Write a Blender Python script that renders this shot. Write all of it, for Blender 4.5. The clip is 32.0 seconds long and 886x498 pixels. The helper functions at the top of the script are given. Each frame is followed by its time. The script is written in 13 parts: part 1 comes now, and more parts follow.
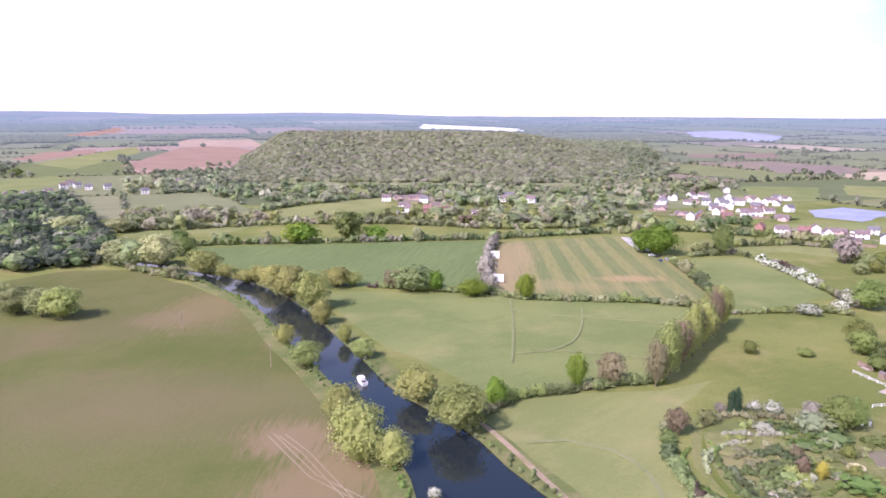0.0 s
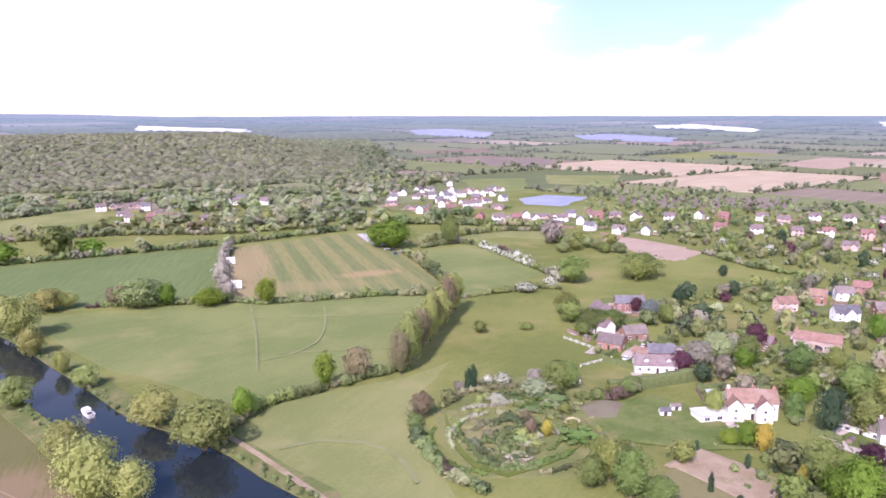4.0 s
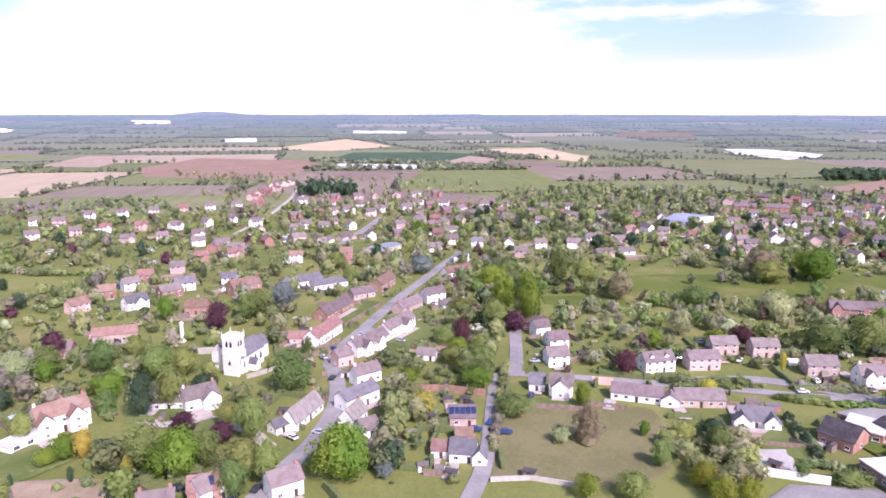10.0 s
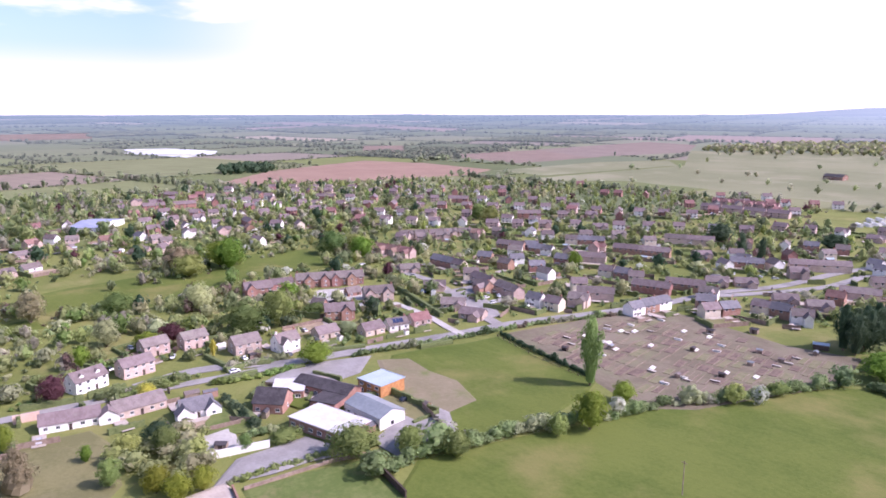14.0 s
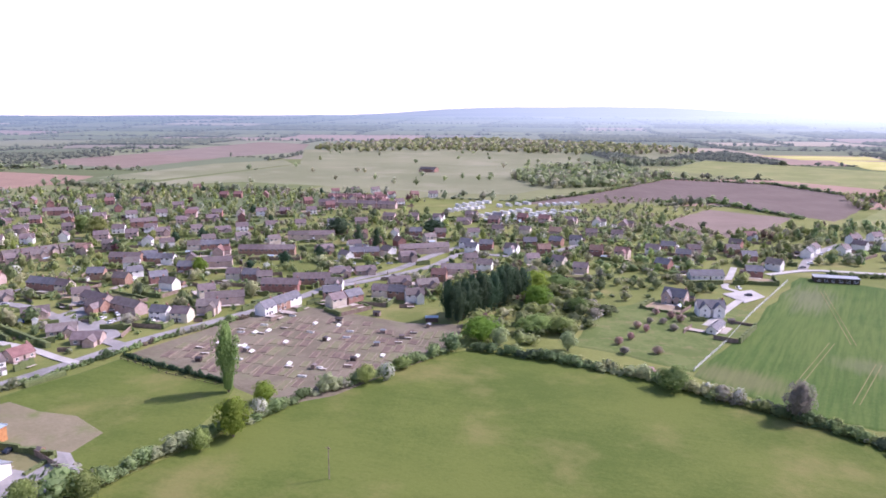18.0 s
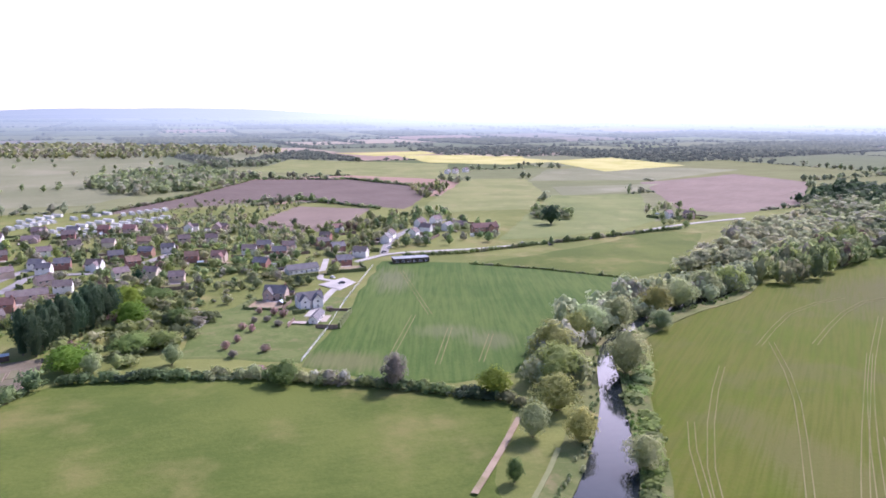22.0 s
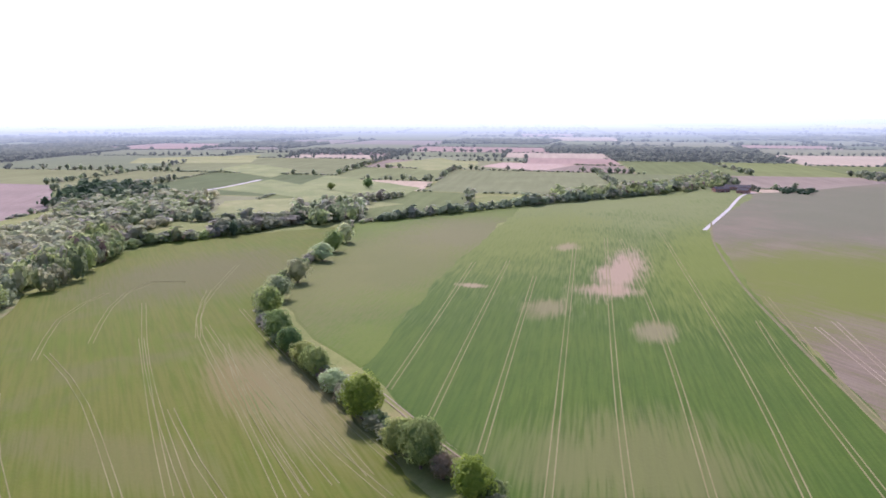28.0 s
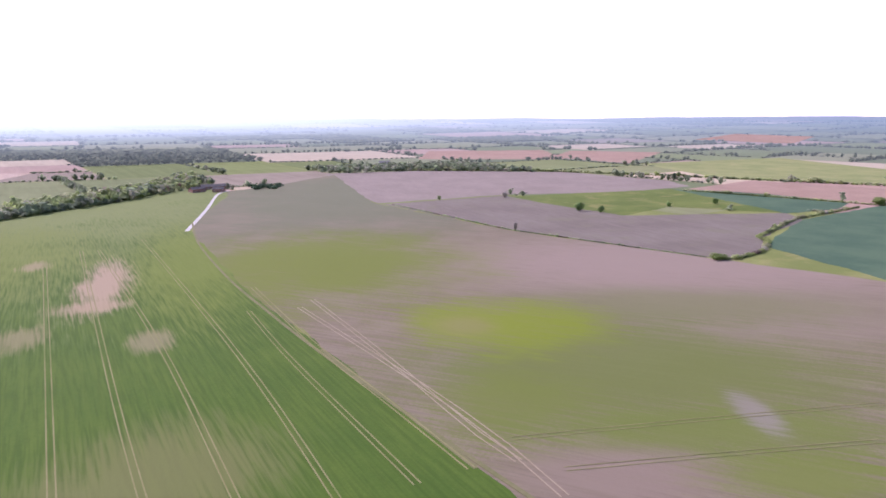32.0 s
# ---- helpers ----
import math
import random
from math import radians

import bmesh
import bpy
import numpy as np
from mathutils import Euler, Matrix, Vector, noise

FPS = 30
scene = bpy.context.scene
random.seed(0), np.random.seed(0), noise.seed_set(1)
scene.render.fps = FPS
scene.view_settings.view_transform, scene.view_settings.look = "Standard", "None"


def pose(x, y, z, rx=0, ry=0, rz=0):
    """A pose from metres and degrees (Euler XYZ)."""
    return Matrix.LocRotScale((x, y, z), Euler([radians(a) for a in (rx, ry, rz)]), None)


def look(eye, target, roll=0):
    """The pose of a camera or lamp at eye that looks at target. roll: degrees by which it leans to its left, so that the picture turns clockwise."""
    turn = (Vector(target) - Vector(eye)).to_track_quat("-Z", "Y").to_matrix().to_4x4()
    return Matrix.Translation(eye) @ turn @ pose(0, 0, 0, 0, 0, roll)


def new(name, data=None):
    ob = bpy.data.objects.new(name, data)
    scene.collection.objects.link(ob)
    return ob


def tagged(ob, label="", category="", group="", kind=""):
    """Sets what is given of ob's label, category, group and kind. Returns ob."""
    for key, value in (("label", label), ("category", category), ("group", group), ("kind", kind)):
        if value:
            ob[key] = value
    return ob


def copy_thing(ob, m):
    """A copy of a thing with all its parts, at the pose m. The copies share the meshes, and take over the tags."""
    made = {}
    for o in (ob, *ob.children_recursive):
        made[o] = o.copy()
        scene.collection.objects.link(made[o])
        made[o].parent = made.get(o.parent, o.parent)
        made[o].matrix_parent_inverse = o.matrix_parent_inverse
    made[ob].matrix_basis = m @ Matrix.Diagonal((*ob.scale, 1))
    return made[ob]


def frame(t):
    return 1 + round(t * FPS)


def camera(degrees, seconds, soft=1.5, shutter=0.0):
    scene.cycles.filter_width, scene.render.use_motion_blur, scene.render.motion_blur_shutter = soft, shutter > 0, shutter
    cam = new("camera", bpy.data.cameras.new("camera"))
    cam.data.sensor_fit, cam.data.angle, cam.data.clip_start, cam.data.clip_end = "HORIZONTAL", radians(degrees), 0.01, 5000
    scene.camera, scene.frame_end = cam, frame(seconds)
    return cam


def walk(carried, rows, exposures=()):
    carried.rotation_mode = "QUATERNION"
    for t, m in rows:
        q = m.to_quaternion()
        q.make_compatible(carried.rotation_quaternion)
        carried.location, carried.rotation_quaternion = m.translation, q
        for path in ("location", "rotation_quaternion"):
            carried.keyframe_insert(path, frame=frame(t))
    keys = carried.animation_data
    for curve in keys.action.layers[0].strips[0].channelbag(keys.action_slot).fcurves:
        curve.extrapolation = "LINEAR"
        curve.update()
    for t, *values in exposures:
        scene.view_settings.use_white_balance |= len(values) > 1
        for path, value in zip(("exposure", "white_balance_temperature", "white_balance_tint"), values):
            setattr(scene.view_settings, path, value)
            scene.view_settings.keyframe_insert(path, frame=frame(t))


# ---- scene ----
from mathutils.geometry import tessellate_polygon

UNIT = 1.3  # metres to one unit of the plan below
CEYE = 80.0 * UNIT
YAWS = [
    (0.0, -3.51, -10.91, -0.17),
    (0.5, -4.92, -10.91, -0.14),
    (1.0, -6.69, -10.90, -0.12),
    (1.5, -8.78, -10.92, -0.07),
    (2.0, -11.40, -10.91, -0.05),
    (2.5, -14.51, -10.92, -0.00),
    (3.0, -17.89, -10.92, 0.03),
    (3.5, -21.35, -10.92, 0.09),
    (5.5, -35.27, -10.94, 0.06),
    (6.0, -38.93, -10.95, 0.01),
    (6.5, -43.11, -10.98, -0.04),
    (7.0, -47.72, -11.00, -0.04),
    (7.5, -52.75, -10.98, -0.05),
    (8.0, -57.94, -10.98, -0.04),
    (8.5, -63.19, -10.99, -0.03),
    (9.0, -68.48, -11.00, 0.01),
    (9.5, -73.80, -11.02, 0.01),
    (10.0, -79.28, -11.04, -0.03),
    (10.5, -85.14, -11.05, -0.01),
    (11.0, -91.03, -11.08, 0.00),
    (11.5, -97.32, -11.07, 0.01),
    (12.0, -103.98, -11.06, -0.03),
    (12.5, -110.01, -11.06, -0.01),
    (13.0, -115.44, -11.04, -0.03),
    (13.5, -120.14, -11.03, 0.02),
    (14.0, -124.70, -11.03, -0.00),
    (14.5, -129.21, -11.01, -0.01),
    (15.0, -133.72, -11.01, -0.03),
    (15.5, -138.18, -11.00, -0.03),
    (17.5, -151.95, -10.98, -0.06),
    (18.0, -154.71, -10.98, -0.07),
    (18.5, -157.96, -10.96, -0.08),
    (19.0, -161.70, -10.95, -0.07),
    (19.5, -165.77, -10.93, -0.07),
    (20.0, -169.86, -10.92, 0.01),
    (20.5, -173.89, -10.91, 0.02),
    (21.0, -178.10, -10.91, 0.04),
    (21.5, -182.52, -10.91, 0.07),
    (22.0, -186.97, -10.89, 0.06),
    (22.5, -191.42, -10.89, 0.08),
    (23.0, -195.88, -10.88, 0.08),
    (23.5, -200.37, -10.89, 0.15),
    (24.0, -204.87, -10.87, 0.13),
    (24.5, -209.34, -10.86, 0.13),
    (25.0, -213.86, -10.87, 0.11),
    (25.5, -218.59, -10.85, 0.14),
    (27.5, -238.12, -10.75, 0.05),
    (28.0, -243.00, -10.77, 0.00),
    (28.5, -247.92, -10.74, 0.01),
    (29.0, -252.83, -10.72, 0.01),
    (29.5, -257.77, -10.71, 0.04),
    (30.0, -262.70, -10.70, 0.06),
    (30.5, -267.71, -10.69, 0.08),
    (31.0, -272.82, -10.68, 0.11),
    (31.5, -278.09, -10.71, 0.13),
    (32.0, -283.49, -10.70, 0.11),
]
cam = camera(63.85, 32.0, soft=1.7)
walk(cam, [(t, pose(0, 0, CEYE, 90 + pitch, roll, yaw)) for t, yaw, pitch, roll in YAWS], exposures=[(0.0, 0.42, 5960, 42), (5.0, 0.36, 5960, 42), (10.0, 0.37, 5960, 43), (18.0, 0.31, 5850, 40), (24.0, 0.28, 5780, 39), (32.0, 0.23, 5860, 41)])

# ---- light: high afternoon sun in a bright, hazy sky ----
SUN_EL, SUN_AZ = radians(43.5), radians(223.0)
sun_way = Vector((math.cos(SUN_AZ) * math.cos(SUN_EL), math.sin(SUN_AZ) * math.cos(SUN_EL), math.sin(SUN_EL)))
sun_data = bpy.data.lights.new("sun", "SUN")
sun_data.energy, sun_data.angle, sun_data.color = 4.6, radians(0.55), (1.0, 0.95, 0.87)
sun = new("sun", sun_data)
sun.matrix_world = look(sun_way * 900, (0, 0, 0))


def nodes_of(tree):
    def add(kind, **values):
        n = tree.nodes.new(kind)
        for key, v in values.items():
            if key in n.inputs:
                s = n.inputs[key]
                if isinstance(v, bpy.types.NodeSocket):
                    tree.links.new(v, s)
                else:
                    s.default_value = v
            else:
                setattr(n, key, v)
        return n

    def math_node(op, a, b=0.0, clamp=False):
        n = tree.nodes.new("ShaderNodeMath")
        n.operation, n.use_clamp = op, clamp
        for i, v in enumerate((a, b)):
            if isinstance(v, bpy.types.NodeSocket):
                tree.links.new(v, n.inputs[i])
            else:
                n.inputs[i].default_value = v
        return n.outputs[0]

    def mix(fac, a, b):
        n = tree.nodes.new("ShaderNodeMix")
        n.data_type = "RGBA"
        for i, v in ((0, fac), (6, a), (7, b)):
            if isinstance(v, bpy.types.NodeSocket):
                tree.links.new(v, n.inputs[i])
            else:
                n.inputs[i].default_value = v if i == 0 else (*v[:3], 1)
        return n.outputs[2]

    def smooth(v, lo, hi):
        n = tree.nodes.new("ShaderNodeMapRange")
        n.interpolation_type = "SMOOTHSTEP"
        tree.links.new(v, n.inputs[0])
        n.inputs[1].default_value, n.inputs[2].default_value = lo, hi
        return n.outputs[0]

    return add, math_node, mix, smooth


world = bpy.data.worlds.new("sky")
scene.world = world
world.use_nodes = True
wt = world.node_tree
wt.nodes.clear()
add, mth, mix, smooth = nodes_of(wt)
sky = add("ShaderNodeTexSky", sky_type="NISHITA", sun_disc=False, sun_elevation=SUN_EL, sun_rotation=math.pi / 2 - SUN_AZ, dust_density=1.5)
coord = add("ShaderNodeTexCoord")
sep = add("ShaderNodeSeparateXYZ", Vector=coord.outputs["Generated"])
stretch = add("ShaderNodeMapping", Vector=coord.outputs["Generated"], Scale=(2.2, 2.2, 9.0))
puff = add("ShaderNodeTexNoise", Vector=stretch.outputs[0], Scale=1.6, Detail=5.0, Roughness=0.55)
# white haze and cloud low down; clear sky opens on both sides of one broad cloud that narrows upwards
low = smooth(sep.outputs[2], 0.42, 0.10)
bearing = mth("MULTIPLY", mth("ARCTAN2", sep.outputs[1], sep.outputs[0]), 180 / math.pi)
ragged_bearing = mth("ADD", bearing, mth("MULTIPLY", mth("SUBTRACT", puff.outputs[0], 0.5), 16.0))
half = mth("SUBTRACT", 25.5, mth("MULTIPLY", sep.outputs[2], 95.0))
beside = smooth(mth("SUBTRACT", mth("ABSOLUTE", mth("SUBTRACT", ragged_bearing, 22.5)), half), -1.5, 4.5)
window_ = mth("MULTIPLY", smooth(bearing, -32.0, -12.0), smooth(bearing, 68.0, 53.0))
clear_ = mth("MULTIPLY", mth("MULTIPLY", beside, window_), mth("MULTIPLY", smooth(sep.outputs[2], 0.012, 0.085), smooth(puff.outputs[0], 0.68, 0.52)))
holes = mth("SUBTRACT", 1.0, mth("MULTIPLY", clear_, 0.93))
sunny = add("ShaderNodeVectorMath", operation="DOT_PRODUCT")
wt.links.new(coord.outputs["Generated"], sunny.inputs[0])
sunny.inputs[1].default_value = (math.cos(SUN_AZ), math.sin(SUN_AZ), 0.0)
haze = mth("MULTIPLY", smooth(sunny.outputs["Value"], 0.25, 0.75), smooth(sep.outputs[2], 0.62, 0.35))
cloud = mth("MAXIMUM", mth("MULTIPLY", low, holes, True), mth("MULTIPLY", haze, 0.85))
tint = add("ShaderNodeMix", data_type="RGBA", blend_type="MULTIPLY")
tint.inputs[0].default_value = 1.0
wt.links.new(sky.outputs[0], tint.inputs[6])
tint.inputs[7].default_value = (0.80, 0.97, 1.0, 1)
sky_bg = add("ShaderNodeBackground", Color=tint.outputs[2], Strength=0.15)
near_sun = mth("MULTIPLY", haze, smooth(sep.outputs[2], 0.14, 0.34))
cloud_bg = add("ShaderNodeBackground", Color=(1.0, 0.97, 1.0, 1), Strength=mth("ADD", mth("MULTIPLY", near_sun, 2.6), 1.15))
both = add("ShaderNodeMixShader", Fac=cloud)
wt.links.new(sky_bg.outputs[0], both.inputs[1])
wt.links.new(cloud_bg.outputs[0], both.inputs[2])
out = add("ShaderNodeOutputWorld")
wt.links.new(both.outputs[0], out.inputs[0])


# ---- materials ----
def material(name, rough=0.8, metal=0.0, spec=0.3):
    m = bpy.data.materials.new(name)
    m.use_nodes = True
    b = m.node_tree.nodes["Principled BSDF"]
    b.inputs["Roughness"].default_value, b.inputs["Metallic"].default_value = rough, metal
    b.inputs["Specular IOR Level"].default_value = spec
    return m, b, nodes_of(m.node_tree)


def place_of(add):
    """Position in units of the plan."""
    return add("ShaderNodeVectorMath", operation="SCALE", Vector=add("ShaderNodeNewGeometry").outputs["Position"], Scale=1 / UNIT).outputs["Vector"]


def surface(name, a, b, scale=0.5, rough=0.8, fine=6.0, bump=0.15, c=None, vary=0.0, metal=0.0, spec=0.3, spread=0.5, rows=0.0):
    """Two tones mixed at a large and a fine scale, an optional third as stains, and a tint that differs from object to object."""
    m, p, (add, mth, mix, smooth) = material(name, rough, metal, spec)
    pos = place_of(add)
    big = add("ShaderNodeTexNoise", Vector=pos, Scale=scale, Detail=4.0)
    small = add("ShaderNodeTexNoise", Vector=pos, Scale=scale * fine, Detail=3.0)
    f = mth("ADD", mth("MULTIPLY", big.outputs[0], 0.62), mth("MULTIPLY", small.outputs[0], 0.38))
    col = mix(smooth(f, 0.5 - spread * 0.28, 0.5 + spread * 0.28), a, b)
    if c:
        st = add("ShaderNodeTexNoise", Vector=pos, Scale=scale * 0.37, Detail=6.0, Roughness=0.65)
        col = mix(smooth(st.outputs[0], 0.54, 0.68), col, c)
    if rows:
        tc = add("ShaderNodeTexCoord")
        wv = add("ShaderNodeTexWave", Vector=tc.outputs["Object"], Scale=rows, Distortion=0.4, bands_direction="Z")
        col = mix(mth("MULTIPLY", wv.outputs["Fac"], 0.28), col, [v * 0.55 for v in a])
    if vary:
        info = add("ShaderNodeObjectInfo")
        hs = add("ShaderNodeHueSaturation", Color=col)
        m.node_tree.links.new(mth("ADD", mth("MULTIPLY", info.outputs["Random"], vary), 1 - vary / 2), hs.inputs["Value"])
        m.node_tree.links.new(mth("ADD", mth("MULTIPLY", mth("FRACT", mth("MULTIPLY", info.outputs["Random"], 7.31)), vary * 0.10), 0.5 - vary * 0.05), hs.inputs["Hue"])
        col = hs.outputs[0]
    m.node_tree.links.new(col, p.inputs["Base Color"])
    if bump:
        bm_ = add("ShaderNodeBump", Height=small.outputs[0], Strength=bump, Distance=0.1)
        m.node_tree.links.new(bm_.outputs[0], p.inputs["Normal"])
    return m


def foliage(name, a, b, vary=0.5, blossom=None, kinds=()):
    """Leaves in two tones; kinds are further colours that whole neighbouring trees take."""
    m, p, (add, mth, mix, smooth) = material(name, 0.75, 0.0, 0.15)
    pos = place_of(add)
    geo = add("ShaderNodeNewGeometry")
    info = add("ShaderNodeObjectInfo")
    n1 = add("ShaderNodeTexNoise", Vector=pos, Scale=0.13, Detail=2.0)
    f = mth("ADD", mth("MULTIPLY", n1.outputs[0], 0.7), mth("MULTIPLY", geo.outputs["Random Per Island"], 0.2))
    col = mix(smooth(f, 0.25, 0.85), a, b)
    if kinds:
        flat_ = add("ShaderNodeVectorMath", operation="MULTIPLY")
        m.node_tree.links.new(pos, flat_.inputs[0])
        flat_.inputs[1].default_value = (0.115, 0.115, 0.0)
        cells = add("ShaderNodeTexVoronoi", Vector=flat_.outputs[0], Scale=1.0)
        pick = add("ShaderNodeSeparateColor", Color=cells.outputs["Color"])
        for k, (share, c) in enumerate(kinds):
            lo = sum(q[0] for q in kinds[:k])
            here = mth("MULTIPLY", mth("GREATER_THAN", pick.outputs[0], lo), mth("LESS_THAN", pick.outputs[0], lo + share))
            col = mix(mth("MULTIPLY", here, mth("ADD", mth("MULTIPLY", geo.outputs["Random Per Island"], 0.3), 0.65)), col, c)
        lift = add("ShaderNodeHueSaturation", Color=col)
        m.node_tree.links.new(mth("ADD", mth("MULTIPLY", pick.outputs[1], 0.55), 0.74), lift.inputs["Value"])
        col = lift.outputs[0]
    if blossom:
        col = mix(smooth(geo.outputs["Random Per Island"], 0.35, 0.4), col, blossom)
    hs = add("ShaderNodeHueSaturation", Color=col)
    m.node_tree.links.new(mth("ADD", mth("MULTIPLY", info.outputs["Random"], vary), 1.26 - vary / 2), hs.inputs["Value"])
    hs.inputs["Saturation"].default_value = 0.92 if kinds else 1.1
    m.node_tree.links.new(mth("ADD", mth("MULTIPLY", mth("FRACT", mth("MULTIPLY", info.outputs["Random"], 9.7)), 0.05), 0.475), hs.inputs["Hue"])
    m.node_tree.links.new(hs.outputs[0], p.inputs["Base Color"])
    thin = add("ShaderNodeBsdfTranslucent", Color=hs.outputs[0])
    mx = add("ShaderNodeMixShader", Fac=0.55)
    m.node_tree.links.new(p.outputs[0], mx.inputs[1])
    m.node_tree.links.new(thin.outputs[0], mx.inputs[2])
    m.node_tree.links.new(mx.outputs[0], m.node_tree.nodes["Material Output"].inputs[0])
    return m


def field_mat(name, a, b, turn=0.0, streak=14.0, c=None, patches=(), scale=0.02, wave=None, line=None, mottle=0.34):
    """A field: two tones in patches drawn out along the drill rows (turn, in degrees), with worn, bare, greener or
    haze-paled patches (x, y, rx, ry, turn, colour, strength).
    """
    m, p, (add, mth, mix, smooth) = material(name, 0.92, 0.0, 0.1)
    a, b = [v * 0.93 for v in a], [v * 0.93 for v in b]
    pos = place_of(add)
    lay = add("ShaderNodeMapping", Vector=pos, vector_type="TEXTURE", Rotation=(0, 0, radians(turn)), Scale=(streak, 1.0, 1.0))
    rows = add("ShaderNodeTexNoise", Vector=lay.outputs[0], Scale=0.45, Detail=3.0)
    along = 0.32 if streak >= 12 else 0.12
    big = add("ShaderNodeTexNoise", Vector=pos, Scale=scale, Detail=6.0, Roughness=0.6)
    fine = add("ShaderNodeTexNoise", Vector=pos, Scale=0.9, Detail=4.0, Roughness=0.7)
    f = mth("ADD", mth("ADD", mth("MULTIPLY", big.outputs[0], 0.74 - along), mth("MULTIPLY", rows.outputs[0], along)), mth("MULTIPLY", fine.outputs[0], 0.26))
    col = mix(smooth(f, 0.5 - 0.24 * mottle, 0.5 + 0.24 * mottle), a, b)
    if c:
        st = add("ShaderNodeTexNoise", Vector=pos, Scale=scale * 1.7, Detail=8.0, Roughness=0.62)
        col = mix(mth("MULTIPLY", smooth(st.outputs[0], 0.50, 0.70), 0.8), col, c)
    if wave:
        angle, width, dark = wave
        lw = add("ShaderNodeMapping", Vector=pos, vector_type="TEXTURE", Rotation=(0, 0, radians(angle)))
        wv = add("ShaderNodeTexWave", Vector=lw.outputs[0], Scale=math.pi / width / 10, Distortion=0.25, wave_profile="SIN")
        wv.inputs["Detail Scale"].default_value = 0.3
        col = mix(mth("MULTIPLY", smooth(wv.outputs["Fac"], 0.3, 0.7), 0.75), col, dark)
    lay2 = add("ShaderNodeMapping", Vector=pos, vector_type="TEXTURE", Rotation=(0, 0, radians(turn)), Scale=(max(3.0, streak * 0.32), 0.42, 1.0))
    drills = add("ShaderNodeTexNoise", Vector=lay2.outputs[0], Scale=0.42, Detail=2.0)
    if streak >= 20:
        col = mix(mth("MULTIPLY", smooth(drills.outputs[0], 0.42, 0.66), 0.35), col, [v * 0.72 for v in a])
    for x, y, rx, ry, ang, colour, strength in patches:
        mp = add("ShaderNodeMapping", Vector=pos, vector_type="TEXTURE", Location=(x, y, 0), Rotation=(0, 0, radians(ang)), Scale=(rx, ry, 1e4))
        d = add("ShaderNodeVectorMath", operation="LENGTH")
        m.node_tree.links.new(mp.outputs[0], d.inputs[0])
        edge = mth("ADD", d.outputs["Value"], mth("MULTIPLY", mth("ADD", big.outputs[0], mth("MULTIPLY", rows.outputs[0], 0.5)), 1.3))
        col = mix(mth("MULTIPLY", smooth(mth("ADD", edge, mth("ADD", mth("MULTIPLY", drills.outputs[0], 1.3), mth("MULTIPLY", fine.outputs[0], 0.5))), 3.3, 2.25), strength), col, colour)
    m.node_tree.links.new(col, p.inputs["Base Color"])
    bmp = add("ShaderNodeBump", Height=fine.outputs[0], Strength=0.5, Distance=0.3)
    m.node_tree.links.new(bmp.outputs[0], p.inputs["Normal"])
    return m


MAT = {}
MAT["meadow"] = field_mat("meadow_grass", (0.146, 0.171, 0.046), (0.209, 0.224, 0.068), 20, 3.0, c=(0.254, 0.224, 0.091))
MAT["lush"] = field_mat("lush_grass", (0.087, 0.123, 0.024), (0.133, 0.162, 0.036), 10, 4.0, c=(0.197, 0.183, 0.063), mottle=0.42)
MAT["lawn"] = field_mat("garden_lawn", (0.107, 0.149, 0.040), (0.159, 0.189, 0.062), 0, 1.0, c=(0.204, 0.184, 0.084), scale=0.08)
MAT["dry_lawn"] = field_mat("dry_lawn", (0.165, 0.160, 0.070), (0.215, 0.200, 0.092), 0, 1.0, c=(0.200, 0.180, 0.095), scale=0.05)
MAT["worn"] = field_mat("worn_bare_grass", (0.205, 0.180, 0.105), (0.285, 0.240, 0.160), 0, 1.0, c=(0.140, 0.165, 0.055), scale=0.05, mottle=0.7)
MAT["water"], wp, (add, mth, mix, smooth) = material("river_water", 0.06, 0.0, 0.5)
wp.inputs["Base Color"].default_value = (0.016, 0.022, 0.026, 1)
rip = add("ShaderNodeTexNoise", Vector=place_of(add), Scale=0.35, Detail=3.0)
rb = add("ShaderNodeBump", Height=rip.outputs[0], Strength=0.06, Distance=0.3)
MAT["water"].node_tree.links.new(rb.outputs[0], wp.inputs["Normal"])
MAT["glass"] = surface("window_glass", (0.03, 0.035, 0.045), (0.06, 0.07, 0.085), 0.6, 0.08, 3.0, 0.0, spec=0.6)
MAT["white"] = surface("white_render", (0.74, 0.72, 0.68), (0.84, 0.82, 0.78), 0.5, 0.8, 8.0, 0.1, c=(0.66, 0.63, 0.57), vary=0.12)
MAT["cream"] = surface("cream_render", (0.62, 0.54, 0.42), (0.70, 0.63, 0.50), 0.5, 0.8, 8.0, 0.1, c=(0.55, 0.47, 0.36), vary=0.15)
MAT["pink"] = surface("pink_render", (0.62, 0.42, 0.34), (0.70, 0.50, 0.42), 0.5, 0.8, 8.0, 0.1, vary=0.15)
MAT["brick"] = surface("red_brick", (0.27, 0.145, 0.105), (0.365, 0.212, 0.165), 0.7, 0.85, 7.0, 0.3, c=(0.34, 0.22, 0.175), vary=0.35)
MAT["pale_brick"] = surface("pale_pink_brick", (0.43, 0.325, 0.272), (0.54, 0.425, 0.365), 0.7, 0.85, 7.0, 0.3, c=(0.44, 0.35, 0.30), vary=0.3)
MAT["stone"] = surface("limestone", (0.36, 0.33, 0.28), (0.48, 0.45, 0.39), 0.8, 0.85, 5.0, 0.4, c=(0.42, 0.39, 0.33), vary=0.1)
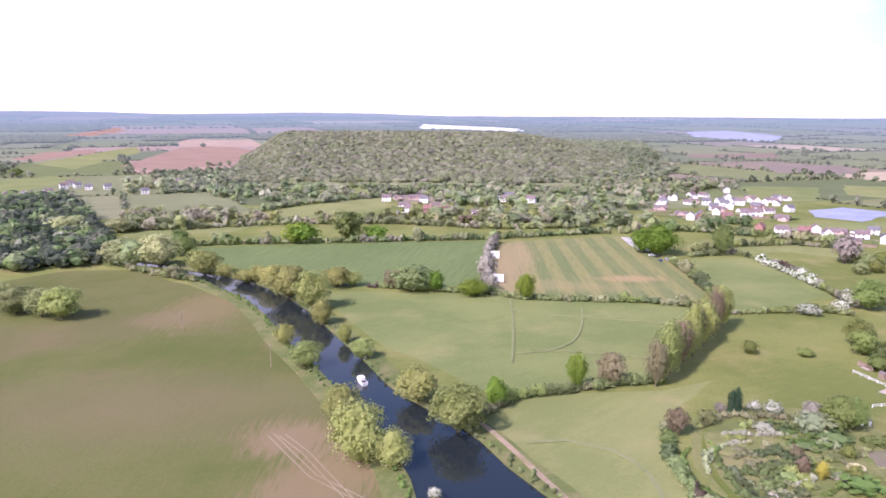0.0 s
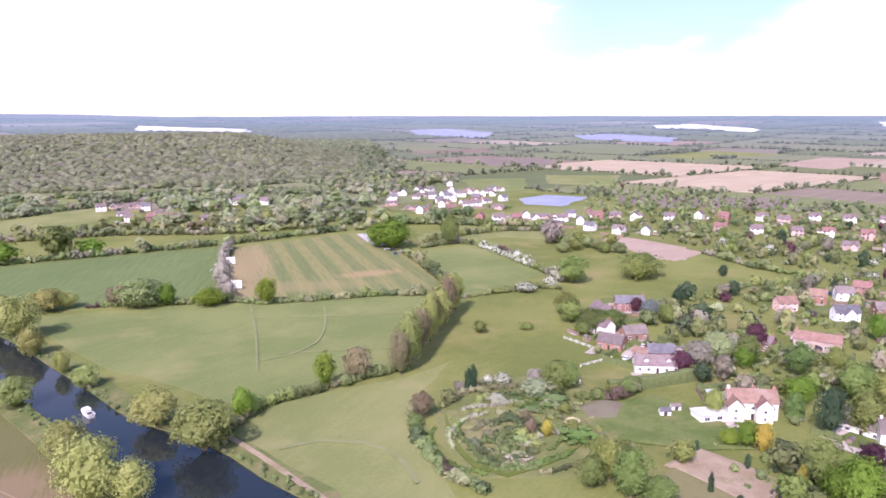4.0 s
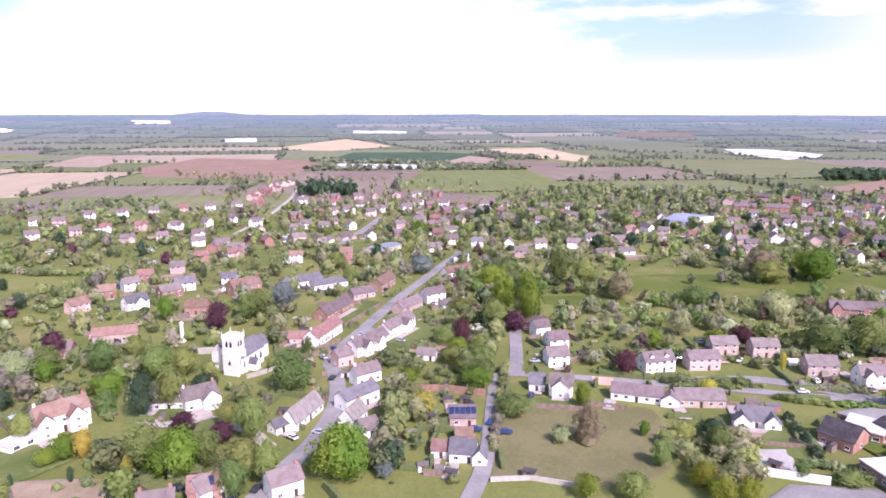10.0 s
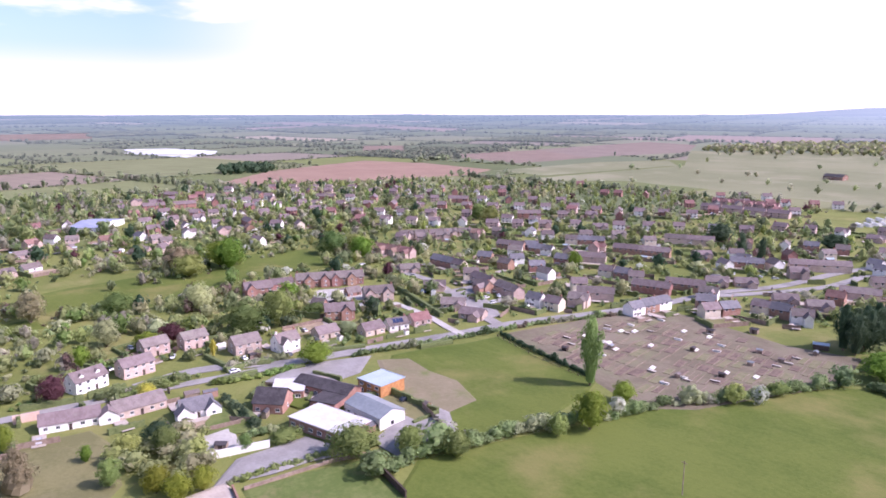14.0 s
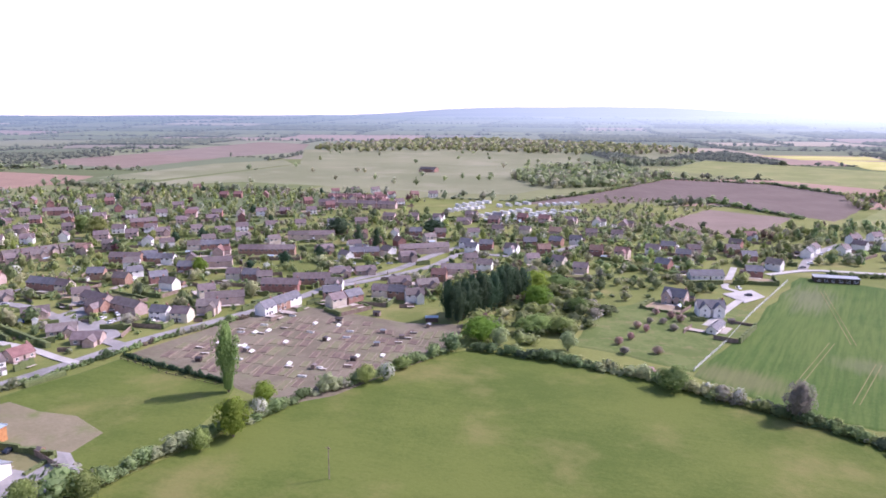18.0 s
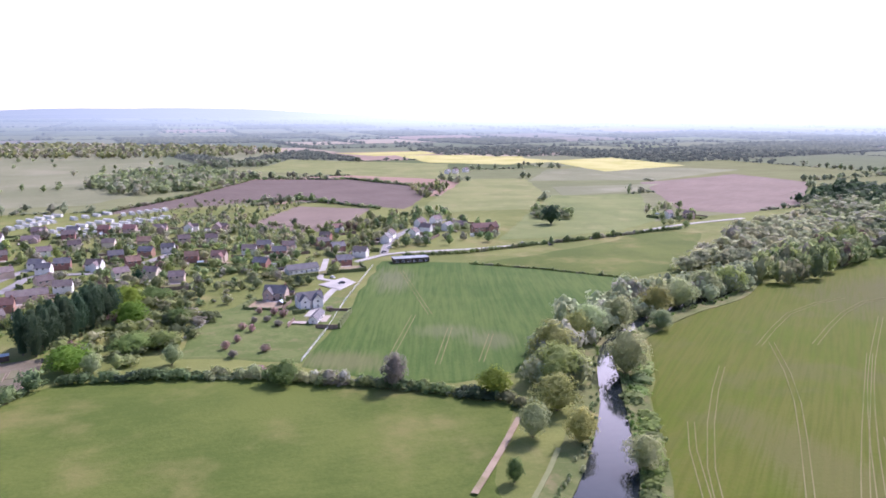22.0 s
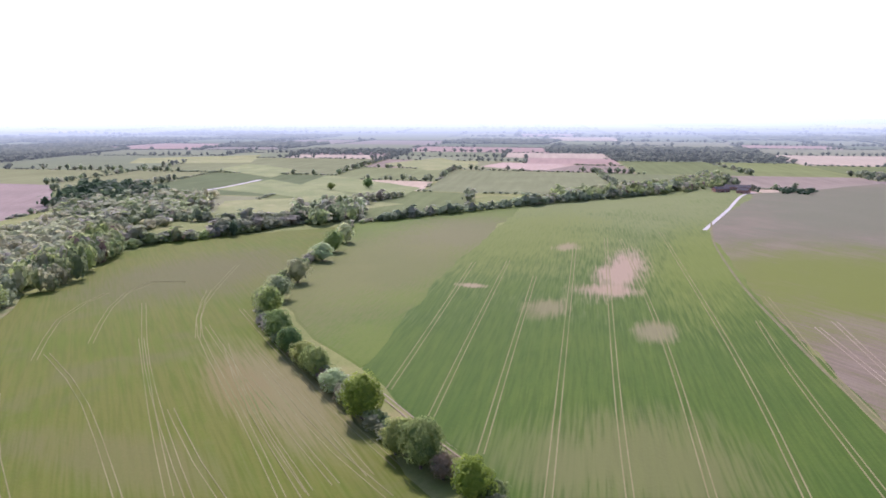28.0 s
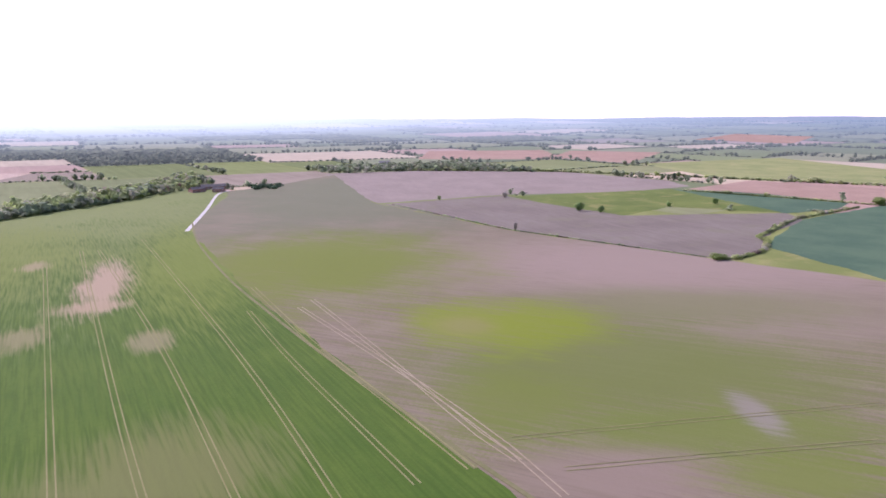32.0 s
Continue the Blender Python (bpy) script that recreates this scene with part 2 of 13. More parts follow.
MAT["brown_tile"] = surface("brown_roof_tile", (0.150, 0.118, 0.110), (0.220, 0.178, 0.168), 0.6, 0.8, 6.0, 0.4, c=(0.20, 0.175, 0.15), vary=0.5, rows=1.1)
MAT["red_tile"] = surface("red_roof_tile", (0.195, 0.110, 0.088), (0.275, 0.165, 0.135), 0.6, 0.8, 6.0, 0.4, c=(0.25, 0.18, 0.15), vary=0.45, rows=1.1)
MAT["slate"] = surface("grey_slate", (0.120, 0.116, 0.126), (0.185, 0.178, 0.190), 0.6, 0.65, 6.0, 0.3, c=(0.17, 0.16, 0.155), vary=0.4, rows=1.0)
MAT["thatch"] = surface("weathered_thatch", (0.19, 0.165, 0.15), (0.28, 0.25, 0.225), 0.6, 0.95, 7.0, 0.5, c=(0.25, 0.22, 0.18), vary=0.2)
MAT["flat_white"] = surface("pale_flat_roof", (0.50, 0.49, 0.48), (0.62, 0.61, 0.60), 0.3, 0.7, 6.0, 0.05, c=(0.55, 0.53, 0.5))
MAT["metal_roof"] = surface("grey_metal_roof", (0.20, 0.225, 0.235), (0.27, 0.295, 0.305), 0.2, 0.45, 6.0, 0.05)
MAT["pale_metal"] = surface("pale_blue_metal_roof", (0.34, 0.42, 0.46), (0.42, 0.50, 0.54), 0.2, 0.45, 6.0, 0.05)
MAT["dark_felt"] = surface("dark_roof_felt", (0.045, 0.040, 0.042), (0.080, 0.072, 0.074), 0.4, 0.85, 6.0, 0.2)
MAT["timber"] = surface("orange_timber_cladding", (0.36, 0.16, 0.06), (0.50, 0.25, 0.10), 0.8, 0.7, 5.0, 0.2)
MAT["dark_wood"] = surface("dark_stained_wood", (0.05, 0.035, 0.028), (0.09, 0.065, 0.05), 0.8, 0.8, 6.0, 0.2, vary=0.3)
MAT["fence_wood"] = surface("weathered_fence_wood", (0.20, 0.15, 0.11), (0.32, 0.25, 0.19), 0.8, 0.85, 6.0, 0.2, vary=0.3)
MAT["white_paint"] = surface("white_paint", (0.76, 0.75, 0.73), (0.84, 0.83, 0.81), 0.8, 0.5, 6.0, 0.0)
MAT["clay"] = surface("clay_chimney_pot", (0.40, 0.20, 0.12), (0.50, 0.27, 0.17), 1.0, 0.8, 4.0, 0.1)
MAT["asphalt"] = surface("grey_asphalt", (0.235, 0.220, 0.208), (0.305, 0.288, 0.272), 0.15, 0.9, 9.0, 0.2, c=(0.19, 0.18, 0.172))
MAT["pale_road"] = surface("sunlit_concrete_track", (0.37, 0.345, 0.31), (0.47, 0.445, 0.405), 0.12, 0.9, 9.0, 0.2, c=(0.40, 0.37, 0.32))
MAT["gravel"] = surface("pinkish_gravel", (0.37, 0.315, 0.265), (0.47, 0.405, 0.35), 0.2, 0.95, 9.0, 0.3)
MAT["earth"] = surface("trodden_earth", (0.27, 0.20, 0.13), (0.36, 0.28, 0.19), 0.2, 0.95, 9.0, 0.3, c=(0.20, 0.19, 0.08))
MAT["path"] = surface("worn_grass_path", (0.185, 0.205, 0.085), (0.220, 0.228, 0.105), 0.2, 0.95, 9.0, 0.2, c=(0.16, 0.19, 0.07))
MAT["old_path"] = surface("old_path", (0.250, 0.240, 0.151), (0.330, 0.300, 0.170), 0.2, 0.95, 9.0, 0.2, c=(0.180, 0.200, 0.086))
MAT["wheel"] = surface("tractor_wheel_track", (0.175, 0.165, 0.070), (0.220, 0.205, 0.095), 0.05, 0.95, 9.0, 0.2, c=(0.125, 0.155, 0.045), spec=0.05)
MAT["bark"] = surface("tree_bark", (0.10, 0.08, 0.06), (0.18, 0.145, 0.11), 1.0, 0.95, 6.0, 0.5)
MAT["rubber"] = surface("black_rubber", (0.02, 0.02, 0.02), (0.035, 0.035, 0.035), 2.0, 0.8)
MAT["panel"] = surface("solar_panel_glass", (0.02, 0.03, 0.07), (0.035, 0.05, 0.11), 0.6, 0.15, 4.0, 0.0, spec=0.6)
MAT["array"] = surface("bluish_glasshouse_roof", (0.25, 0.275, 0.36), (0.32, 0.345, 0.43), 0.05, 0.9, 6.0, 0.0, spec=0.1)
MAT["net"] = surface("white_crop_cover", (0.52, 0.53, 0.54), (0.74, 0.74, 0.74), 0.02, 0.9, 9.0, 0.05, c=(0.40, 0.42, 0.38), spec=0.1)
for nm, ca, cb in (("oak", (0.123, 0.174, 0.065), (0.241, 0.302, 0.118)), ("bright", (0.150, 0.220, 0.048), (0.260, 0.335, 0.085)),
                   ("willow", (0.286, 0.310, 0.120), (0.407, 0.421, 0.190)), ("silver", (0.306, 0.344, 0.183), (0.433, 0.470, 0.282)),
                   ("purple", (0.100, 0.050, 0.062), (0.180, 0.090, 0.100)), ("dark", (0.052, 0.086, 0.049), (0.104, 0.150, 0.086)),
                   ("olive", (0.190, 0.235, 0.084), (0.319, 0.364, 0.146)), ("yellow", (0.36, 0.33, 0.085), (0.56, 0.51, 0.17)),
                   # first entry: leaf colour darkened to stand in for a cloud's shade
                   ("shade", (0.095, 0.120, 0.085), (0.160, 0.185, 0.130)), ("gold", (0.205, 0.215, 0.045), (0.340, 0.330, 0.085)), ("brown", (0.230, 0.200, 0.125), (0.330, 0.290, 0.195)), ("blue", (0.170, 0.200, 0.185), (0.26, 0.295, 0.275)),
                   # leaves of the hill and far hedges: greyed, distance haze put into the colour
                   ("wood", (0.226, 0.264, 0.121), (0.347, 0.380, 0.198)), ("hazy_hillwood", (0.210, 0.229, 0.131), (0.275, 0.292, 0.179)), ("grey", (0.26, 0.24, 0.20), (0.38, 0.355, 0.305)),
                   ("hazy_far_leaf", (0.185, 0.215, 0.120), (0.270, 0.295, 0.180))):
    MAT[nm] = foliage(nm + "_leaves", ca, cb)
MIXED = {"oak": [(0.22, (0.31, 0.32, 0.16)), (0.06, (0.075, 0.105, 0.060)), (0.18, (0.25, 0.31, 0.10)), (0.10, (0.32, 0.30, 0.23))],
         "olive": [(0.18, (0.33, 0.33, 0.18)), (0.12, (0.11, 0.15, 0.065)), (0.12, (0.25, 0.31, 0.085)), (0.07, (0.33, 0.30, 0.24)), (0.03, (0.16, 0.09, 0.09))],
         "wood": [(0.2, (0.31, 0.28, 0.20)), (0.15, (0.16, 0.20, 0.085)), (0.15, (0.27, 0.31, 0.11)), (0.1, (0.38, 0.37, 0.27))],
         "silver": [(0.2, (0.33, 0.33, 0.17)), (0.1, (0.20, 0.23, 0.13)), (0.1, (0.40, 0.38, 0.30))],
         # next two: greyed kinds, again with haze in the colour
         "hazy_hillwood": [(0.22, (0.172, 0.205, 0.094)), (0.15, (0.221, 0.213, 0.148)), (0.12, (0.168, 0.213, 0.090)), (0.04, (0.131, 0.156, 0.082))],
         "hazy_far_leaf": [(0.2, (0.27, 0.26, 0.19)), (0.2, (0.14, 0.165, 0.095)), (0.15, (0.25, 0.29, 0.15))],
         "bright": [(0.25, (0.20, 0.25, 0.09)), (0.15, (0.32, 0.36, 0.12))]}
for nm, kinds in MIXED.items():
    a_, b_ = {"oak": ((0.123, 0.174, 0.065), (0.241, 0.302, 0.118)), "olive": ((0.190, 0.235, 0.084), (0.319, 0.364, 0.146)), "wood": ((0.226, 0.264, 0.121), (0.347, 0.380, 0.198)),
              "silver": ((0.306, 0.344, 0.183), (0.433, 0.470, 0.282)), "hazy_hillwood": ((0.210, 0.229, 0.131), (0.275, 0.292, 0.179)), "hazy_far_leaf": ((0.185, 0.215, 0.120), (0.270, 0.295, 0.180)),
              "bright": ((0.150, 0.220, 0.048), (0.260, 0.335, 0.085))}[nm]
    MAT[nm + "_mixed"] = foliage("mixed_" + nm + "_leaves", a_, b_, 0.0, None, kinds)
MAT["may"] = foliage("hawthorn_blossom", (0.12, 0.15, 0.05), (0.2, 0.23, 0.09), 0.3, (0.62, 0.62, 0.54))
MAT["pinkmay"] = foliage("pink_blossom", (0.16, 0.14, 0.08), (0.24, 0.2, 0.12), 0.3, (0.52, 0.38, 0.36))
CAR_PAINT = [surface("car_paint_" + n, c, [min(1, v * 1.15) for v in c], 1.0, 0.25, 4.0, 0.0, spec=0.6) for n, c in
             (("white", (0.75, 0.75, 0.75)), ("silver", (0.45, 0.46, 0.48)), ("dark", (0.03, 0.035, 0.045)), ("red", (0.35, 0.02, 0.03)), ("blue", (0.03, 0.06, 0.20)))]


# ---- helpers for meshes and things ----
def mesh_of(name, verts, faces, mats):
    me = bpy.data.meshes.new(name)
    me.from_pydata([tuple(v) for v in verts], [], [tuple(f) for f in faces])
    for mt in mats if isinstance(mats, (list, tuple)) else [mats]:
        me.materials.append(mt)
    return me


def quads_mesh(name, verts, size, mat):
    """A joined mesh of loose faces of the same number of corners, straight from an array."""
    n = len(verts) // size
    me = bpy.data.meshes.new(name)
    me.vertices.add(n * size)
    me.vertices.foreach_set("co", np.asarray(verts, dtype=np.float32).ravel())
    me.loops.add(n * size)
    me.loops.foreach_set("vertex_index", np.arange(n * size, dtype=np.int32))
    me.polygons.add(n)
    me.polygons.foreach_set("loop_start", np.arange(0, n * size, size, dtype=np.int32))
    me.update()
    me.materials.append(mat)
    return me


def put(name, me, parent=None, m=None, label=""):
    ob = new(name, me)
    if parent:
        ob.parent = parent
    if m is not None:
        ob.matrix_basis = m
    if label:
        ob["label"] = label
    return ob


def thing(name, m, label, category, group="", kind=""):
    return tagged(put(name, None, None, m), label, category, group, kind)


def box(x0, x1, y0, y1, z0, z1):
    v = [(x, y, z) for z in (z0, z1) for x, y in ((x0, y0), (x1, y0), (x1, y1), (x0, y1))]
    return v, [(3, 2, 1, 0), (4, 5, 6, 7), (0, 1, 5, 4), (1, 2, 6, 5), (2, 3, 7, 6), (3, 0, 4, 7)]


def join(*shapes):
    vs, fs = [], []
    for v, f in shapes:
        k = len(vs)
        vs += list(v)
        fs += [tuple(i + k for i in q) for q in f]
    return vs, fs


def moved(shape, m):
    return [tuple(m @ Vector(v)) for v in shape[0]], shape[1]


def tube(x, y, z0, z1, r0, r1, n=8):
    v = [(x + r * math.cos(k * math.tau / n), y + r * math.sin(k * math.tau / n), z) for z, r in ((z0, r0), (z1, r1)) for k in range(n)]
    return v, [(k, (k + 1) % n, n + (k + 1) % n, n + k) for k in range(n)] + [tuple(range(n - 1, -1, -1)), tuple(range(n, 2 * n))]


def inside(x, y, poly):
    hit = np.zeros(np.shape(x), bool)
    j = len(poly) - 1
    for i in range(len(poly)):
        (xi, yi), (xj, yj) = poly[i], poly[j]
        if yi != yj:
            hit ^= ((yi > y) != (yj > y)) & (x < (xj - xi) * (y - yi) / (yj - yi) + xi)
        j = i
    return hit


def far_rise(r):
    """Height given to the far land, climbing slowly so that its edge fits the skyline in the camera's view."""
    return 49.0 * max(0.0, (r - 2200.0) / 2700.0) ** 1.2


LAYER = [0]
TOPS = []  # outlines of the patches of ground and their heights
FARMED = []


def sheet(name, poly, mat, z, label, category="field", kind="structure", ragged=0.0, edge=0.25):
    """A patch of ground: its outline drawn a little uneven, with a sunk rim so that it has an edge."""
    rng = random.Random(name + str(poly[0]))
    pts = []
    for i, (x, y) in enumerate(poly):
        x2, y2 = poly[(i + 1) % len(poly)]
        n = max(1, min(40, int(math.hypot(x2 - x, y2 - y) / 12))) if ragged else 1
        for k in range(n):
            s = ragged if k else 0
            pts.append((x + (x2 - x) * k / n + rng.uniform(-s, s), y + (y2 - y) * k / n + rng.uniform(-s, s)))
    LAYER[0] += 1
    FARMED.append(poly)
    z += 0.0015 * LAYER[0]
    TOPS.append((poly, z))
    top = [(x, y, z + far_rise(math.hypot(x, y))) for x, y in pts]
    n = len(pts)
    turn_ = 1 if sum(a[0] * b[1] - b[0] * a[1] for a, b in zip(pts, pts[1:] + pts[:1])) > 0 else -1
    low = []
    for k, (x, y) in enumerate(pts):
        ax, ay = pts[k - 1]
        bx, by = pts[(k + 1) % n]
        d = (math.hypot(bx - ax, by - ay) or 1.0) * turn_
        low.append((x + (by - ay) / d * edge * 6, y - (bx - ax) / d * edge * 6, z - edge + far_rise(math.hypot(x, y))))
    tess = [tuple(t) for t in tessellate_polygon([[Vector(v) for v in top]])]
    faces = tess + [(k, n + k, n + (k + 1) % n, (k + 1) % n) for k in range(n)]
    me = mesh_of(name, top + low, faces, mat)
    return tagged(put(name, me), label, category, "", kind)


def resample(line, step):
    out_, rest = [], 0.0
    for (x0, y0), (x1, y1) in zip(line, line[1:]):
        d = math.hypot(x1 - x0, y1 - y0)
        s = rest
        while s < d:
            out_.append((x0 + (x1 - x0) * s / d, y0 + (y1 - y0) * s / d))
            s += step
        rest = s - d
    out_.append(line[-1])
    return out_


def curve_line(line, step=6.0):
    """A smooth line through the given points."""
    p = [line[0]] + list(line) + [line[-1]]
    out_ = []
    for i in range(1, len(p) - 2):
        a, b, c, d = (Vector(q) for q in p[i - 1:i + 3])
        n = max(1, int((c - b).length / step))
        for k in range(n):
            t = k / n
            v = 0.5 * (2 * b + (c - a) * t + (2 * a - 5 * b + 4 * c - d) * t * t + (3 * b - a - 3 * c + d) * t ** 3)
            out_.append((v.x, v.y))
    out_.append(tuple(line[-1]))
    return out_


ROADS, PLOTS = [], []
OPEN = []  # pieces of open grass that scattered trees leave free
CLEAR = []  # round places that scattered shrubs leave free: x, y, radius


def strip(name, line, width, mat, z, label, category, kind="structure", curve=True, parent=None, thick=0.2):
    LAYER[0] += 1
    z += 0.0015 * LAYER[0]
    if category == "road":
        CLEAR.extend((x, y, width / 2 + 1.5) for x, y in resample(line, 8.0))
        ROADS.extend((x, y, width / 2 + 0.6) for x, y in resample(line, 5.0))
    pts = curve_line(line) if curve and len(line) > 2 else resample(line, 25.0)
    vs, fs = [], []
    for i, (x, y) in enumerate(pts):
        x0, y0 = pts[max(0, i - 1)]
        x1, y1 = pts[min(len(pts) - 1, i + 1)]
        d = math.hypot(x1 - x0, y1 - y0) or 1.0
        nx, ny = -(y1 - y0) / d * width / 2, (x1 - x0) / d * width / 2
        h = z + far_rise(math.hypot(x, y))
        vs += [(x + nx, y + ny, h), (x - nx, y - ny, h), (x + nx, y + ny, h - thick), (x - nx, y - ny, h - thick)]
        if i:
            k = 4 * i
            fs += [(k - 4, k - 3, k + 1, k), (k - 2, k - 4, k, k + 2), (k - 3, k - 1, k + 3, k + 1)]
    ob = put(name, mesh_of(name, vs, fs, mat), parent)
    return ob if parent else tagged(ob, label, category, "", kind)


# ---- plants ----
rng_np = np.random.default_rng(4)


def ball_dirs(n):
    k = np.arange(n) + 0.5
    z = 1 - 2 * k / n
    a = k * 2.399963
    r = np.sqrt(1 - z * z)
    return np.stack([r * np.cos(a), r * np.sin(a), z], 1)


def leaf_quads(centres, normals, size, rng):
    """Small folded leaf sprays, each facing roughly along its normal."""
    n = len(centres)
    nn = normals + rng.normal(0, 0.3, (n, 3))
    nn /= np.linalg.norm(nn, axis=1)[:, None] + 1e-9
    ref = rng.normal(0, 1, (n, 3))
    u = np.cross(nn, ref)
    u /= np.linalg.norm(u, axis=1)[:, None] + 1e-9
    v = np.cross(nn, u)
    s = size * rng.uniform(0.6, 1.35, (n, 1))
    w = s * rng.uniform(0.55, 0.9, (n, 1))
    return np.stack([centres - u * s, centres - v * w, centres + u * s, centres + v * w * 0.9 + nn * s * 0.3], 1).reshape(-1, 3)


def crown_points(rng, n, clumps, lo=0.12, profile="round", gap=0.9):
    """Leaf places and outward normals on a crown one high and one wide, made of many lumps."""
    d = ball_dirs(clumps) + rng.normal(0, 0.18, (clumps, 3))
    d /= np.linalg.norm(d, axis=1)[:, None]
    reach = rng.uniform(0.52, 0.80, (clumps, 1))
    c = d * reach
    z = (c[:, 2] + 1) / 2
    if profile == "cone":
        taper = 1.25 - 1.05 * z
    elif profile == "column":
        taper = np.where(z > 0.75, 1.1 - 1.0 * (z - 0.75) / 0.3, 0.75 + 0.35 * z)
    elif profile == "dome":
        taper = 1.12 - 0.25 * z
    else:
        taper = np.ones(clumps)
    c[:, :2] *= taper[:, None]
    rad = rng.uniform(0.22, 0.42, clumps) * (0.75 if profile in ("cone", "column") else 1.0)
    which = rng.integers(0, clumps, n)
    e = rng.normal(0, 1, (n, 3))
    e /= np.linalg.norm(e, axis=1)[:, None]
    e[:, 2] = np.where((e[:, 2] < -0.5) & (rng.random(n) < 0.7), -e[:, 2], e[:, 2])
    p = c[which] + e * (rad[which] * rng.uniform(0.86, 1.1, n) * gap)[:, None]
    p = p + rng.normal(0, 0.035, (n, 3))
    nrm = e * 0.38 + p * 1.05 + np.array((0, 0, 0.2))
    p = np.stack([p[:, 0] * 0.5, p[:, 1] * 0.5, lo + (1 - lo) * (p[:, 2] + 1) / 2], 1)
    return p, nrm


def core_quads(rng, lo, profile, detail, scale=0.64):
    """A lumpy inner mass of twigs and shaded leaves, as loose quads."""
    rings, segs = detail
    g = np.zeros((rings + 1, segs, 3))
    for i in range(rings + 1):
        t = i / rings
        r = math.sin(math.pi * min(0.97, max(0.03, t))) ** 0.7
        if profile == "cone":
            r = (1 - t) ** 0.8 + 0.03
        if profile == "column":
            r = 0.75 * math.sin(math.pi * min(0.97, max(0.1, t))) ** 0.4
        for k in range(segs):
            a = k * math.tau / segs + i * 0.3
            q = r * 0.5 * scale * rng.uniform(0.75, 1.25)
            g[i, k] = (q * math.cos(a), q * math.sin(a), lo + (0.96 - lo) * t * 0.93 + 0.03)
    out_ = []
    for i in range(rings):
        for k in range(segs):
            j = (k + 1) % segs
            out_ += [g[i, k], g[i, j], g[i + 1, j], g[i + 1, k]]
    return np.array(out_)


CROWN, TRUNK = {}, {}


def crown_shape(profile, seed, n, clumps, lo, leaf):
    rng = np.random.default_rng(seed)
    p, nrm = crown_points(rng, n, clumps, lo, profile)
    return np.concatenate([leaf_quads(p, nrm, leaf, rng), core_quads(rng, lo, profile, (7, 10) if n > 200 else (4, 6) if n > 20 else (2, 5) if n > 8 else (2, 4), 0.56)])


SHAPES = {"round": (900, 26, 0.05, 0.055), "tall": (900, 26, 0.07, 0.052), "cone": (700, 30, 0.03, 0.045), "column": (800, 34, 0.03, 0.045), "dome": (900, 30, 0.02, 0.05), "bush": (420, 16, 0.0, 0.07)}


def crown_of(shape, mat, k, near=False):
    key = (shape, mat, k, near)
    if key not in CROWN:
        n, clumps, lo, leaf = SHAPES[shape]
        n, leaf = (int(n * 3.0), leaf * 0.5) if near else (int(n * 0.55), leaf * 1.15)
        prof = {"tall": "round", "bush": "dome"}.get(shape, shape)
        CROWN[key] = quads_mesh("crown", crown_shape(prof, 17 * k + len(shape) * 5 + 3, n, clumps, lo, leaf), 4, MAT[mat])
    return CROWN[key]


def trunk_of(shape, k):
    key = (shape, k)
    if key not in TRUNK:
        rng = random.Random(k)
        top = 0.5 if shape in ("round", "tall", "dome") else 0.8
        parts_ = [tube(0, 0, -0.02, top * 0.5, 0.035, 0.026), tube(0, 0, top * 0.5, top, 0.026, 0.012)]
        if shape in ("round", "tall", "dome"):
            for q in range(5):
                a = q * 1.26 + rng.uniform(-0.3, 0.3)
                parts_.append(moved(tube(0, 0, 0, 0.38, 0.014, 0.005, 5), pose(0, 0, 0.22 + 0.05 * q, 42 + rng.uniform(-8, 8), 0, math.degrees(a))))
        TRUNK[key] = mesh_of("trunk", *join(*parts_), MAT["bark"])
    return TRUNK[key]


TREE_WORDS = {"oak": "dark green broadleaved tree in full leaf", "bright": "fresh light green tree in spring leaf", "willow": "pale olive willow in young leaf",
              "silver": "silvery grey-green willow tree", "purple": "dark purple copper beech tree", "dark": "tall dark green conifer", "olive": "olive green tree in spring leaf",
              "yellow": "golden yellow ornamental tree", "gold": "golden green conifer", "brown": "brownish tree just coming into leaf", "blue": "blue-grey cedar tree", "wood": "dull green tree in thin spring leaf",
              "grey": "grey twiggy tree barely in leaf", "may": "hawthorn covered in white blossom", "pinkmay": "small fruit tree in pink blossom"}
TREE_N = [0]


def tree(mat, x, y, h, w, shape="round", where="standing in grass", z=0.0):
    """One tree or bush: a tapered trunk with limbs, and a crown of leaf sprays."""
    TREE_N[0] += 1
    k = TREE_N[0] % 4
    bush = shape == "bush"
    name = {"bush": "bush", "cone": "conifer", "column": "conifer" if mat == "dark" else "poplar_tree"}.get(shape, "tree")
    label = (TREE_WORDS[mat].replace(" tree", " bush") if bush and "tree" in TREE_WORDS[mat] else TREE_WORDS[mat]) + ", " + where
    m = pose(x, y, z, 0, 0, (TREE_N[0] * 77) % 360) @ Matrix.Diagonal((w, w, h, 1))
    t_ = tagged(put(name, None, None, m), label, "bush" if bush else "tree")
    put("trunk", trunk_of(shape, k), t_)
    put("crown", crown_of(shape, mat, k, math.hypot(x, y) < 430), t_)
    return t_


SHRUB = [crown_shape("dome", 91 + k, 34, 7, 0.0, 0.15) for k in range(6)]
FAR_BUSH = [crown_shape("dome", 51 + k, 11, 5, 0.0, 0.21) for k in range(6)]
SMALL = [crown_shape("round", 71 + k, 56, 9, 0.06, 0.125) for k in range(6)]
FINE = [crown_shape("round", 31 + k, 230, 18, 0.05, 0.072) for k in range(6)]
MIDDLE = [crown_shape("round", 41 + k, 100, 13, 0.05, 0.1) for k in range(6)]
TINY = [crown_shape("dome", 81 + k, 7, 4, 0.0, 0.26) for k in range(6)]
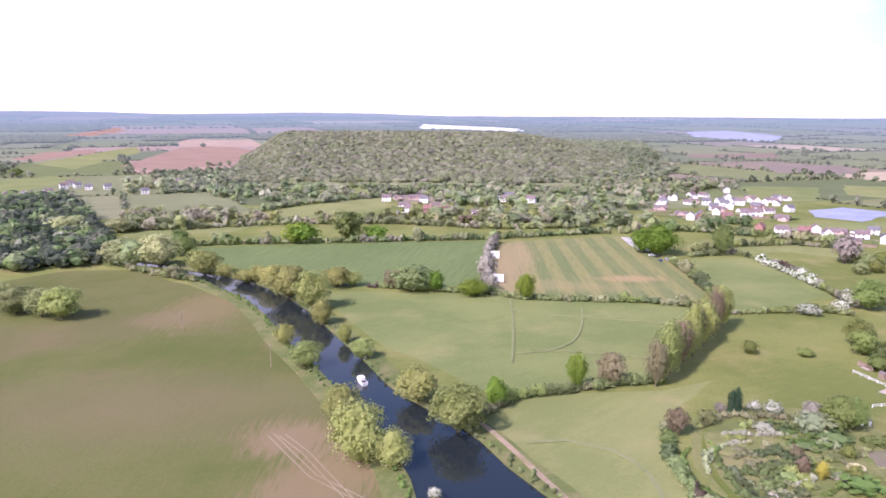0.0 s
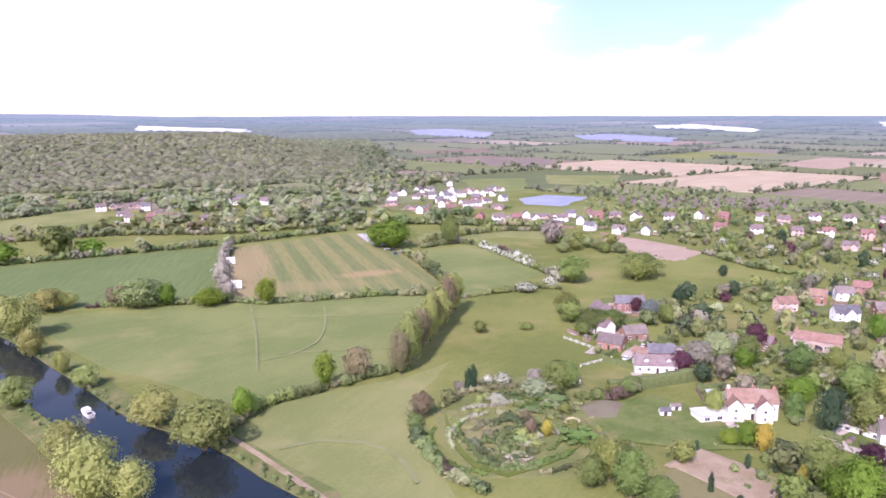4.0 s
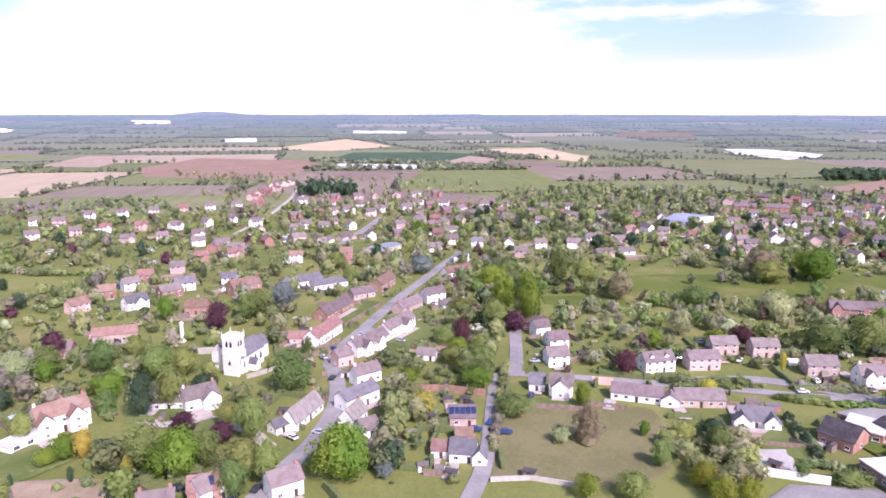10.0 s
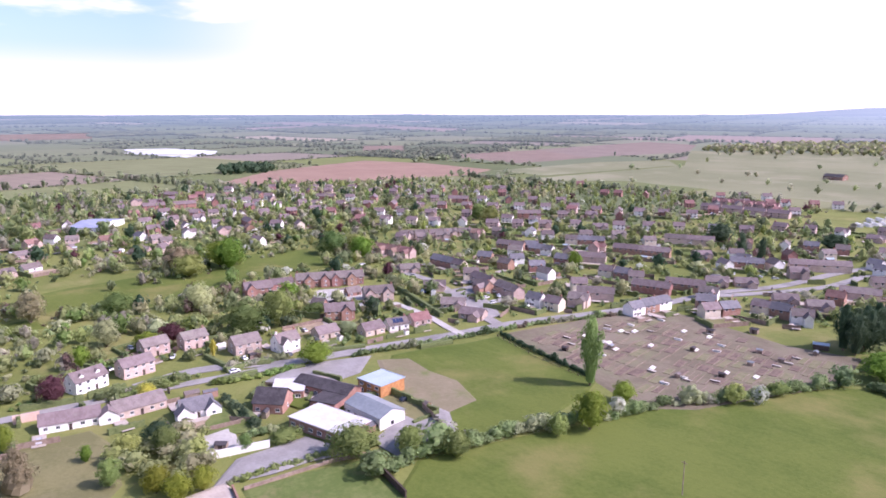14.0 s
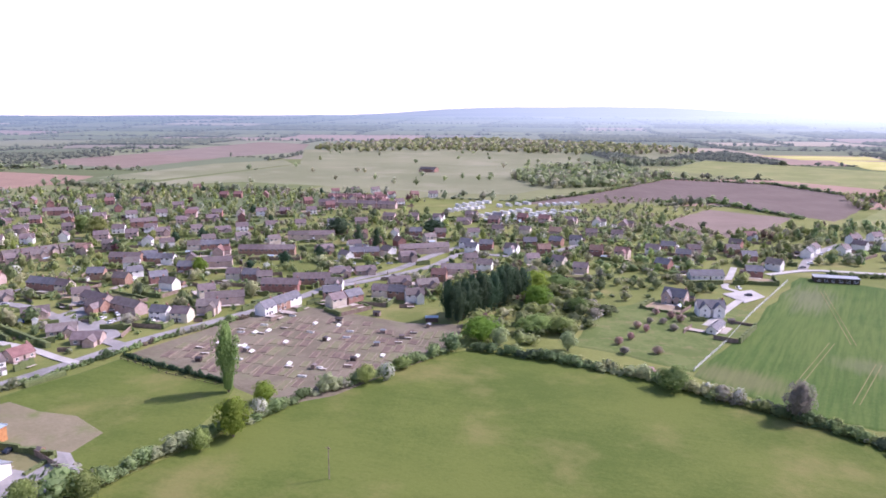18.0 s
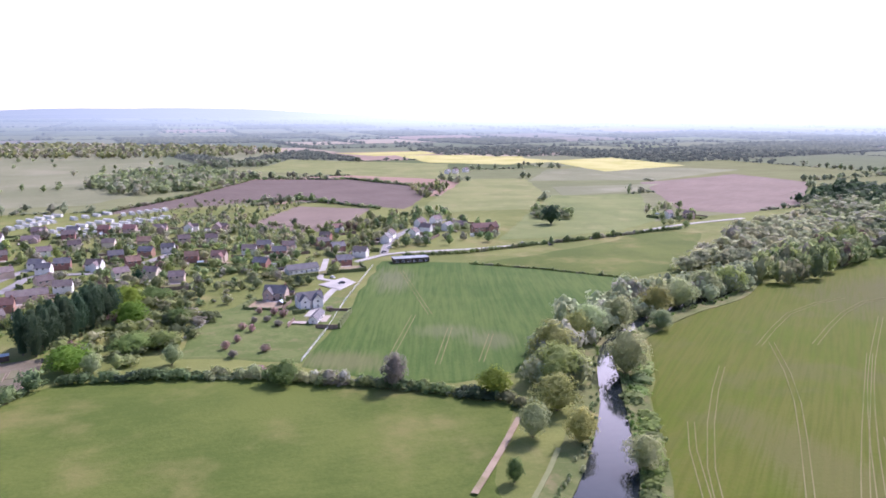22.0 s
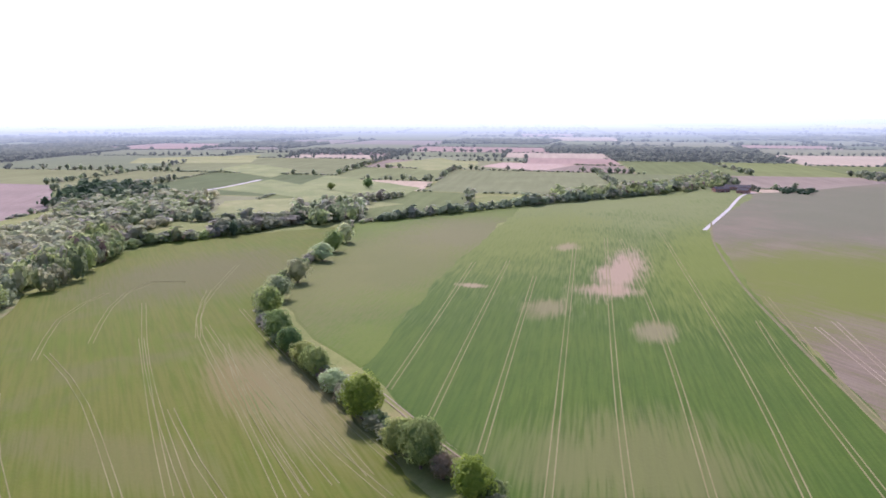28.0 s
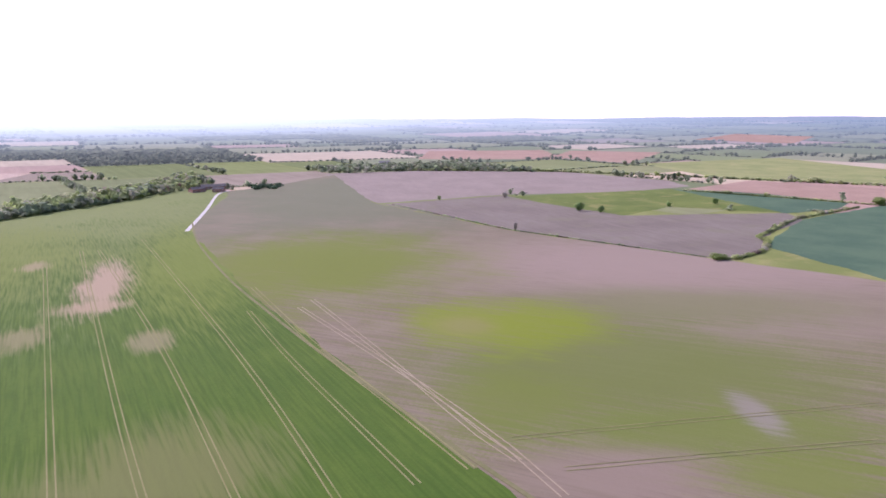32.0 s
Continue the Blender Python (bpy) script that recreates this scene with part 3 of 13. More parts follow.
MINI = [core_quads(np.random.default_rng(111 + k), 0.0, "dome", (2, 4), 1.35) for k in range(6)]
CANOPY = [np.concatenate([core_quads(np.random.default_rng(101 + k), 0.0, "dome", (4, 8), 1.12), leaf_quads(*crown_points(np.random.default_rng(131 + k), 9, 6, 0.2, "dome"), 0.11, np.random.default_rng(k))]) for k in range(6)]
FINE_SHRUB = [crown_shape("dome", 61 + k, 60, 10, 0.0, 0.12) for k in range(6)]


def mass(name, places, sizes, mat, label, category, kind="stuff", shapes=None, always=False):
    """Many shrubs or far trees in one mesh."""
    shapes = shapes or SHRUB
    rng = np.random.default_rng(len(places) + 7)
    blocks = []
    for (x, y, z), (w, h) in zip(places, sizes):
        r = math.hypot(x, y)
        kinds = shapes if always else MINI if r > 1600 else TINY if r > 900 else FAR_BUSH if r > 560 else (FINE if h > 3 else FINE_SHRUB) if r < 235 else MIDDLE if r < 400 and h > 3.5 else shapes
        s = kinds[rng.integers(0, len(kinds))]
        a = rng.uniform(0, math.tau)
        c, q = math.cos(a) * w, math.sin(a) * w
        b = np.empty_like(s)
        b[:, 0], b[:, 1], b[:, 2] = s[:, 0] * c - s[:, 1] * q + x, s[:, 0] * q + s[:, 1] * c + y, s[:, 2] * h + z
        blocks.append(b)
    if not blocks:
        return None
    return tagged(put(name, quads_mesh(name, np.concatenate(blocks), 4, MAT.get(mat + "_mixed", MAT[mat]))), label, category, "", kind)


def hedge(line, h, w, mat="olive", label="", rough=0.35, name="hedge", tall=0.06):
    """A grown-out hedge: overlapping shrubs along a line, some taller."""
    rng = random.Random(line[0][0] * 3.1 + line[0][1])
    pts = resample(line, max(0.8, w * 0.45))
    pl, sz = [], []
    for x, y in pts:
        k = 1 + rng.uniform(-rough, rough)
        if rng.random() < tall:
            k *= 1.7
        pl.append((x + rng.uniform(-0.2, 0.2) * w, y + rng.uniform(-0.2, 0.2) * w, far_rise(math.hypot(x, y)) - 0.1))
        sz.append((w * rng.uniform(0.85, 1.3) * max(1.0, k * 0.9), h * k))
    return mass(name, pl, sz, mat, label or "dense green field hedge of mixed shrubs", "hedge")


def wood(poly, gap, h, mat="wood", label="", hill=None, name="woodland", keep=1.0, spread=0.3, clear=False):
    """Trees filling a piece of land, as one mass."""
    rng = np.random.default_rng(int(abs(poly[0][0]) * 7 + abs(poly[0][1])) + 1)
    xs, ys = [p[0] for p in poly], [p[1] for p in poly]
    gx, gy = np.meshgrid(np.arange(min(xs), max(xs) + gap, gap), np.arange(min(ys), max(ys) + gap, gap))
    gx = gx.ravel() + rng.uniform(-0.45, 0.45, gx.size) * gap
    gy = gy.ravel() + rng.uniform(-0.45, 0.45, gy.size) * gap
    ok = inside(gx, gy, poly) & (rng.random(gx.size) < keep)
    if clear:
        for piece in OPEN:
            ok &= ~inside(gx, gy, piece)
        for cx, cy, cr in CLEAR:
            ok &= (gx - cx) ** 2 + (gy - cy) ** 2 > (cr + gap * 0.25) ** 2
    pl, sz = [], []
    for x, y in zip(gx[ok], gy[ok]):
        k = rng.uniform(1 - spread, 1 + spread)
        pl.append((x, y, (hill(x, y) + 0.12 * h if hill else 0.0) + far_rise(math.hypot(x, y)) - 0.05 * h))
        sz.append(((h * (1.4 if h < 4.6 else 0.98) if clear else min(15.0, gap * 1.25)) * rng.uniform(0.85, 1.2) * min(1.15, k + 0.1), h * k))
    return mass(name, pl, sz, mat, label or "mixed woodland in thin spring leaf", "woodland", "stuff", CANOPY if hill else SMALL if h > 3 else FAR_BUSH, bool(hill))


# ---- buildings ----
def gabled(L, D, eave, rise, x=0.0, y=0.0):
    """Walls of a gabled block, its ridge along x."""
    a, b = L / 2, D / 2
    v = [(-a, -b, -0.3), (a, -b, -0.3), (a, b, -0.3), (-a, b, -0.3), (-a, -b, eave), (a, -b, eave), (a, b, eave), (-a, b, eave), (-a, 0, eave + rise), (a, 0, eave + rise)]
    f = [(3, 2, 1, 0), (0, 1, 5, 4), (2, 3, 7, 6), (1, 2, 6, 9, 5), (3, 0, 4, 8, 7), (4, 5, 9, 8), (6, 7, 8, 9)]
    return [(p + x, q + y, r) for p, q, r in v], f


def gable_roof(L, D, eave, rise, over=0.35, t=0.18, hip=0.0):
    """Two slopes with thickness, overhanging the walls; hip draws the ridge's ends in."""
    a, b = L / 2 + over, D / 2 + over
    e = eave - over * rise / (D / 2)
    r = eave + rise
    h = hip
    v = []
    for dz in (0.03, t + 0.03):
        v += [(-a, -b, e + dz), (a, -b, e + dz), (a, b, e + dz), (-a, b, e + dz), (-a + h, 0, r + dz), (a - h, 0, r + dz)]
    f = [(6, 7, 11, 10), (8, 9, 10, 11), (1, 0, 4, 5), (3, 2, 5, 4), (0, 1, 7, 6), (2, 3, 9, 8)]
    if hip:
        f += [(7, 8, 11), (9, 6, 10), (2, 1, 5), (0, 3, 4), (1, 2, 8, 7), (3, 0, 6, 9)]
    else:
        f += [(0, 6, 10, 4), (4, 10, 9, 3), (7, 1, 5, 11), (11, 5, 2, 8)]
    return v, f


WIN = {}


def window_set(w, h, casing="white_paint"):
    key = (round(w, 1), round(h, 1), casing)
    if key not in WIN:
        b, t = 0.09, 0.07
        fr = join(box(-w / 2, w / 2, -t, 0.02, 0, b), box(-w / 2, w / 2, -t, 0.02, h - b, h), box(-w / 2, -w / 2 + b, -t, 0.02, b, h - b), box(w / 2 - b, w / 2, -t, 0.02, b, h - b),
                  box(-0.03, 0.03, -t, 0.02, b, h - b), box(-w / 2 - 0.08, w / 2 + 0.08, -0.14, 0.02, -0.07, 0))
        WIN[key] = (mesh_of("window", *fr, MAT[casing]), mesh_of("pane", *box(-w / 2 + b, w / 2 - b, -0.035, 0.02, b, h - b), MAT["glass"]))
    return WIN[key]


def window(parent, x, y, z, turn, w=1.2, h=1.15, casing="white_paint"):
    """A window set a little proud of a wall, facing local -y after its turn."""
    fr, pane = window_set(w, h, casing)
    o = put("window", fr, parent, pose(x, y, z, 0, 0, turn))
    put("pane", pane, o)
    return o


DOORS = {}


def door(parent, x, y, turn, w=0.95, h=2.05, mat="dark_wood"):
    if (w, h, mat) not in DOORS:
        DOORS[w, h, mat] = mesh_of("door", *join(box(-w / 2, w / 2, -0.06, 0.02, 0, h), box(-w / 2 - 0.1, w / 2 + 0.1, -0.09, 0.01, h, h + 0.1), box(-w / 2, w / 2, -0.3, 0, -0.2, 0.02)), MAT[mat])
    return put("door", DOORS[w, h, mat], parent, pose(x, y, 0.05, 0, 0, turn))


def chimney(parent, x, y, z0, z1, mat="brick", w=0.75, pots=True):
    me = mesh_of("chimney", *join(box(-w / 2, w / 2, -w / 2.6, w / 2.6, z0, z1), box(-w / 2 - 0.07, w / 2 + 0.07, -w / 2.6 - 0.07, w / 2.6 + 0.07, z1 - 0.3, z1 - 0.12)), MAT[mat])
    o = put("chimney", me, parent, pose(x, y, 0))
    if not pots:
        return o
    put("chimney_pot", mesh_of("chimney_pot", *join(tube(-w / 5, 0, z1, z1 + 0.4, 0.13, 0.1, 6), tube(w / 5, 0, z1, z1 + 0.4, 0.13, 0.1, 6)), MAT["clay"]), o)
    return o


def block(parent, L, D, eave, rise, wall, roof, m=None, hip=0.0, front=True, back=True, ends=True, doorway=False, casing="white_paint", over=0.35, spacing=3.0):
    """A gabled block of a house: wall, roof and its windows, each a part."""
    m = m or Matrix.Identity(4)
    shape = gabled(L, D, eave, 0.02 if hip else rise)
    put("wall", mesh_of("wall", *shape, MAT[wall]), parent, m)
    put("roof", mesh_of("roof", *gable_roof(L, D, eave, rise, over, 0.18, hip), MAT[roof]), parent, m)
    floors = [0.95] + ([3.55] if eave > 4.2 else []) + ([6.2] if eave > 7 else [])
    n = max(1, int(L / spacing))
    for lv, z in enumerate(floors):
        if z + 1.2 > eave:
            continue
        for i in range(n):
            x = (i + 0.5) * L / n - L / 2
            if front:
                if lv == 0 and doorway and i == n // 2:
                    q = m @ pose(x, -D / 2, 0)
                    door(parent, q.translation.x, q.translation.y, math.degrees(m.to_euler().z))
                else:
                    q = m @ pose(x, -D / 2, z)
                    window(parent, *q.translation, math.degrees(m.to_euler().z), 1.3, 1.2, casing)
            if back:
                q = m @ pose(x, D / 2, z)
                window(parent, *q.translation, math.degrees(m.to_euler().z) + 180, 1.3, 1.2, casing)
        if ends:
            for s in (-1, 1):
                q = m @ pose(s * L / 2, 0, z)
                window(parent, *q.translation, math.degrees(m.to_euler().z) + 90 * s, 1.1, 1.15, casing)


def dormer(parent, x, y, z, w, d, wall, roof, turn=0):
    """A gabled dormer standing out of a slope, with its window."""
    m = pose(x, y, z, 0, 0, turn)
    o = put("dormer", mesh_of("dormer", *moved(gabled(d, w, 1.35, w * 0.42), pose(0, d / 2, 0, 0, 0, 90)), MAT[wall]), parent, m)
    put("dormer_roof", mesh_of("dormer_roof", *moved(gable_roof(d, w, 1.35, w * 0.42, 0.15, 0.12), pose(0, d / 2, 0, 0, 0, 90)), MAT[roof]), o)
    fr, pane = window_set(w * 0.62, 1.0)
    q = put("window", fr, o, pose(0, -0.01, 0.25))
    return o


ROOF_WORD = {"brown_tile": "brown tiled roof", "red_tile": "red tiled roof", "slate": "grey slate roof", "thatch": "weathered thatched roof", "flat_white": "pale flat roof",
             "metal_roof": "grey metal roof", "pale_metal": "pale metal roof", "dark_felt": "dark roof", "array": "glass roof"}
WALL_WORD = {"white": "white rendered", "brick": "red brick", "pale_brick": "pale brick", "cream": "cream rendered", "pink": "pink rendered", "stone": "stone", "dark_wood": "dark timber", "timber": "orange timber", "white_paint": "white painted", "fence_wood": "weathered timber"}


def house(x, y, yaw, L, D, eave, rise, wall, roof, wings=(), dormers=0, stacks=1, hip=0.0, porch=False, solar=0, name="house", words="", group="", spacing=3.0, casing="white_paint"):
    """A house: main block with its ridge along local x, wings (lx, ly, L, D, eave, rise, turn), dormers, chimneys, porch and solar panels."""
    kind = "bungalow" if eave < 3.5 else "two-storey house"
    CLEAR.append((x, y, max(L, D) * 0.5 + 0.5))
    PLOTS.append((x, y, yaw, L, D))
    t_ = thing(name, pose(x, y, 0, 0, 0, yaw), words or f"{WALL_WORD[wall]} {kind} with a {ROOF_WORD[roof]}", "house", group)
    block(t_, L, D, eave, rise, wall, roof, None, hip, doorway=True, back=False, spacing=spacing, casing=casing)
    for lx, ly, l2, d2, e2, r2, turn in wings:
        block(t_, l2, d2, e2, r2, wall, roof, pose(lx, ly, 0, 0, 0, turn), back=False, spacing=spacing, casing=casing)
    for k in range(dormers):
        dormer(t_, (k + 0.5) * L / dormers - L / 2, -D * 0.36, eave + rise * 0.12, 1.7, D * 0.3, wall, roof)
    for k in range(stacks):
        chimney(t_, (-1 if k % 2 else 1) * (L / 2 - 0.7) * (1 if k < 2 else 0.1), 0.0 if k < 2 else 0.4, eave + rise * 0.5, eave + rise + 1.1, "brick" if wall in ("brick", "pale_brick") else "white" if k % 2 else "brick")
    if porch:
        p_ = put("porch", mesh_of("porch", *gabled(2.0, 1.6, 2.1, 0.01, 0, -D / 2 - 0.8), MAT[wall]), t_)
        put("porch_roof", mesh_of("porch_roof", *moved(gable_roof(2.0, 1.6, 2.1, 0.8, 0.15), pose(0, -D / 2 - 0.8, 0)), MAT[roof]), p_)
    for k in range(solar):
        s = math.atan2(rise, D / 2)
        put("solar_panel", mesh_of("solar_panel", *box(-0.8, 0.8, -1.3, 1.3, 0.0, 0.06), MAT["panel"]), t_,
            pose((k - (solar - 1) / 2) * 1.75, -D / 4, eave + rise / 2 + 0.26, math.degrees(s)))
    return t_


PROTO = {}


def plain_window(parent, x, y, z, turn):
    """A window of a house further off: white frame and dark glass in one piece."""
    if "plain" not in WIN:
        fr, pane = box(-0.75, 0.75, -0.05, 0.02, 0, 1.25), box(-0.64, 0.64, -0.07, 0.0, 0.11, 1.14)
        me = mesh_of("window", *join(fr, pane), [MAT["white_paint"], MAT["glass"]])
        for k in range(6, 12):
            me.polygons[k].material_index = 1
        WIN["plain"] = me
    return put("window", WIN["plain"], parent, pose(x, y, z, 0, 0, turn))


FAR_HOUSES = []


def plain_house(x, y, yaw, style):
    """One of the ordinary village houses; built once a style and then repeated, the far ones with fewer windows."""
    pick = (abs(x) * 0.37 + abs(y) * 0.73) % 1.0
    style = {"br": ("br", "wb", "pb", "cb"), "brw": ("brw", "wbw", "pbw", "brw"), "bs": ("bs", "ws", "cb", "bs"), "pb": ("pb", "wb", "pb", "bun")}.get(style, (style,) * 4)[int(pick * 4)]
    CLEAR.append((x, y, 4.6 if style[:3] != "row" else 9.5))
    PLOTS.append((x, y, yaw, STYLES[style][0], STYLES[style][1]))
    if math.hypot(x, y) > 490:
        FAR_HOUSES.append((x, y, yaw, style))
        return None
    near = math.hypot(x, y) < 290
    key = (style, near)
    if key not in PROTO:
        L, D, e, r, wall, roof, wing, stacks = STYLES[style]
        kind = "bungalow" if e < 3.5 else "terrace" if L > 20 else "two-storey house"
        t_ = thing("house", pose(x, y, 0, 0, 0, yaw), f"{WALL_WORD[wall]} {kind} with a {ROOF_WORD[roof]}", "house", "village houses" if near else "houses of the far estate")
        put("wall", mesh_of("wall", *gabled(L, D, e, r), MAT[wall]), t_)
        put("roof", mesh_of("roof", *gable_roof(L, D, e, r), MAT[roof]), t_)
        if wing:
            q = pose(L * 0.22, -D / 2 - 1.0, 0, 0, 0, 90)
            put("wall", mesh_of("wall", *gabled(5.6, L * 0.4, e - 0.1, r * 0.7), MAT[wall]), t_, q)
            put("roof", mesh_of("roof", *gable_roof(5.6, L * 0.4, e - 0.1, r * 0.7), MAT[roof]), t_, q)
        if stacks:
            chimney(t_, L / 2 - 0.8, 0, e + r * 0.5, e + r + 1.0, pots=near)
        n = 2 if L < 20 else 5
        for zz in ([0.95, 3.4] if e > 4.2 and near else [3.4] if e > 4.2 else [0.95]):
            for i in range(n):
                xx = L * (i + 0.45) / (n + 0.6) - L / 2
                if near:
                    window(t_, xx, -D / 2, zz, 0, 1.5, 1.25)
                    window(t_, xx, D / 2, zz, 180, 1.5, 1.25)
                else:
                    plain_window(t_, xx, -D / 2, zz, 0)
        if near:
            door(t_, -L * 0.12, -D / 2, 0)
        PROTO[key] = t_
        return t_
    return copy_thing(PROTO[key], pose(x, y, 0, 0, 0, yaw))


STYLES = {
    "br": (8.8, 6.8, 4.7, 2.9, "brick", "brown_tile", False, 1), "brw": (9.7, 6.8, 4.7, 2.8, "brick", "brown_tile", True, 1),
    "rr": (8.8, 6.8, 4.7, 3, "brick", "red_tile", False, 1), "rrw": (9.7, 7.2, 4.7, 3, "pale_brick", "red_tile", True, 1),
    "wb": (9.7, 6.8, 4.7, 2.9, "white", "brown_tile", False, 1), "wbw": (9.7, 6.8, 4.6, 2.9, "white", "brown_tile", True, 1),
    "ws": (8.8, 6.8, 4.7, 2.7, "white", "slate", False, 1), "wr": (8.8, 6.8, 4.7, 2.9, "white", "red_tile", True, 0),
    "pb": (8.8, 6.8, 4.7, 2.8, "pale_brick", "brown_tile", False, 1), "pbw": (10.6, 7.2, 4.5, 2.8, "pale_brick", "brown_tile", True, 1),
    "bs": (9.7, 7.2, 4.7, 2.9, "brick", "slate", False, 1), "bun": (12.3, 7.7, 2.7, 2.6, "pale_brick", "brown_tile", True, 0),
    "bunw": (11.4, 7.2, 2.7, 2.5, "white", "brown_tile", False, 1), "row": (21.1, 7.2, 4.7, 2.8, "brick", "brown_tile", False, 1),
    "rowp": (19.4, 7.2, 4.7, 2.8, "pale_brick", "brown_tile", False, 1), "cb": (8.8, 6.8, 4.7, 2.8, "cream", "brown_tile", False, 1)}


CARS = {}


def car(x, y, yaw, k=0, z=0.16):
    """A parked car: body, glass cabin, wheels and lamps."""
    if k not in CARS:
        t_ = thing("car", pose(x, y, z, 0, 0, yaw), ("white", "silver", "dark", "dark red", "blue")[k] + " car parked near village houses", "car", "parked cars")
        body = [(-2.1, 0.35), (2.1, 0.35), (2.15, 0.75), (1.2, 0.95), (-1.95, 0.98), (-2.15, 0.7)]
        cab = [(-1.85, 0.95), (1.05, 0.93), (0.35, 1.42), (-1.3, 1.45)]
        for nm, prof, w, mt in (("body", body, 0.87, CAR_PAINT[k]), ("cabin", cab, 0.76, MAT["glass"])):
            n = len(prof)
            put(nm, mesh_of(nm, [(a, s * w, b) for s in (-1, 1) for a, b in prof], [tuple(range(n)), tuple(range(2 * n - 1, n - 1, -1))] + [(i, n + i, n + (i + 1) % n, (i + 1) % n) for i in range(n)], mt), t_)
        put("car_roof", mesh_of("car_roof", *box(-1.28, 0.35, -0.72, 0.72, 1.43, 1.49), CAR_PAINT[k]), t_)
        wheel = mesh_of("wheel", *moved(tube(0, 0, -0.1, 0.1, 0.32, 0.32, 10), pose(0, 0, 0, 90)), MAT["rubber"])
        for a in (-1.3, 1.3):
            for b in (-0.82, 0.82):
                put("wheel", wheel, t_, pose(a, b, 0.32))
        for b in (-0.6, 0.6):
            put("headlight", mesh_of("headlight", *box(2.08, 2.17, b - 0.17, b + 0.17, 0.6, 0.74), MAT["white_paint"]), t_)
        CARS[k] = t_
        return t_
    return copy_thing(CARS[k], pose(x, y, z, 0, 0, yaw))


def shed(x, y, yaw, L, D, h, rise, wall, roof, words, name="shed", open_side=False):
    t_ = thing(name, pose(x, y, 0, 0, 0, yaw), words, name.replace("_", " "))
    put("wall", mesh_of("wall", *gabled(L, D, h, rise), MAT[wall]), t_)
    put("roof", mesh_of("roof", *gable_roof(L, D, h, rise, 0.2, 0.12), MAT[roof]), t_)
    door(t_, 0, -D / 2, 0, 1.2, min(2.0, h - 0.2), "dark_wood")
    return t_


def fence(line, h, mat, label, step=2.5, rails=2, name="fence"):
    """Posts and rails, or boards where rails is 0."""
    t_ = thing(name, pose(line[0][0], line[0][1], 0), label, "fence")
    pts = resample(line, step)
    ox, oy = line[0]
    post = mesh_of("post", *box(-0.07, 0.07, -0.07, 0.07, -0.2, h), MAT[mat])
    for x, y in pts:
        put("post", post, t_, pose(x - ox, y - oy, 0))
    for (x0, y0), (x1, y1) in zip(pts, pts[1:]):
        d = math.hypot(x1 - x0, y1 - y0)
        if d < 0.3:
            continue
        spans = [(0.1, h - 0.1)] if rails == 0 else [(h * (k + 1) / (rails + 0.2) - 0.12, h * (k + 1) / (rails + 0.2)) for k in range(rails)]
        me = mesh_of("rail", *join(*[box(0, d, -0.025, 0.025, a, b) for a, b in spans]), MAT[mat])
        put("rail" if rails else "panel", me, t_, pose(x0 - ox, y0 - oy, 0, 0, 0, math.degrees(math.atan2(y1 - y0, x1 - x0))))
    return t_


def wall_line(line, h, mat, label, t=0.35, name="garden_wall"):
    vs, fs = [], []
    for (x0, y0), (x1, y1) in zip(line, line[1:]):
        d = math.hypot(x1 - x0, y1 - y0)
        v, f = moved(join(box(0, d, -t / 2, t / 2, -0.2, h), box(-0.05, d + 0.05, -t / 2 - 0.06, t / 2 + 0.06, h, h + 0.1)), pose(x0, y0, 0, 0, 0, math.degrees(math.atan2(y1 - y0, x1 - x0))))
        fs += [tuple(i + len(vs) for i in q) for q in f]
        vs += v
    return tagged(put(name, mesh_of(name, vs, fs, MAT[mat])), label, "wall")


# ---- the land ----
def disc(r0, r1, rings, segs, z_of):
    v, f = [], []
    for i in range(rings + 1):
        r = r0 + (r1 - r0) * (i / rings)
        for k in range(segs):
            a = k * math.tau / segs
            v.append((r * math.cos(a), r * math.sin(a), z_of(r, a)))
    for i in range(rings):
        for k in range(segs):
            j = (k + 1) % segs
            f.append((i * segs + k, (i + 1) * segs + k, (i + 1) * segs + j, i * segs + j))
    return v, f


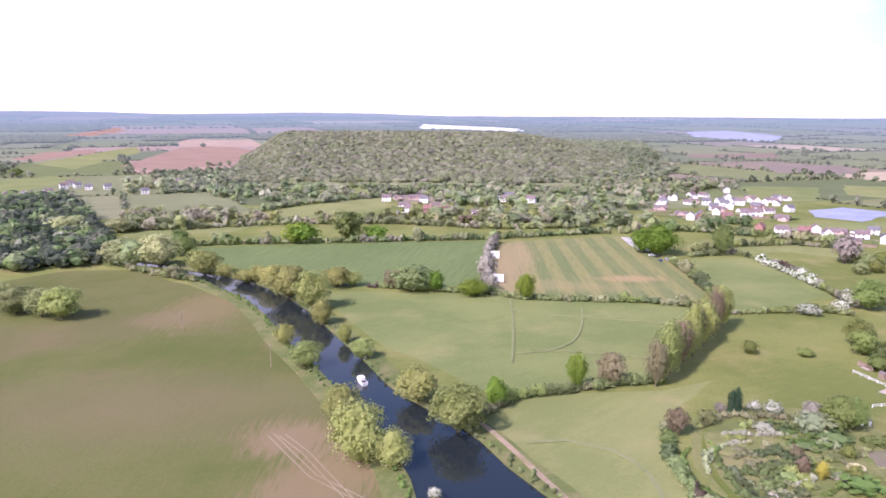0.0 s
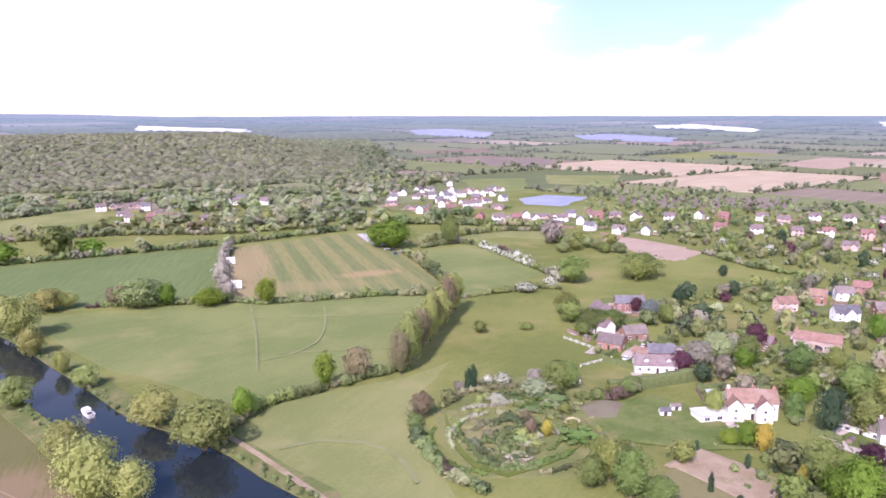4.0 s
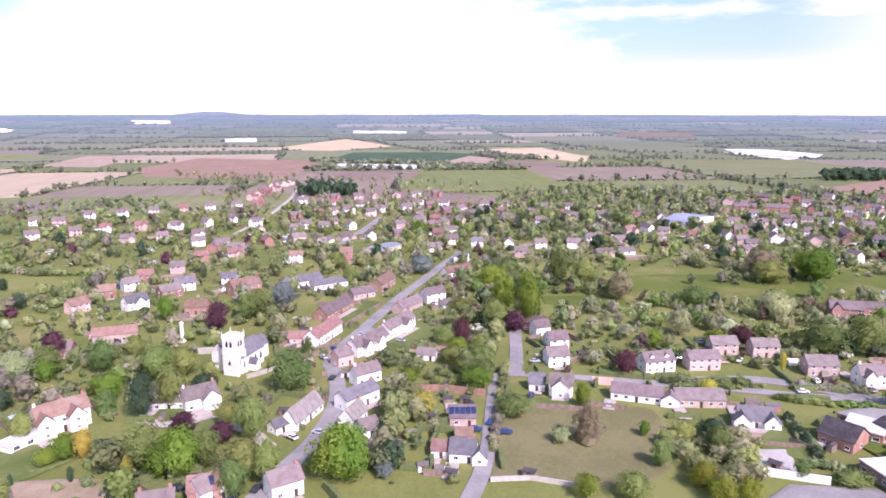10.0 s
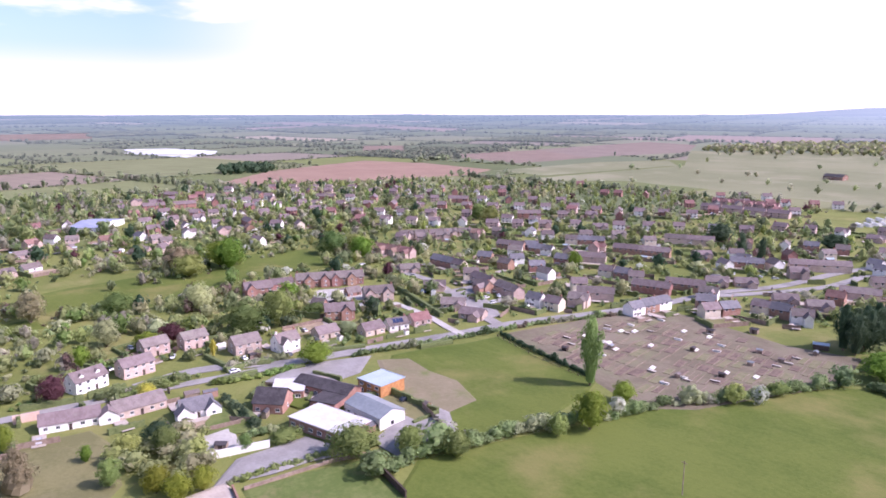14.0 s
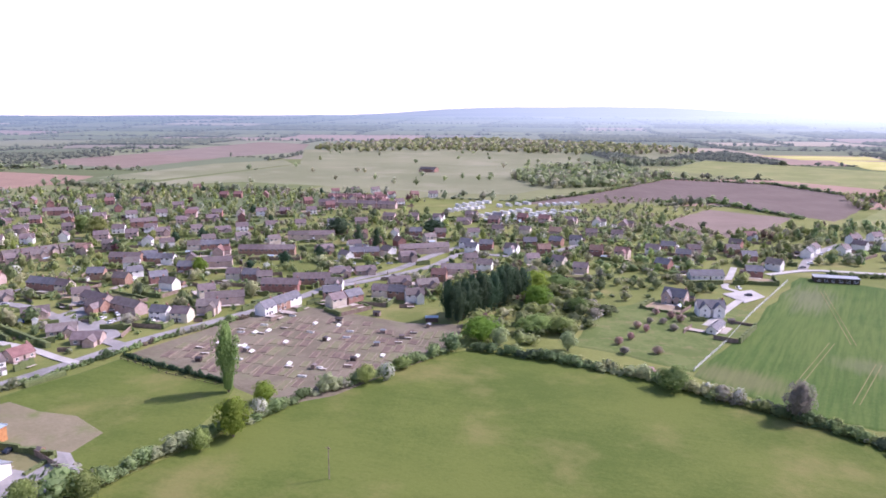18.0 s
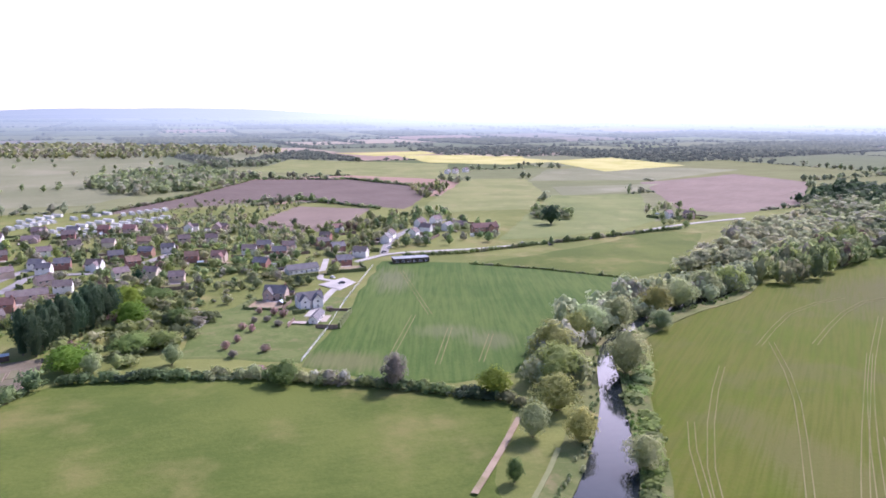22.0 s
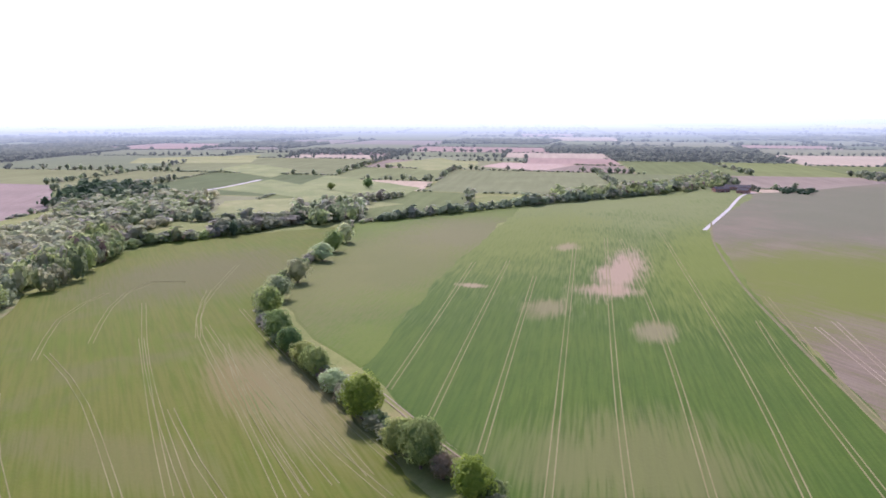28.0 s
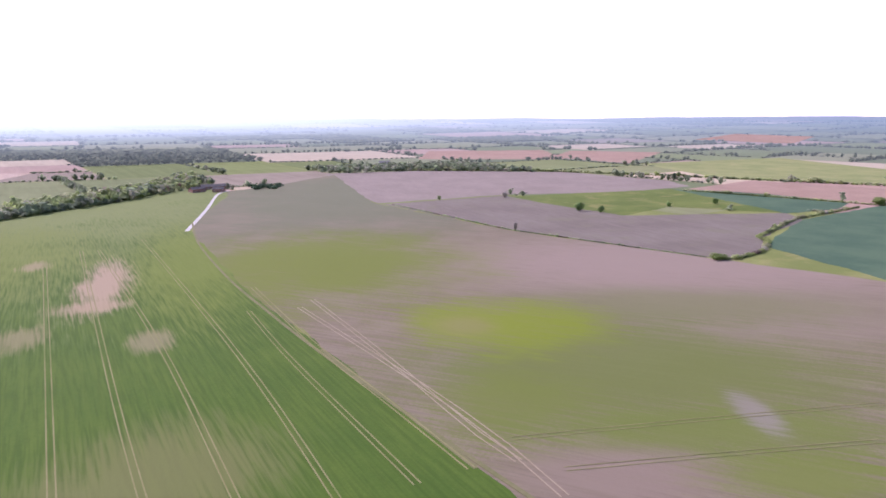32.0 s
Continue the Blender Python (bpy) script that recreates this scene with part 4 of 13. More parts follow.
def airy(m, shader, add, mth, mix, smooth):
    """Mixes a glowing blue haze into a far surface's shader, thicker far off and bright towards the sun."""
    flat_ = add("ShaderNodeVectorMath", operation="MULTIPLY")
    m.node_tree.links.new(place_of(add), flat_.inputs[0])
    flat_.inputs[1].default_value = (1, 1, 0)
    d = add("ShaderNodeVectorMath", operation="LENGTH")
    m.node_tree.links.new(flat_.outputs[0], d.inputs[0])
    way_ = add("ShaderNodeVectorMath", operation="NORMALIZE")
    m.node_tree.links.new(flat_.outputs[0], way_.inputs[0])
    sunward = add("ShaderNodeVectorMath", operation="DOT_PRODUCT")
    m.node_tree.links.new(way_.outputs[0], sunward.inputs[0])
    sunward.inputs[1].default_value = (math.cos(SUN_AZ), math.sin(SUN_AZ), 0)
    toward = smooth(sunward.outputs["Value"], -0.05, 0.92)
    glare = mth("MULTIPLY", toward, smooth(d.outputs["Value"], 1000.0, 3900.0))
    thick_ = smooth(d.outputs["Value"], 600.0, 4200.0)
    # haze is emitted by the surface itself; no air lies in between
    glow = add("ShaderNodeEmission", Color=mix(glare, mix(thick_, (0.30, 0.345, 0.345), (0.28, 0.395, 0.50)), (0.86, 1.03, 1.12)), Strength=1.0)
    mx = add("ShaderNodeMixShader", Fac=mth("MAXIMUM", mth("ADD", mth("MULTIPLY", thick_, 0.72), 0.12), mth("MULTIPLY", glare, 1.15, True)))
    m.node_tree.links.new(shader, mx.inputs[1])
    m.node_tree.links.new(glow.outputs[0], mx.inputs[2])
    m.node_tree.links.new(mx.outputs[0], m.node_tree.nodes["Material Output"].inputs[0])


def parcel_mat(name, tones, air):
    """Fields of many kinds in one sheet, each parcel in its own tone, drawn out along the drill rows; air mixes the
    haze glow in.
    """
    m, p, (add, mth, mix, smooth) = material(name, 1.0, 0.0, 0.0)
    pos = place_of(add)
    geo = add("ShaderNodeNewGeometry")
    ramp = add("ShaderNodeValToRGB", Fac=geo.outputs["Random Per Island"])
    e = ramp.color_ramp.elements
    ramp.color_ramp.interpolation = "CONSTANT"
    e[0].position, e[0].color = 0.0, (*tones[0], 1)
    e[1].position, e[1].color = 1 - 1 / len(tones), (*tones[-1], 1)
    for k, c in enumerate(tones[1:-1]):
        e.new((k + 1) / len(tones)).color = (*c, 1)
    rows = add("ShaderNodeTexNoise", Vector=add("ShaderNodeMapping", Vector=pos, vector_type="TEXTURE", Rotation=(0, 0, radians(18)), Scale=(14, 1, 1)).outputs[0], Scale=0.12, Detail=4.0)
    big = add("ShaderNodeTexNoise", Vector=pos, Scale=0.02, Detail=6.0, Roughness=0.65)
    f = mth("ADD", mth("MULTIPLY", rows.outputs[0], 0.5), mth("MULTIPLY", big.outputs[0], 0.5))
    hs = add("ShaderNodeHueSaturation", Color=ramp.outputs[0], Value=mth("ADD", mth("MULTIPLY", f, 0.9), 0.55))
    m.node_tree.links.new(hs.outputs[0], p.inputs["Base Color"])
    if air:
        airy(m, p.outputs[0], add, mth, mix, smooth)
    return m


TONES = [(0.150, 0.175, 0.080), (0.34, 0.235, 0.185), (0.185, 0.205, 0.100), (0.130, 0.155, 0.080), (0.205, 0.215, 0.110), (0.165, 0.185, 0.095), (0.24, 0.20, 0.155), (0.175, 0.200, 0.085), (0.145, 0.170, 0.090), (0.215, 0.220, 0.125), (0.19, 0.205, 0.11), (0.42, 0.34, 0.24)]
MAT["far"] = parcel_mat("distant_farmland_with_haze", TONES, True)
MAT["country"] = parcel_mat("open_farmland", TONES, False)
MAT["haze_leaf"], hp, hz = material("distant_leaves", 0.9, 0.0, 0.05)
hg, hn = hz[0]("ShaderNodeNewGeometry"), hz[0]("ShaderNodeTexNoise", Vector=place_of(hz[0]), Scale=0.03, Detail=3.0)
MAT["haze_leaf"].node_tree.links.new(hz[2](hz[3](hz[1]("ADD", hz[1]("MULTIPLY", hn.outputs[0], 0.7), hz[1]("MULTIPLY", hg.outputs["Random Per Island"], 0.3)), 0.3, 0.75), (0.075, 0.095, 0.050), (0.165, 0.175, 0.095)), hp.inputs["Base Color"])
# far leaves glow with the same painted haze
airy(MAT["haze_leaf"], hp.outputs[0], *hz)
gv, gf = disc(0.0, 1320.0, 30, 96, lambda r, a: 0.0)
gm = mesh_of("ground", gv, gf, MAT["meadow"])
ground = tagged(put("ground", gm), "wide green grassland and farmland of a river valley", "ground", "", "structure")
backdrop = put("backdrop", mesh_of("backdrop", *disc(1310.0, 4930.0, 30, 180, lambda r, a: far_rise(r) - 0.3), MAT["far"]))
tagged(backdrop, "distant patchwork of fields and woods with blue haze glowing in its material", "distant land", "", "structure")


def skyline(r, peaks, base, mat, label):
    """A ridge on the skyline; peaks are (bearing, half width, height) in degrees and metres."""
    v, f = [], []
    n = 720
    for k in range(n + 1):
        deg = k * 360 / n
        h = base + 3 * noise.noise((deg * 0.23, 1.7, 0)) + 2 * noise.noise((deg * 0.9, 5.1, 0))
        for b, w, top in peaks:
            d = abs((deg - b + 180) % 360 - 180) / w
            if d < 1:
                h = max(h, h + (top - base) * (0.5 + 0.5 * math.cos(math.pi * d)) ** 0.7)
        a = radians(deg)
        v += [(r * math.cos(a), r * math.sin(a), 20.0), (r * 0.985 * math.cos(a), r * 0.985 * math.sin(a), 20 + (h - 20) * 0.55), (r * math.cos(a), r * math.sin(a), h)]
        if k:
            q = 3 * k
            f += [(q - 3, q, q + 1, q - 2), (q - 2, q + 1, q + 2, q - 1)]
    return tagged(put("backdrop", mesh_of("backdrop", v, f, mat)), label, "distant hills", "", "structure")


def flat_block(x, y, yaw, L, D, h, wall, roof, label):
    """A flat-roofed building: walls, a roof slab with a raised lip, windows."""
    t_ = thing("flat_roofed_building", pose(x, y, 0, 0, 0, yaw), label, "building")
    CLEAR.append((x, y, max(L, D) / 2 + 1))
    put("wall", mesh_of("wall", *box(-L / 2, L / 2, -D / 2, D / 2, -0.3, h), MAT[wall]), t_)
    a, b = L / 2 + 0.3, D / 2 + 0.3
    put("roof", mesh_of("roof", *join(box(-a, a, -b, b, h, h + 0.18), box(-a, a, -b, -b + 0.2, h + 0.18, h + 0.35), box(-a, a, b - 0.2, b, h + 0.18, h + 0.35)), MAT[roof]), t_)
    n = max(2, int(L / 3.2))
    for k in range(n):
        for s, turn in ((-1, 0), (1, 180)):
            window(t_, (k + 0.5) * L / n - L / 2, s * D / 2, 1.0, turn, 1.8, 1.3)
            if h > 4.8:
                window(t_, (k + 0.5) * L / n - L / 2, s * D / 2, 3.4, turn, 1.8, 1.2)
    return t_


def far_houses():
    """The houses of the far estates, too many and too small to tell apart singly, as one mesh."""
    names, vs, fs, idx = [], [], [], []
    for x, y, yaw, style in FAR_HOUSES:
        L, D, e, r, wall, roof, wing, stacks = STYLES[style]
        m = pose(x, y, 0, 0, 0, yaw) @ Matrix.Scale(0.82, 4)
        pieces = [(gabled(L, D, e, r), wall, None), (gable_roof(L, D, e, r), roof, None)]
        if wing:
            q = pose(L * 0.22, -D / 2 - 1.0, 0, 0, 0, 90)
            pieces += [(gabled(5.6, L * 0.4, e - 0.1, r * 0.7), wall, q), (gable_roof(5.6, L * 0.4, e - 0.1, r * 0.7), roof, q)]
        if stacks:
            pieces.append((box(L / 2 - 1.2, L / 2 - 0.5, -0.35, 0.35, e + r * 0.5, e + r + 1.1), "brick", None))
        for zz in ((0.95, 3.4) if e > 4.2 else (0.95,)):
            for xx in (-L * 0.3, L * 0.05):
                for s in (-1, 1):
                    pieces.append((box(xx - 0.65, xx + 0.65, s * D / 2 - 0.05, s * D / 2 + 0.05, zz, zz + 1.2), "glass", None))
        for shape, mt, q in pieces:
            if mt not in names:
                names.append(mt)
            v, f = moved(shape, m @ q if q else m)
            fs += [tuple(i + len(vs) for i in g) for g in f]
            idx += [names.index(mt)] * len(f)
            vs += v
    me = mesh_of("far_houses", vs, fs, [MAT[n] for n in names])
    me.polygons.foreach_set("material_index", idx)
    return tagged(put("far_houses", me), "brick and white houses of far village estates", "houses", "", "stuff")


# ---- the plan, in units of UNIT metres, its places fitted to the camera's view ----
MAT["west"] = field_mat("young_crop_field", (0.105, 0.125, 0.033), (0.144, 0.146, 0.052), 86.4, 10.0, c=(0.155, 0.133, 0.060), patches=[(-74.7, 189.1, 60, 26, -3.1, (0.168, 0.138, 0.073), 0.5), (-18.6, 143.6, 30, 12, 57.7, (0.224, 0.164, 0.093), 0.8), (-26.9, 167.4, 12, 10, 0, (0.232, 0.168, 0.099), 0.8), (-79.3, 290.2, 18, 30, -2.9, (0.210, 0.161, 0.079), 0.7), (-92.6, 274.5, 12, 12, 0, (0.210, 0.161, 0.086), 0.6), (-134.8, 251.9, 60, 20, 24.9, (0.163, 0.133, 0.069), 0.45)])
MAT["cricket"] = field_mat("mown_cricket_field", (0.158, 0.190, 0.072), (0.200, 0.215, 0.090), 84.5, 20.0, wave=(84.5 + 90, 13.0, (0.255, 0.235, 0.095)), patches=[(56.5, 365, 12, 95, 78.1 + 90, (0.320, 0.245, 0.130), 0.8), (112, 333, 16, 7, -2.1, (0.350, 0.250, 0.130), 0.8), (70.4, 322, 40, 10, -11.2, (0.290, 0.240, 0.115), 0.5)])
MAT["flat"] = field_mat("level_pasture", (0.158, 0.195, 0.066), (0.208, 0.235, 0.084), 30, 6.0, c=(0.240, 0.240, 0.096))
MAT["deep"] = field_mat("deep_green_crop", (0.127, 0.176, 0.062), (0.167, 0.216, 0.079), 75, 20.0, mottle=0.6)
MAT["pale_grass"] = field_mat("pale_green_field", (0.188, 0.213, 0.075), (0.242, 0.253, 0.097), 40, 8.0, c=(0.266, 0.253, 0.112))
MAT["tan"] = field_mat("bare_tan_field", (0.370, 0.275, 0.205), (0.440, 0.335, 0.260), 15, 20.0)
MAT["pinkish"] = field_mat("bare_pinkish_field", (0.285, 0.188, 0.136), (0.340, 0.230, 0.170), 15, 20.0)
MAT["brownf"] = field_mat("bare_brown_field", (0.222, 0.168, 0.132), (0.270, 0.208, 0.166), 35, 20.0)
MAT["plough"] = field_mat("dark_ploughed_field", (0.150, 0.114, 0.094), (0.190, 0.148, 0.122), -60, 25.0)
MAT["straw"] = field_mat("straw_coloured_field", (0.520, 0.400, 0.250), (0.620, 0.500, 0.330), 15, 20.0)
MAT["rape"] = field_mat("flowering_yellow_rape", (0.440, 0.415, 0.130), (0.540, 0.500, 0.200), 20, 10.0)
MAT["golf"] = field_mat("pale_golf_grass", (0.189, 0.200, 0.107), (0.242, 0.245, 0.142), 40, 3.0, c=(0.273, 0.265, 0.171), scale=0.006)
MAT["orchard"] = field_mat("rough_orchard_grass", (0.148, 0.174, 0.057), (0.216, 0.218, 0.085), 0, 1.0, c=(0.259, 0.224, 0.106), scale=0.05)
MAT["plots"] = field_mat("allotment_ground", (0.165, 0.140, 0.095), (0.225, 0.190, 0.135), 20, 2.0, c=(0.190, 0.190, 0.106), scale=0.05)
MAT["southcrop"] = field_mat("green_cereal_field", (0.066, 0.120, 0.024), (0.105, 0.155, 0.036), -96.2, 22.0, patches=[(6.3, -223.6, 16, 9, 166.8, (0.221, 0.180, 0.100), 0.4), (-16.6, -337.3, 10, 25, -95.9 + 90, (0.204, 0.177, 0.125), 0.4), (-32.4, -252.3, 12, 8, 0, (0.180, 0.173, 0.099), 0.4), (-46.7, -239.8, 9, 9, 0, (0.188, 0.173, 0.103), 0.4)])
MAT["bend"] = field_mat("yellow_green_crop_field", (0.098, 0.132, 0.012), (0.125, 0.136, 0.022), -126.8, 30.0, c=(0.118, 0.122, 0.034), patches=[(-259.8, -270.8, 60, 45, 0, (0.120, 0.111, 0.047), 0.7), (-152.7, -129.7, 45, 16, 58.8, (0.202, 0.172, 0.082), 0.7), (-149.2, -144.1, 26, 8, 54.6, (0.175, 0.142, 0.053), 0.7), (-104.2, -135.7, 12, 30, 0, (0.144, 0.128, 0.050), 0.5)])
# first patch: lighter far crop, with distance haze put into its colour
MAT["drill"] = field_mat("dark_green_drilled_crop", (0.047, 0.095, 0.012), (0.087, 0.134, 0.019), -164.4, 26.0, mottle=0.8, patches=[(-734, -206, 257, 345, 97, (0.154, 0.178, 0.059), 0.9), (-439, -169, 63, 121, 97, (0.127, 0.157, 0.028), 0.7), (-418, -45, 33, 120, 97, (0.125, 0.159, 0.025), 0.8), (-362, -81, 11, 52, 97, (0.307, 0.228, 0.148), 0.95), (-318, -77, 14, 10, 97, (0.297, 0.223, 0.138), 0.8), (-413, -126, 7, 13, 97, (0.265, 0.207, 0.117), 0.7), (-298, -136, 8, 4, 97, (0.297, 0.228, 0.138), 0.8), (-275, -92, 8, 14, 97, (0.244, 0.201, 0.106), 0.6), (-263, -45, 7, 14, 97, (0.254, 0.207, 0.117), 0.6), (-159, -28, 26, 28, 97, (0.159, 0.151, 0.058), 0.6), (-150, -49, 19, 15, 97, (0.133, 0.143, 0.048), 0.4)])
MAT["yellowed"] = field_mat("yellowing_crop_edge", (0.080, 0.132, 0.016), (0.112, 0.152, 0.025), -164.8, 10.0, patches=[(-342, -204, 53, 181, 97, (0.155, 0.142, 0.056), 0.6), (-438, -200, 45, 70, 97, (0.149, 0.140, 0.063), 0.6), (-733, -205, 165, 251, 97, (0.095, 0.119, 0.031), 0.3)])
MAT["east"] = field_mat("patchy_brown_field", (0.168, 0.135, 0.086), (0.208, 0.167, 0.114), 51.6, 24.0, patches=[(-730, 77, 163, 281, 76, (0.123, 0.132, 0.075), 0.85), (-340, 213, 140, 78, 76, (0.240, 0.182, 0.144), 0.8), (-240, 191, 62, 40, 76, (0.206, 0.163, 0.120), 0.6), (-260, 160, 86, 31, 76, (0.125, 0.134, 0.048), 0.6), (-391, 25, 81, 100, 76, (0.121, 0.146, 0.023), 0.95), (-199, 111, 83, 51, 76, (0.108, 0.132, 0.029), 0.85), (-254, 85, 38, 34, 76, (0.144, 0.178, 0.015), 0.95), (-254, 71, 12, 13, 76, (0.192, 0.171, 0.067), 0.6), (-178, 62, 23, 26, 76, (0.115, 0.139, 0.027), 0.8), (-150, 105, 60, 17, 76, (0.113, 0.139, 0.029), 0.85), (-134, 76, 24, 13, 76, (0.192, 0.146, 0.108), 0.9), (-124, 112, 25, 14, 76, (0.113, 0.144, 0.023), 0.8), (-156, 125, 5, 15, 76, (0.206, 0.178, 0.144), 0.8)])
MAT["margin"] = field_mat("grassy_field_margin", (0.130, 0.135, 0.052), (0.190, 0.170, 0.085), 0, 1.0, c=(0.110, 0.130, 0.040), scale=0.06, mottle=0.8)
MAT["greyland"] = field_mat("grey_brown_stubble_field", (0.156, 0.129, 0.100), (0.195, 0.164, 0.132), 10, 20.0, c=(0.164, 0.148, 0.096))
MAT["mauve"] = field_mat("pale_mauve_bare_field", (0.222, 0.178, 0.145), (0.262, 0.213, 0.176), 10, 20.0)
# dark green pasture; one field wears it in place of cloud shade
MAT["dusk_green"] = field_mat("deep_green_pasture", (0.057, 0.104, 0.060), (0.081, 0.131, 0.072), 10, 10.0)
MAT["reed"] = field_mat("rough_bank_vegetation", (0.120, 0.150, 0.048), (0.180, 0.190, 0.073), 0, 1.0, c=(0.240, 0.195, 0.101), scale=0.08)
# the ridge is blue through the haze emission in its material
skyline(4900.0, [(294.8, 9, 74), (283.1, 17, 108), (96.6, 12, 74), (116.3, 14, 78), (28.5, 3, 72), (140.5, 16, 66)], 52.0, MAT["far"], "low skyline hills made blue by haze glowing in their material")
WEST_BANK = curve_line([(-206.3, 426.6), (-164.3, 387.3), (-139.9, 373.2), (-121.1, 364.2), (-105.8, 350.6), (-93.1, 335.7), (-80.3, 318.7), (-68.2, 303.2), (-54.1, 276.4), (-40.8, 243.8), (-26.7, 214.9), (-10.5, 176.4), (0.1, 150.1), (2.7, 137.4), (-14, 95), (-16, 0), (-4, -95), (-56, -127), (-61.3, -138.5), (-67.3, -158.3), (-72.9, -177.7), (-78.8, -197), (-82.1, -211.3), (-92.4, -231.8), (-111, -250.5), (-132.6, -267.2), (-167.3, -290.8), (-209.9, -347.7), (-249.1, -403.5)], 8.0)
EAST_BANK = curve_line([(-215.1, 445.5), (-167.6, 402.9), (-143.6, 387.8), (-121.6, 375.2), (-99.5, 357.9), (-86.3, 349.7), (-69.5, 334.5), (-52.7, 312.2), (-38.1, 285.5), (-21, 244.7), (-11.4, 221.9), (-1.7, 197.3), (9.8, 180.7), (19.5, 163.9), (24.5, 150.1), (31.3, 135.8), (24, 95), (18, 0), (16, -95), (-41.7, -131.1), (-49.4, -144.7), (-57.5, -161.1), (-66.2, -181.8), (-73, -203.9), (-80.5, -223.9), (-90.2, -239.5), (-109.1, -260.4), (-130.8, -277.5), (-165.2, -303.4), (-200.8, -350.4), (-240.3, -406)], 8.0)
sheet("water", WEST_BANK + EAST_BANK[::-1], MAT["water"], 0.10, "dark slow river reflecting the sky", "river", edge=0.3)

def reeds(line, side, rng):
    pl, sz = [], []
    for x, y in resample(line, 1.5):
        if math.hypot(x, y) > 420 or rng.random() < 0.25 or abs(y) < 60:
            continue
        pl.append((x + side * rng.uniform(-0.8, 2.6), y, 0.25))
        sz.append((rng.uniform(0.9, 2.0), rng.uniform(0.8, 1.7)))
    mass("reeds", pl, sz, "bright" if side < 0 else "olive", "green reeds and nettles along the river bank", "reeds")


reeds(WEST_BANK, -1, random.Random(3))
reeds(EAST_BANK, 1, random.Random(5))

strip("bank", [(x - 3.2, y) for x, y in WEST_BANK], 7.0, MAT["reed"], 0.42, "rough grassy river bank", "bank", thick=0.5)
strip("bank", [(x + 3.2, y) for x, y in EAST_BANK], 7.0, MAT["reed"], 0.42, "rough grassy river bank", "bank", thick=0.5)
sheet("field", [(-132.4, 143.2), (-138.7, 200.5), (-212.9, 320.2), (-189.6, 340.4), (-168.8, 363.8), (-138.4, 365), (-98.7, 330.3), (-65.3, 289.5), (-48.4, 247.4), (-29.3, 207.8), (-16, 171.6), (-2.7, 145.2), (1, 137.5), (-2.2, 100.7), (-83.1, 86.6)], MAT["west"], 0.06, "wide young crop field with brown bare stretches", "field", ragged=1.5)
sheet("field", [(-125.9, 423.9), (-91.4, 430.4), (-54.2, 433.6), (54.6, 441.1), (55.3, 413.9), (44, 330.8), (15.9, 320.5), (-34.4, 324.1), (-53.4, 338.7), (-71.7, 357.3), (-98.7, 384.5)], MAT["deep"], 0.06, "dark green crop field by the river", "field", ragged=1.5)
sheet("field", [(60.7, 427.9), (80, 440.2), (142.6, 454.4), (146.5, 375), (141.1, 305.7), (121.2, 288.2), (43.9, 310.7), (46.4, 353)], MAT["cricket"], 0.09, "mown cricket field with pale stripes and worn edges", "field", ragged=1.5)
sheet("field", [(-33.7, 316.9), (39.9, 304.3), (119.8, 281.5), (127.9, 270.5), (80, 201.5), (51.3, 197), (32, 195.3), (23.7, 196.1), (11.8, 215.1), (-4.1, 234.6), (-18.8, 267), (-30.8, 297.5)], MAT["flat"], 0.06, "level green pasture beside the river", "field", ragged=1.5)
sheet("field", [(22.6, 175.6), (30.6, 187.1), (51.6, 191.4), (76.4, 192), (94, 198.7), (76.5, 181.3), (63.3, 154.7), (61.5, 132.9), (60.1, 124), (38.5, 128.3), (30, 151)], MAT["pale_grass"], 0.08, "pale green meadow with worn paths", "field", ragged=1.5)
sheet("garden", [(76.6, 171.2), (90.1, 178.5), (122.9, 176.3), (121.8, 164.1), (119.9, 143.4), (109.2, 125.8), (86.5, 120.9), (68.9, 129), (68, 147.7)], MAT["orchard"], 0.1, "rough grass of an oval garden", "field", ragged=1.5)
sheet("field", [(174.9, 419.4), (219.9, 448.7), (258.5, 413.6), (246.8, 376.1), (227.9, 394.9), (170.5, 391.1)], MAT["pale_grass"], 0.06, "grazed green paddock", "field", ragged=1.5)
sheet("field", [(161.7, 378.7), (210.3, 383.3), (191.1, 293.5), (133.7, 269.3), (144.1, 302.9)], MAT["flat"], 0.06, "mown green paddock beside a hedge", "field", ragged=1.5)
sheet("field", [(-106.6, 546.4), (-91.3, 604.6), (-45.3, 651.4), (-5.9, 677.9), (-14.6, 589.5), (-39.6, 562.2), (-80.4, 527.8)], MAT["pale_grass"], 0.06, "green field among hedges", "field", ragged=1.5)
sheet("field", [(-175.8, 826.4), (-68, 818), (-17, 713.1), (-121.6, 709.6)], MAT["pale_grass"], 0.06, "small green field below a wood", "field", ragged=1.5)
sheet("field", [(-196.3, 514.2), (-128.6, 524.6), (-82.3, 541.6), (-117.5, 477), (-176.3, 459.5)], MAT["pale_grass"], 0.06, "narrow green field", "field", ragged=1.5)
sheet("field", [(-408.7, 1074.1), (-483.9, 1624.5), (-410.5, 1732.2), (-243.1, 1403.8), (-256.8, 1193.8), (-312.1, 990.4)], MAT["pinkish"], 0.06, "bare pinkish field on a slope", "field", ragged=1.5)
sheet("field", [(-535.3, 1732.1), (-625.8, 2161.2), (-461.9, 2242.9), (-307.6, 1676.3), (-410.2, 1676.5)], MAT["tan"], 0.06, "bare tan field", "field", ragged=1.5)
sheet("field", [(-1038.6, 2252), (-1129.2, 2983.5), (-961.1, 2640.5), (-949, 2160.8)], MAT["pinkish"], 0.06, "bare pinkish field far off", "field", ragged=1.5)
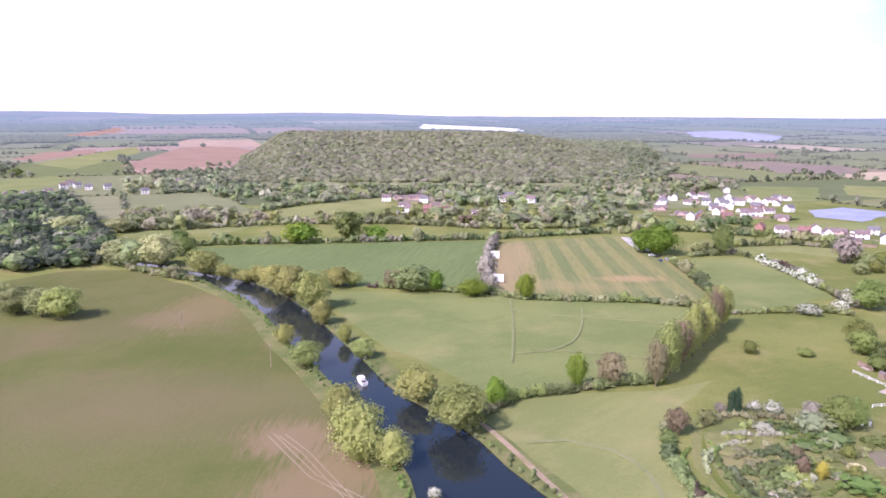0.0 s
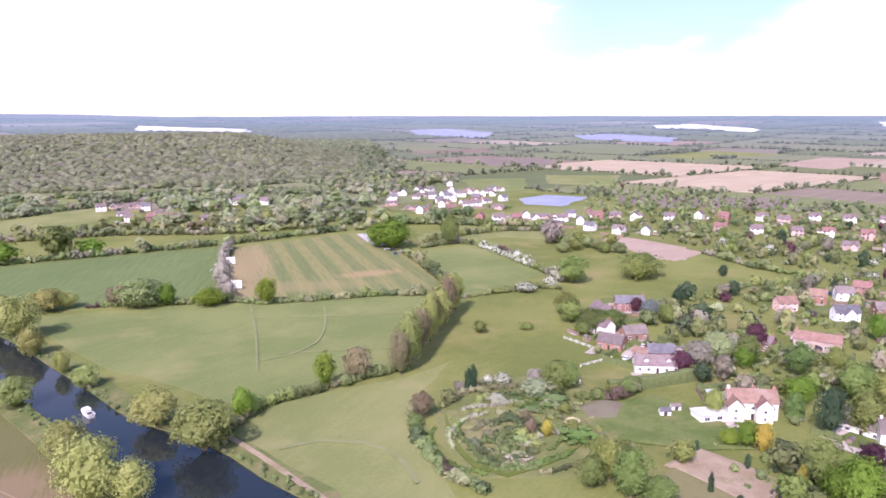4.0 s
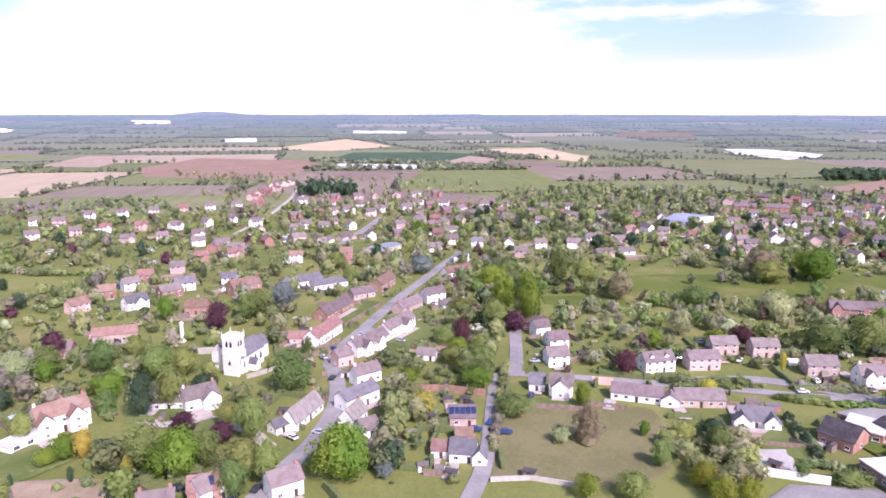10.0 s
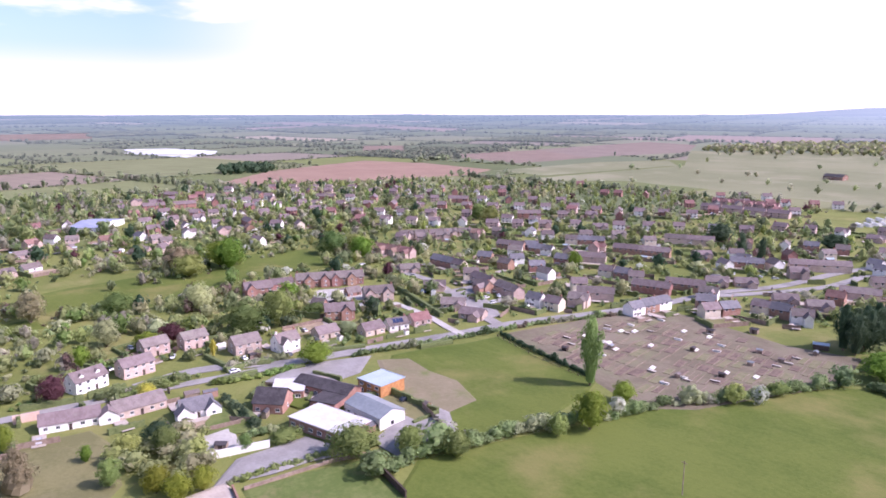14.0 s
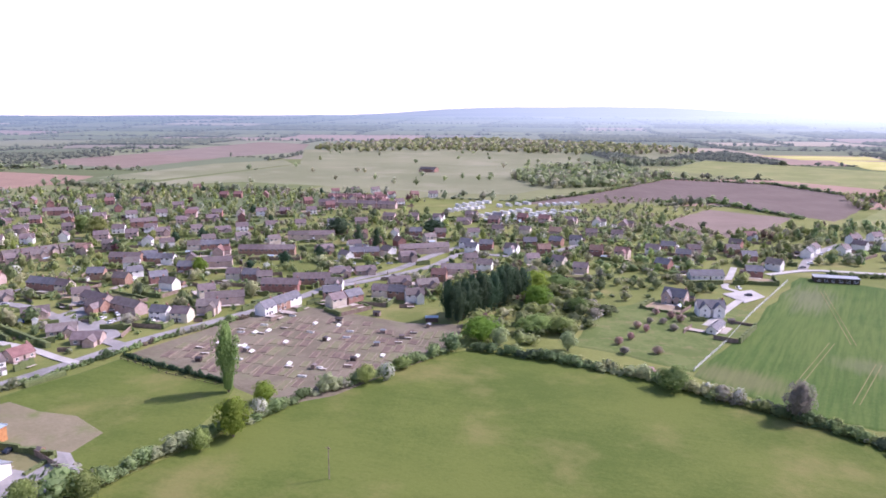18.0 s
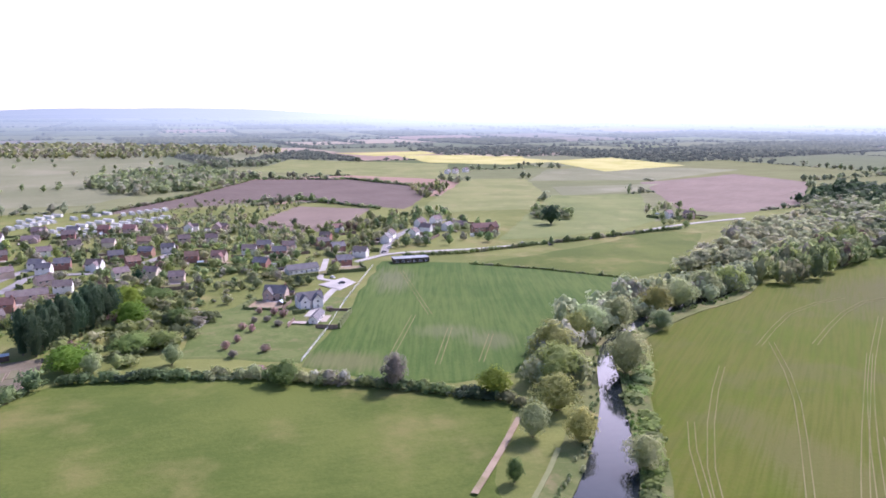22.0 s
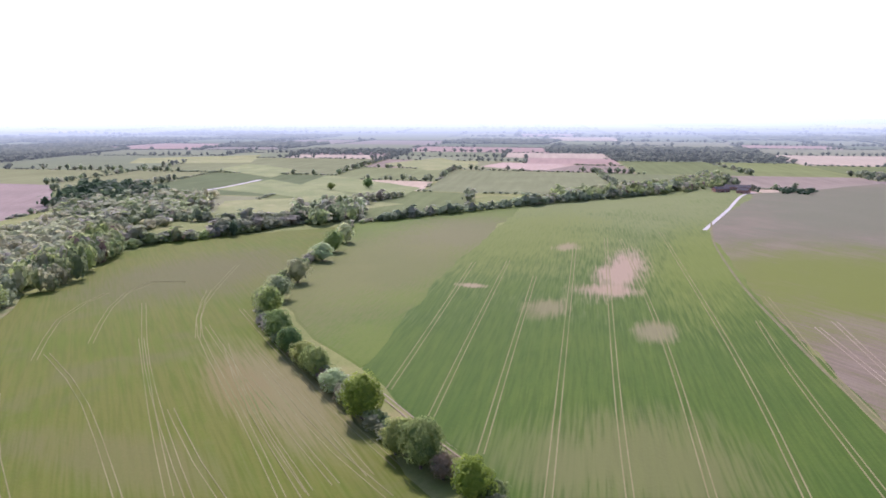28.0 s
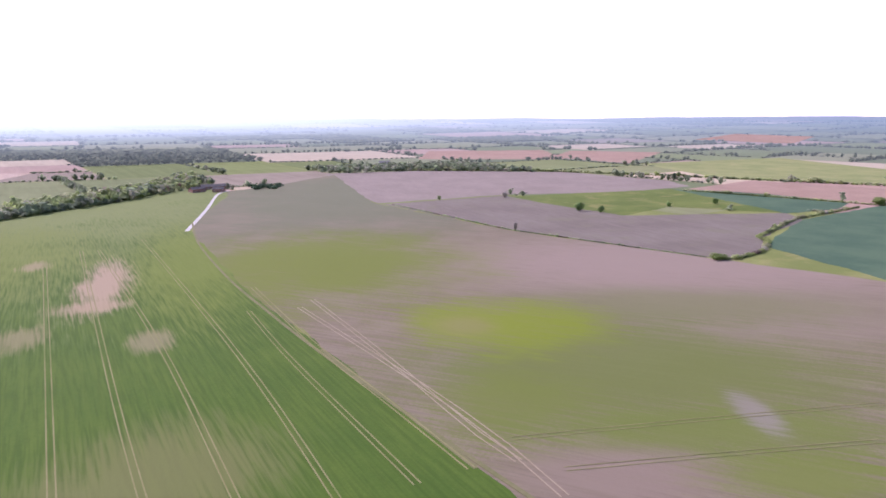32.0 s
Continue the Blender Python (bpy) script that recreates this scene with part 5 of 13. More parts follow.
sheet("field", [(-643.2, 1228.8), (-691.9, 1447.3), (-638, 1553.2), (-578.9, 1407.5), (-586.3, 1186.6)], MAT["pinkish"], 0.06, "narrow bare field", "field", ragged=1.5)
sheet("field", [(-464.2, 857.4), (-434, 915.9), (-373, 868.8), (-386.3, 710.9)], MAT["flat"], 0.06, "green field at a wood", "field", ragged=1.5)
sheet("field", [(-561.3, 1135.3), (-600.4, 1676.8), (-507.6, 1445.5), (-453.2, 1023)], MAT["pale_grass"], 0.06, "green field on a slope", "field", ragged=1.5)
sheet("field", [(99, 3538.6), (244.1, 3321), (520, 2944.4), (454.4, 2631), (308.9, 2732.6), (90.8, 2998.6)], MAT["net"], 1.5, "white crop covers far off", "field", ragged=1.5)
sheet("field", [(338.7, 1043.2), (394, 1009.4), (332.2, 890.5), (301.7, 923.7)], MAT["tan"], 0.06, "small bare field", "field", ragged=1.5)
sheet("field", [(549.8, 1364.8), (761.7, 1413.4), (682, 1242.9), (534.6, 1270.6)], MAT["brownf"], 0.06, "brown field far off", "field", ragged=1.5)
sheet("field", [(565.4, 1104.2), (687.8, 1066.9), (608.1, 914.2), (512.9, 932.4)], MAT["mauve"], 0.06, "bare field far off", "field", ragged=1.5)
# roof flattened to a low sheet without walls, to suit the camera's view
sheet("glasshouse_roof", [(341.6, 567.8), (380.2, 585.1), (405.4, 551.4), (346.6, 508.8), (326.3, 533.3)], MAT["array"], 0.35, "pale bluish flat sheet for the roof of a large glasshouse", "field", ragged=1.5)
sheet("field", [(275.9, 361.4), (297.4, 362.5), (306.5, 318.4), (281.1, 291.1), (269.9, 295.8)], MAT["tan"], 0.06, "bare tan strip beside gardens", "field", ragged=1.5)
sheet("field", [(321.5, 672.9), (425.6, 710), (387.1, 634.5), (310.6, 625.4)], MAT["flat"], 0.06, "green field", "field", ragged=1.5)
sheet("field", [(277.5, 500.1), (355.5, 507), (391.4, 493.5), (333.7, 468.4), (271.4, 472.2)], MAT["flat"], 0.06, "green field beside a glasshouse", "field", ragged=1.5)
sheet("field", [(277.2, 364.9), (295.6, 354.4), (305.6, 302.6), (272.8, 291.2)], MAT["tan"], 0.09, "bare tan strip beside gardens", "field", ragged=1.5)
sheet("field", [(435.5, 548.2), (578.7, 461.6), (509.2, 416.3), (417.4, 468.5), (406.5, 508.2)], MAT["mauve"], 0.06, "bare field beyond the village", "field", ragged=1.5)
sheet("field", [(901.2, 766.4), (1123.8, 853.4), (1185.8, 774.6), (907.9, 672.6)], MAT["tan"], 0.06, "bare tan field", "field", ragged=1.5)
sheet("field", [(898.2, 606.8), (1120.4, 629.9), (1095.5, 432.3), (1022.2, 375.7), (776.2, 345.9), (788.3, 518.9)], MAT["pinkish"], 0.06, "bare pinkish field beyond the village", "field", ragged=1.5)
sheet("field", [(1394.2, 643.3), (1968.8, 652.5), (1574.6, 414.3), (1366, 483.7)], MAT["straw"], 0.06, "straw coloured field on a rise", "field", ragged=1.5)
sheet("field", [(1033.9, 360.7), (1037.9, 227.1), (958.1, 219), (964.7, 336.2)], MAT["net"], 0.5, "white crop covers on a field", "field", ragged=1.5)
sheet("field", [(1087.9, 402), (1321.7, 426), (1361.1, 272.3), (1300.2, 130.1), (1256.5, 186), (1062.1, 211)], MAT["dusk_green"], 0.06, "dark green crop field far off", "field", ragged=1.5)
sheet("field", [(900.3, 346.8), (947.9, 206.8), (820.8, 195.4), (782.9, 294.4)], MAT["brownf"], 0.06, "bare brown field", "field", ragged=1.5)
sheet("field", [(628.1, 262.3), (668.3, 239.5), (705.6, 162), (665.5, 71.3), (584.2, 75.2), (568.3, 171.2), (582.1, 242.8)], MAT["brownf"], 0.06, "wide bare field behind the village", "field", ragged=1.5)
sheet("field", [(1074.8, 210), (1267.6, 191.7), (1190.7, 125.4), (1009.1, 128)], MAT["tan"], 0.06, "bare orange field", "field", ragged=1.5)
sheet("field", [(874.9, 1023), (1118.4, 1103.7), (1149.4, 954.1), (897.6, 914.3)], MAT["pale_grass"], 0.06, "pale field far off", "field", ragged=1.5)
sheet("field", [(379, 765.8), (455.3, 748.8), (400.2, 649.3), (339.1, 665.4)], MAT["flat"], 0.06, "green field", "field", ragged=1.5)
sheet("field", [(499.7, 771.9), (583.6, 727.2), (490.6, 621.6), (445.9, 679.4)], MAT["pale_grass"], 0.06, "pale green field", "field", ragged=1.5)
sheet("field", [(1452.4, 206.8), (1538.2, 146.5), (1300.7, -19.3), (1140.7, -9.7), (1239, 59.8)], MAT["straw"], 0.06, "straw coloured field far off", "field", ragged=1.5)
sheet("field", [(1155.8, 110.5), (1128.5, 18.9), (1005.9, 32.9), (1007.3, 112.5)], MAT["brownf"], 0.06, "brown field far off", "field", ragged=1.5)
sheet("field", [(1464.4, -276.5), (1528.9, -361.4), (1363.3, -420.3), (1262.6, -339.2)], MAT["net"], 0.5, "white crop covers far off", "field", ragged=1.5)
sheet("field", [(2516.3, -136.2), (2597.2, -344.8), (2267.6, -319.3), (2187.6, -135.7)], MAT["pinkish"], 1.5, "far bare field", "field", ragged=1.5)
sheet("field", [(352.7, -28.2), (362.7, -70.5), (388.2, -129.3), (382.6, -177.8), (360.8, -172.6), (345.2, -158.3), (330.5, -105.3), (320, -62.5), (326.1, -28.8)], MAT["lush"], 0.06, "green paddock behind gardens", "field", ragged=1.5)
sheet("field", [(623.8, -19.2), (635.5, -34.8), (573.1, -32.4), (566.8, -17.5)], MAT["straw"], 0.06, "small bare plot", "field", ragged=1.5)
sheet("lawn", [(167.9, 17.6), (178.1, 17), (185.4, 11.4), (189.2, 0.4), (188.8, -21.9), (177.4, -24.5), (156.6, -22.5), (146.1, -14.8), (145.4, 15.4)], MAT["dry_lawn"], 0.1, "large mown lawn with worn patches", "field", ragged=1.5)
sheet("field", [(919.5, -356.2), (1025.8, -555.1), (919.6, -605.5), (768.7, -612.6), (719.4, -540.6), (733.5, -375), (722.3, -279.6), (794.6, -244.7)], MAT["pinkish"], 0.06, "wide bare pinkish field", "field", ragged=1.5)
sheet("field", [(1460.9, -782.8), (1419.8, -871.6), (1188.8, -730.2), (1255.2, -679.1)], MAT["brownf"], 0.06, "bare field far off", "field", ragged=1.5)
sheet("field", [(1073.5, -730.4), (1098.5, -1016.4), (874.1, -944.9), (839.3, -723.2)], MAT["brownf"], 0.06, "bare field far off", "field", ragged=1.5)
sheet("field", [(1108, -995.9), (1226.3, -1491), (1043.3, -1445), (867.3, -1173.1), (886.1, -919.2)], MAT["mauve"], 0.06, "bare field far off", "field", ragged=1.5)
sheet("field", [(753.7, -602.7), (785.5, -838.4), (751, -966.3), (671, -887.2), (660.4, -613.5)], MAT["golf"], 0.06, "pale green field", "field", ragged=1.5)
sheet("field", [(637, -532.7), (665.2, -896.3), (903.5, -1235.3), (724.5, -1332.7), (720.2, -1605.1), (343.4, -1328.8), (200, -787.1), (215.1, -725.3), (238.4, -653), (309.6, -638.4), (405.1, -644.6), (555.6, -638.8)], MAT["golf"], 0.06, "pale rolling grass of a golf course", "field", ragged=1.5)
sheet("field", [(-51.3, -589.8), (-124.9, -830.3), (-204.6, -840.4), (-146.7, -592.3), (-56.8, -561.7)], MAT["pale_grass"], 0.06, "pale green field", "field", ragged=1.5)
sheet("field", [(205.9, -584.6), (124.9, -873.7), (12.9, -881.8), (-90.3, -763.6), (-39.4, -595.3), (69.5, -674.8)], MAT["plough"], 0.06, "dark ploughed field", "field", ragged=1.5)
sheet("field", [(80.7, -515), (49.5, -622), (-10, -598.6), (5.7, -521.3), (30.1, -480.7)], MAT["brownf"], 0.06, "bare brown field", "field", ragged=1.5)
sheet("field", [(145.2, -1012.9), (113.1, -1255.4), (-143.3, -1113.4), (-108.9, -855.3), (0.5, -924.7)], MAT["pale_grass"], 0.06, "pale green field beyond plough", "field", ragged=1.5)
sheet("field", [(334.4, -1438.9), (258.2, -1613.3), (129, -1427), (186.6, -1170)], MAT["golf"], 0.06, "pale field", "field", ragged=1.5)
sheet("field", [(39.7, -1438.9), (-139.7, -1483.1), (-158.3, -1383.1), (-35, -1339.7)], MAT["rape"], 0.3, "yellow flowering rape field", "field", ragged=1.5)
sheet("field", [(-83.3, -1294), (-302.7, -1287.1), (-269, -1116.3), (-212.1, -1137.4), (-153.9, -1138.8)], MAT["rape"], 0.3, "wide yellow flowering rape field", "field", ragged=1.5)
sheet("field", [(1509.2, 167.1), (1565.2, 79.6), (1311.6, -6.7), (1181.9, 9.9), (1296.2, 144.6)], MAT["straw"], 0.06, "straw coloured field far off", "field", ragged=1.5)
sheet("field", [(194.3, -114.9), (189.8, -155.2), (141.7, -153.9), (131.2, -127.8), (131.1, -108.6), (132.1, -91.8), (149.7, -98.9), (181, -105.9)], MAT["lush"], 0.1, "green school playing field", "field", ragged=1.5)
sheet("field", [(192.8, -108.9), (188.8, -116.8), (163.9, -118.5), (149.2, -114.5), (146.6, -102.1), (152.3, -98.8), (174, -101.6)], MAT["worn"], 0.14, "worn bare ground beside the school", "field", ragged=1.5)
sheet("allotment_ground", [(190.8, -161.9), (186.8, -202.5), (181.3, -231.7), (153.6, -232.6), (125.3, -230.5), (104.5, -238.3), (97.3, -212.8), (104.6, -180.7), (109.9, -159.7), (116.9, -150.7), (141.4, -154.2)], MAT["plots"], 0.1, "allotment gardens of brown soil", "field", ragged=1.5)
sheet("field", [(117.1, -69.8), (128.2, -82.7), (126.5, -94.3), (123.9, -110), (120.9, -125.1), (118, -137.4), (115.2, -153.6), (109.2, -167), (103, -187.7), (94.9, -207.9), (89, -212.2), (56.2, -214.9), (12.3, -206.9), (-18.1, -193.9), (-41.6, -182.2), (-31.2, -154.9), (-22.1, -100.8), (51.2, -60.9), (76.5, -48.1)], MAT["lush"], 0.08, "large green meadow", "field", ragged=1.5)
sheet("bowling_green", [(138.2, -44.8), (136.2, -71.9), (115.7, -70.8), (126, -44.1)], MAT["lawn"], 0.12, "flat bowling green", "field", ragged=1.5)
sheet("field", [(17.7, -220.6), (7.5, -265.5), (-14, -381.3), (-58.5, -370.9), (-99.8, -348.3), (-129.3, -323.7), (-89, -276.2), (-66, -246.7), (-47.7, -207.6), (-28, -201.5), (-8, -205.4)], MAT["southcrop"], 0.1, "green cereal field with wheel tracks", "field", ragged=1.5)
sheet("field", [(-58.7, -368.1), (-94.2, -383.7), (-156.5, -421.6), (-201.7, -461.8), (-228.3, -446.2), (-168.8, -347.9), (-130.7, -325.9), (-99.8, -348.3)], MAT["lush"], 0.1, "bright green field beside the road", "field", ragged=1.5)
sheet("orchard_lawn", [(59.4, -233.5), (62.9, -271.5), (46.7, -308), (16.3, -308.9), (6.1, -304.2), (19.5, -224.9), (43.5, -232.2)], MAT["lawn"], 0.12, "long orchard lawn", "field", ragged=1.5)
sheet("field", [(-89.7, -439.3), (-189.5, -674.3), (-279.4, -673.9), (-221.3, -504.3), (-181.3, -467), (-116.6, -442.3)], MAT["flat"], 0.06, "green field beyond the road", "field", ragged=1.5)
sheet("field", [(-55.3, -576.2), (-141.5, -858.5), (-204.3, -855.3), (-188.1, -701.2), (-142.9, -578.8), (-94.2, -575.1)], MAT["pale_grass"], 0.06, "pale green field on a rise", "field", ragged=1.5)
sheet("field", [(-326.3, -787.7), (-482.9, -867.9), (-507.9, -748.1), (-376.8, -570.7), (-302.5, -531.5), (-269.6, -560.5)], MAT["brownf"], 0.06, "bare reddish field", "field", ragged=1.5)
sheet("field", [(-268.3, -984.1), (-400.7, -1036.8), (-536, -947.1), (-360.7, -816.2), (-203.8, -824.6)], MAT["golf"], 0.06, "pale fields far off", "field", ragged=1.5)
sheet("field", [(-76.4, -1346), (-221.5, -1337.1), (-343.2, -1150.3), (-233, -1088.2), (-117.6, -1149.5)], MAT["rape"], 0.35, "yellow flowering rape far off", "field", ragged=1.5)
sheet("field", [(-316, -1158.7), (-452.8, -1229.2), (-494.9, -1033.8), (-338.7, -941.6)], MAT["rape"], 0.35, "second yellow rape field", "field", ragged=1.5)
sheet("field", [(-211.8, -753.2), (-339.9, -768.9), (-289.9, -699.2), (-200.2, -671.1)], MAT["golf"], 0.06, "pale field", "field", ragged=1.5)
sheet("field", [(-103.7, -234), (-133.6, -261.1), (-187.1, -307.2), (-210.3, -304.7), (-277.7, -351.6), (-320.3, -356.5), (-413.6, -297.9), (-322.6, -255.1), (-250, -224.1), (-215.9, -194.4), (-182.7, -153.7), (-154.5, -109.9), (-126.9, -75.5), (-117.5, -59.4), (-70.8, -59.5), (-39.7, -80.5), (-60.3, -125.2), (-79.2, -169.9)], MAT["bend"], 0.09, "yellow-green crop field inside the river bend", "field", ragged=1.5)
sheet("field", [(-420.8, -299.1), (-265.3, -216), (-231, -192.2), (-199, -152.8), (-181.9, -122), (-212, -127.3), (-297.5, -152.8), (-352.8, -163.5), (-485.5, -202), (-560.1, -192.6), (-666.7, -206.6), (-559, -275.9), (-476.4, -284.6)], MAT["yellowed"], 0.09, "yellowing crop along a hedge", "field", ragged=1.5)
sheet("field", [(-181.3, -119.9), (-232.6, -136.3), (-343.9, -167.1), (-425.8, -182.9), (-627.5, -229.4), (-764.4, -150.3), (-841, -56.4), (-747.8, -44.1), (-539.9, -62.1), (-424.3, -34.9), (-296.2, -4.8), (-238.7, 13.9), (-145.5, 42.6), (-108.5, 51.5), (-98.2, -29.5), (-133.3, -54), (-153.4, -83.3)], MAT["drill"], 0.12, "dark green drilled crop with straight wheel tracks", "field", ragged=1.5)
sheet("field", [(-560.4, -60.2), (-784, -48.1), (-834.3, -1.4), (-972.5, 80.8), (-647.9, 89.2), (-469.1, 159.9), (-346.5, 239), (-275.3, 286.1), (-208.8, 310.4), (-103.4, 162.3), (-72, 82.9), (-81, 45.8), (-132.7, 42.4), (-251.8, 13), (-326.7, -12.8), (-470.4, -48)], MAT["east"], 0.07, "patchy brown field with bright green stretches", "field", ragged=1.5)
sheet("field", [(-994.4, 71.1), (-1010.4, 205.6), (-937.2, 402), (-783.9, 470.3), (-714.9, 457.7), (-679.6, 355.7), (-685.1, 226.9), (-646.6, 94.2), (-750.9, 79.6)], MAT["mauve"], 0.06, "pale mauve bare field", "field", ragged=1.5)
sheet("field", [(-1283.9, 261.5), (-1558.1, 343.1), (-1538.4, 602.9), (-1213.6, 519.7)], MAT["pinkish"], 0.06, "pink bare field far off", "field", ragged=1.5)
sheet("field", [(-1286, 521.6), (-1497.1, 654.2), (-1378.2, 809.6), (-1074.4, 570.2)], MAT["pinkish"], 0.06, "pink bare field far off", "field", ragged=1.5)
sheet("field", [(-637, 98), (-675.4, 223.7), (-517, 271.6), (-496.2, 407.5), (-460.4, 393.7), (-401.8, 312), (-366.4, 287.1), (-341.4, 246.2), (-476.3, 162.3)], MAT["greyland"], 0.06, "grey-brown stubble field", "field", ragged=1.5)
sheet("field", [(-668.6, 230.3), (-692, 422.5), (-493.9, 416.4), (-559.3, 337), (-517, 271.6), (-609.3, 240)], MAT["lush"], 0.06, "green field with oaks", "field", ragged=1.5)
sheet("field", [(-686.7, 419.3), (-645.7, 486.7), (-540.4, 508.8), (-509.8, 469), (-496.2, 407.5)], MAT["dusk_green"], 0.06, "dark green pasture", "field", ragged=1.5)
sheet("field", [(-688.1, 437.3), (-757.8, 569.9), (-634.3, 644.8), (-550.8, 648.6), (-525, 535.6), (-636.2, 479.7)], MAT["pinkish"], 0.06, "bare pinkish field", "field", ragged=1.5)
# shade here is only the dark base colour, no cloud casts it
sheet("field", [(-374.1, 295), (-460.4, 393.7), (-516.1, 521.8), (-450.2, 560.9), (-242.9, 325.1), (-280.3, 291)], MAT["dusk_green"], 0.06, "dark green field, cloud shade put into its colour", "field", ragged=1.5)
sheet("field", [(-1069.5, 588.1), (-1141.2, 914.5), (-865.5, 875.8), (-687, 697.4), (-778.2, 552.8)], MAT["pale_grass"], 0.06, "pale green field", "field", ragged=1.5)
sheet("field", [(-1983.2, 1279.2), (-2286.2, 1633.9), (-2007.1, 1730.3), (-1678.9, 1377.2)], MAT["pinkish"], 1.2, "far pink field", "field", ragged=1.5)
sheet("field", [(-811.3, -990), (-914.8, -1090.1), (-1094.1, -960.4), (-912.9, -824.8)], MAT["pale_grass"], 0.06, "pale field far off", "field", ragged=1.5)
sheet("field", [(-776.1, -767.1), (-884.1, -763.6), (-822.1, -668.6), (-716.7, -608.9)], MAT["flat"], 0.06, "green field far off", "field", ragged=1.5)
sheet("field", [(-637.6, -509.6), (-775, -567.8), (-684.5, -377.3), (-599.8, -355.5)], MAT["flat"], 0.06, "green meadow far off", "field", ragged=1.5)
sheet("field", [(-428.4, -428.3), (-495.1, -480.5), (-553.6, -428.7), (-551.9, -321.6), (-447, -355.6)], MAT["pale_grass"], 0.06, "green meadow beside the river", "field", ragged=1.5)
sheet("field", [(-354.8, -788.5), (-490.4, -878.8), (-520.6, -767.5), (-375.7, -563.6), (-268, -562)], MAT["brownf"], 0.06, "bare brown field", "field", ragged=1.5)
sheet("field", [(-945.1, -581.4), (-1091.7, -615.6), (-1123.1, -506.9), (-999.9, -450.4)], MAT["pale_grass"], 0.06, "pale meadow far off", "field", ragged=1.5)
sheet("field", [(-783.6, -765.4), (-894.7, -811.8), (-832.4, -669.4), (-707.4, -605.5)], MAT["flat"], 0.06, "green field far off", "field", ragged=1.5)
sheet("field", [(-1008.2, -449), (-1108.1, -452.3), (-1111.5, -327.6), (-977.3, -337.7)], MAT["tan"], 0.06, "bare tan field far off", "field", ragged=1.5)
sheet("field", [(-995, -614.5), (-1170.8, -601.1), (-1008.2, -449), (-903.8, -482.3)], MAT["pale_grass"], 0.06, "pale green field", "field", ragged=1.5)
sheet("field", [(-571.5, -568.1), (-688.8, -589.7), (-585.2, -388.1), (-549.6, -416.2)], MAT["flat"], 0.06, "green meadow far off", "field", ragged=1.5)
sheet("field", [(2305.6, 2498.9), (2422.8, 2498.1), (2233.3, 1973), (2024.9, 1816.1), (2027.6, 2156.5)], MAT["net"], 1.5, "pale strip of covered crops far off", "field", ragged=1.5)
sheet("field", [(3272.4, 2212.2), (3310.6, 2023.4), (2927.2, 1787.9), (2821.4, 1897.3)], MAT["net"], 1.5, "pale strip of covered crops far off", "field", ragged=1.5)
sheet("field", [(2191.4, 2520.6), (2420.5, 2514.3), (2288, 2046.9), (2078.3, 1891.3), (2014.6, 2289.9)], MAT["net"], 1.5, "pale strip of covered crops far off", "field", ragged=1.5)
# two flat bluish sheets, not known to be any building
sheet("field", [(1376.3, 1953.9), (1540.3, 1981.8), (1544.9, 1663.2), (1305, 1431.5), (1232.8, 1693.5)], MAT["array"], 1.5, "bluish strip far off", "field", ragged=1.5)
sheet("field", [(1064.3, 2611.4), (1255.9, 2680.4), (1240.8, 2262), (1024.3, 1920), (929.1, 2191.1)], MAT["array"], 1.5, "bluish strip far off", "field", ragged=1.5)
sheet("field", [(1859.9, 978.6), (1931.8, 912.9), (1686.9, 797.3), (1660.4, 865.6)], MAT["net"], 1.5, "pale strip of covered crops far off", "field", ragged=1.5)
sheet("field", [(2533.1, 811.8), (2507.1, 609), (2302.9, 559.8), (2332.9, 748.2)], MAT["net"], 1.5, "pale strip of covered crops far off", "field", ragged=1.5)
sheet("field", [(1575.2, -297.4), (1562.9, -380.6), (1412.6, -436.8), (1305.4, -392.5), (1395.9, -284.6)], MAT["net"], 1.5, "pale strip of covered crops far off", "field", ragged=1.5)
sheet("field", [(2597.1, -122.4), (2590.1, -394.9), (2234.3, -339.8), (2206.9, -117.7)], MAT["mauve"], 1.5, "far bare field", "field", ragged=1.5)
for grass in ([(317.3, -23.4), (336.2, -29.8), (335.1, -52.3), (345.0, -93.1), (364.5, -123.9), (382.7, -179.1), (330.7, -154.7), (332.8, -119.0), (315.8, -93.2), (302.8, -54.0), (298.9, -37.0)],
              [(304.6, 13.5), (308.8, -20.2), (295.5, -22.5), (292.8, 11.3)]):
    OPEN.append(grass)
    sheet("meadow", grass, MAT["lush"], 0.06, "long green meadow between village gardens", "field", ragged=1.5)
strip("road", [(121.2, 63.9), (137.1, 63.3), (151.4, 61.4), (166.6, 61.9), (182.2, 64.9), (198.1, 71.3), (206.3, 75.9), (217.8, 77.5), (244.3, 76.3), (285.7, 74.4), (320.7, 71.3), (362.8, 67.5), (393.5, 63.3)], 4.80, MAT["asphalt"], 0.14, "grey village street", "road")
strip("road", [(203.1, 73.8), (220.6, 73.9), (245.5, 74.7)], 7.20, MAT["asphalt"], 0.15, "wide part of the village street", "road")
strip("road", [(423.9, 219.5), (502.4, 231.8), (614.4, 259.2), (683.6, 282.8)], 2.88, MAT["pale_road"], 0.14, "pale straight road out of the village", "road")
strip("road", [(403.9, 139.5), (461.8, 141.7), (517.1, 145.4)], 5.60, MAT["asphalt"], 0.14, "estate road", "road")
strip("road", [(132.9, 20), (144.2, 18.8), (160.3, 18.9), (176.4, 20.1), (195.8, 21.5), (207, 21.2), (209.1, 7.5), (208.7, -17.1), (208.2, -41.6), (206.9, -62.3), (205.8, -93.5), (203.2, -109.7), (202.7, -138.7)], 4.00, MAT["asphalt"], 0.14, "narrow grey lane past the school", "road")
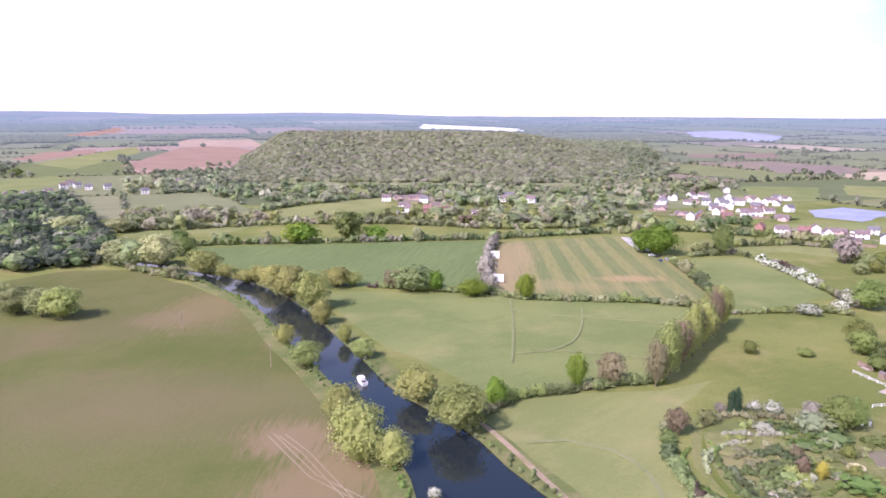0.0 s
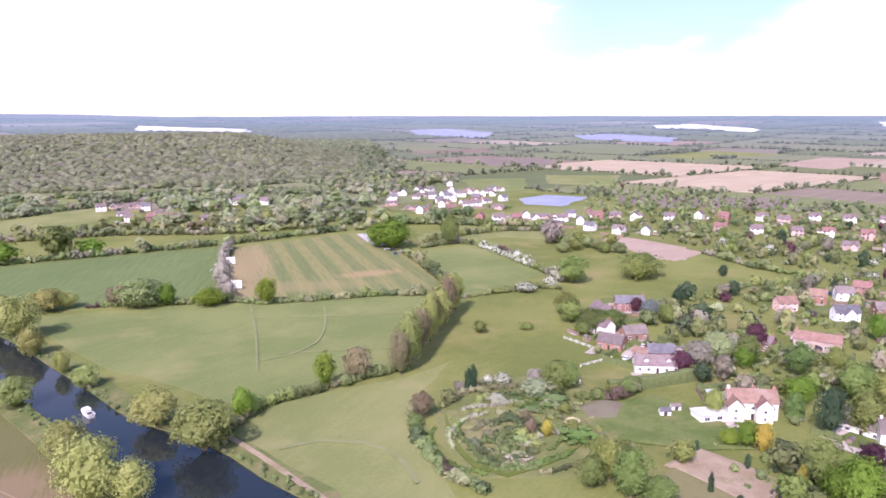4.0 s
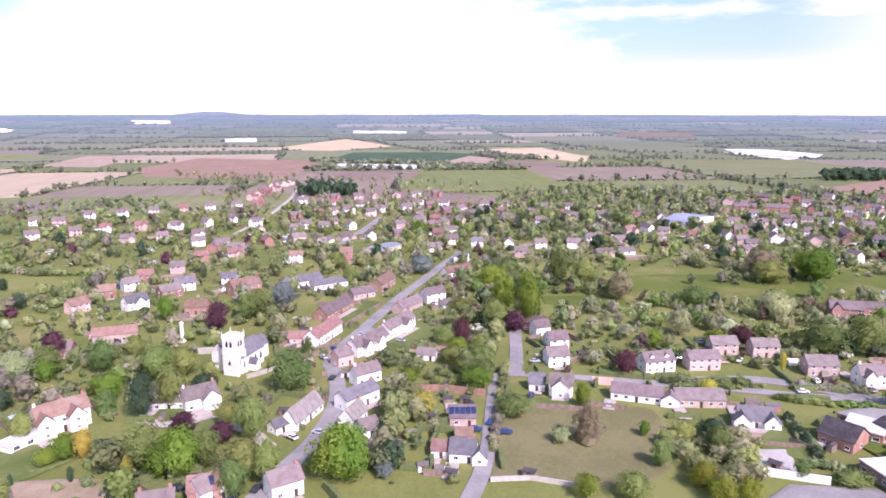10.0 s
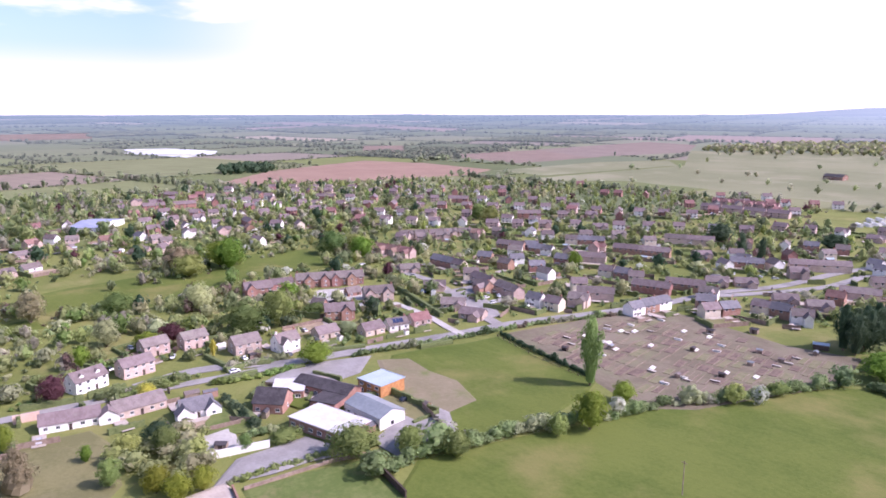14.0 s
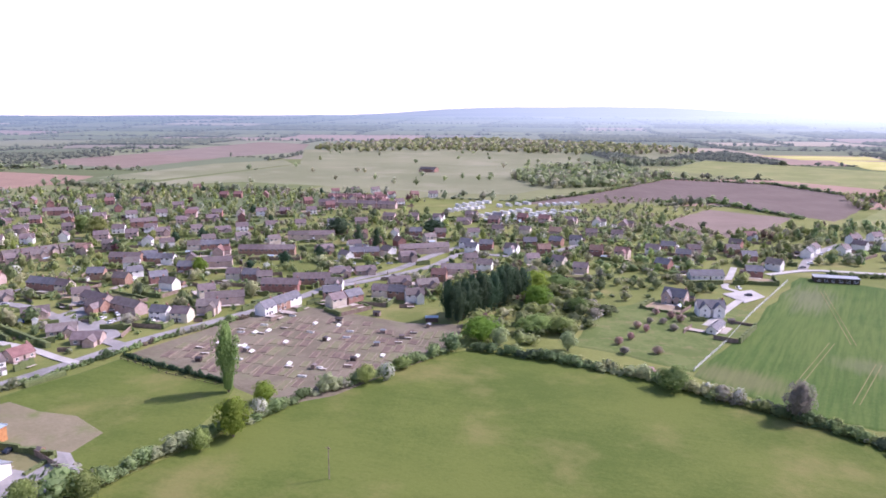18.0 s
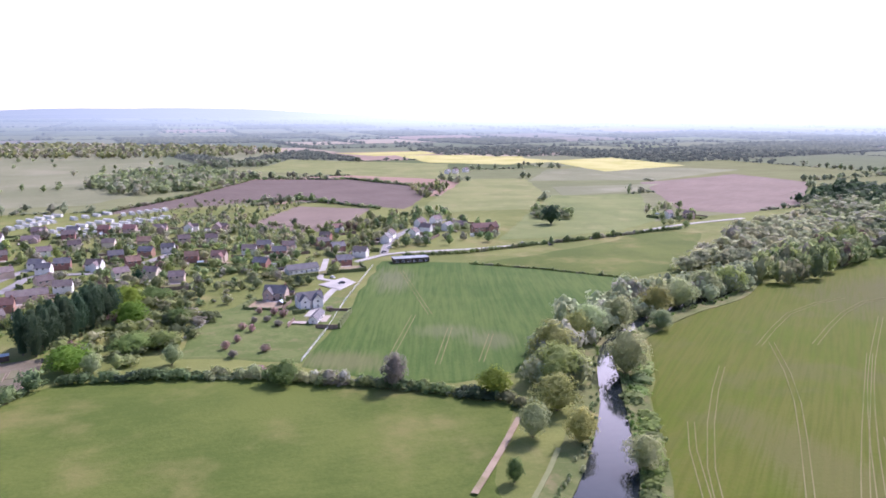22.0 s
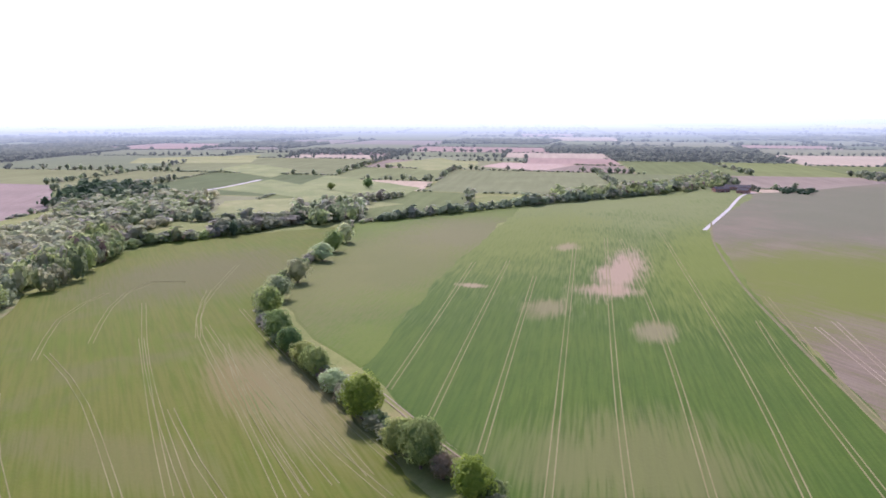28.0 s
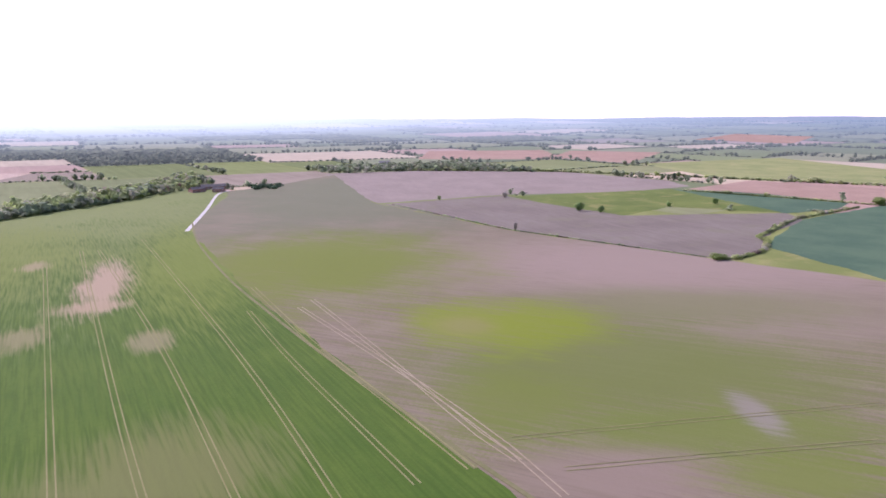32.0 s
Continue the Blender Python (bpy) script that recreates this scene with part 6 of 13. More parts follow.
strip("road", [(213.6, -38.2), (217.3, -56.3), (211.5, -75.3), (206.6, -87.3), (204.8, -111.7), (201.4, -141.2), (199.3, -171.4), (191.7, -204.4), (185.3, -236.7), (183, -275.9), (173.8, -310.7), (172.2, -360.4), (165.3, -401)], 5.20, MAT["asphalt"], 0.14, "long grey road past the allotments", "road")
strip("road", [(202.1, -165.3), (225.1, -169.4), (253.9, -178.8), (278.8, -183.5), (296.3, -182.1)], 4.80, MAT["asphalt"], 0.14, "estate cul-de-sac", "road")
strip("road", [(226.4, -170.4), (229.1, -190.8)], 4.00, MAT["asphalt"], 0.14, "short estate spur", "road", curve=False)
strip("road", [(251, -148.3), (227.7, -149.3), (209.6, -147.1), (198.2, -146.4)], 3.20, MAT["pale_road"], 0.14, "pale drive", "road")
strip("road", [(270.9, 22.8), (242.6, 19.6), (219.4, 17.3), (209.3, 17.1)], 4.40, MAT["asphalt"], 0.14, "short grey close", "road")
strip("road", [(183.4, -263.9), (177.3, -276.3), (168.4, -299.3), (160.8, -326.1), (160.6, -350.7), (158.7, -367.3), (123.8, -372.7), (105.1, -423)], 4.80, MAT["asphalt"], 0.14, "estate road", "road")
strip("road", [(1.5, -380.8), (-17.8, -400.3), (-44.2, -406.1), (-71, -410.3), (-113.7, -423.9), (-168.2, -444.5), (-215.7, -473.1), (-250, -490.2), (-293.1, -506.1)], 4.00, MAT["pale_road"], 0.14, "pale main road across the fields", "road")
strip("road", [(-14.6, -400.2), (-19.3, -436.2), (-32.7, -479.2), (-55.8, -517.5), (-74.2, -531.9)], 4.80, MAT["asphalt"], 0.14, "road up to far houses", "road")
strip("road", [(20.4, -276.9), (11.6, -319.5), (6.7, -334.2), (18.1, -342.3), (17.9, -368.7), (17.4, -391.2)], 3.20, MAT["pale_road"], 0.16, "pale gravel drive", "road")
strip("road", [(-556.6, -566.2), (-600.1, -574.4), (-677.9, -597.6)], 4.80, MAT["pale_road"], 0.14, "pale bend of a far road", "road")
strip("road", [(-519.5, -59.9), (-636.1, -56.2), (-757.8, -55), (-795.1, -45.8)], 2.80, MAT["pale_road"], 0.14, "pale farm track", "road")
strip("track", [(-560.4, -60.2), (-470.4, -48), (-365.2, -24.8), (-295.4, -5.1), (-239, 12.2), (-184.7, 30.6), (-150.9, 42.5), (-128.3, 50.9)], 1.3, MAT["margin"], 0.14, "rutted field track", "track")
strip("track", [(-238.7, 13.9), (-188, 29.8), (-145, 42.5)], 1.3, MAT["margin"], 0.14, "grassy field margin", "track")
strip("path", [(20.7, 172.5), (25.9, 159.1), (31.9, 141.3), (36.2, 128.8)], 1.4, MAT["earth"], 0.5, "worn riverside footpath", "path")
strip("path", [(75.2, 281), (68.9, 257), (60.5, 237.3), (49.2, 228.2), (39, 226.1)], 0.8, MAT["path"], 0.14, "worn footpath in grass", "path")
strip("path", [(47.7, 297.8), (43.5, 262.1), (36.1, 218.2)], 0.8, MAT["path"], 0.14, "worn footpath in grass", "path")
strip("path", [(45.7, 278), (71.9, 268.5), (101.8, 258.4)], 0.6, MAT["path"], 0.14, "faint pitch line", "path")
strip("path", [(45.8, 230.7), (68.3, 224.4), (82.7, 219.1)], 0.6, MAT["path"], 0.14, "faint pitch line", "path")
strip("path", [(30.6, 161.2), (40.8, 161.7), (50.7, 155.6), (55.4, 144.5), (54.6, 131.9)], 1.2, MAT["path"], 0.2, "worn footpath in grass", "path")
strip("path", [(78, 165.3), (71.2, 150), (69.9, 133.7), (74.3, 126.8), (85.7, 128.1), (98.8, 133.1), (106.5, 140)], 1.6, MAT["lush"], 0.2, "mown curving garden path", "path")
strip("path", [(-23.3, -136.4), (-31.7, -152.7), (-38.4, -166.6), (-41.4, -172.9)], 1.6, MAT["earth"], 0.5, "bare riverside track", "path")
strip("path", [(-35.4, -132.9), (-41.7, -144.2), (-46.8, -154.4)], 1.2, MAT["path"], 0.5, "worn riverside footpath", "path")
MAT["pale_rut"] = surface("dusty_wheel_rut", (0.235, 0.185, 0.115), (0.280, 0.230, 0.150), 0.05, 0.95)
RUTS = []


def wheel_tracks(line, gauge, width, mat):
    """A pair of wheel ruts, each a thin strip pressed through the crop."""
    t_ = thing("tramline", pose(0, 0, 0), "pale pair of tractor wheel tracks through the crop", "wheel track", "", "structure")
    pts = curve_line(line, 15.0) if len(line) > 2 else resample(line, 25.0)
    mx_, my_ = pts[len(pts) // 2]
    soil_top = max([z for poly, z in TOPS if inside(mx_, my_, poly)] or [0.1])
    for s in (-1, 1):
        RUTS.append(s)
        side_ = []
        for i, (x, y) in enumerate(pts):
            x0, y0 = pts[max(0, i - 1)]
            x1, y1 = pts[min(len(pts) - 1, i + 1)]
            d = math.hypot(x1 - x0, y1 - y0) or 1.0
            side_.append((x - (y1 - y0) / d * gauge / 2 * s, y + (x1 - x0) / d * gauge / 2 * s))
        strip("rut", side_, width, MAT[mat], soil_top + 0.02 + 0.004 * (len(RUTS) % 24) - 0.0015 * (LAYER[0] + 1), "", "", curve=False, parent=t_, thick=0.06)

wheel_tracks([(-169.3, -104.3), (-221.9, -120), (-347.7, -158)], 1.7, 0.36, "wheel")
wheel_tracks([(-158, -84.1), (-224, -103.5), (-361.1, -143)], 1.7, 0.36, "wheel")
wheel_tracks([(-144.4, -63.6), (-214.9, -83.8), (-330.5, -116.7)], 1.7, 0.36, "wheel")
wheel_tracks([(-132.4, -42.6), (-217.1, -66.2), (-432.7, -126.5)], 1.7, 0.36, "wheel")
wheel_tracks([(-134.6, -25.5), (-219.2, -49.6), (-455.8, -113)], 1.7, 0.36, "wheel")
wheel_tracks([(-136.7, -8.5), (-265.8, -43.9), (-456.9, -103.6)], 1.7, 0.36, "wheel")
wheel_tracks([(-139.1, 10.3), (-247.7, -16), (-495.2, -85.4)], 1.7, 0.36, "wheel")
wheel_tracks([(-141.3, 28), (-234.2, 2.3), (-295.4, -12)], 1.7, 0.36, "wheel")
wheel_tracks([(-69.9, -118), (-77.6, -138.7), (-95.6, -173.6), (-114.6, -203.5)], 1.7, 0.28, "wheel")
wheel_tracks([(-82.7, -109.3), (-98.7, -135.5), (-125.8, -182.3), (-143.9, -224.1)], 1.7, 0.28, "wheel")
wheel_tracks([(-93, -102.3), (-115.9, -136.1), (-156, -190.3), (-204.8, -248.3)], 1.7, 0.28, "wheel")
wheel_tracks([(-98.4, -98.7), (-111.9, -122.7), (-129.9, -150.3)], 1.7, 0.28, "wheel")
wheel_tracks([(-107.2, -92.7), (-132.1, -125.1), (-190.1, -202), (-235.3, -241)], 1.7, 0.28, "wheel")
wheel_tracks([(-112.1, -89.4), (-133.2, -120.1), (-162.4, -157.4), (-192.9, -200.1)], 1.7, 0.28, "wheel")
wheel_tracks([(-123.9, -81.4), (-147, -115), (-177, -161.1)], 1.7, 0.28, "wheel")
wheel_tracks([(-71, -127.1), (-77.1, -146.3), (-85.7, -165.5)], 1.7, 0.28, "wheel")
wheel_tracks([(-129.8, -77.4), (-145.9, -103.5), (-176.2, -148.1), (-216.5, -204.5)], 1.7, 0.28, "wheel")
wheel_tracks([(-117.1, -86), (-135.5, -114.5), (-157.9, -148)], 1.7, 0.28, "wheel")
wheel_tracks([(-136.7, -72.8), (-144.9, -93.2), (-163.4, -122.5)], 1.7, 0.28, "wheel")
wheel_tracks([(-157.6, -220), (-197.3, -258.3), (-233.1, -279.3), (-241.7, -262.2)], 1.7, 0.28, "wheel")
wheel_tracks([(-137.4, -221), (-176.3, -261.7), (-209.4, -277.3)], 1.7, 0.28, "wheel")
wheel_tracks([(-179.5, -191), (-214.8, -224), (-282.7, -268)], 1.7, 0.28, "wheel")
wheel_tracks([(-109.8, -88.7), (-146.7, -139.7), (-179.3, -177.3)], 1.7, 0.28, "wheel")
wheel_tracks([(-117.9, -72.7), (-135.4, -105), (-163.9, -146.1)], 1.7, 0.28, "wheel")
wheel_tracks([(-96.8, -114.3), (-123.8, -150.3), (-170.2, -209.3)], 1.7, 0.28, "wheel")
wheel_tracks([(25.2, -243.9), (15.4, -289.9), (-10.2, -355.8)], 1.6, 0.3, "wheel")
wheel_tracks([(-8.4, -218.7), (-21.6, -274.1)], 1.6, 0.3, "wheel")
wheel_tracks([(-24.6, -216.7), (-33.9, -255.8)], 1.6, 0.3, "wheel")
wheel_tracks([(-39, -217.1), (-47.8, -246.2)], 1.6, 0.3, "wheel")
wheel_tracks([(-28.3, -274.3), (-21.8, -356.2)], 1.6, 0.3, "wheel")
wheel_tracks([(-308.2, 14.7), (-229.6, 33.7), (-164, 47.4), (-146.3, 53.2)], 1.9, 0.35, "pale_rut")
wheel_tracks([(-157.7, 55.3), (-156.7, 101.3), (-153.9, 163.1)], 1.8, 0.3, "wheel")
wheel_tracks([(-140.0, 62.2), (-137.6, 104.6), (-134.7, 144.1)], 1.8, 0.3, "wheel")
wheel_tracks([(-296.5, 8.7), (-193.7, 42.2), (-149.6, 54.0), (-129.0, 57.5)], 1.9, 0.4, "pale_rut")
wheel_tracks([(-145.3, 41.4), (-189.7, 28.4), (-243.3, 12.1), (-337.4, -11.2)], 1.9, 0.45, "wheel")
wheel_tracks([(-165.6, -104.6), (-153.0, -86.1), (-139.3, -62.9)], 1.7, 0.4, "pale_rut")
wheel_tracks([(-32.8, 169.3), (-25.8, 159.8), (-18.9, 146.1), (-8.5, 137.3)], 1.6, 0.3, "pale_rut")
wheel_tracks([(-10.9, 137.5), (-23.1, 159.6), (-30, 169.1)], 1.6, 0.3, "pale_rut")
house(149.3, 128, -31.6, 15.6, 8, 6.2, 3.4, "white", "red_tile", wings=[(-6, -4.5, 5, 5, 5.6, 2.6, 90), (3, -4.5, 5, 5, 5.6, 2.6, 90)], stacks=3, words='large white rendered manor house with red tiled gables')
flat_block(139.1, 130.2, -13.3, 12.4, 6, 2.6, "white", "flat_white", "low white terrace wing of the manor house")
house(149.7, 164.8, -29.3, 16.8, 7, 3.4, 3.2, "white", "brown_tile", dormers=2, stacks=0, words='white cottage with a brown tiled roof and dormers')
house(166.5, 107.3, -73.6, 11.8, 7, 3.3, 3.2, "white", "brown_tile", dormers=3, stacks=1, words='long white cottage with a brown tiled roof and dormers')
house(168.5, 100.3, -40.2, 11.3, 8, 4.6, 3.4, "white", "brown_tile", stacks=2, wings=[(2.5, -4, 5, 6, 4.4, 2.8, 90)], words='white gabled end house joined to a long cottage')
house(151.2, 188.6, -58.9, 10.5, 8, 3.2, 3.2, "brick", "brown_tile", stacks=0, words='converted brick barn with a brown tiled roof')
house(164.7, 193.9, -12.9, 10.2, 8, 3.2, 3.0, "brick", "brown_tile", stacks=0, words='brick barn range with a brown tiled roof')
house(159.7, 174.1, -27.4, 10.8, 8, 3.0, 2.8, "brick", "slate", stacks=0, words='low brick outbuilding with a dark slate roof')
house(154.2, 176.9, -68.3, 6.2, 5, 2.6, 1.6, "pale_brick", "red_tile", stacks=0, words='low courtyard range with a red tiled roof')
house(170.4, 218.5, -95.9, 14.3, 7, 4.8, 3.0, "brick", "brown_tile", stacks=1)
house(158, 203.6, -81.5, 10.9, 7, 4.6, 2.8, "white", "brown_tile", stacks=1)
house(187.2, 223.8, -27.5, 14, 7, 4.8, 3.2, "brick", "slate", stacks=1)
house(215, 158.5, -57.3, 17.9, 7, 4.0, 2.8, "pale_brick", "red_tile", stacks=2, words='long pale brick range with a red tiled roof')
house(197.7, 167.3, -70.7, 11.3, 7, 3.2, 2.8, "brick", "brown_tile", stacks=1)
house(252.4, 147.9, -76.4, 10.8, 8, 4.2, 3.2, "brick", "red_tile", stacks=1)
house(285.7, 144.2, -35.1, 17, 9, 5.4, 3.6, "brick", "red_tile", stacks=2)
house(225.4, 94.2, -65.6, 7.9, 6, 2.8, 2.6, "pale_brick", "red_tile", stacks=0)
house(230.4, 86.8, -6.1, 24.5, 7, 4.8, 3.2, "white", "red_tile", stacks=2, words='row of white cottages with a red tiled roof along the street')
house(262.6, 94.1, -9.4, 27.1, 8, 3.4, 3.4, "brick", "brown_tile", stacks=1)
house(288.9, 90.7, -45, 12.8, 7, 3.0, 3.0, "pale_brick", "brown_tile", stacks=1)
house(305.5, 85.6, -6.2, 21.3, 7, 5.2, 3.2, "brick", "red_tile", stacks=1, words='tall orange brick house with a red tiled roof')
house(206.9, 72, -36.9, 6.9, 6, 4.6, 2.8, "pink", "brown_tile", stacks=1)
house(222.4, 68.2, -22.7, 20.4, 7, 4.8, 3.0, "white", "brown_tile", wings=[(-5, -4, 4, 4.5, 4.4, 2.4, 90), (3, -4, 4, 4.5, 4.4, 2.4, 90)], stacks=2, words='white gabled cottages with brown tiled roofs on the street')
house(243.6, 63.4, -15.8, 23, 7, 4.8, 3.0, "white", "brown_tile", wings=[(2, -4, 4, 4.5, 4.4, 2.4, 90)], stacks=2)
house(269.5, 65.5, -20, 17.7, 7, 4.6, 3.0, "pale_brick", "brown_tile", stacks=2)
house(288.8, 59, -42, 12.1, 7, 4.9, 3.0, "white", "brown_tile", stacks=1)
house(279.3, 51.7, -40, 6.2, 5, 2.6, 2.2, "white", "brown_tile", stacks=0)
house(339.4, 57.3, -38.9, 20.3, 8, 3.0, 3.2, "white", "red_tile", stacks=1, wings=[(-3, -4, 4, 5, 2.8, 2.4, 90)])
house(194.5, 60.5, -39.3, 10.4, 6, 4.4, 3.0, "white", "brown_tile", stacks=2, words='street cottages with a brown tiled roof')
house(178, 57.9, -30.8, 14.7, 7, 4.4, 2.8, "white", "slate", stacks=1, words='white street house with a grey slate roof')
house(166, 55.3, -8.6, 9.7, 6, 3.4, 3.6, "white", "thatch", stacks=1, words='small thatched white cottage beside the street')
house(160.4, 49.8, -41.6, 5.8, 6, 3.0, 2.8, "white", "brown_tile", stacks=0)
house(165.7, 69.1, -7.3, 17.4, 6.5, 2.9, 4.2, "white", "thatch", stacks=1, words='long thatched cottage with white walls beside the street')
house(158, 72.3, -28.7, 5.5, 5, 2.6, 2.0, "white", "slate", stacks=0)
house(116, 79.8, -61.8, 8.4, 8, 4.8, 3.4, "brick", "brown_tile", wings=[(-3, -4, 5, 5, 4.6, 2.6, 90)], stacks=2, words='red brick courtyard house with brown tiled roofs')
house(124.7, 74.3, -62.9, 7.9, 7, 4.4, 3.0, "brick", "red_tile", stacks=1, words='red brick courtyard range with a red tiled roof', solar=3)
house(125, 73.6, -29.6, 8.4, 7, 4.4, 3.0, "white", "brown_tile", stacks=0)
house(130, 59.1, -45.3, 8.6, 7, 4.6, 3.0, "white", "brown_tile", stacks=1)
house(304, 123.9, -36.6, 22.5, 8, 3.4, 3.2, "white", "slate", stacks=1, words='white village hall with a grey slate roof')
house(302.8, 110.7, -44.3, 20.6, 7, 3.0, 2.8, "white", "slate", stacks=0, words='low white building with a grey slate roof')
house(342.5, 118.5, -63.7, 12.5, 9, 6.5, 2.4, "brick", "red_tile", stacks=2, words='tall red brick house with a low red roof')
house(393, 110.2, -26.3, 26.1, 14, 3.0, 1.2, "cream", "metal_roof", stacks=0, words='low building with a pale metal roof')
house(244.3, 196.1, -21.1, 9.7, 7, 4.8, 3.0, "pink", "red_tile", stacks=1)
house(266.6, 198.7, -52.5, 8.6, 7, 4.8, 3.0, "brick", "red_tile", stacks=1)
house(253.4, 176.3, -26.9, 11.4, 7, 4.8, 3.2, "white", "slate", stacks=1, wings=[(0, -4, 4, 5, 4.6, 2.6, 90)])
house(272.5, 172.5, -31, 11.6, 7, 4.8, 3.0, "brick", "brown_tile", stacks=1)
house(280.9, 197.1, -36.5, 8.8, 7, 4.8, 3.0, "white", "brown_tile", stacks=1)
house(286.1, 173.3, -52.5, 10.8, 7, 4.8, 3.0, "white", "slate", stacks=1)
house(299, 158, -69, 8.1, 7, 4.8, 3.0, "white", "slate", stacks=1)
plain_house(297, 199.9, -56.1, "rr")
plain_house(317.4, 195.5, -58.4, "pb")
plain_house(344.1, 197.1, -60.2, "rr")
plain_house(354.7, 183.2, -62.7, "rrw")
plain_house(354, 147.5, -67.4, "wr")
plain_house(413.9, 57.5, -82.1, "ws")
plain_house(419.5, 73.4, -80.1, "br")
plain_house(439, 86.1, -78.9, "rr")
plain_house(293, 394.2, 114.5, "ws")
plain_house(302.5, 375.2, 300.3, "wbw")
plain_house(369.7, 352.6, 310, "rrw")
plain_house(383.2, 334.9, 320.2, "br")
plain_house(402.1, 319, 135.5, "br")
plain_house(416.8, 307.5, 309.7, "wr")
plain_house(430.8, 290.4, 307.2, "rrw")
plain_house(435.6, 268.1, 334.3, "wbw")
plain_house(453.3, 254.1, 62.7, "wb")
plain_house(470.8, 246.5, 328.5, "wbw")
plain_house(598.3, 290.2, 2.4, "rrw")
plain_house(620.5, 292.5, 187.1, "rrw")
plain_house(633.8, 293.9, 1.7, "rr")
plain_house(647.2, 296.2, 94.2, "rr")
plain_house(669.4, 299.1, 0.2, "rrw")
plain_house(554.5, 264, 103.6, "rr")
plain_house(583.1, 273.4, 199.5, "rr")
plain_house(689.8, 309.8, 184.1, "cb")
plain_house(702.4, 309.2, 355.8, "cb")
plain_house(717.3, 307.3, 178, "cb")
plain_house(732.3, 307.7, 356.8, "cb")
plain_house(460.4, 221.1, 336.9, "wb")
plain_house(494.3, 205.9, 318.1, "brw")
plain_house(510.5, 193.5, 323.4, "rr")
plain_house(524.1, 186.7, 323.1, "cb")
plain_house(533.4, 177.4, 317, "wbw")
plain_house(384.9, 222.5, 310.2, "wb")
plain_house(391, 210.5, 313.7, "bunw")
plain_house(394, 182.3, 46.2, "rr")
plain_house(409, 168.5, 135.9, "pbw")
plain_house(459.3, 182.9, 144.7, "pb")
plain_house(471.5, 168.7, 137.8, "br")
plain_house(409.9, 151.1, 151.2, "bunw")
plain_house(423.1, 143, 331.7, "bun")
plain_house(523.3, 155.3, 271.7, "br")
plain_house(470.3, 119.5, 128.8, "pb")
plain_house(529.5, 117.9, 317.4, "pb")
plain_house(543, 100.3, 314.3, "br")
plain_house(556.5, 90.9, 309.7, "wb")
plain_house(570.1, 74.6, 313.9, "bun")
plain_house(471, 97.2, 328.4, "brw")
plain_house(485.2, 91.9, 336.5, "br")
plain_house(498.9, 85.1, 329, "brw")
plain_house(505.6, 66.8, 312.2, "pb")
plain_house(520.3, 51.3, 318.1, "br")
plain_house(543.7, 80.7, 270.2, "bun")
plain_house(433.4, 374.3, 301.2, "wbw")
plain_house(437.7, 358.6, 117.8, "pbw")
plain_house(401.2, 404, 29.9, "wb")
plain_house(409.8, 387.9, 298.4, "rr")
plain_house(568.2, 201.4, 292.5, "wr")
plain_house(576.4, 181.2, 280.8, "bunw")
plain_house(369.6, 204.5, 17.7, "brw")
plain_house(371.4, 190.5, 278.6, "pbw")
house(221.2, -26.2, -65.8, 12.3, 8, 4.9, 3.0, "white", "brown_tile", dormers=2, stacks=0, words='house with a brown tiled roof, white gable and small dormers')
house(225.9, -40.6, -75.4, 12.1, 8, 4.9, 2.6, "pale_brick", "brown_tile", stacks=0)
house(242.1, -49.7, -77.6, 10.7, 8, 4.9, 2.6, "pale_brick", "brown_tile", stacks=0)
house(242.2, -62.7, -80.8, 10.5, 8, 4.9, 2.6, "pale_brick", "brown_tile", stacks=1)
house(227, -75.6, -85.4, 11.2, 9, 4.9, 3.0, "pale_brick", "brown_tile", stacks=0, porch=True, words='pale brick house with a brown tiled roof behind a hedge')
house(220.9, -87.7, -79, 10.1, 7, 4.9, 3.2, "white", "brown_tile", stacks=2, wings=[(-2.5, -4, 3.6, 4, 4.6, 2.4, 90)], words='white house with a brown roof and two chimneys')
house(226, -104.9, -84.9, 10.2, 8, 2.9, 2.8, "pale_brick", "brown_tile", stacks=0)
house(220.3, -120.5, -85.1, 10.1, 8, 2.9, 2.8, "pale_brick", "brown_tile", stacks=0)
house(220.1, -131.1, -97.3, 9.5, 8, 2.9, 2.6, "white", "brown_tile", stacks=1, solar=3)
house(220.5, -141.4, -91, 9.2, 8, 2.9, 2.8, "pale_brick", "red_tile", stacks=1)
house(220.3, 4.7, -69.6, 8.5, 8, 4.8, 3.0, "white", "brown_tile", stacks=1)
house(236.7, 5.2, -66.1, 8.4, 8, 4.8, 3.0, "white", "brown_tile", stacks=1)
house(254.1, 13.2, -117.5, 9.1, 7, 4.8, 3.0, "brick", "brown_tile", stacks=1)
house(249.9, 11.5, -57.3, 7.1, 7, 4.6, 2.8, "white", "brown_tile", stacks=0)
house(199, 9.4, -91, 5.6, 7, 3.0, 3.0, "white", "slate", stacks=0)
house(196.1, 2.5, -91, 8.1, 8, 4.8, 3.0, "white", "brown_tile", stacks=1, wings=[(0, -4, 4, 6, 4.6, 2.6, 90)], words='white house with a gabled front and grey-brown roof')
house(196.5, -18.7, -96.6, 17.2, 8, 2.9, 2.6, "white", "brown_tile", stacks=0, wings=[(11, -3, 5, 6, 2.8, 2.2, 90)], words='long white bungalow with a brown tiled roof')
house(196.7, -35, -82.2, 16.2, 10, 2.9, 2.6, "pale_brick", "brown_tile", stacks=0, words='long low pale brick building with a brown roof')
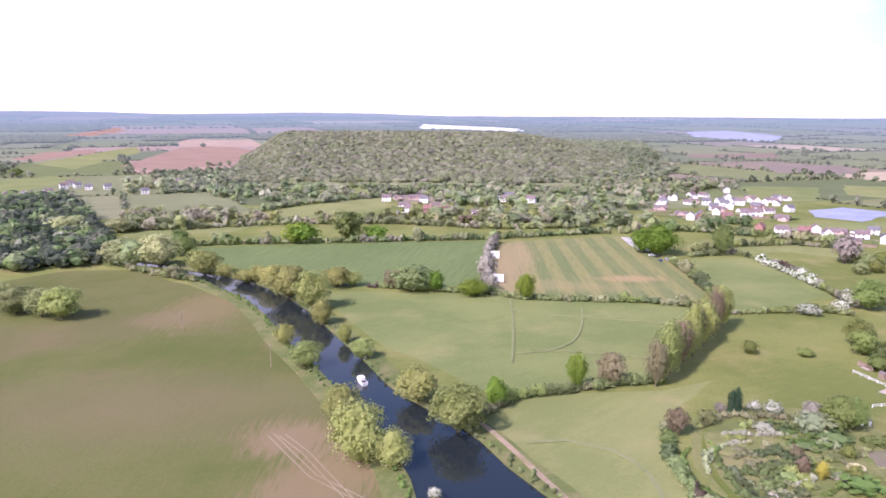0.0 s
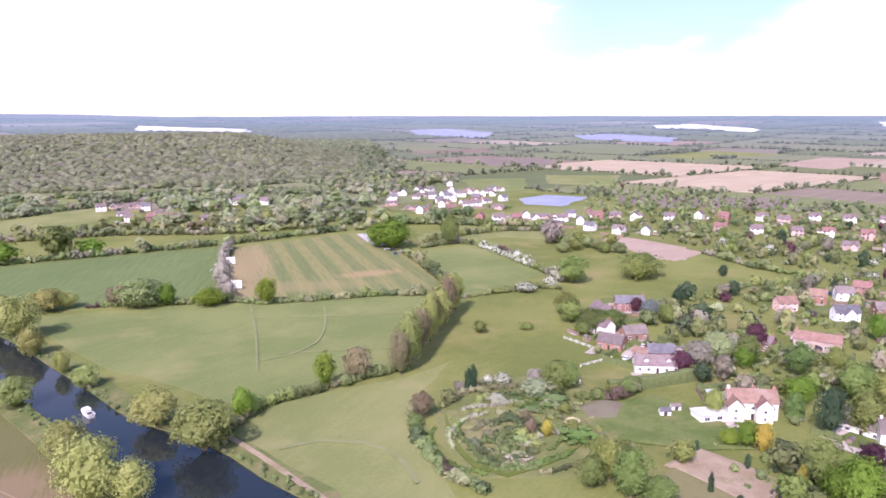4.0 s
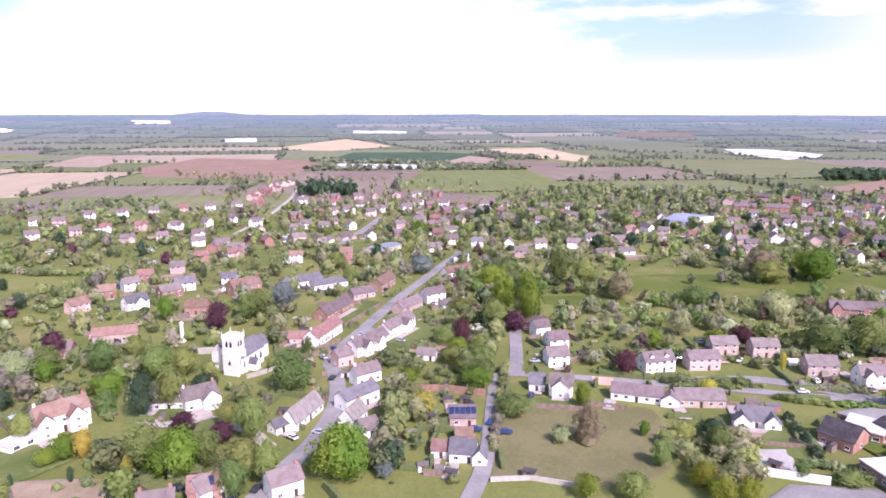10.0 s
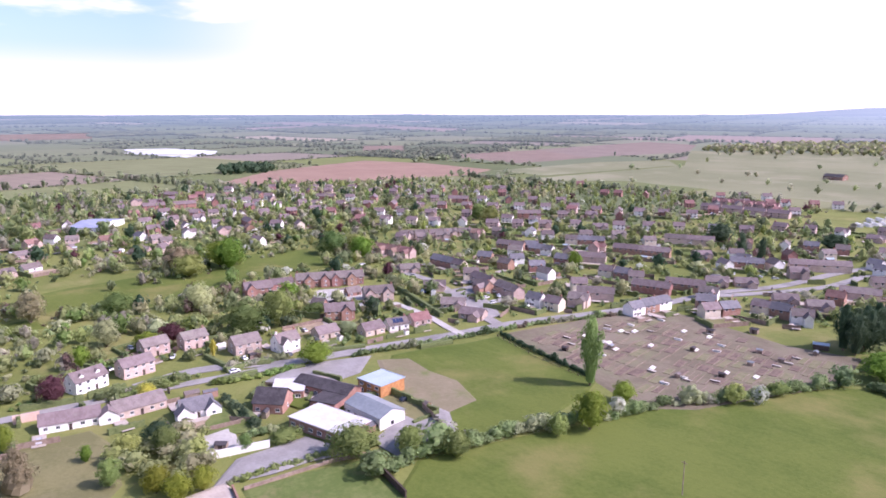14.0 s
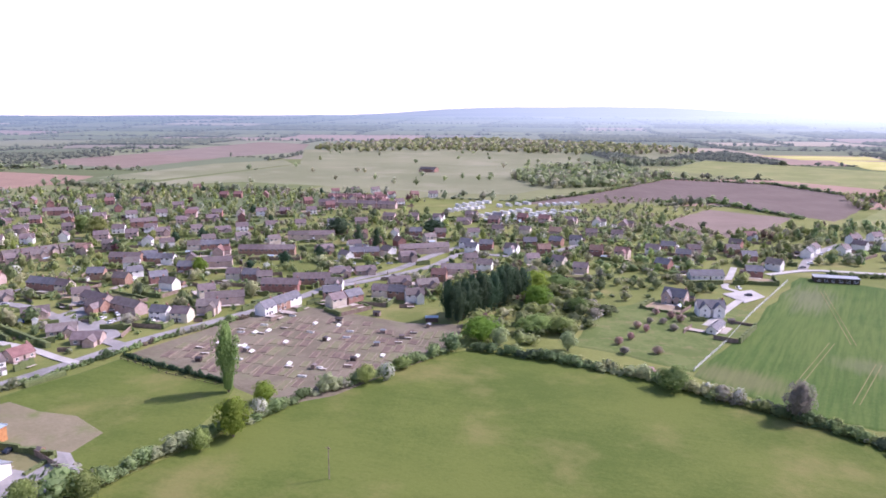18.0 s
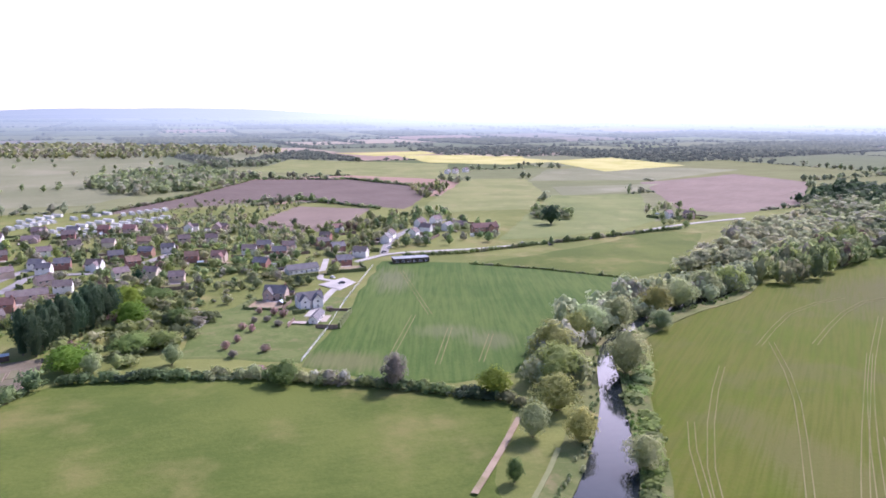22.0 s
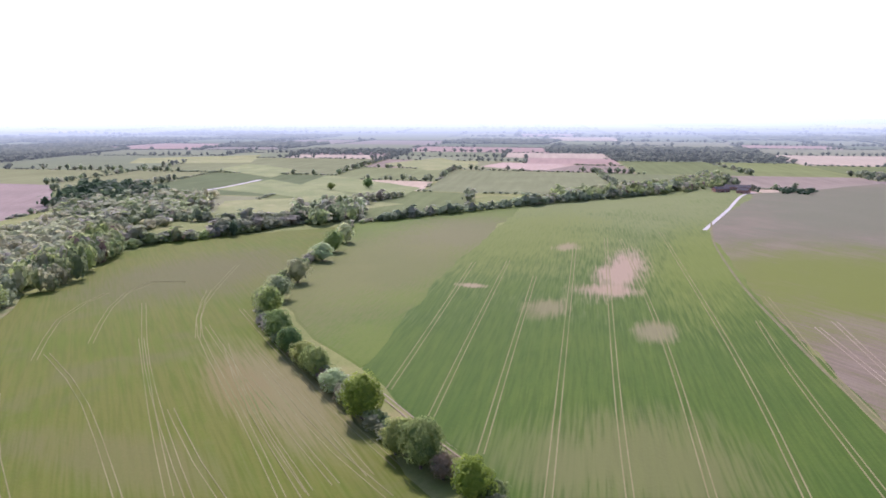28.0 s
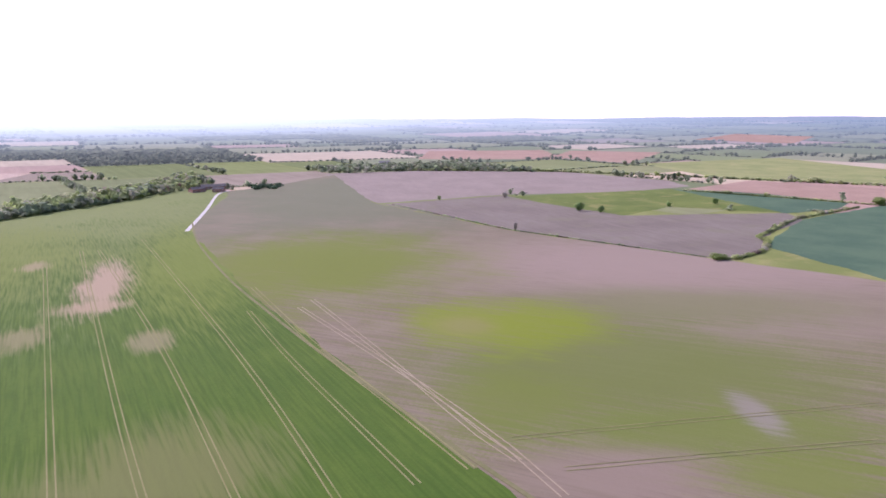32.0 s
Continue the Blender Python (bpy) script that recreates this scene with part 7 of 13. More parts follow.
house(185, -47.4, -91, 10.5, 8, 2.9, 3.4, "white", "slate", stacks=0, wings=[(-4.5, -3.5, 4, 5, 2.8, 2.6, 90), (4.5, -3.5, 4, 5, 2.8, 2.6, 90)], words='chalet bungalow with two white front gables and a grey roof')
house(172, 27.4, -77.4, 8.2, 8, 3.2, 3.0, "pale_brick", "brown_tile", stacks=0, solar=5, words='brown roofed house with a row of solar panels')
house(161.6, 25.3, -77.9, 5.1, 5, 2.7, 1.8, "brick", "red_tile", stacks=0)
house(153.4, 29, -91, 5.7, 6, 2.7, 2.2, "white", "red_tile", stacks=0)
house(153, 24, -87, 7.4, 8, 3.0, 3.2, "white", "slate", stacks=1, wings=[(5, -3.5, 4, 4, 2.8, 2.4, 90)], words='white bungalow with a grey tiled roof beside the lane')
house(217.2, 46.4, -91, 7.5, 5, 2.8, 2.2, "white", "brown_tile", stacks=0)
plain_house(368, 59.5, 86.8, "ws")
plain_house(415.9, 38.9, 2.1, "pb")
plain_house(416.7, 20.2, 283.9, "br")
plain_house(420.4, 1, 94, "br")
plain_house(389.4, 29.5, 274.2, "br")
plain_house(388.2, 10.9, 273.3, "br")
plain_house(441.3, -9.7, 287.4, "br")
plain_house(447.9, -28.5, 284.7, "bun")
plain_house(456.6, -49.6, 12.7, "bun")
plain_house(474.4, -34.5, 302.3, "rrw")
plain_house(486.1, -46.7, 41.7, "wb")
plain_house(400.7, -16, 288.7, "bun")
plain_house(407.9, -28.3, 294.2, "bunw")
plain_house(463, -73.2, 281.3, "rrw")
plain_house(466.5, -93.5, 18.9, "ws")
plain_house(426.7, -83.4, 317.9, "bun")
plain_house(417.7, -94.6, 312.1, "pb")
plain_house(409.7, -148.3, 21.4, "wb")
plain_house(650.5, -112.5, 356.6, "pb")
plain_house(647.5, -127.3, 351.6, "brw")
plain_house(647.5, -144.2, 263, "pb")
plain_house(646.3, -156.9, 261.8, "br")
plain_house(644.5, -175.5, 267.6, "rr")
plain_house(646.8, -192.1, 264.6, "wb")
plain_house(645.6, -207.5, 262.9, "rr")
plain_house(641.1, -235.8, 354.6, "row")
plain_house(639.9, -270.1, 267.3, "cb")
plain_house(639.2, -285.3, 349.6, "brw")
plain_house(610.8, -111, 270.4, "cb")
plain_house(610.4, -134.3, 269, "row")
plain_house(607, -158.4, 265.2, "row")
plain_house(604.6, -182.9, 349.8, "rr")
plain_house(604.8, -196.2, 268.4, "wb")
plain_house(603.4, -209.6, 263.8, "br")
plain_house(602.1, -232.6, 357.4, "pb")
plain_house(602.7, -258.8, 266.4, "wb")
plain_house(567, -110.2, 90.1, "rr")
plain_house(568, -132.2, 87.3, "wb")
plain_house(565.2, -154.4, 355.5, "pb")
plain_house(565.2, -175.6, 79.9, "cb")
plain_house(562.2, -197.5, 263.4, "brw")
plain_house(564.1, -220.2, 357.2, "brw")
plain_house(559.7, -242.5, 264.1, "pb")
plain_house(525.4, -108.9, 270.4, "wb")
plain_house(524.5, -128, 268.3, "cb")
plain_house(524.1, -145.9, 268.5, "brw")
plain_house(521, -177, 350.8, "wb")
plain_house(522.8, -194.9, 269.4, "br")
plain_house(518.9, -215.3, 86.1, "brw")
plain_house(519.8, -235.9, 264.7, "brw")
plain_house(488.8, -106, 270.3, "brw")
plain_house(488.7, -127.5, 356.4, "wb")
plain_house(488.4, -148.9, 260.6, "brw")
plain_house(485.3, -169.6, 355.9, "row")
plain_house(486.5, -196.6, 87.9, "br")
house(177, -66, -132.1, 9, 9, 3.8, 3.8, "brick", "dark_felt", stacks=0, name='school_hall', words='brick school hall with a steep dark roof')
flat_block(156, -72.8, -160.5, 21.7, 12, 3.6, "brick", "flat_white", "low school wing with a wide pale flat roof")
flat_block(183.7, -73.5, -118.8, 10.2, 11, 3.4, "brick", "flat_white", "school block with a white flat roof")
house(177.5, -82.6, -154.8, 19.8, 7, 3.4, 1.8, "brick", "dark_felt", stacks=0, name='school_wing', words='long school wing with a dark grey roof')
flat_block(169, -78.8, -146.6, 9, 8, 3.2, "brick", "dark_felt", "dark flat school roof between wings")
house(155.3, -85.6, -170, 15.5, 9, 4.4, 2.0, "white", "metal_roof", stacks=0, name='school_classroom', words='modern white classroom block with a grey metal roof', casing='dark_wood')
flat_block(170.4, -96.2, -166.1, 11, 11, 5.2, "timber", "pale_metal", "classroom cube clad in orange timber with a pale roof")
house(295.7, -140.4, -108.7, 37.8, 8, 4.9, 3.4, "brick", "brown_tile", stacks=3, wings=[(-12, -4, 4, 5, 4.9, 2.8, 90), (-3, -4, 4, 5, 4.9, 2.8, 90), (3, -4, 4, 5, 4.9, 2.8, 90), (12, -4, 4, 5, 4.9, 2.8, 90)], words='long red brick almshouse range with timbered gables')
house(296.5, -105.9, -97.6, 14.6, 9, 4.9, 3.4, "brick", "brown_tile", stacks=2, wings=[(-4, -4, 4, 5, 4.9, 2.8, 90)], words='red brick gabled almshouse block')
house(302.1, -118.2, -94.4, 14.8, 7, 3.6, 2.8, "brick", "brown_tile", stacks=1)
house(259.6, -145.8, -107, 15.4, 8, 4.9, 3.4, "pale_brick", "brown_tile", stacks=1, wings=[(-5, -4, 4, 5, 4.9, 2.8, 90), (4, -4, 4, 5, 4.9, 2.8, 90)], words='gabled almshouse block with timbered front')
house(243.9, -119.5, -109.8, 13.9, 8, 4.9, 3.4, "brick", "brown_tile", stacks=1, wings=[(3, -4, 4, 5, 4.9, 2.8, 90)], words='red brick gabled almshouse block')
house(260.7, -118.8, -146.6, 6.9, 6, 2.8, 3.2, "brick", "brown_tile", stacks=0)
house(271.4, -139.8, -90.1, 7.8, 5, 2.8, 2.8, "brick", "brown_tile", stacks=0)
plain_house(371.7, -227.3, -141.4, "pbw")
plain_house(364.5, -237.6, -124.1, "pbw")
plain_house(362.7, -250.5, -117.6, "pbw")
plain_house(354.9, -272.8, -152.5, "rrw")
plain_house(353.4, -289.2, -148.3, "pbw")
plain_house(298.2, -185.8, -110.9, "pb")
plain_house(267.2, -201.4, -122, "br")
plain_house(261.6, -176.5, -124, "bun")
plain_house(231.7, -165.7, -130.6, "bun")
plain_house(214.7, -163.1, -150.2, "bun")
plain_house(294.4, -231.6, -148.2, "bs")
plain_house(280.8, -241.9, -115.7, "bs")
plain_house(261.7, -238.7, -122.4, "bs")
plain_house(266.2, -261.3, -159.5, "bs")
plain_house(222.8, -229.1, -124.8, "bs")
plain_house(216.8, -261, -140.3, "bs")
plain_house(304.1, -273, -141.9, "bs")
plain_house(203.7, -210.1, -150.9, "brw")
plain_house(178.9, -263.2, -155.8, "wbw")
plain_house(171.4, -250.3, -140.6, "bs")
plain_house(178.6, -333.1, -131.8, "pbw")
plain_house(143.6, -300, -164.4, "rr")
plain_house(143.3, -286.3, -138.4, "bun")
plain_house(157, -371.3, -177.1, "ws")
plain_house(135.1, -378.5, -185.4, "wbw")
plain_house(117.7, -383.5, -147.9, "rr")
plain_house(132, -401.4, -156.8, "bs")
plain_house(118.5, -411.5, -188.9, "bs")
plain_house(109.1, -421.2, -175.5, "ws")
plain_house(243.3, -190.2, 188.8, "brw")
plain_house(274.8, -229.5, 12.2, "br")
plain_house(246.9, -231.5, 2.6, "br")
plain_house(298.6, -256.1, 40, "br")
plain_house(279.3, -277.8, 313.9, "pb")
plain_house(235.4, -337, 233.5, "bun")
plain_house(275.8, -342.3, 235.6, "br")
plain_house(325.4, -305.4, 54.5, "wb")
plain_house(312.9, -326.3, 233.7, "wb")
plain_house(300.7, -343.2, 234.2, "pbw")
plain_house(209, -319.3, 336.2, "wb")
plain_house(195, -340.5, 335.4, "wb")
plain_house(222.3, -348.8, 48.6, "wb")
plain_house(214.4, -360.4, 233.3, "rr")
plain_house(203.4, -369.4, 326.7, "rr")
plain_house(193.1, -389.4, 232.5, "bs")
plain_house(220.9, -394.6, 293.2, "wb")
plain_house(210.4, -404.6, 202.3, "bs")
plain_house(194.8, -408.4, 207.1, "br")
plain_house(176, -418.4, 208.7, "wb")
plain_house(711.1, -207.4, 235, "pbw")
plain_house(697.3, -225, 231.6, "br")
plain_house(682.7, -241.1, 319.5, "pb")
plain_house(669.4, -259.1, 232.8, "rr")
plain_house(653.3, -276.9, 56.4, "br")
plain_house(633, -302.2, 235, "pbw")
plain_house(618.7, -319.1, 232.7, "pb")
plain_house(601.7, -335.1, 235.4, "pbw")
plain_house(589.6, -350.1, 228.6, "br")
plain_house(580.2, -360.6, 322.8, "wb")
plain_house(566.6, -377.3, 236.3, "brw")
plain_house(552.1, -396, 326.1, "rr")
plain_house(538.9, -412.1, 318.5, "wb")
plain_house(522.7, -430.6, 44.3, "rr")
plain_house(508.5, -446.2, 325.4, "pbw")
plain_house(681.9, -168.3, 42, "row")
plain_house(667.6, -188.6, 235, "rr")
plain_house(621.9, -237.3, 227.9, "wb")
plain_house(588.5, -278.1, 227.7, "row")
plain_house(571.5, -294.3, 235.3, "br")
plain_house(557.5, -310.6, 324.9, "row")
plain_house(545, -328.1, 324.3, "pb")
plain_house(531.6, -342.8, 228.1, "pbw")
plain_house(523.2, -353.5, 234.1, "pb")
plain_house(506.7, -367.3, 46.6, "row")
plain_house(493.7, -383.8, 222.2, "wb")
plain_house(479.4, -402.4, 324.2, "br")
plain_house(465.9, -418.7, 45, "brw")
plain_house(449.6, -436.5, 222.9, "pbw")
plain_house(583.9, -212.9, 225.9, "brw")
plain_house(549.7, -250.7, 231.6, "pb")
plain_house(535.5, -266.7, 225.6, "br")
plain_house(522.5, -285.7, 234.7, "brw")
plain_house(510.2, -301.9, 321, "row")
plain_house(493.1, -315.2, 325.6, "pbw")
plain_house(480.7, -332, 224.4, "br")
plain_house(467.7, -348, 225.1, "brw")
plain_house(453.3, -363.7, 225.1, "pbw")
plain_house(439.9, -380.5, 234.2, "wb")
plain_house(424.3, -395.2, 226.8, "br")
plain_house(411.4, -414.5, 53.3, "wb")
plain_house(498.8, -239.7, 231.7, "rr")
plain_house(488, -256.9, 234.5, "pbw")
plain_house(476.5, -270, 229.6, "wb")
plain_house(462.3, -282.6, 223, "br")
plain_house(449.7, -300, 230.2, "pbw")
plain_house(430.6, -320.3, 45, "pb")
plain_house(420, -332.7, 225.7, "brw")
plain_house(401.5, -357.4, 231.5, "row")
plain_house(384.5, -375.7, 227.1, "br")
plain_house(371.7, -392.7, 230.5, "pbw")
plain_house(356.1, -406.3, 313, "rr")
plain_house(452.2, -240.7, 231.9, "rr")
plain_house(439.2, -254.5, 221.7, "brw")
plain_house(424.4, -267.1, 221.7, "cb")
plain_house(413, -278.7, 230.5, "brw")
plain_house(400.2, -293.7, 314.6, "pb")
plain_house(383.3, -307.4, 43, "pbw")
plain_house(371.2, -320.2, 42.1, "pb")
plain_house(359, -334.1, 229.3, "brw")
plain_house(346.2, -350.9, 230.4, "cb")
plain_house(334.1, -362, 229.7, "pb")
plain_house(325.5, -371.2, 43, "brw")
plain_house(312, -385.8, 220.7, "wb")
plain_house(298.7, -400, 224.2, "cb")
plain_house(462.5, -181.2, 222.7, "wb")
plain_house(695.6, -269.6, 228.7, "pb")
plain_house(684.7, -287.4, 44.5, "pb")
plain_house(668.5, -303.5, 231.3, "pbw")
plain_house(661, -316.2, 231.6, "cb")
plain_house(644.6, -334, 230.4, "brw")
plain_house(629.2, -352.1, 321.8, "pb")
plain_house(616.6, -368.3, 314.4, "pbw")
plain_house(600.9, -389.2, 233.8, "br")
plain_house(588.5, -405.5, 319.6, "row")
plain_house(571.5, -422.4, 327.7, "br")
plain_house(558.8, -441.8, 237.9, "cb")
plain_house(548.6, -453.4, 233.6, "wb")
plain_house(369.7, -507.1, 230.3, "rr")
plain_house(353.8, -522.9, 314.1, "wb")
plain_house(343.1, -537.2, 314.9, "cb")
plain_house(327.1, -557, 41.6, "wr")
plain_house(336.2, -491.8, 221.3, "rr")
plain_house(303.8, -526.6, 227.6, "wr")
plain_house(294.5, -535.4, 46.8, "wb")
plain_house(466.8, -510.5, 205.6, "rr")
plain_house(456.2, -517.4, 25.9, "rr")
plain_house(434, -529, 302.2, "rr")
plain_house(418.5, -535.6, 303.5, "br")
plain_house(538.6, -550.5, 221.1, "rr")
plain_house(450.7, -99, 281.8, "pb")
plain_house(438.2, -101.9, 273.3, "pb")
plain_house(510.6, -122, 211.5, "bun")
plain_house(550.2, -150.1, 238.6, "br")
plain_house(542.4, -162.4, 247.2, "cb")
plain_house(537, -173.9, 242.9, "ws")
house(35.5, -305.8, -192.9, 11.6, 8, 5.0, 3.6, "pale_brick", "slate", stacks=1, wings=[(-3, -4, 4, 5, 4.9, 3.0, 90)], words='grey-roofed brick house with a steep gable')
house(20.8, -293.6, -162, 12.8, 8, 5.0, 3.2, "white", "slate", stacks=1, wings=[(-3.5, -4.5, 4, 5, 4.9, 2.8, 90), (3, -4.5, 4, 5, 4.9, 2.8, 90)], words='large white gabled house at the end of a gravel drive')
house(28.5, -359.7, -154.7, 19.9, 8, 3.0, 2.8, "white", "slate", stacks=0)
house(16.6, -272.8, -101.2, 14.7, 4.5, 2.5, 1.6, "white", "slate", stacks=0, words='small white stable with a grey roof')
flat_block(-28.3, -378.3, -170.8, 22.3, 8, 3.4, "dark_wood", "metal_roof", "long dark barn beside the main road")
house(-85.5, -469.3, -166.8, 21.8, 9, 5, 3.4, "brick", "red_tile", stacks=2, wings=[(4, -4, 4, 5, 4.6, 2.8, 90)], words='red brick country house among trees')
plain_house(211.8, -339.9, -163.1, "bs")
plain_house(157, -284.7, -136.1, "pb")
plain_house(137, -261.4, -142.3, "wbw")
plain_house(152.6, -383.1, -168.3, "bs")
plain_house(165.2, -382.7, -186.7, "bs")
plain_house(89.8, -393, -172.1, "rr")
plain_house(75.3, -393.4, -189.2, "rrw")
plain_house(50, -371.7, -202.3, "bs")
plain_house(100.9, -356.4, -194.2, "bs")
plain_house(115.5, -355.9, -142, "bs")
plain_house(86.1, -344.1, -176, "pb")
plain_house(54.9, -422.9, -177.6, "bs")
plain_house(40.8, -419.8, -159.4, "br")
plain_house(44.1, -402.5, -173.7, "bs")
plain_house(20.8, -429.5, -162.2, "br")
plain_house(11.6, -411.9, -158.4, "bs")
plain_house(-1.6, -395.7, -200.2, "br")
plain_house(7.5, -373, -168.8, "bs")
plain_house(13.6, -481.9, -158.4, "wr")
plain_house(20, -449, -197.5, "br")
plain_house(61.7, -410.3, -181.5, "br")
plain_house(145.5, -342.2, -137, "pb")
plain_house(132.5, -330.7, -168.2, "br")
plain_house(-17.7, -438.1, 254.4, "bs")
plain_house(-21.1, -453, 249.9, "br")
plain_house(-36.6, -456.9, 64.6, "wb")
plain_house(-46.4, -475, 329.2, "wb")
plain_house(-44.5, -497.1, 47.6, "wb")
plain_house(-57.1, -511.5, 227.6, "wb")
plain_house(-61.9, -480.9, 226.6, "ws")
plain_house(-72.4, -494.7, 329.3, "pb")
plain_house(-120, -933.1, 231.1, "ws")
plain_house(-131.6, -941.6, 231.6, "wb")
plain_house(-147.9, -958.7, 227, "wb")
plain_house(348.6, -553.7, 234.7, "cb")
plain_house(334.8, -567.9, 230.1, "wr")
plain_house(326.5, -578.3, 222.1, "wr")
plain_house(389.3, -579.4, 42.9, "wr")
plain_house(376.7, -595.1, 224.5, "wb")
plain_house(361, -607.4, 228.5, "wb")
plain_house(308.6, -590.4, 46.7, "rr")
plain_house(294, -600.7, 216.6, "wb")
plain_house(-68.7, 863.5, 357.4, "rrw")
plain_house(-50.8, 863, 91.7, "wr")
plain_house(-32.9, 862.4, 356.4, "wr")
plain_house(-18.4, 859.2, 356, "wr")
plain_house(0.2, 859.7, 1.2, "rrw")
plain_house(6.6, 848.9, 355.9, "rr")
plain_house(77.8, 646.8, 152.4, "wb")
plain_house(97.2, 639.9, 343, "wb")
plain_house(118.6, 631.3, 152.1, "wb")
plain_house(8.9, 571.4, 338.3, "wb")
plain_house(23.3, 569.6, 342.7, "rr")
plain_house(39.7, 564.9, 345.4, "rr")
plain_house(62, 557.5, 349.4, "bunw")
plain_house(-266, 804, 14.6, "wb")
plain_house(-243, 807.1, 3.1, "wb")
plain_house(241.3, 637.7, 29.6, "wb")
plain_house(254.3, 645.9, 208.5, "bunw")
plain_house(277.7, 659.7, 34.5, "wb")
plain_house(294, 668.8, 119.5, "bunw")
plain_house(284.6, 613, 19, "ws")
plain_house(298.7, 616.7, 19.9, "ws")
plain_house(323, 627.9, 202, "bunw")
plain_house(347.7, 633.7, 109.5, "ws")
plain_house(359.2, 638.7, 103.4, "bunw")
plain_house(278.1, 556, 13.5, "bunw")
plain_house(299.7, 557.1, 191.6, "bunw")
plain_house(320.9, 563.6, 197.5, "ws")
plain_house(317.1, 365.7, 42.7, "ws")
plain_house(328, 435.3, 323, "wbw")
plain_house(340, 427.4, 328.5, "pbw")
plain_house(351.4, 419, 49.1, "wbw")
plain_house(372.8, 404.9, 316.1, "wb")
plain_house(246.6, 467.1, 45.9, "rr")
plain_house(261, 453.6, 322.6, "bun")
plain_house(247.4, 518.9, 353, "rr")
plain_house(-366.8, 686.1, 122.6, "br")
plain_house(-353.7, 692.6, 122, "br")
plain_house(-338.3, 706.6, 36.5, "wb")
plain_house(-350.8, 766.7, 34, "wb")
plain_house(-339.9, 774.2, 217.3, "ws")
plain_house(-192.6, 408.9, 62.9, "bs")
plain_house(-179.4, 400.4, 144, "bs")
plain_house(301.5, -206.2, -172.9, "bs")
plain_house(293.8, -207.2, -172.9, "bs")
plain_house(286.0, -208.1, -172.9, "bs")
plain_house(253.2, -198.3, 174.8, "rowp")
plain_house(232.8, -196.4, 174.8, "rowp")
plain_house(213.7, -195.0, -166.0, "bs")
plain_house(204.8, -197.2, -166.0, "bs")
plain_house(206.5, -222.7, -137.7, "rowp")
plain_house(200.0, -251.7, -158.2, "row")
plain_house(193.7, -266.9, -148.9, "row")
plain_house(192.9, -289.0, -137.1, "bun")
plain_house(183.6, -297.6, -137.1, "bun")
plain_house(233.2, -259.2, -163.0, "bs")
plain_house(225.0, -261.6, -163.0, "bs")
plain_house(377.8, -233.3, -109.8, "pbw")
plain_house(374.5, -242.3, -109.8, "pbw")
plain_house(371.3, -251.3, -109.8, "pbw")
plain_house(368.1, -260.3, -109.8, "pbw")
plain_house(364.8, -269.3, -109.8, "pbw")
plain_house(352.6, -195.1, -161.6, "rrw")
plain_house(344.4, -197.8, -161.6, "rrw")
plain_house(336.2, -200.5, -161.6, "rrw")
plain_house(328.0, -203.2, -161.6, "rrw")
plain_house(260.6, -276.6, -144.2, "rowp")
plain_house(162.8, -240.4, -110.8, "bs")
plain_house(159.8, -248.1, -110.8, "bs")
plain_house(153.3, -261.5, -169.8, "bs")
plain_house(145.6, -262.9, -169.8, "bs")
plain_house(140.8, -314.4, -153.4, "rowp")
plain_house(264.9, -311.4, -154.1, "row")
plain_house(251.8, -317.7, -154.1, "row")
plain_house(208.8, -330.1, -148.2, "bs")
plain_house(201.6, -334.5, -148.2, "bs")
plain_house(185.4, -352.4, -139.0, "rowp")
plain_house(175.5, -360.9, -139.0, "rowp")
plain_house(345.8, -503.6, -169.1, "rowp")
plain_house(328.6, -506.9, -169.1, "rowp")
plain_house(311.2, -510.2, -169.1, "rowp")
plain_house(294.0, -513.5, -169.1, "rowp")
plain_house(366.2, -541.4, -171.9, "rrw")
plain_house(356.7, -542.7, -171.9, "rrw")
plain_house(347.2, -544.1, -171.9, "rrw")
plain_house(337.7, -545.4, -171.9, "rrw")
plain_house(328.2, -546.8, -171.9, "rrw")
plain_house(318.7, -548.1, -171.9, "rrw")
plain_house(295.8, -269.4, -160.4, "bs")
plain_house(289.3, -271.8, -160.4, "bs")
plain_house(181.3, -218.2, -92.5, "bs")
plain_house(181.0, -225.9, -92.5, "bs")
plain_house(180.7, -233.6, -92.5, "bs")
plain_house(312.0, -264.4, -158.1, "row")
plain_house(269.8, -361.6, -149.9, "rowp")
plain_house(258.4, -368.1, -149.9, "rowp")
plain_house(305.2, -306.5, -142.7, "bs")
plain_house(298.9, -311.2, -142.7, "bs")
plain_house(292.6, -316.0, -142.7, "bs")
plain_house(-167.5, 850.0, 109, "rr")
plain_house(-161.3, 874.2, 7, "rrw")
plain_house(-141.7, 861.1, -4, "rr")
plain_house(-119.2, 851.4, -2, "br")
plain_house(-102.5, 872.5, 17, "rrw")
plain_house(-90.0, 837.7, 18, "rrw")
plain_house(-74.3, 836.6, 82, "br")
plain_house(-63.1, 837.0, 0, "wb")
plain_house(-48.1, 848.2, -2, "wb")
plain_house(-34.9, 851.2, 2, "wb")
plain_house(-22.7, 865.8, 101, "rr")
plain_house(-13.4, 839.1, 93, "wb")
plain_house(-0.2, 864.8, -11, "rrw")
plain_house(14.6, 836.3, 89, "br")
plain_house(32.9, 855.4, 0, "br")
plain_house(-11.8, 646.8, -1, "wb")
plain_house(-1.6, 658.3, 102, "bun")
plain_house(4.0, 606.4, -6, "bunw")
plain_house(13.8, 659.7, 5, "bun")
plain_house(22.4, 635.9, -14, "bs")
plain_house(31.3, 604.6, 4, "bun")
plain_house(41.9, 652.2, 76, "bunw")
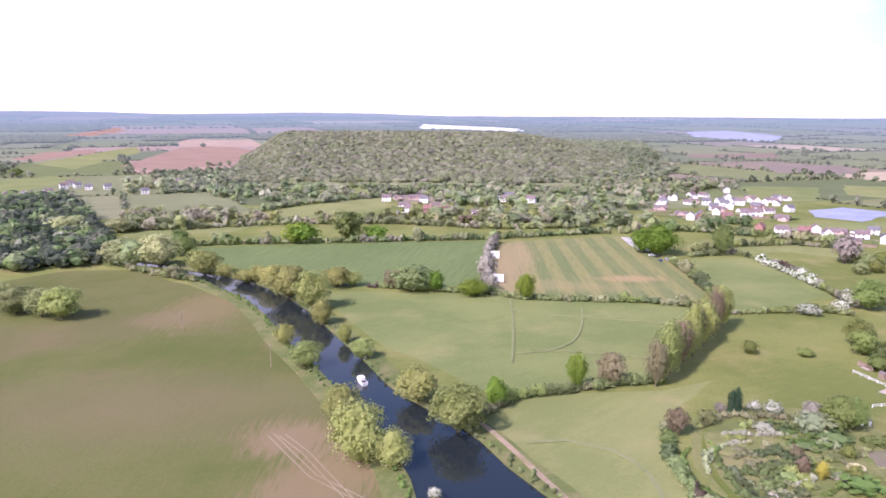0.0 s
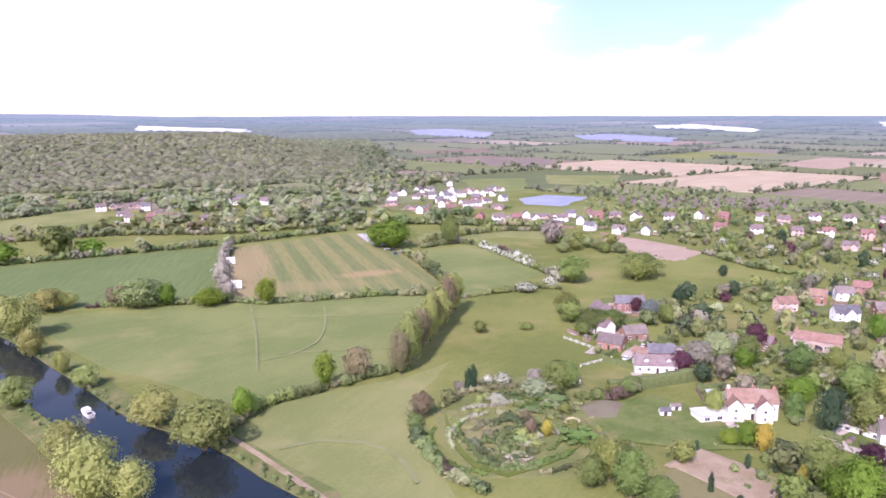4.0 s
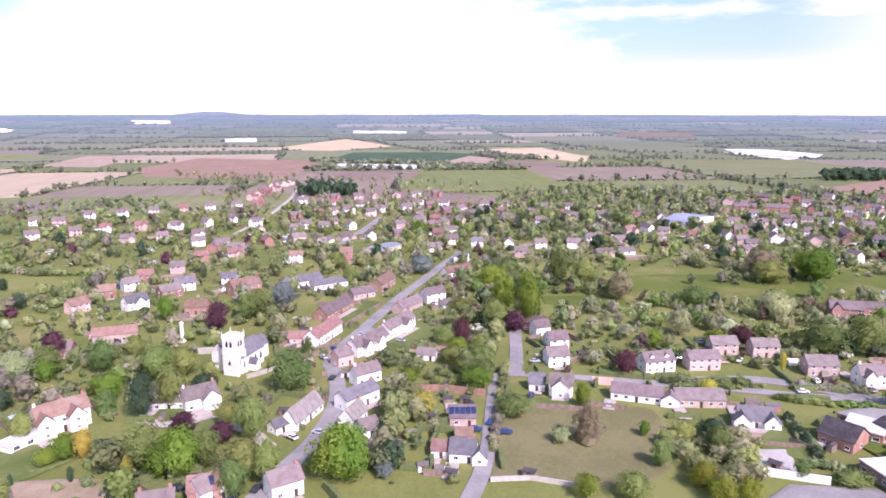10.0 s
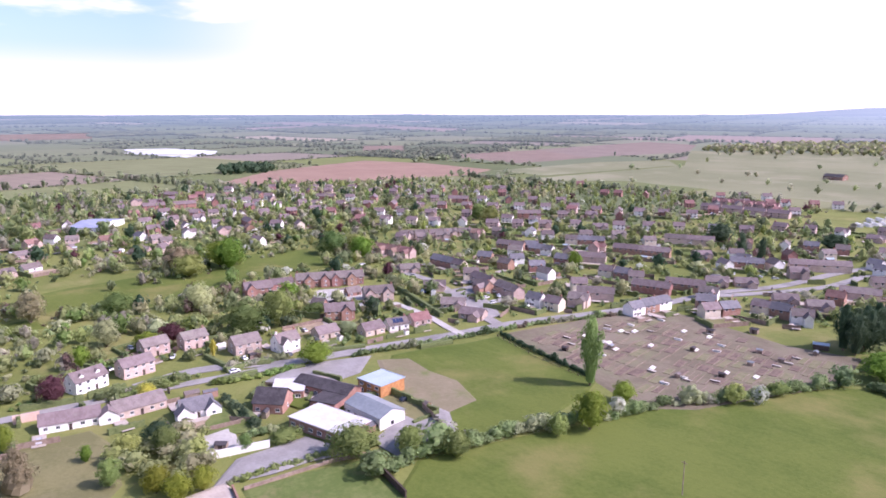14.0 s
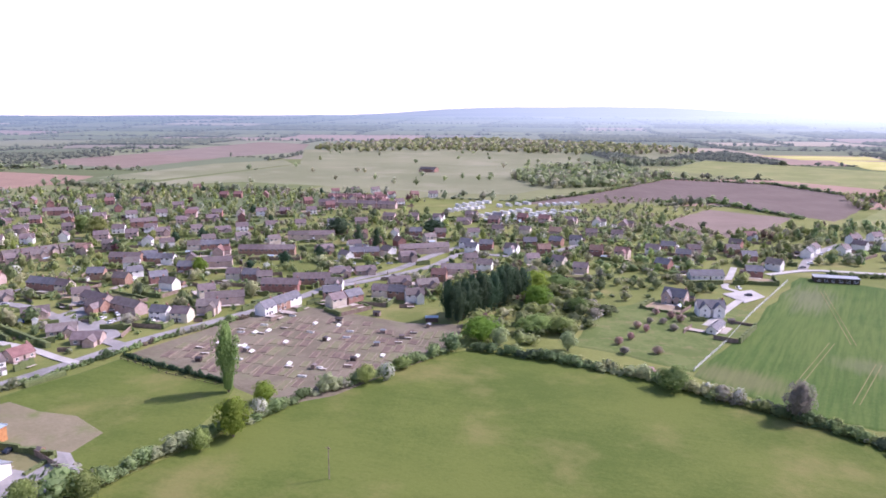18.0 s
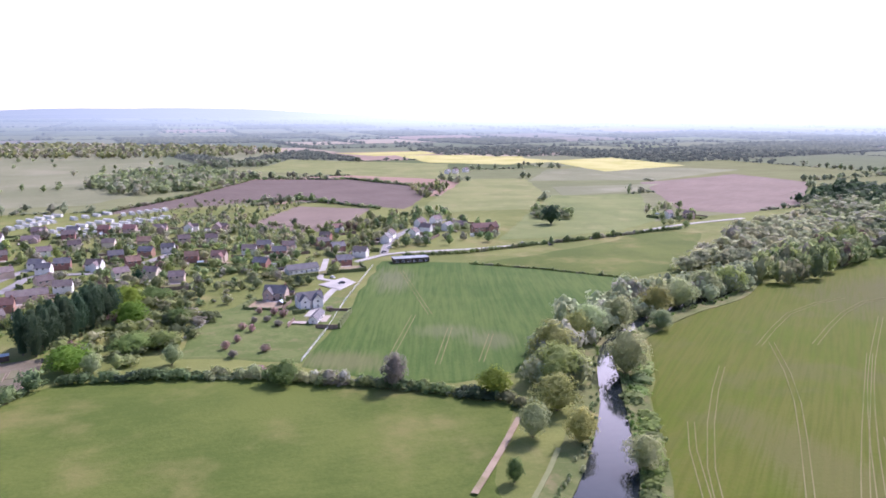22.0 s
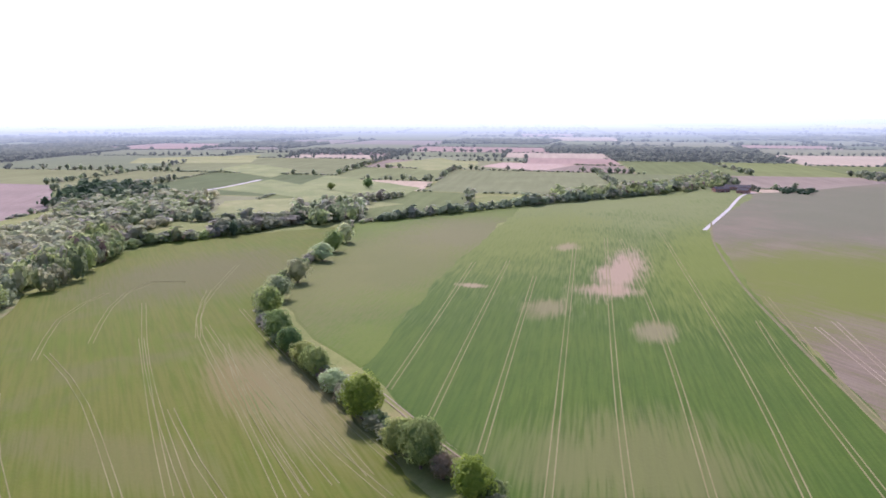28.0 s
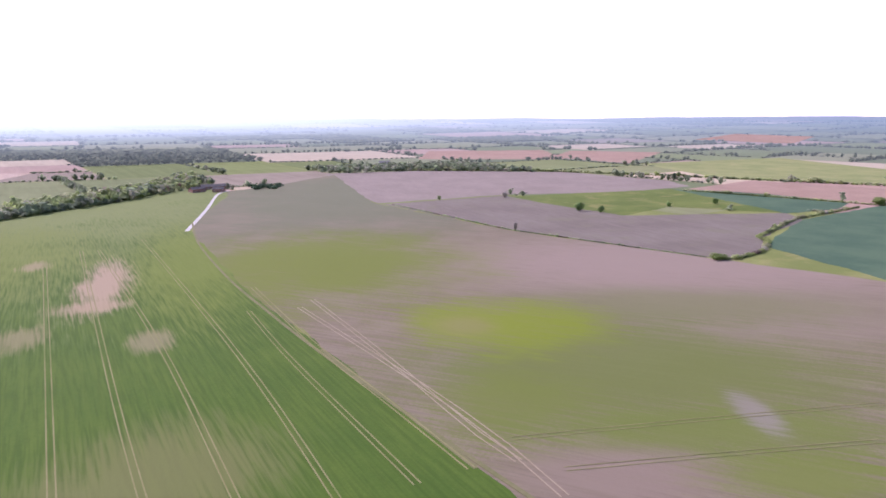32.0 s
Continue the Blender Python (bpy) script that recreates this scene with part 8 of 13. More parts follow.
plain_house(52.2, 622.8, 95, "wb")
plain_house(71.4, 658.1, 74, "wb")
plain_house(79.0, 622.2, 96, "bun")
plain_house(89.9, 643.8, 81, "wb")
plain_house(102.8, 659.0, -5, "bs")
plain_house(107.3, 641.1, 74, "bun")
plain_house(280.6, 537.7, -20, "wb")
plain_house(294.2, 565.9, 59, "bunw")
plain_house(326.9, 647.4, 71, "bun")
plain_house(223.8, 598.1, 74, "wb")
plain_house(252.3, 547.9, 59, "wb")
plain_house(232.4, 529.9, 78, "bs")
plain_house(219.7, 541.9, 81, "bun")
plain_house(281.0, 597.7, -16, "ws")
plain_house(332.8, 604.6, 52, "bunw")
plain_house(305.1, 586.1, 66, "bun")
plain_house(299.3, 576.0, -37, "bs")
plain_house(262.6, 576.1, -21, "ws")
plain_house(232.6, 612.4, -33, "ws")
plain_house(255.4, 643.8, 60, "ws")
plain_house(264.3, 623.1, 80, "bun")
plain_house(306.2, 644.1, 77, "wb")
plain_house(271.1, 635.2, 64, "ws")
plain_house(270.4, 608.8, -21, "ws")
plain_house(278.8, 581.4, 68, "ws")
plain_house(338.5, 625.5, -29, "bunw")
plain_house(262.1, 565.7, -22, "bun")
plain_house(221.3, 524.1, 65, "bs")
plain_house(217.6, 577.4, -26, "bun")
plain_house(240.1, 637.6, -34, "br")
plain_house(257.5, 614.0, -36, "bunw")
plain_house(319.9, 615.7, 73, "br")
plain_house(322.1, 605.6, 61, "ws")
plain_house(300.7, 607.7, -36, "wb")
plain_house(270.3, 535.0, -29, "wb")
plain_house(333.5, 705.0, 74, "ws")
plain_house(289.6, 516.7, -40, "bun")
plain_house(255.5, 456.0, -15, "wb")
plain_house(268.2, 450.2, -27, "rr")
plain_house(282.2, 460.4, 65, "wb")
plain_house(279.3, 442.3, 68, "wb")
plain_house(293.5, 452.4, -38, "pb")
plain_house(280.3, 419.4, 68, "pb")
plain_house(297.5, 434.0, -29, "wb")
plain_house(315.8, 449.5, -42, "ws")
plain_house(304.0, 421.0, 55, "ws")
plain_house(332.2, 449.6, 52, "rr")
plain_house(326.5, 430.8, -33, "rr")
plain_house(-356.0, 793.6, 34, "wb")
plain_house(-319.8, 753.9, 20, "ws")
plain_house(-301.9, 756.5, 30, "ws")
plain_house(-297.0, 795.2, 30, "ws")
plain_house(-249.3, 713.9, 26, "ws")
plain_house(-254.4, 787.4, 8, "ws")
plain_house(-237.1, -516.5, 40, "wb")
plain_house(-251.1, -510.5, 130, "br")
HOME = []


def park_home(x, y, yaw):
    """A white static caravan on its pitch."""
    if not HOME:
        t_ = thing("static_caravan", pose(x, y, 0, 0, 0, yaw), "white static caravan on a grassy pitch", "caravan", "caravan park")
        put("wall", mesh_of("wall", *gabled(11, 3.6, 2.6, 0.5), MAT["white"]), t_)
        put("roof", mesh_of("roof", *gable_roof(11, 3.6, 2.6, 0.5, 0.1, 0.08), MAT["flat_white"]), t_)
        for k in (-3.6, -0.6, 2.6):
            window(t_, k, -1.8, 0.9, 0, 1.6, 1.1)
        door(t_, 4.6, -1.8, 0)
        HOME.append(t_)
        return t_
    return copy_thing(HOME[0], pose(x, y, 0, 0, 0, yaw))


park_home(238.9, -520.4, -46.2)
park_home(235.9, -526.4, -40.2)
park_home(232.9, -532.4, -34.2)
park_home(229.9, -538.5, -28.2)
park_home(227, -544.5, -22.2)
park_home(224, -550.5, -41.2)
park_home(208.6, -495.6, -44.2)
park_home(205.1, -503.5, -38.2)
park_home(201.5, -511.3, -32.2)
park_home(198, -519.2, -26.2)
park_home(194.4, -527.1, -20.2)
park_home(190.9, -535, -39.2)
park_home(187.3, -542.9, -33.2)
park_home(183.8, -550.8, -27.2)
park_home(191, -481.3, -43.1)
park_home(187.7, -489.1, -37.1)
park_home(184.4, -496.9, -31.1)
park_home(181.1, -504.7, -25.1)
park_home(177.8, -512.5, -19.1)
park_home(174.4, -520.3, -38.1)
park_home(171.1, -528.1, -32.1)
park_home(167.8, -535.9, -26.1)
park_home(164.5, -543.6, -20.1)
park_home(161.2, -551.4, -39.1)
park_home(175.3, -482.9, -39.6)
park_home(171.7, -493, -33.6)
park_home(168.1, -503.1, -27.6)
park_home(164.5, -513.2, -21.6)
park_home(160.9, -523.3, -15.6)
park_home(157.3, -533.4, -34.6)
park_home(153.7, -543.5, -28.6)
park_home(150.1, -553.6, -22.6)
park_home(146.5, -563.7, -16.6)
park_home(245.2, -550.6, -41.7)
park_home(242, -558.7, -35.7)
park_home(238.8, -566.8, -29.7)
park_home(235.6, -574.8, -23.7)
park_home(232.4, -582.9, -17.7)
park_home(213.3, -564.5, -50.9)
park_home(208, -573.3, -44.9)
park_home(202.8, -582, -38.9)
park_home(197.6, -590.7, -32.9)
park_home(183.2, -583.6, -65.5)
park_home(178.1, -588.6, -59.5)
park_home(173, -593.6, -53.5)
park_home(168, -598.6, -47.5)
park_home(162.9, -603.6, -41.5)
park_home(157.8, -608.6, -60.5)
sheet("car_park", [(144.3, -40.3), (152, -48.2), (153.6, -65.4), (146.4, -68.3), (142.6, -69.2), (144, -61), (143.4, -52)], MAT["asphalt"], 0.2, "grey school car park", "car park", ragged=0.3)
sheet("car_park", [(139.6, -22.1), (143.1, -41.9), (132.8, -41.5), (132.2, -20.4)], MAT["gravel"], 0.2, "worn pinkish gravel parking area beside the lane", "car park", ragged=0.3)
sheet("forecourt", [(194.1, -70.3), (201.8, -82.4), (197.8, -107), (187.4, -97), (184.9, -84.6), (189.8, -79.4), (187.9, -69.8)], MAT["asphalt"], 0.2, "grey paved school forecourt", "paving", ragged=0.3)
sheet("playground", [(142.4, -79.2), (149.3, -90.5), (158.1, -100.9), (147, -102.2), (131.9, -94.5), (131.1, -80.5)], MAT["asphalt"], 0.2, "grey school playground", "paving", ragged=0.3)
sheet("yard", [(155.5, -85.8), (161.2, -94.3), (156.7, -100), (149.8, -92.1)], MAT["asphalt"], 0.2, "dark school yard", "paving", ragged=0.3)
sheet("drive", [(157.9, 109.7), (166, 113.3), (171.9, 110), (170.4, 100.3), (162.1, 94.3), (156.4, 97.3), (154.4, 104.3)], MAT["gravel"], 0.2, "round gravel drive before a cottage", "drive", ragged=0.3)
sheet("lawn", [(159.2, 108), (164.8, 109), (167.6, 105.3), (163.1, 99.6), (158.1, 100.2), (156.2, 104)], MAT["lawn"], 0.25, "round lawn inside a gravel drive", "lawn", ragged=0.3)
strip("drive", [(162.1, 96.2), (158.3, 86.9), (155.8, 78.8), (148.3, 70.3)], 3.5, MAT["gravel"], 0.14, "gravel drive between trees", "road")
sheet("plot", [(110.4, 115.1), (122.3, 117.1), (124.3, 109.3), (127.2, 95.6), (114.3, 93.1), (113.4, 99.9)], MAT["earth"], 0.2, "bare brown plot", "plot", ragged=0.3)
sheet("lawn", [(91.3, 103.2), (110.2, 113.1), (112, 100.4), (112.8, 89.4), (104.8, 85.4)], MAT["dry_lawn"], 0.2, "mown dry lawn", "lawn", ragged=0.3)
sheet("lawn", [(109.4, 148), (133.8, 148.2), (139.7, 133.5), (133.6, 113.5), (122.7, 119.4), (111.7, 128.4), (106.5, 135.2)], MAT["lawn"], 0.2, "garden lawn below the manor", "lawn", ragged=0.3)
sheet("courtyard", [(112.9, 76.7), (119.8, 77.8), (121.3, 74.3), (121.7, 66.9), (118.5, 65.7)], MAT["asphalt"], 0.2, "grey courtyard", "courtyard", ragged=0.3)
sheet("courtyard", [(148.5, 179.1), (156.4, 184), (166.6, 185.1), (162.6, 177.9), (155.4, 175.6)], MAT["gravel"], 0.2, "pinkish courtyard of converted barns", "courtyard", ragged=0.3)
sheet("lawn", [(209.2, 12.7), (242.4, 8.5), (219.2, 8.7), (209.1, 6.6)], MAT["lawn"], 0.2, "small lawn", "lawn", ragged=0.3)
sheet("lawn", [(208.4, -29.3), (218.2, -45.3), (212.9, -53.2), (210.5, -50.9)], MAT["lawn"], 0.2, "front lawn behind a hedge", "lawn", ragged=0.3)
sheet("lawn", [(188.2, -55.5), (176.8, -56.9), (166.6, -56.7), (168.4, -45.7), (176.9, -47.8)], MAT["lawn"], 0.2, "back garden lawn", "lawn", ragged=0.3)
sheet("terrace", [(168.5, -42.8), (170, -51.2), (159, -49.6), (157.7, -41.7)], MAT["pale_road"], 0.2, "paved terrace beside the school", "paving", ragged=0.3)
sheet("parking_court", [(253.9, -178.8), (255.2, -192.3), (210.9, -172.5), (210.9, -161.3)], MAT["asphalt"], 0.2, "grey estate parking court", "car park", ragged=0.3)
sheet("forecourt", [(17.4, -330.4), (6.9, -342.6), (2.6, -333.2), (9, -319.6)], MAT["pale_road"], 0.2, "pale gravel forecourt", "paving", ragged=0.3)
sheet("courtyard", [(278.4, -119.6), (288.1, -128.9), (281.7, -149.6), (263.7, -147.8), (253.8, -136.9), (258.8, -122.3)], MAT["pale_road"], 0.2, "pale almshouse courtyard", "courtyard", ragged=0.3)
wall_line([(187.3, 50.8), (191, 37.4), (190, 23.6)], 2.0, "brick", "red brick garden wall")
wall_line([(207.4, 122.5), (210.7, 113.1)], 2.0, "stone", "grey stone churchyard wall")
wall_line([(189.4, 96.4), (197.9, 91), (207.8, 82.1)], 1.2, "stone", "grey stone churchyard wall")
wall_line([(142.9, 16.4), (145.2, 7.9), (143.8, -3.3)], 1.0, "stone", "pale stone garden wall")
wall_line([(157.1, -42.2), (155.2, -56.5)], 1.8, "white", "white garden wall beside the car park")
wall_line([(205.1, -6.4), (204.9, -12.5)], 2.2, "pink", "pinkish garden wall")
wall_line([(140.7, -42.5), (132.8, -41.5)], 1.2, "brick", "brick wall at the bowling green")
wall_line([(139.2, -44.5), (139.8, -65.6), (137.3, -76.6)], 0.7, "fence_wood", "low wooden edging at the bowling green")
wall_line([(136.9, -73.1), (116.6, -71.3)], 1.8, "dark_wood", "dark boarded fence at the bowling green")
fence([(19.1, -224.9), (11.7, -261.6), (6, -299.4), (-7.6, -369.4)], 1.2, "white_paint", "pale wooden post and rail fence", 4, 2)
fence([(64.1, -246), (56.3, -284.3)], 1.2, "white_paint", "pale wooden post and rail fence", 3, 2)
fence([(114.5, 94.1), (130.2, 94.1)], 1.6, "fence_wood", "weathered wooden pergola fence in a garden", 2, 3)
fence([(152.3, -98.8), (138.4, -96.2)], 2.2, "fence_wood", "boarded wooden screen beside the playground", 2, 0)
fence([(141.6, 203.4), (144.3, 190.1)], 1.1, "white_paint", "pale post and rail paddock fence", 3, 2)
fence([(130, 177.1), (143.7, 179)], 1.1, "white_paint", "pale post and rail paddock fence", 3, 2)
fence([(189.8, -155.2), (165.1, -151.7), (140.3, -151.2)], 1.3, "dark_wood", "dark post and rail fence beside the allotments", 4, 2)
def church(x, y, yaw, L, D, tx, ty):
    """A village church: nave, aisle, chancel, porch and a battlemented west tower."""
    t_ = thing("church", pose(x, y, 0, 0, 0, yaw), "pale stone village church with slate roofs and a battlemented tower", "church")
    CLEAR.append((x, y, 14.0))
    block(t_, L, D, 6.0, 4.4, "church_stone", "slate", None, front=False, back=False, ends=False, over=0.25)
    block(t_, L * 0.55, 6.0, 5.2, 3.6, "church_stone", "slate", pose(L * 0.70, 1.0, 0), front=False, back=False, ends=False, over=0.2)
    block(t_, L * 0.85, 6.5, 6.8, 3.8, "church_stone", "slate", pose(0, 7.2, 0), front=False, back=False, ends=False, over=0.2)
    block(t_, 4.0, 3.4, 2.8, 1.8, "church_stone", "slate", pose(-L * 0.1, -D / 2 - 1.6, 0, 0, 0, 90), front=False, back=False, ends=False, over=0.2)
    for k in range(4):
        arch_window(t_, -L * 0.36 + k * L * 0.24, -D / 2, 2.0, 0, 1.3, 2.8)
    arch_window(t_, L / 2, 0, 2.4, 90, 2.2, 4.2)
    local = pose(x, y, 0, 0, 0, yaw).inverted() @ Vector((tx, ty, 0))
    w = 3.1
    tower = put("tower", mesh_of("tower", *join(box(-w, w, -w, w, -0.3, 14.0), box(-w - 0.15, w + 0.15, -w - 0.15, w + 0.15, 6.2, 6.5), box(-w - 0.15, w + 0.15, -w - 0.15, w + 0.15, 10.4, 10.7),
                box(-w - 0.2, w + 0.2, -w - 0.2, w + 0.2, 13.9, 14.3)), MAT["church_stone"]), t_, pose(local.x, local.y, 0))
    merlon = mesh_of("merlon", *box(-0.45, 0.45, -0.22, 0.22, 14.3, 15.3), MAT["church_stone"])
    for s in range(4):
        for k in range(4):
            put("merlon", merlon, tower, pose(0, 0, 0, 0, 0, 90 * s) @ pose(-2.4 + 1.6 * k, -w, 0))
        put("pinnacle", mesh_of("pinnacle", *tube(0, 0, 14.2, 17.0, 0.32, 0.05, 6), MAT["church_stone"]), tower, pose(0, 0, 0, 0, 0, 90 * s) @ pose(w, w, 0))
        for zz, hh in ((10.9, 2.3), (4.0, 1.6)):
            for xx in ((-0.9, 0.9) if zz > 8 else (0.0,)):
                q = pose(local.x, local.y, 0, 0, 0, 90 * s) @ pose(xx, -w, zz)
                arch_window(t_, *q.translation, 90 * s, 1.0, hh)
    for sx in (-1, 1):
        put("buttress", mesh_of("buttress", *join(box(-0.5, 0.5, -1.0, 0.1, -0.3, 5.5), box(-0.45, 0.45, -0.6, 0.1, 5.5, 9.0)), MAT["church_stone"]), tower, pose(sx * (w - 0.4), -w, 0))
    return t_


ARCH = {}


def arch_window(parent, x, y, z, turn, w, h):
    """A pointed window with a stone surround."""
    if (w, h) not in ARCH:
        def outline(a, b):
            return [(-a, 0), (a, 0), (a, b * 0.62), (a * 0.62, b * 0.86), (0, b), (-a * 0.62, b * 0.86), (-a, b * 0.62)]
        shapes_ = []
        for a, b, d in ((w / 2 + 0.15, h + 0.2, 0.05), (w / 2, h, 0.09)):
            o = outline(a, b)
            n = len(o)
            shapes_.append(([(px, -d, pz) for px, pz in o] + [(px, 0.03, pz) for px, pz in o], [tuple(range(n))] + [(i, n + i, n + (i + 1) % n, (i + 1) % n) for i in range(n)]))
        ARCH[w, h] = (mesh_of("window", *shapes_[0], MAT["stone"]), mesh_of("pane", *shapes_[1], MAT["glass"]))
    o = put("window", ARCH[w, h][0], parent, pose(x, y, z, 0, 0, turn))
    put("pane", ARCH[w, h][1], o)
    return o


MAT["church_stone"] = surface("pale_church_stone", (0.66, 0.63, 0.57), (0.80, 0.77, 0.71), 0.5, 0.85, 6.0, 0.3, c=(0.56, 0.53, 0.46))

church(199.5, 102.2, -6.9, 16.7, 9.0, 191.2, 102.2)
monument = thing("monument", pose(218.1, 134.5, 0), "tall pale stone pillar in a churchyard", "monument")
put("base", mesh_of("base", *join(box(-1.4, 1.4, -1.4, 1.4, -0.2, 0.35), box(-1.0, 1.0, -1.0, 1.0, 0.35, 0.8)), MAT["church_stone"]), monument)
put("shaft", mesh_of("shaft", *join(tube(0, 0, 0.8, 7.8, 0.95, 0.8, 8), tube(0, 0, 7.8, 8.2, 1.05, 1.05, 8), tube(0, 0, 8.2, 8.7, 0.85, 0.4, 8)), MAT["church_stone"]), monument)
def boat(x, y, yaw, z=0.5):
    """A small white river cruiser."""
    t_ = thing("boat", pose(x, y, z, 0, 0, yaw), "small white cabin cruiser on the river", "boat")
    rim = [(-3.0, -1.0), (1.2, -1.05), (2.6, -0.6), (3.4, 0.0), (2.6, 0.6), (1.2, 1.05), (-3.0, 1.0)]
    n = len(rim)
    put("hull", mesh_of("hull", [(a * 0.92, b * 0.7, -0.4) for a, b in rim] + [(a, b, 0.75) for a, b in rim], [tuple(range(n - 1, -1, -1)), tuple(range(n, 2 * n))] + [(i, (i + 1) % n, n + (i + 1) % n, n + i) for i in range(n)], MAT["white_paint"]), t_)
    put("cabin", mesh_of("cabin", *join(box(-0.9, 1.5, -0.75, 0.75, 0.75, 1.55), box(-1.0, 1.3, -0.85, 0.85, 1.55, 1.65)), MAT["white_paint"]), t_)
    put("windscreen", mesh_of("windscreen", *box(1.45, 1.56, -0.6, 0.6, 0.95, 1.45), MAT["glass"]), t_)
    put("cockpit", mesh_of("cockpit", *box(-2.7, -1.0, -0.75, 0.75, 0.72, 0.79), MAT["dark_wood"]), t_)
    return t_


boat(-11.7, 202.7, 113.0)
tree("may", 6.9, 136.5, 3, 3.8, "bush", "on the river bank")
MAT["canvas"] = surface("pale_yellow_canvas", (0.62, 0.52, 0.30), (0.72, 0.62, 0.40), 0.8, 0.9)
canopy = thing("garden_pavilion", pose(102.1, 141.7, 0), "round pale yellow canvas garden pavilion", "pavilion")
put("roof", mesh_of("roof", *join(tube(0, 0, 1.9, 2.5, 2.6, 2.5, 12), tube(0, 0, 2.5, 3.6, 2.5, 0.1, 12)), MAT["canvas"]), canopy)
for k in range(8):
    put("post", mesh_of("post", *box(-0.05, 0.05, -0.05, 0.05, -0.1, 2.0), MAT["fence_wood"]), canopy, pose(2.3 * math.cos(k * math.tau / 8), 2.3 * math.sin(k * math.tau / 8), 0))
shed(128.5, 137.1, -28.2, 3.6, 3.0, 2.2, 0.9, "white_paint", "slate", "white summerhouse with a grey roof", "summerhouse")
shed(120.8, 166.6, -15.9, 3.0, 2.4, 2.1, 0.6, "white_paint", "brown_tile", "small white garden shed", "shed")
shed(133.4, 138.4, -23.9, 3.0, 2.4, 2.1, 0.6, "white_paint", "brown_tile", "small white garden shed", "shed")
shed(160.6, 38.5, -56.5, 3.0, 2.4, 2.1, 0.6, "white_paint", "brown_tile", "small white garden shed", "shed")
shed(144.9, 32.2, -57.5, 3.0, 2.4, 2.1, 0.6, "white_paint", "brown_tile", "small white garden shed", "shed")
shed(193.8, 28.1, -61.7, 3.0, 2.4, 2.1, 0.6, "white_paint", "brown_tile", "small white garden shed", "shed")
shed(196.6, 67.9, -50.9, 3.0, 2.4, 2.1, 0.6, "white_paint", "brown_tile", "small white garden shed", "shed")
shed(195.5, 35.3, -59.8, 3.0, 2.4, 2.1, 0.6, "white_paint", "brown_tile", "small white garden shed", "shed")
shed(140.2, -235.5, -169.2, 3.4, 2.5, 2.1, 0.6, "fence_wood", "dark_felt", "weathered wooden garden shed with a dark roof", "shed")
shed(179.3, 68.6, -89.1, 3.4, 2.5, 2.1, 0.6, "fence_wood", "dark_felt", "weathered wooden garden shed with a dark roof", "shed")
shed(167.5, 74.8, -85.9, 3.4, 2.5, 2.1, 0.6, "fence_wood", "dark_felt", "weathered wooden garden shed with a dark roof", "shed")
shed(160.6, -46.5, -126.2, 3.4, 2.5, 2.1, 0.6, "fence_wood", "dark_felt", "weathered wooden garden shed with a dark roof", "shed")
shed(143.1, 25.1, -100.1, 3.4, 2.5, 2.1, 0.6, "fence_wood", "dark_felt", "weathered wooden garden shed with a dark roof", "shed")
shed(146.5, 8, -106.9, 3.4, 2.5, 2.1, 0.6, "fence_wood", "dark_felt", "weathered wooden garden shed with a dark roof", "shed")
shed(153.6, 41.1, -95, 3.4, 2.5, 2.1, 0.6, "fence_wood", "dark_felt", "weathered wooden garden shed with a dark roof", "shed")
shed(241.8, -23.7, -115.6, 3.4, 2.5, 2.1, 0.6, "fence_wood", "dark_felt", "weathered wooden garden shed with a dark roof", "shed")
shed(248.2, -32.5, -117.5, 3.4, 2.5, 2.1, 0.6, "fence_wood", "dark_felt", "weathered wooden garden shed with a dark roof", "shed")
shed(148.6, -221.4, -166.1, 3.4, 2.5, 2.1, 0.6, "fence_wood", "dark_felt", "weathered wooden garden shed with a dark roof", "shed")
shed(184.2, 28.3, -101.3, 3.4, 2.5, 2.1, 0.6, "fence_wood", "dark_felt", "weathered wooden garden shed with a dark roof", "shed")
shed(171.1, 35.6, -98.2, 3.4, 2.5, 2.1, 0.6, "fence_wood", "dark_felt", "weathered wooden garden shed with a dark roof", "shed")
shed(117.1, -237.9, -153.8, 6, 3.5, 2.4, 0.5, "dark_wood", "pale_metal", "dark shed with a pale roof beside the allotments", "shed")
def screen(x, y, yaw):
    """A white cricket sight screen on its frame."""
    t_ = thing("sight_screen", pose(x, y, 0, 0, 0, yaw), "white cricket sight screen at the field edge", "sight screen")
    for k in range(7):
        put("slat", mesh_of("slat", *box(-3.2, 3.2, -0.04, 0.04, 0.6 + k * 0.55, 1.06 + k * 0.55), MAT["white_paint"]), t_)
    for s in (-2.8, 2.8):
        put("post", mesh_of("post", *join(box(s - 0.08, s + 0.08, 0.04, 0.2, -0.1, 4.5), box(s - 0.06, s + 0.06, 0.0, 2.0, 0.0, 0.15)), MAT["white_paint"]), t_)


screen(46.3, 328, -23)
screen(51.9, 384, -7.7)
strip("drive", [(146.2, 446.8), (143.4, 415.5), (144.5, 399.9)], 6, MAT["pale_road"], 0.14, "pale gravel entrance beside the cricket field", "drive")
car(220.6, 73.9, -5.9, 2, 0.55)
car(228.9, 74, -5.9, 2, 0.55)
car(193.2, 70.4, -5.9, 2, 0.55)
car(235.8, 74.4, -5.9, 1, 0.55)
car(300.2, 83.1, -5.9, 2, 0.55)
car(170.1, 57.3, -5.9, 2, 0.55)
car(174.1, 56.5, -5.9, 1, 0.55)
car(125.1, 68.1, -5.9, 2, 0.55)
car(129.1, 64.8, -5.9, 2, 0.55)
car(171.2, 19.9, -5.9, 4, 0.55)
car(218.7, 30.2, -5.9, 1, 0.55)
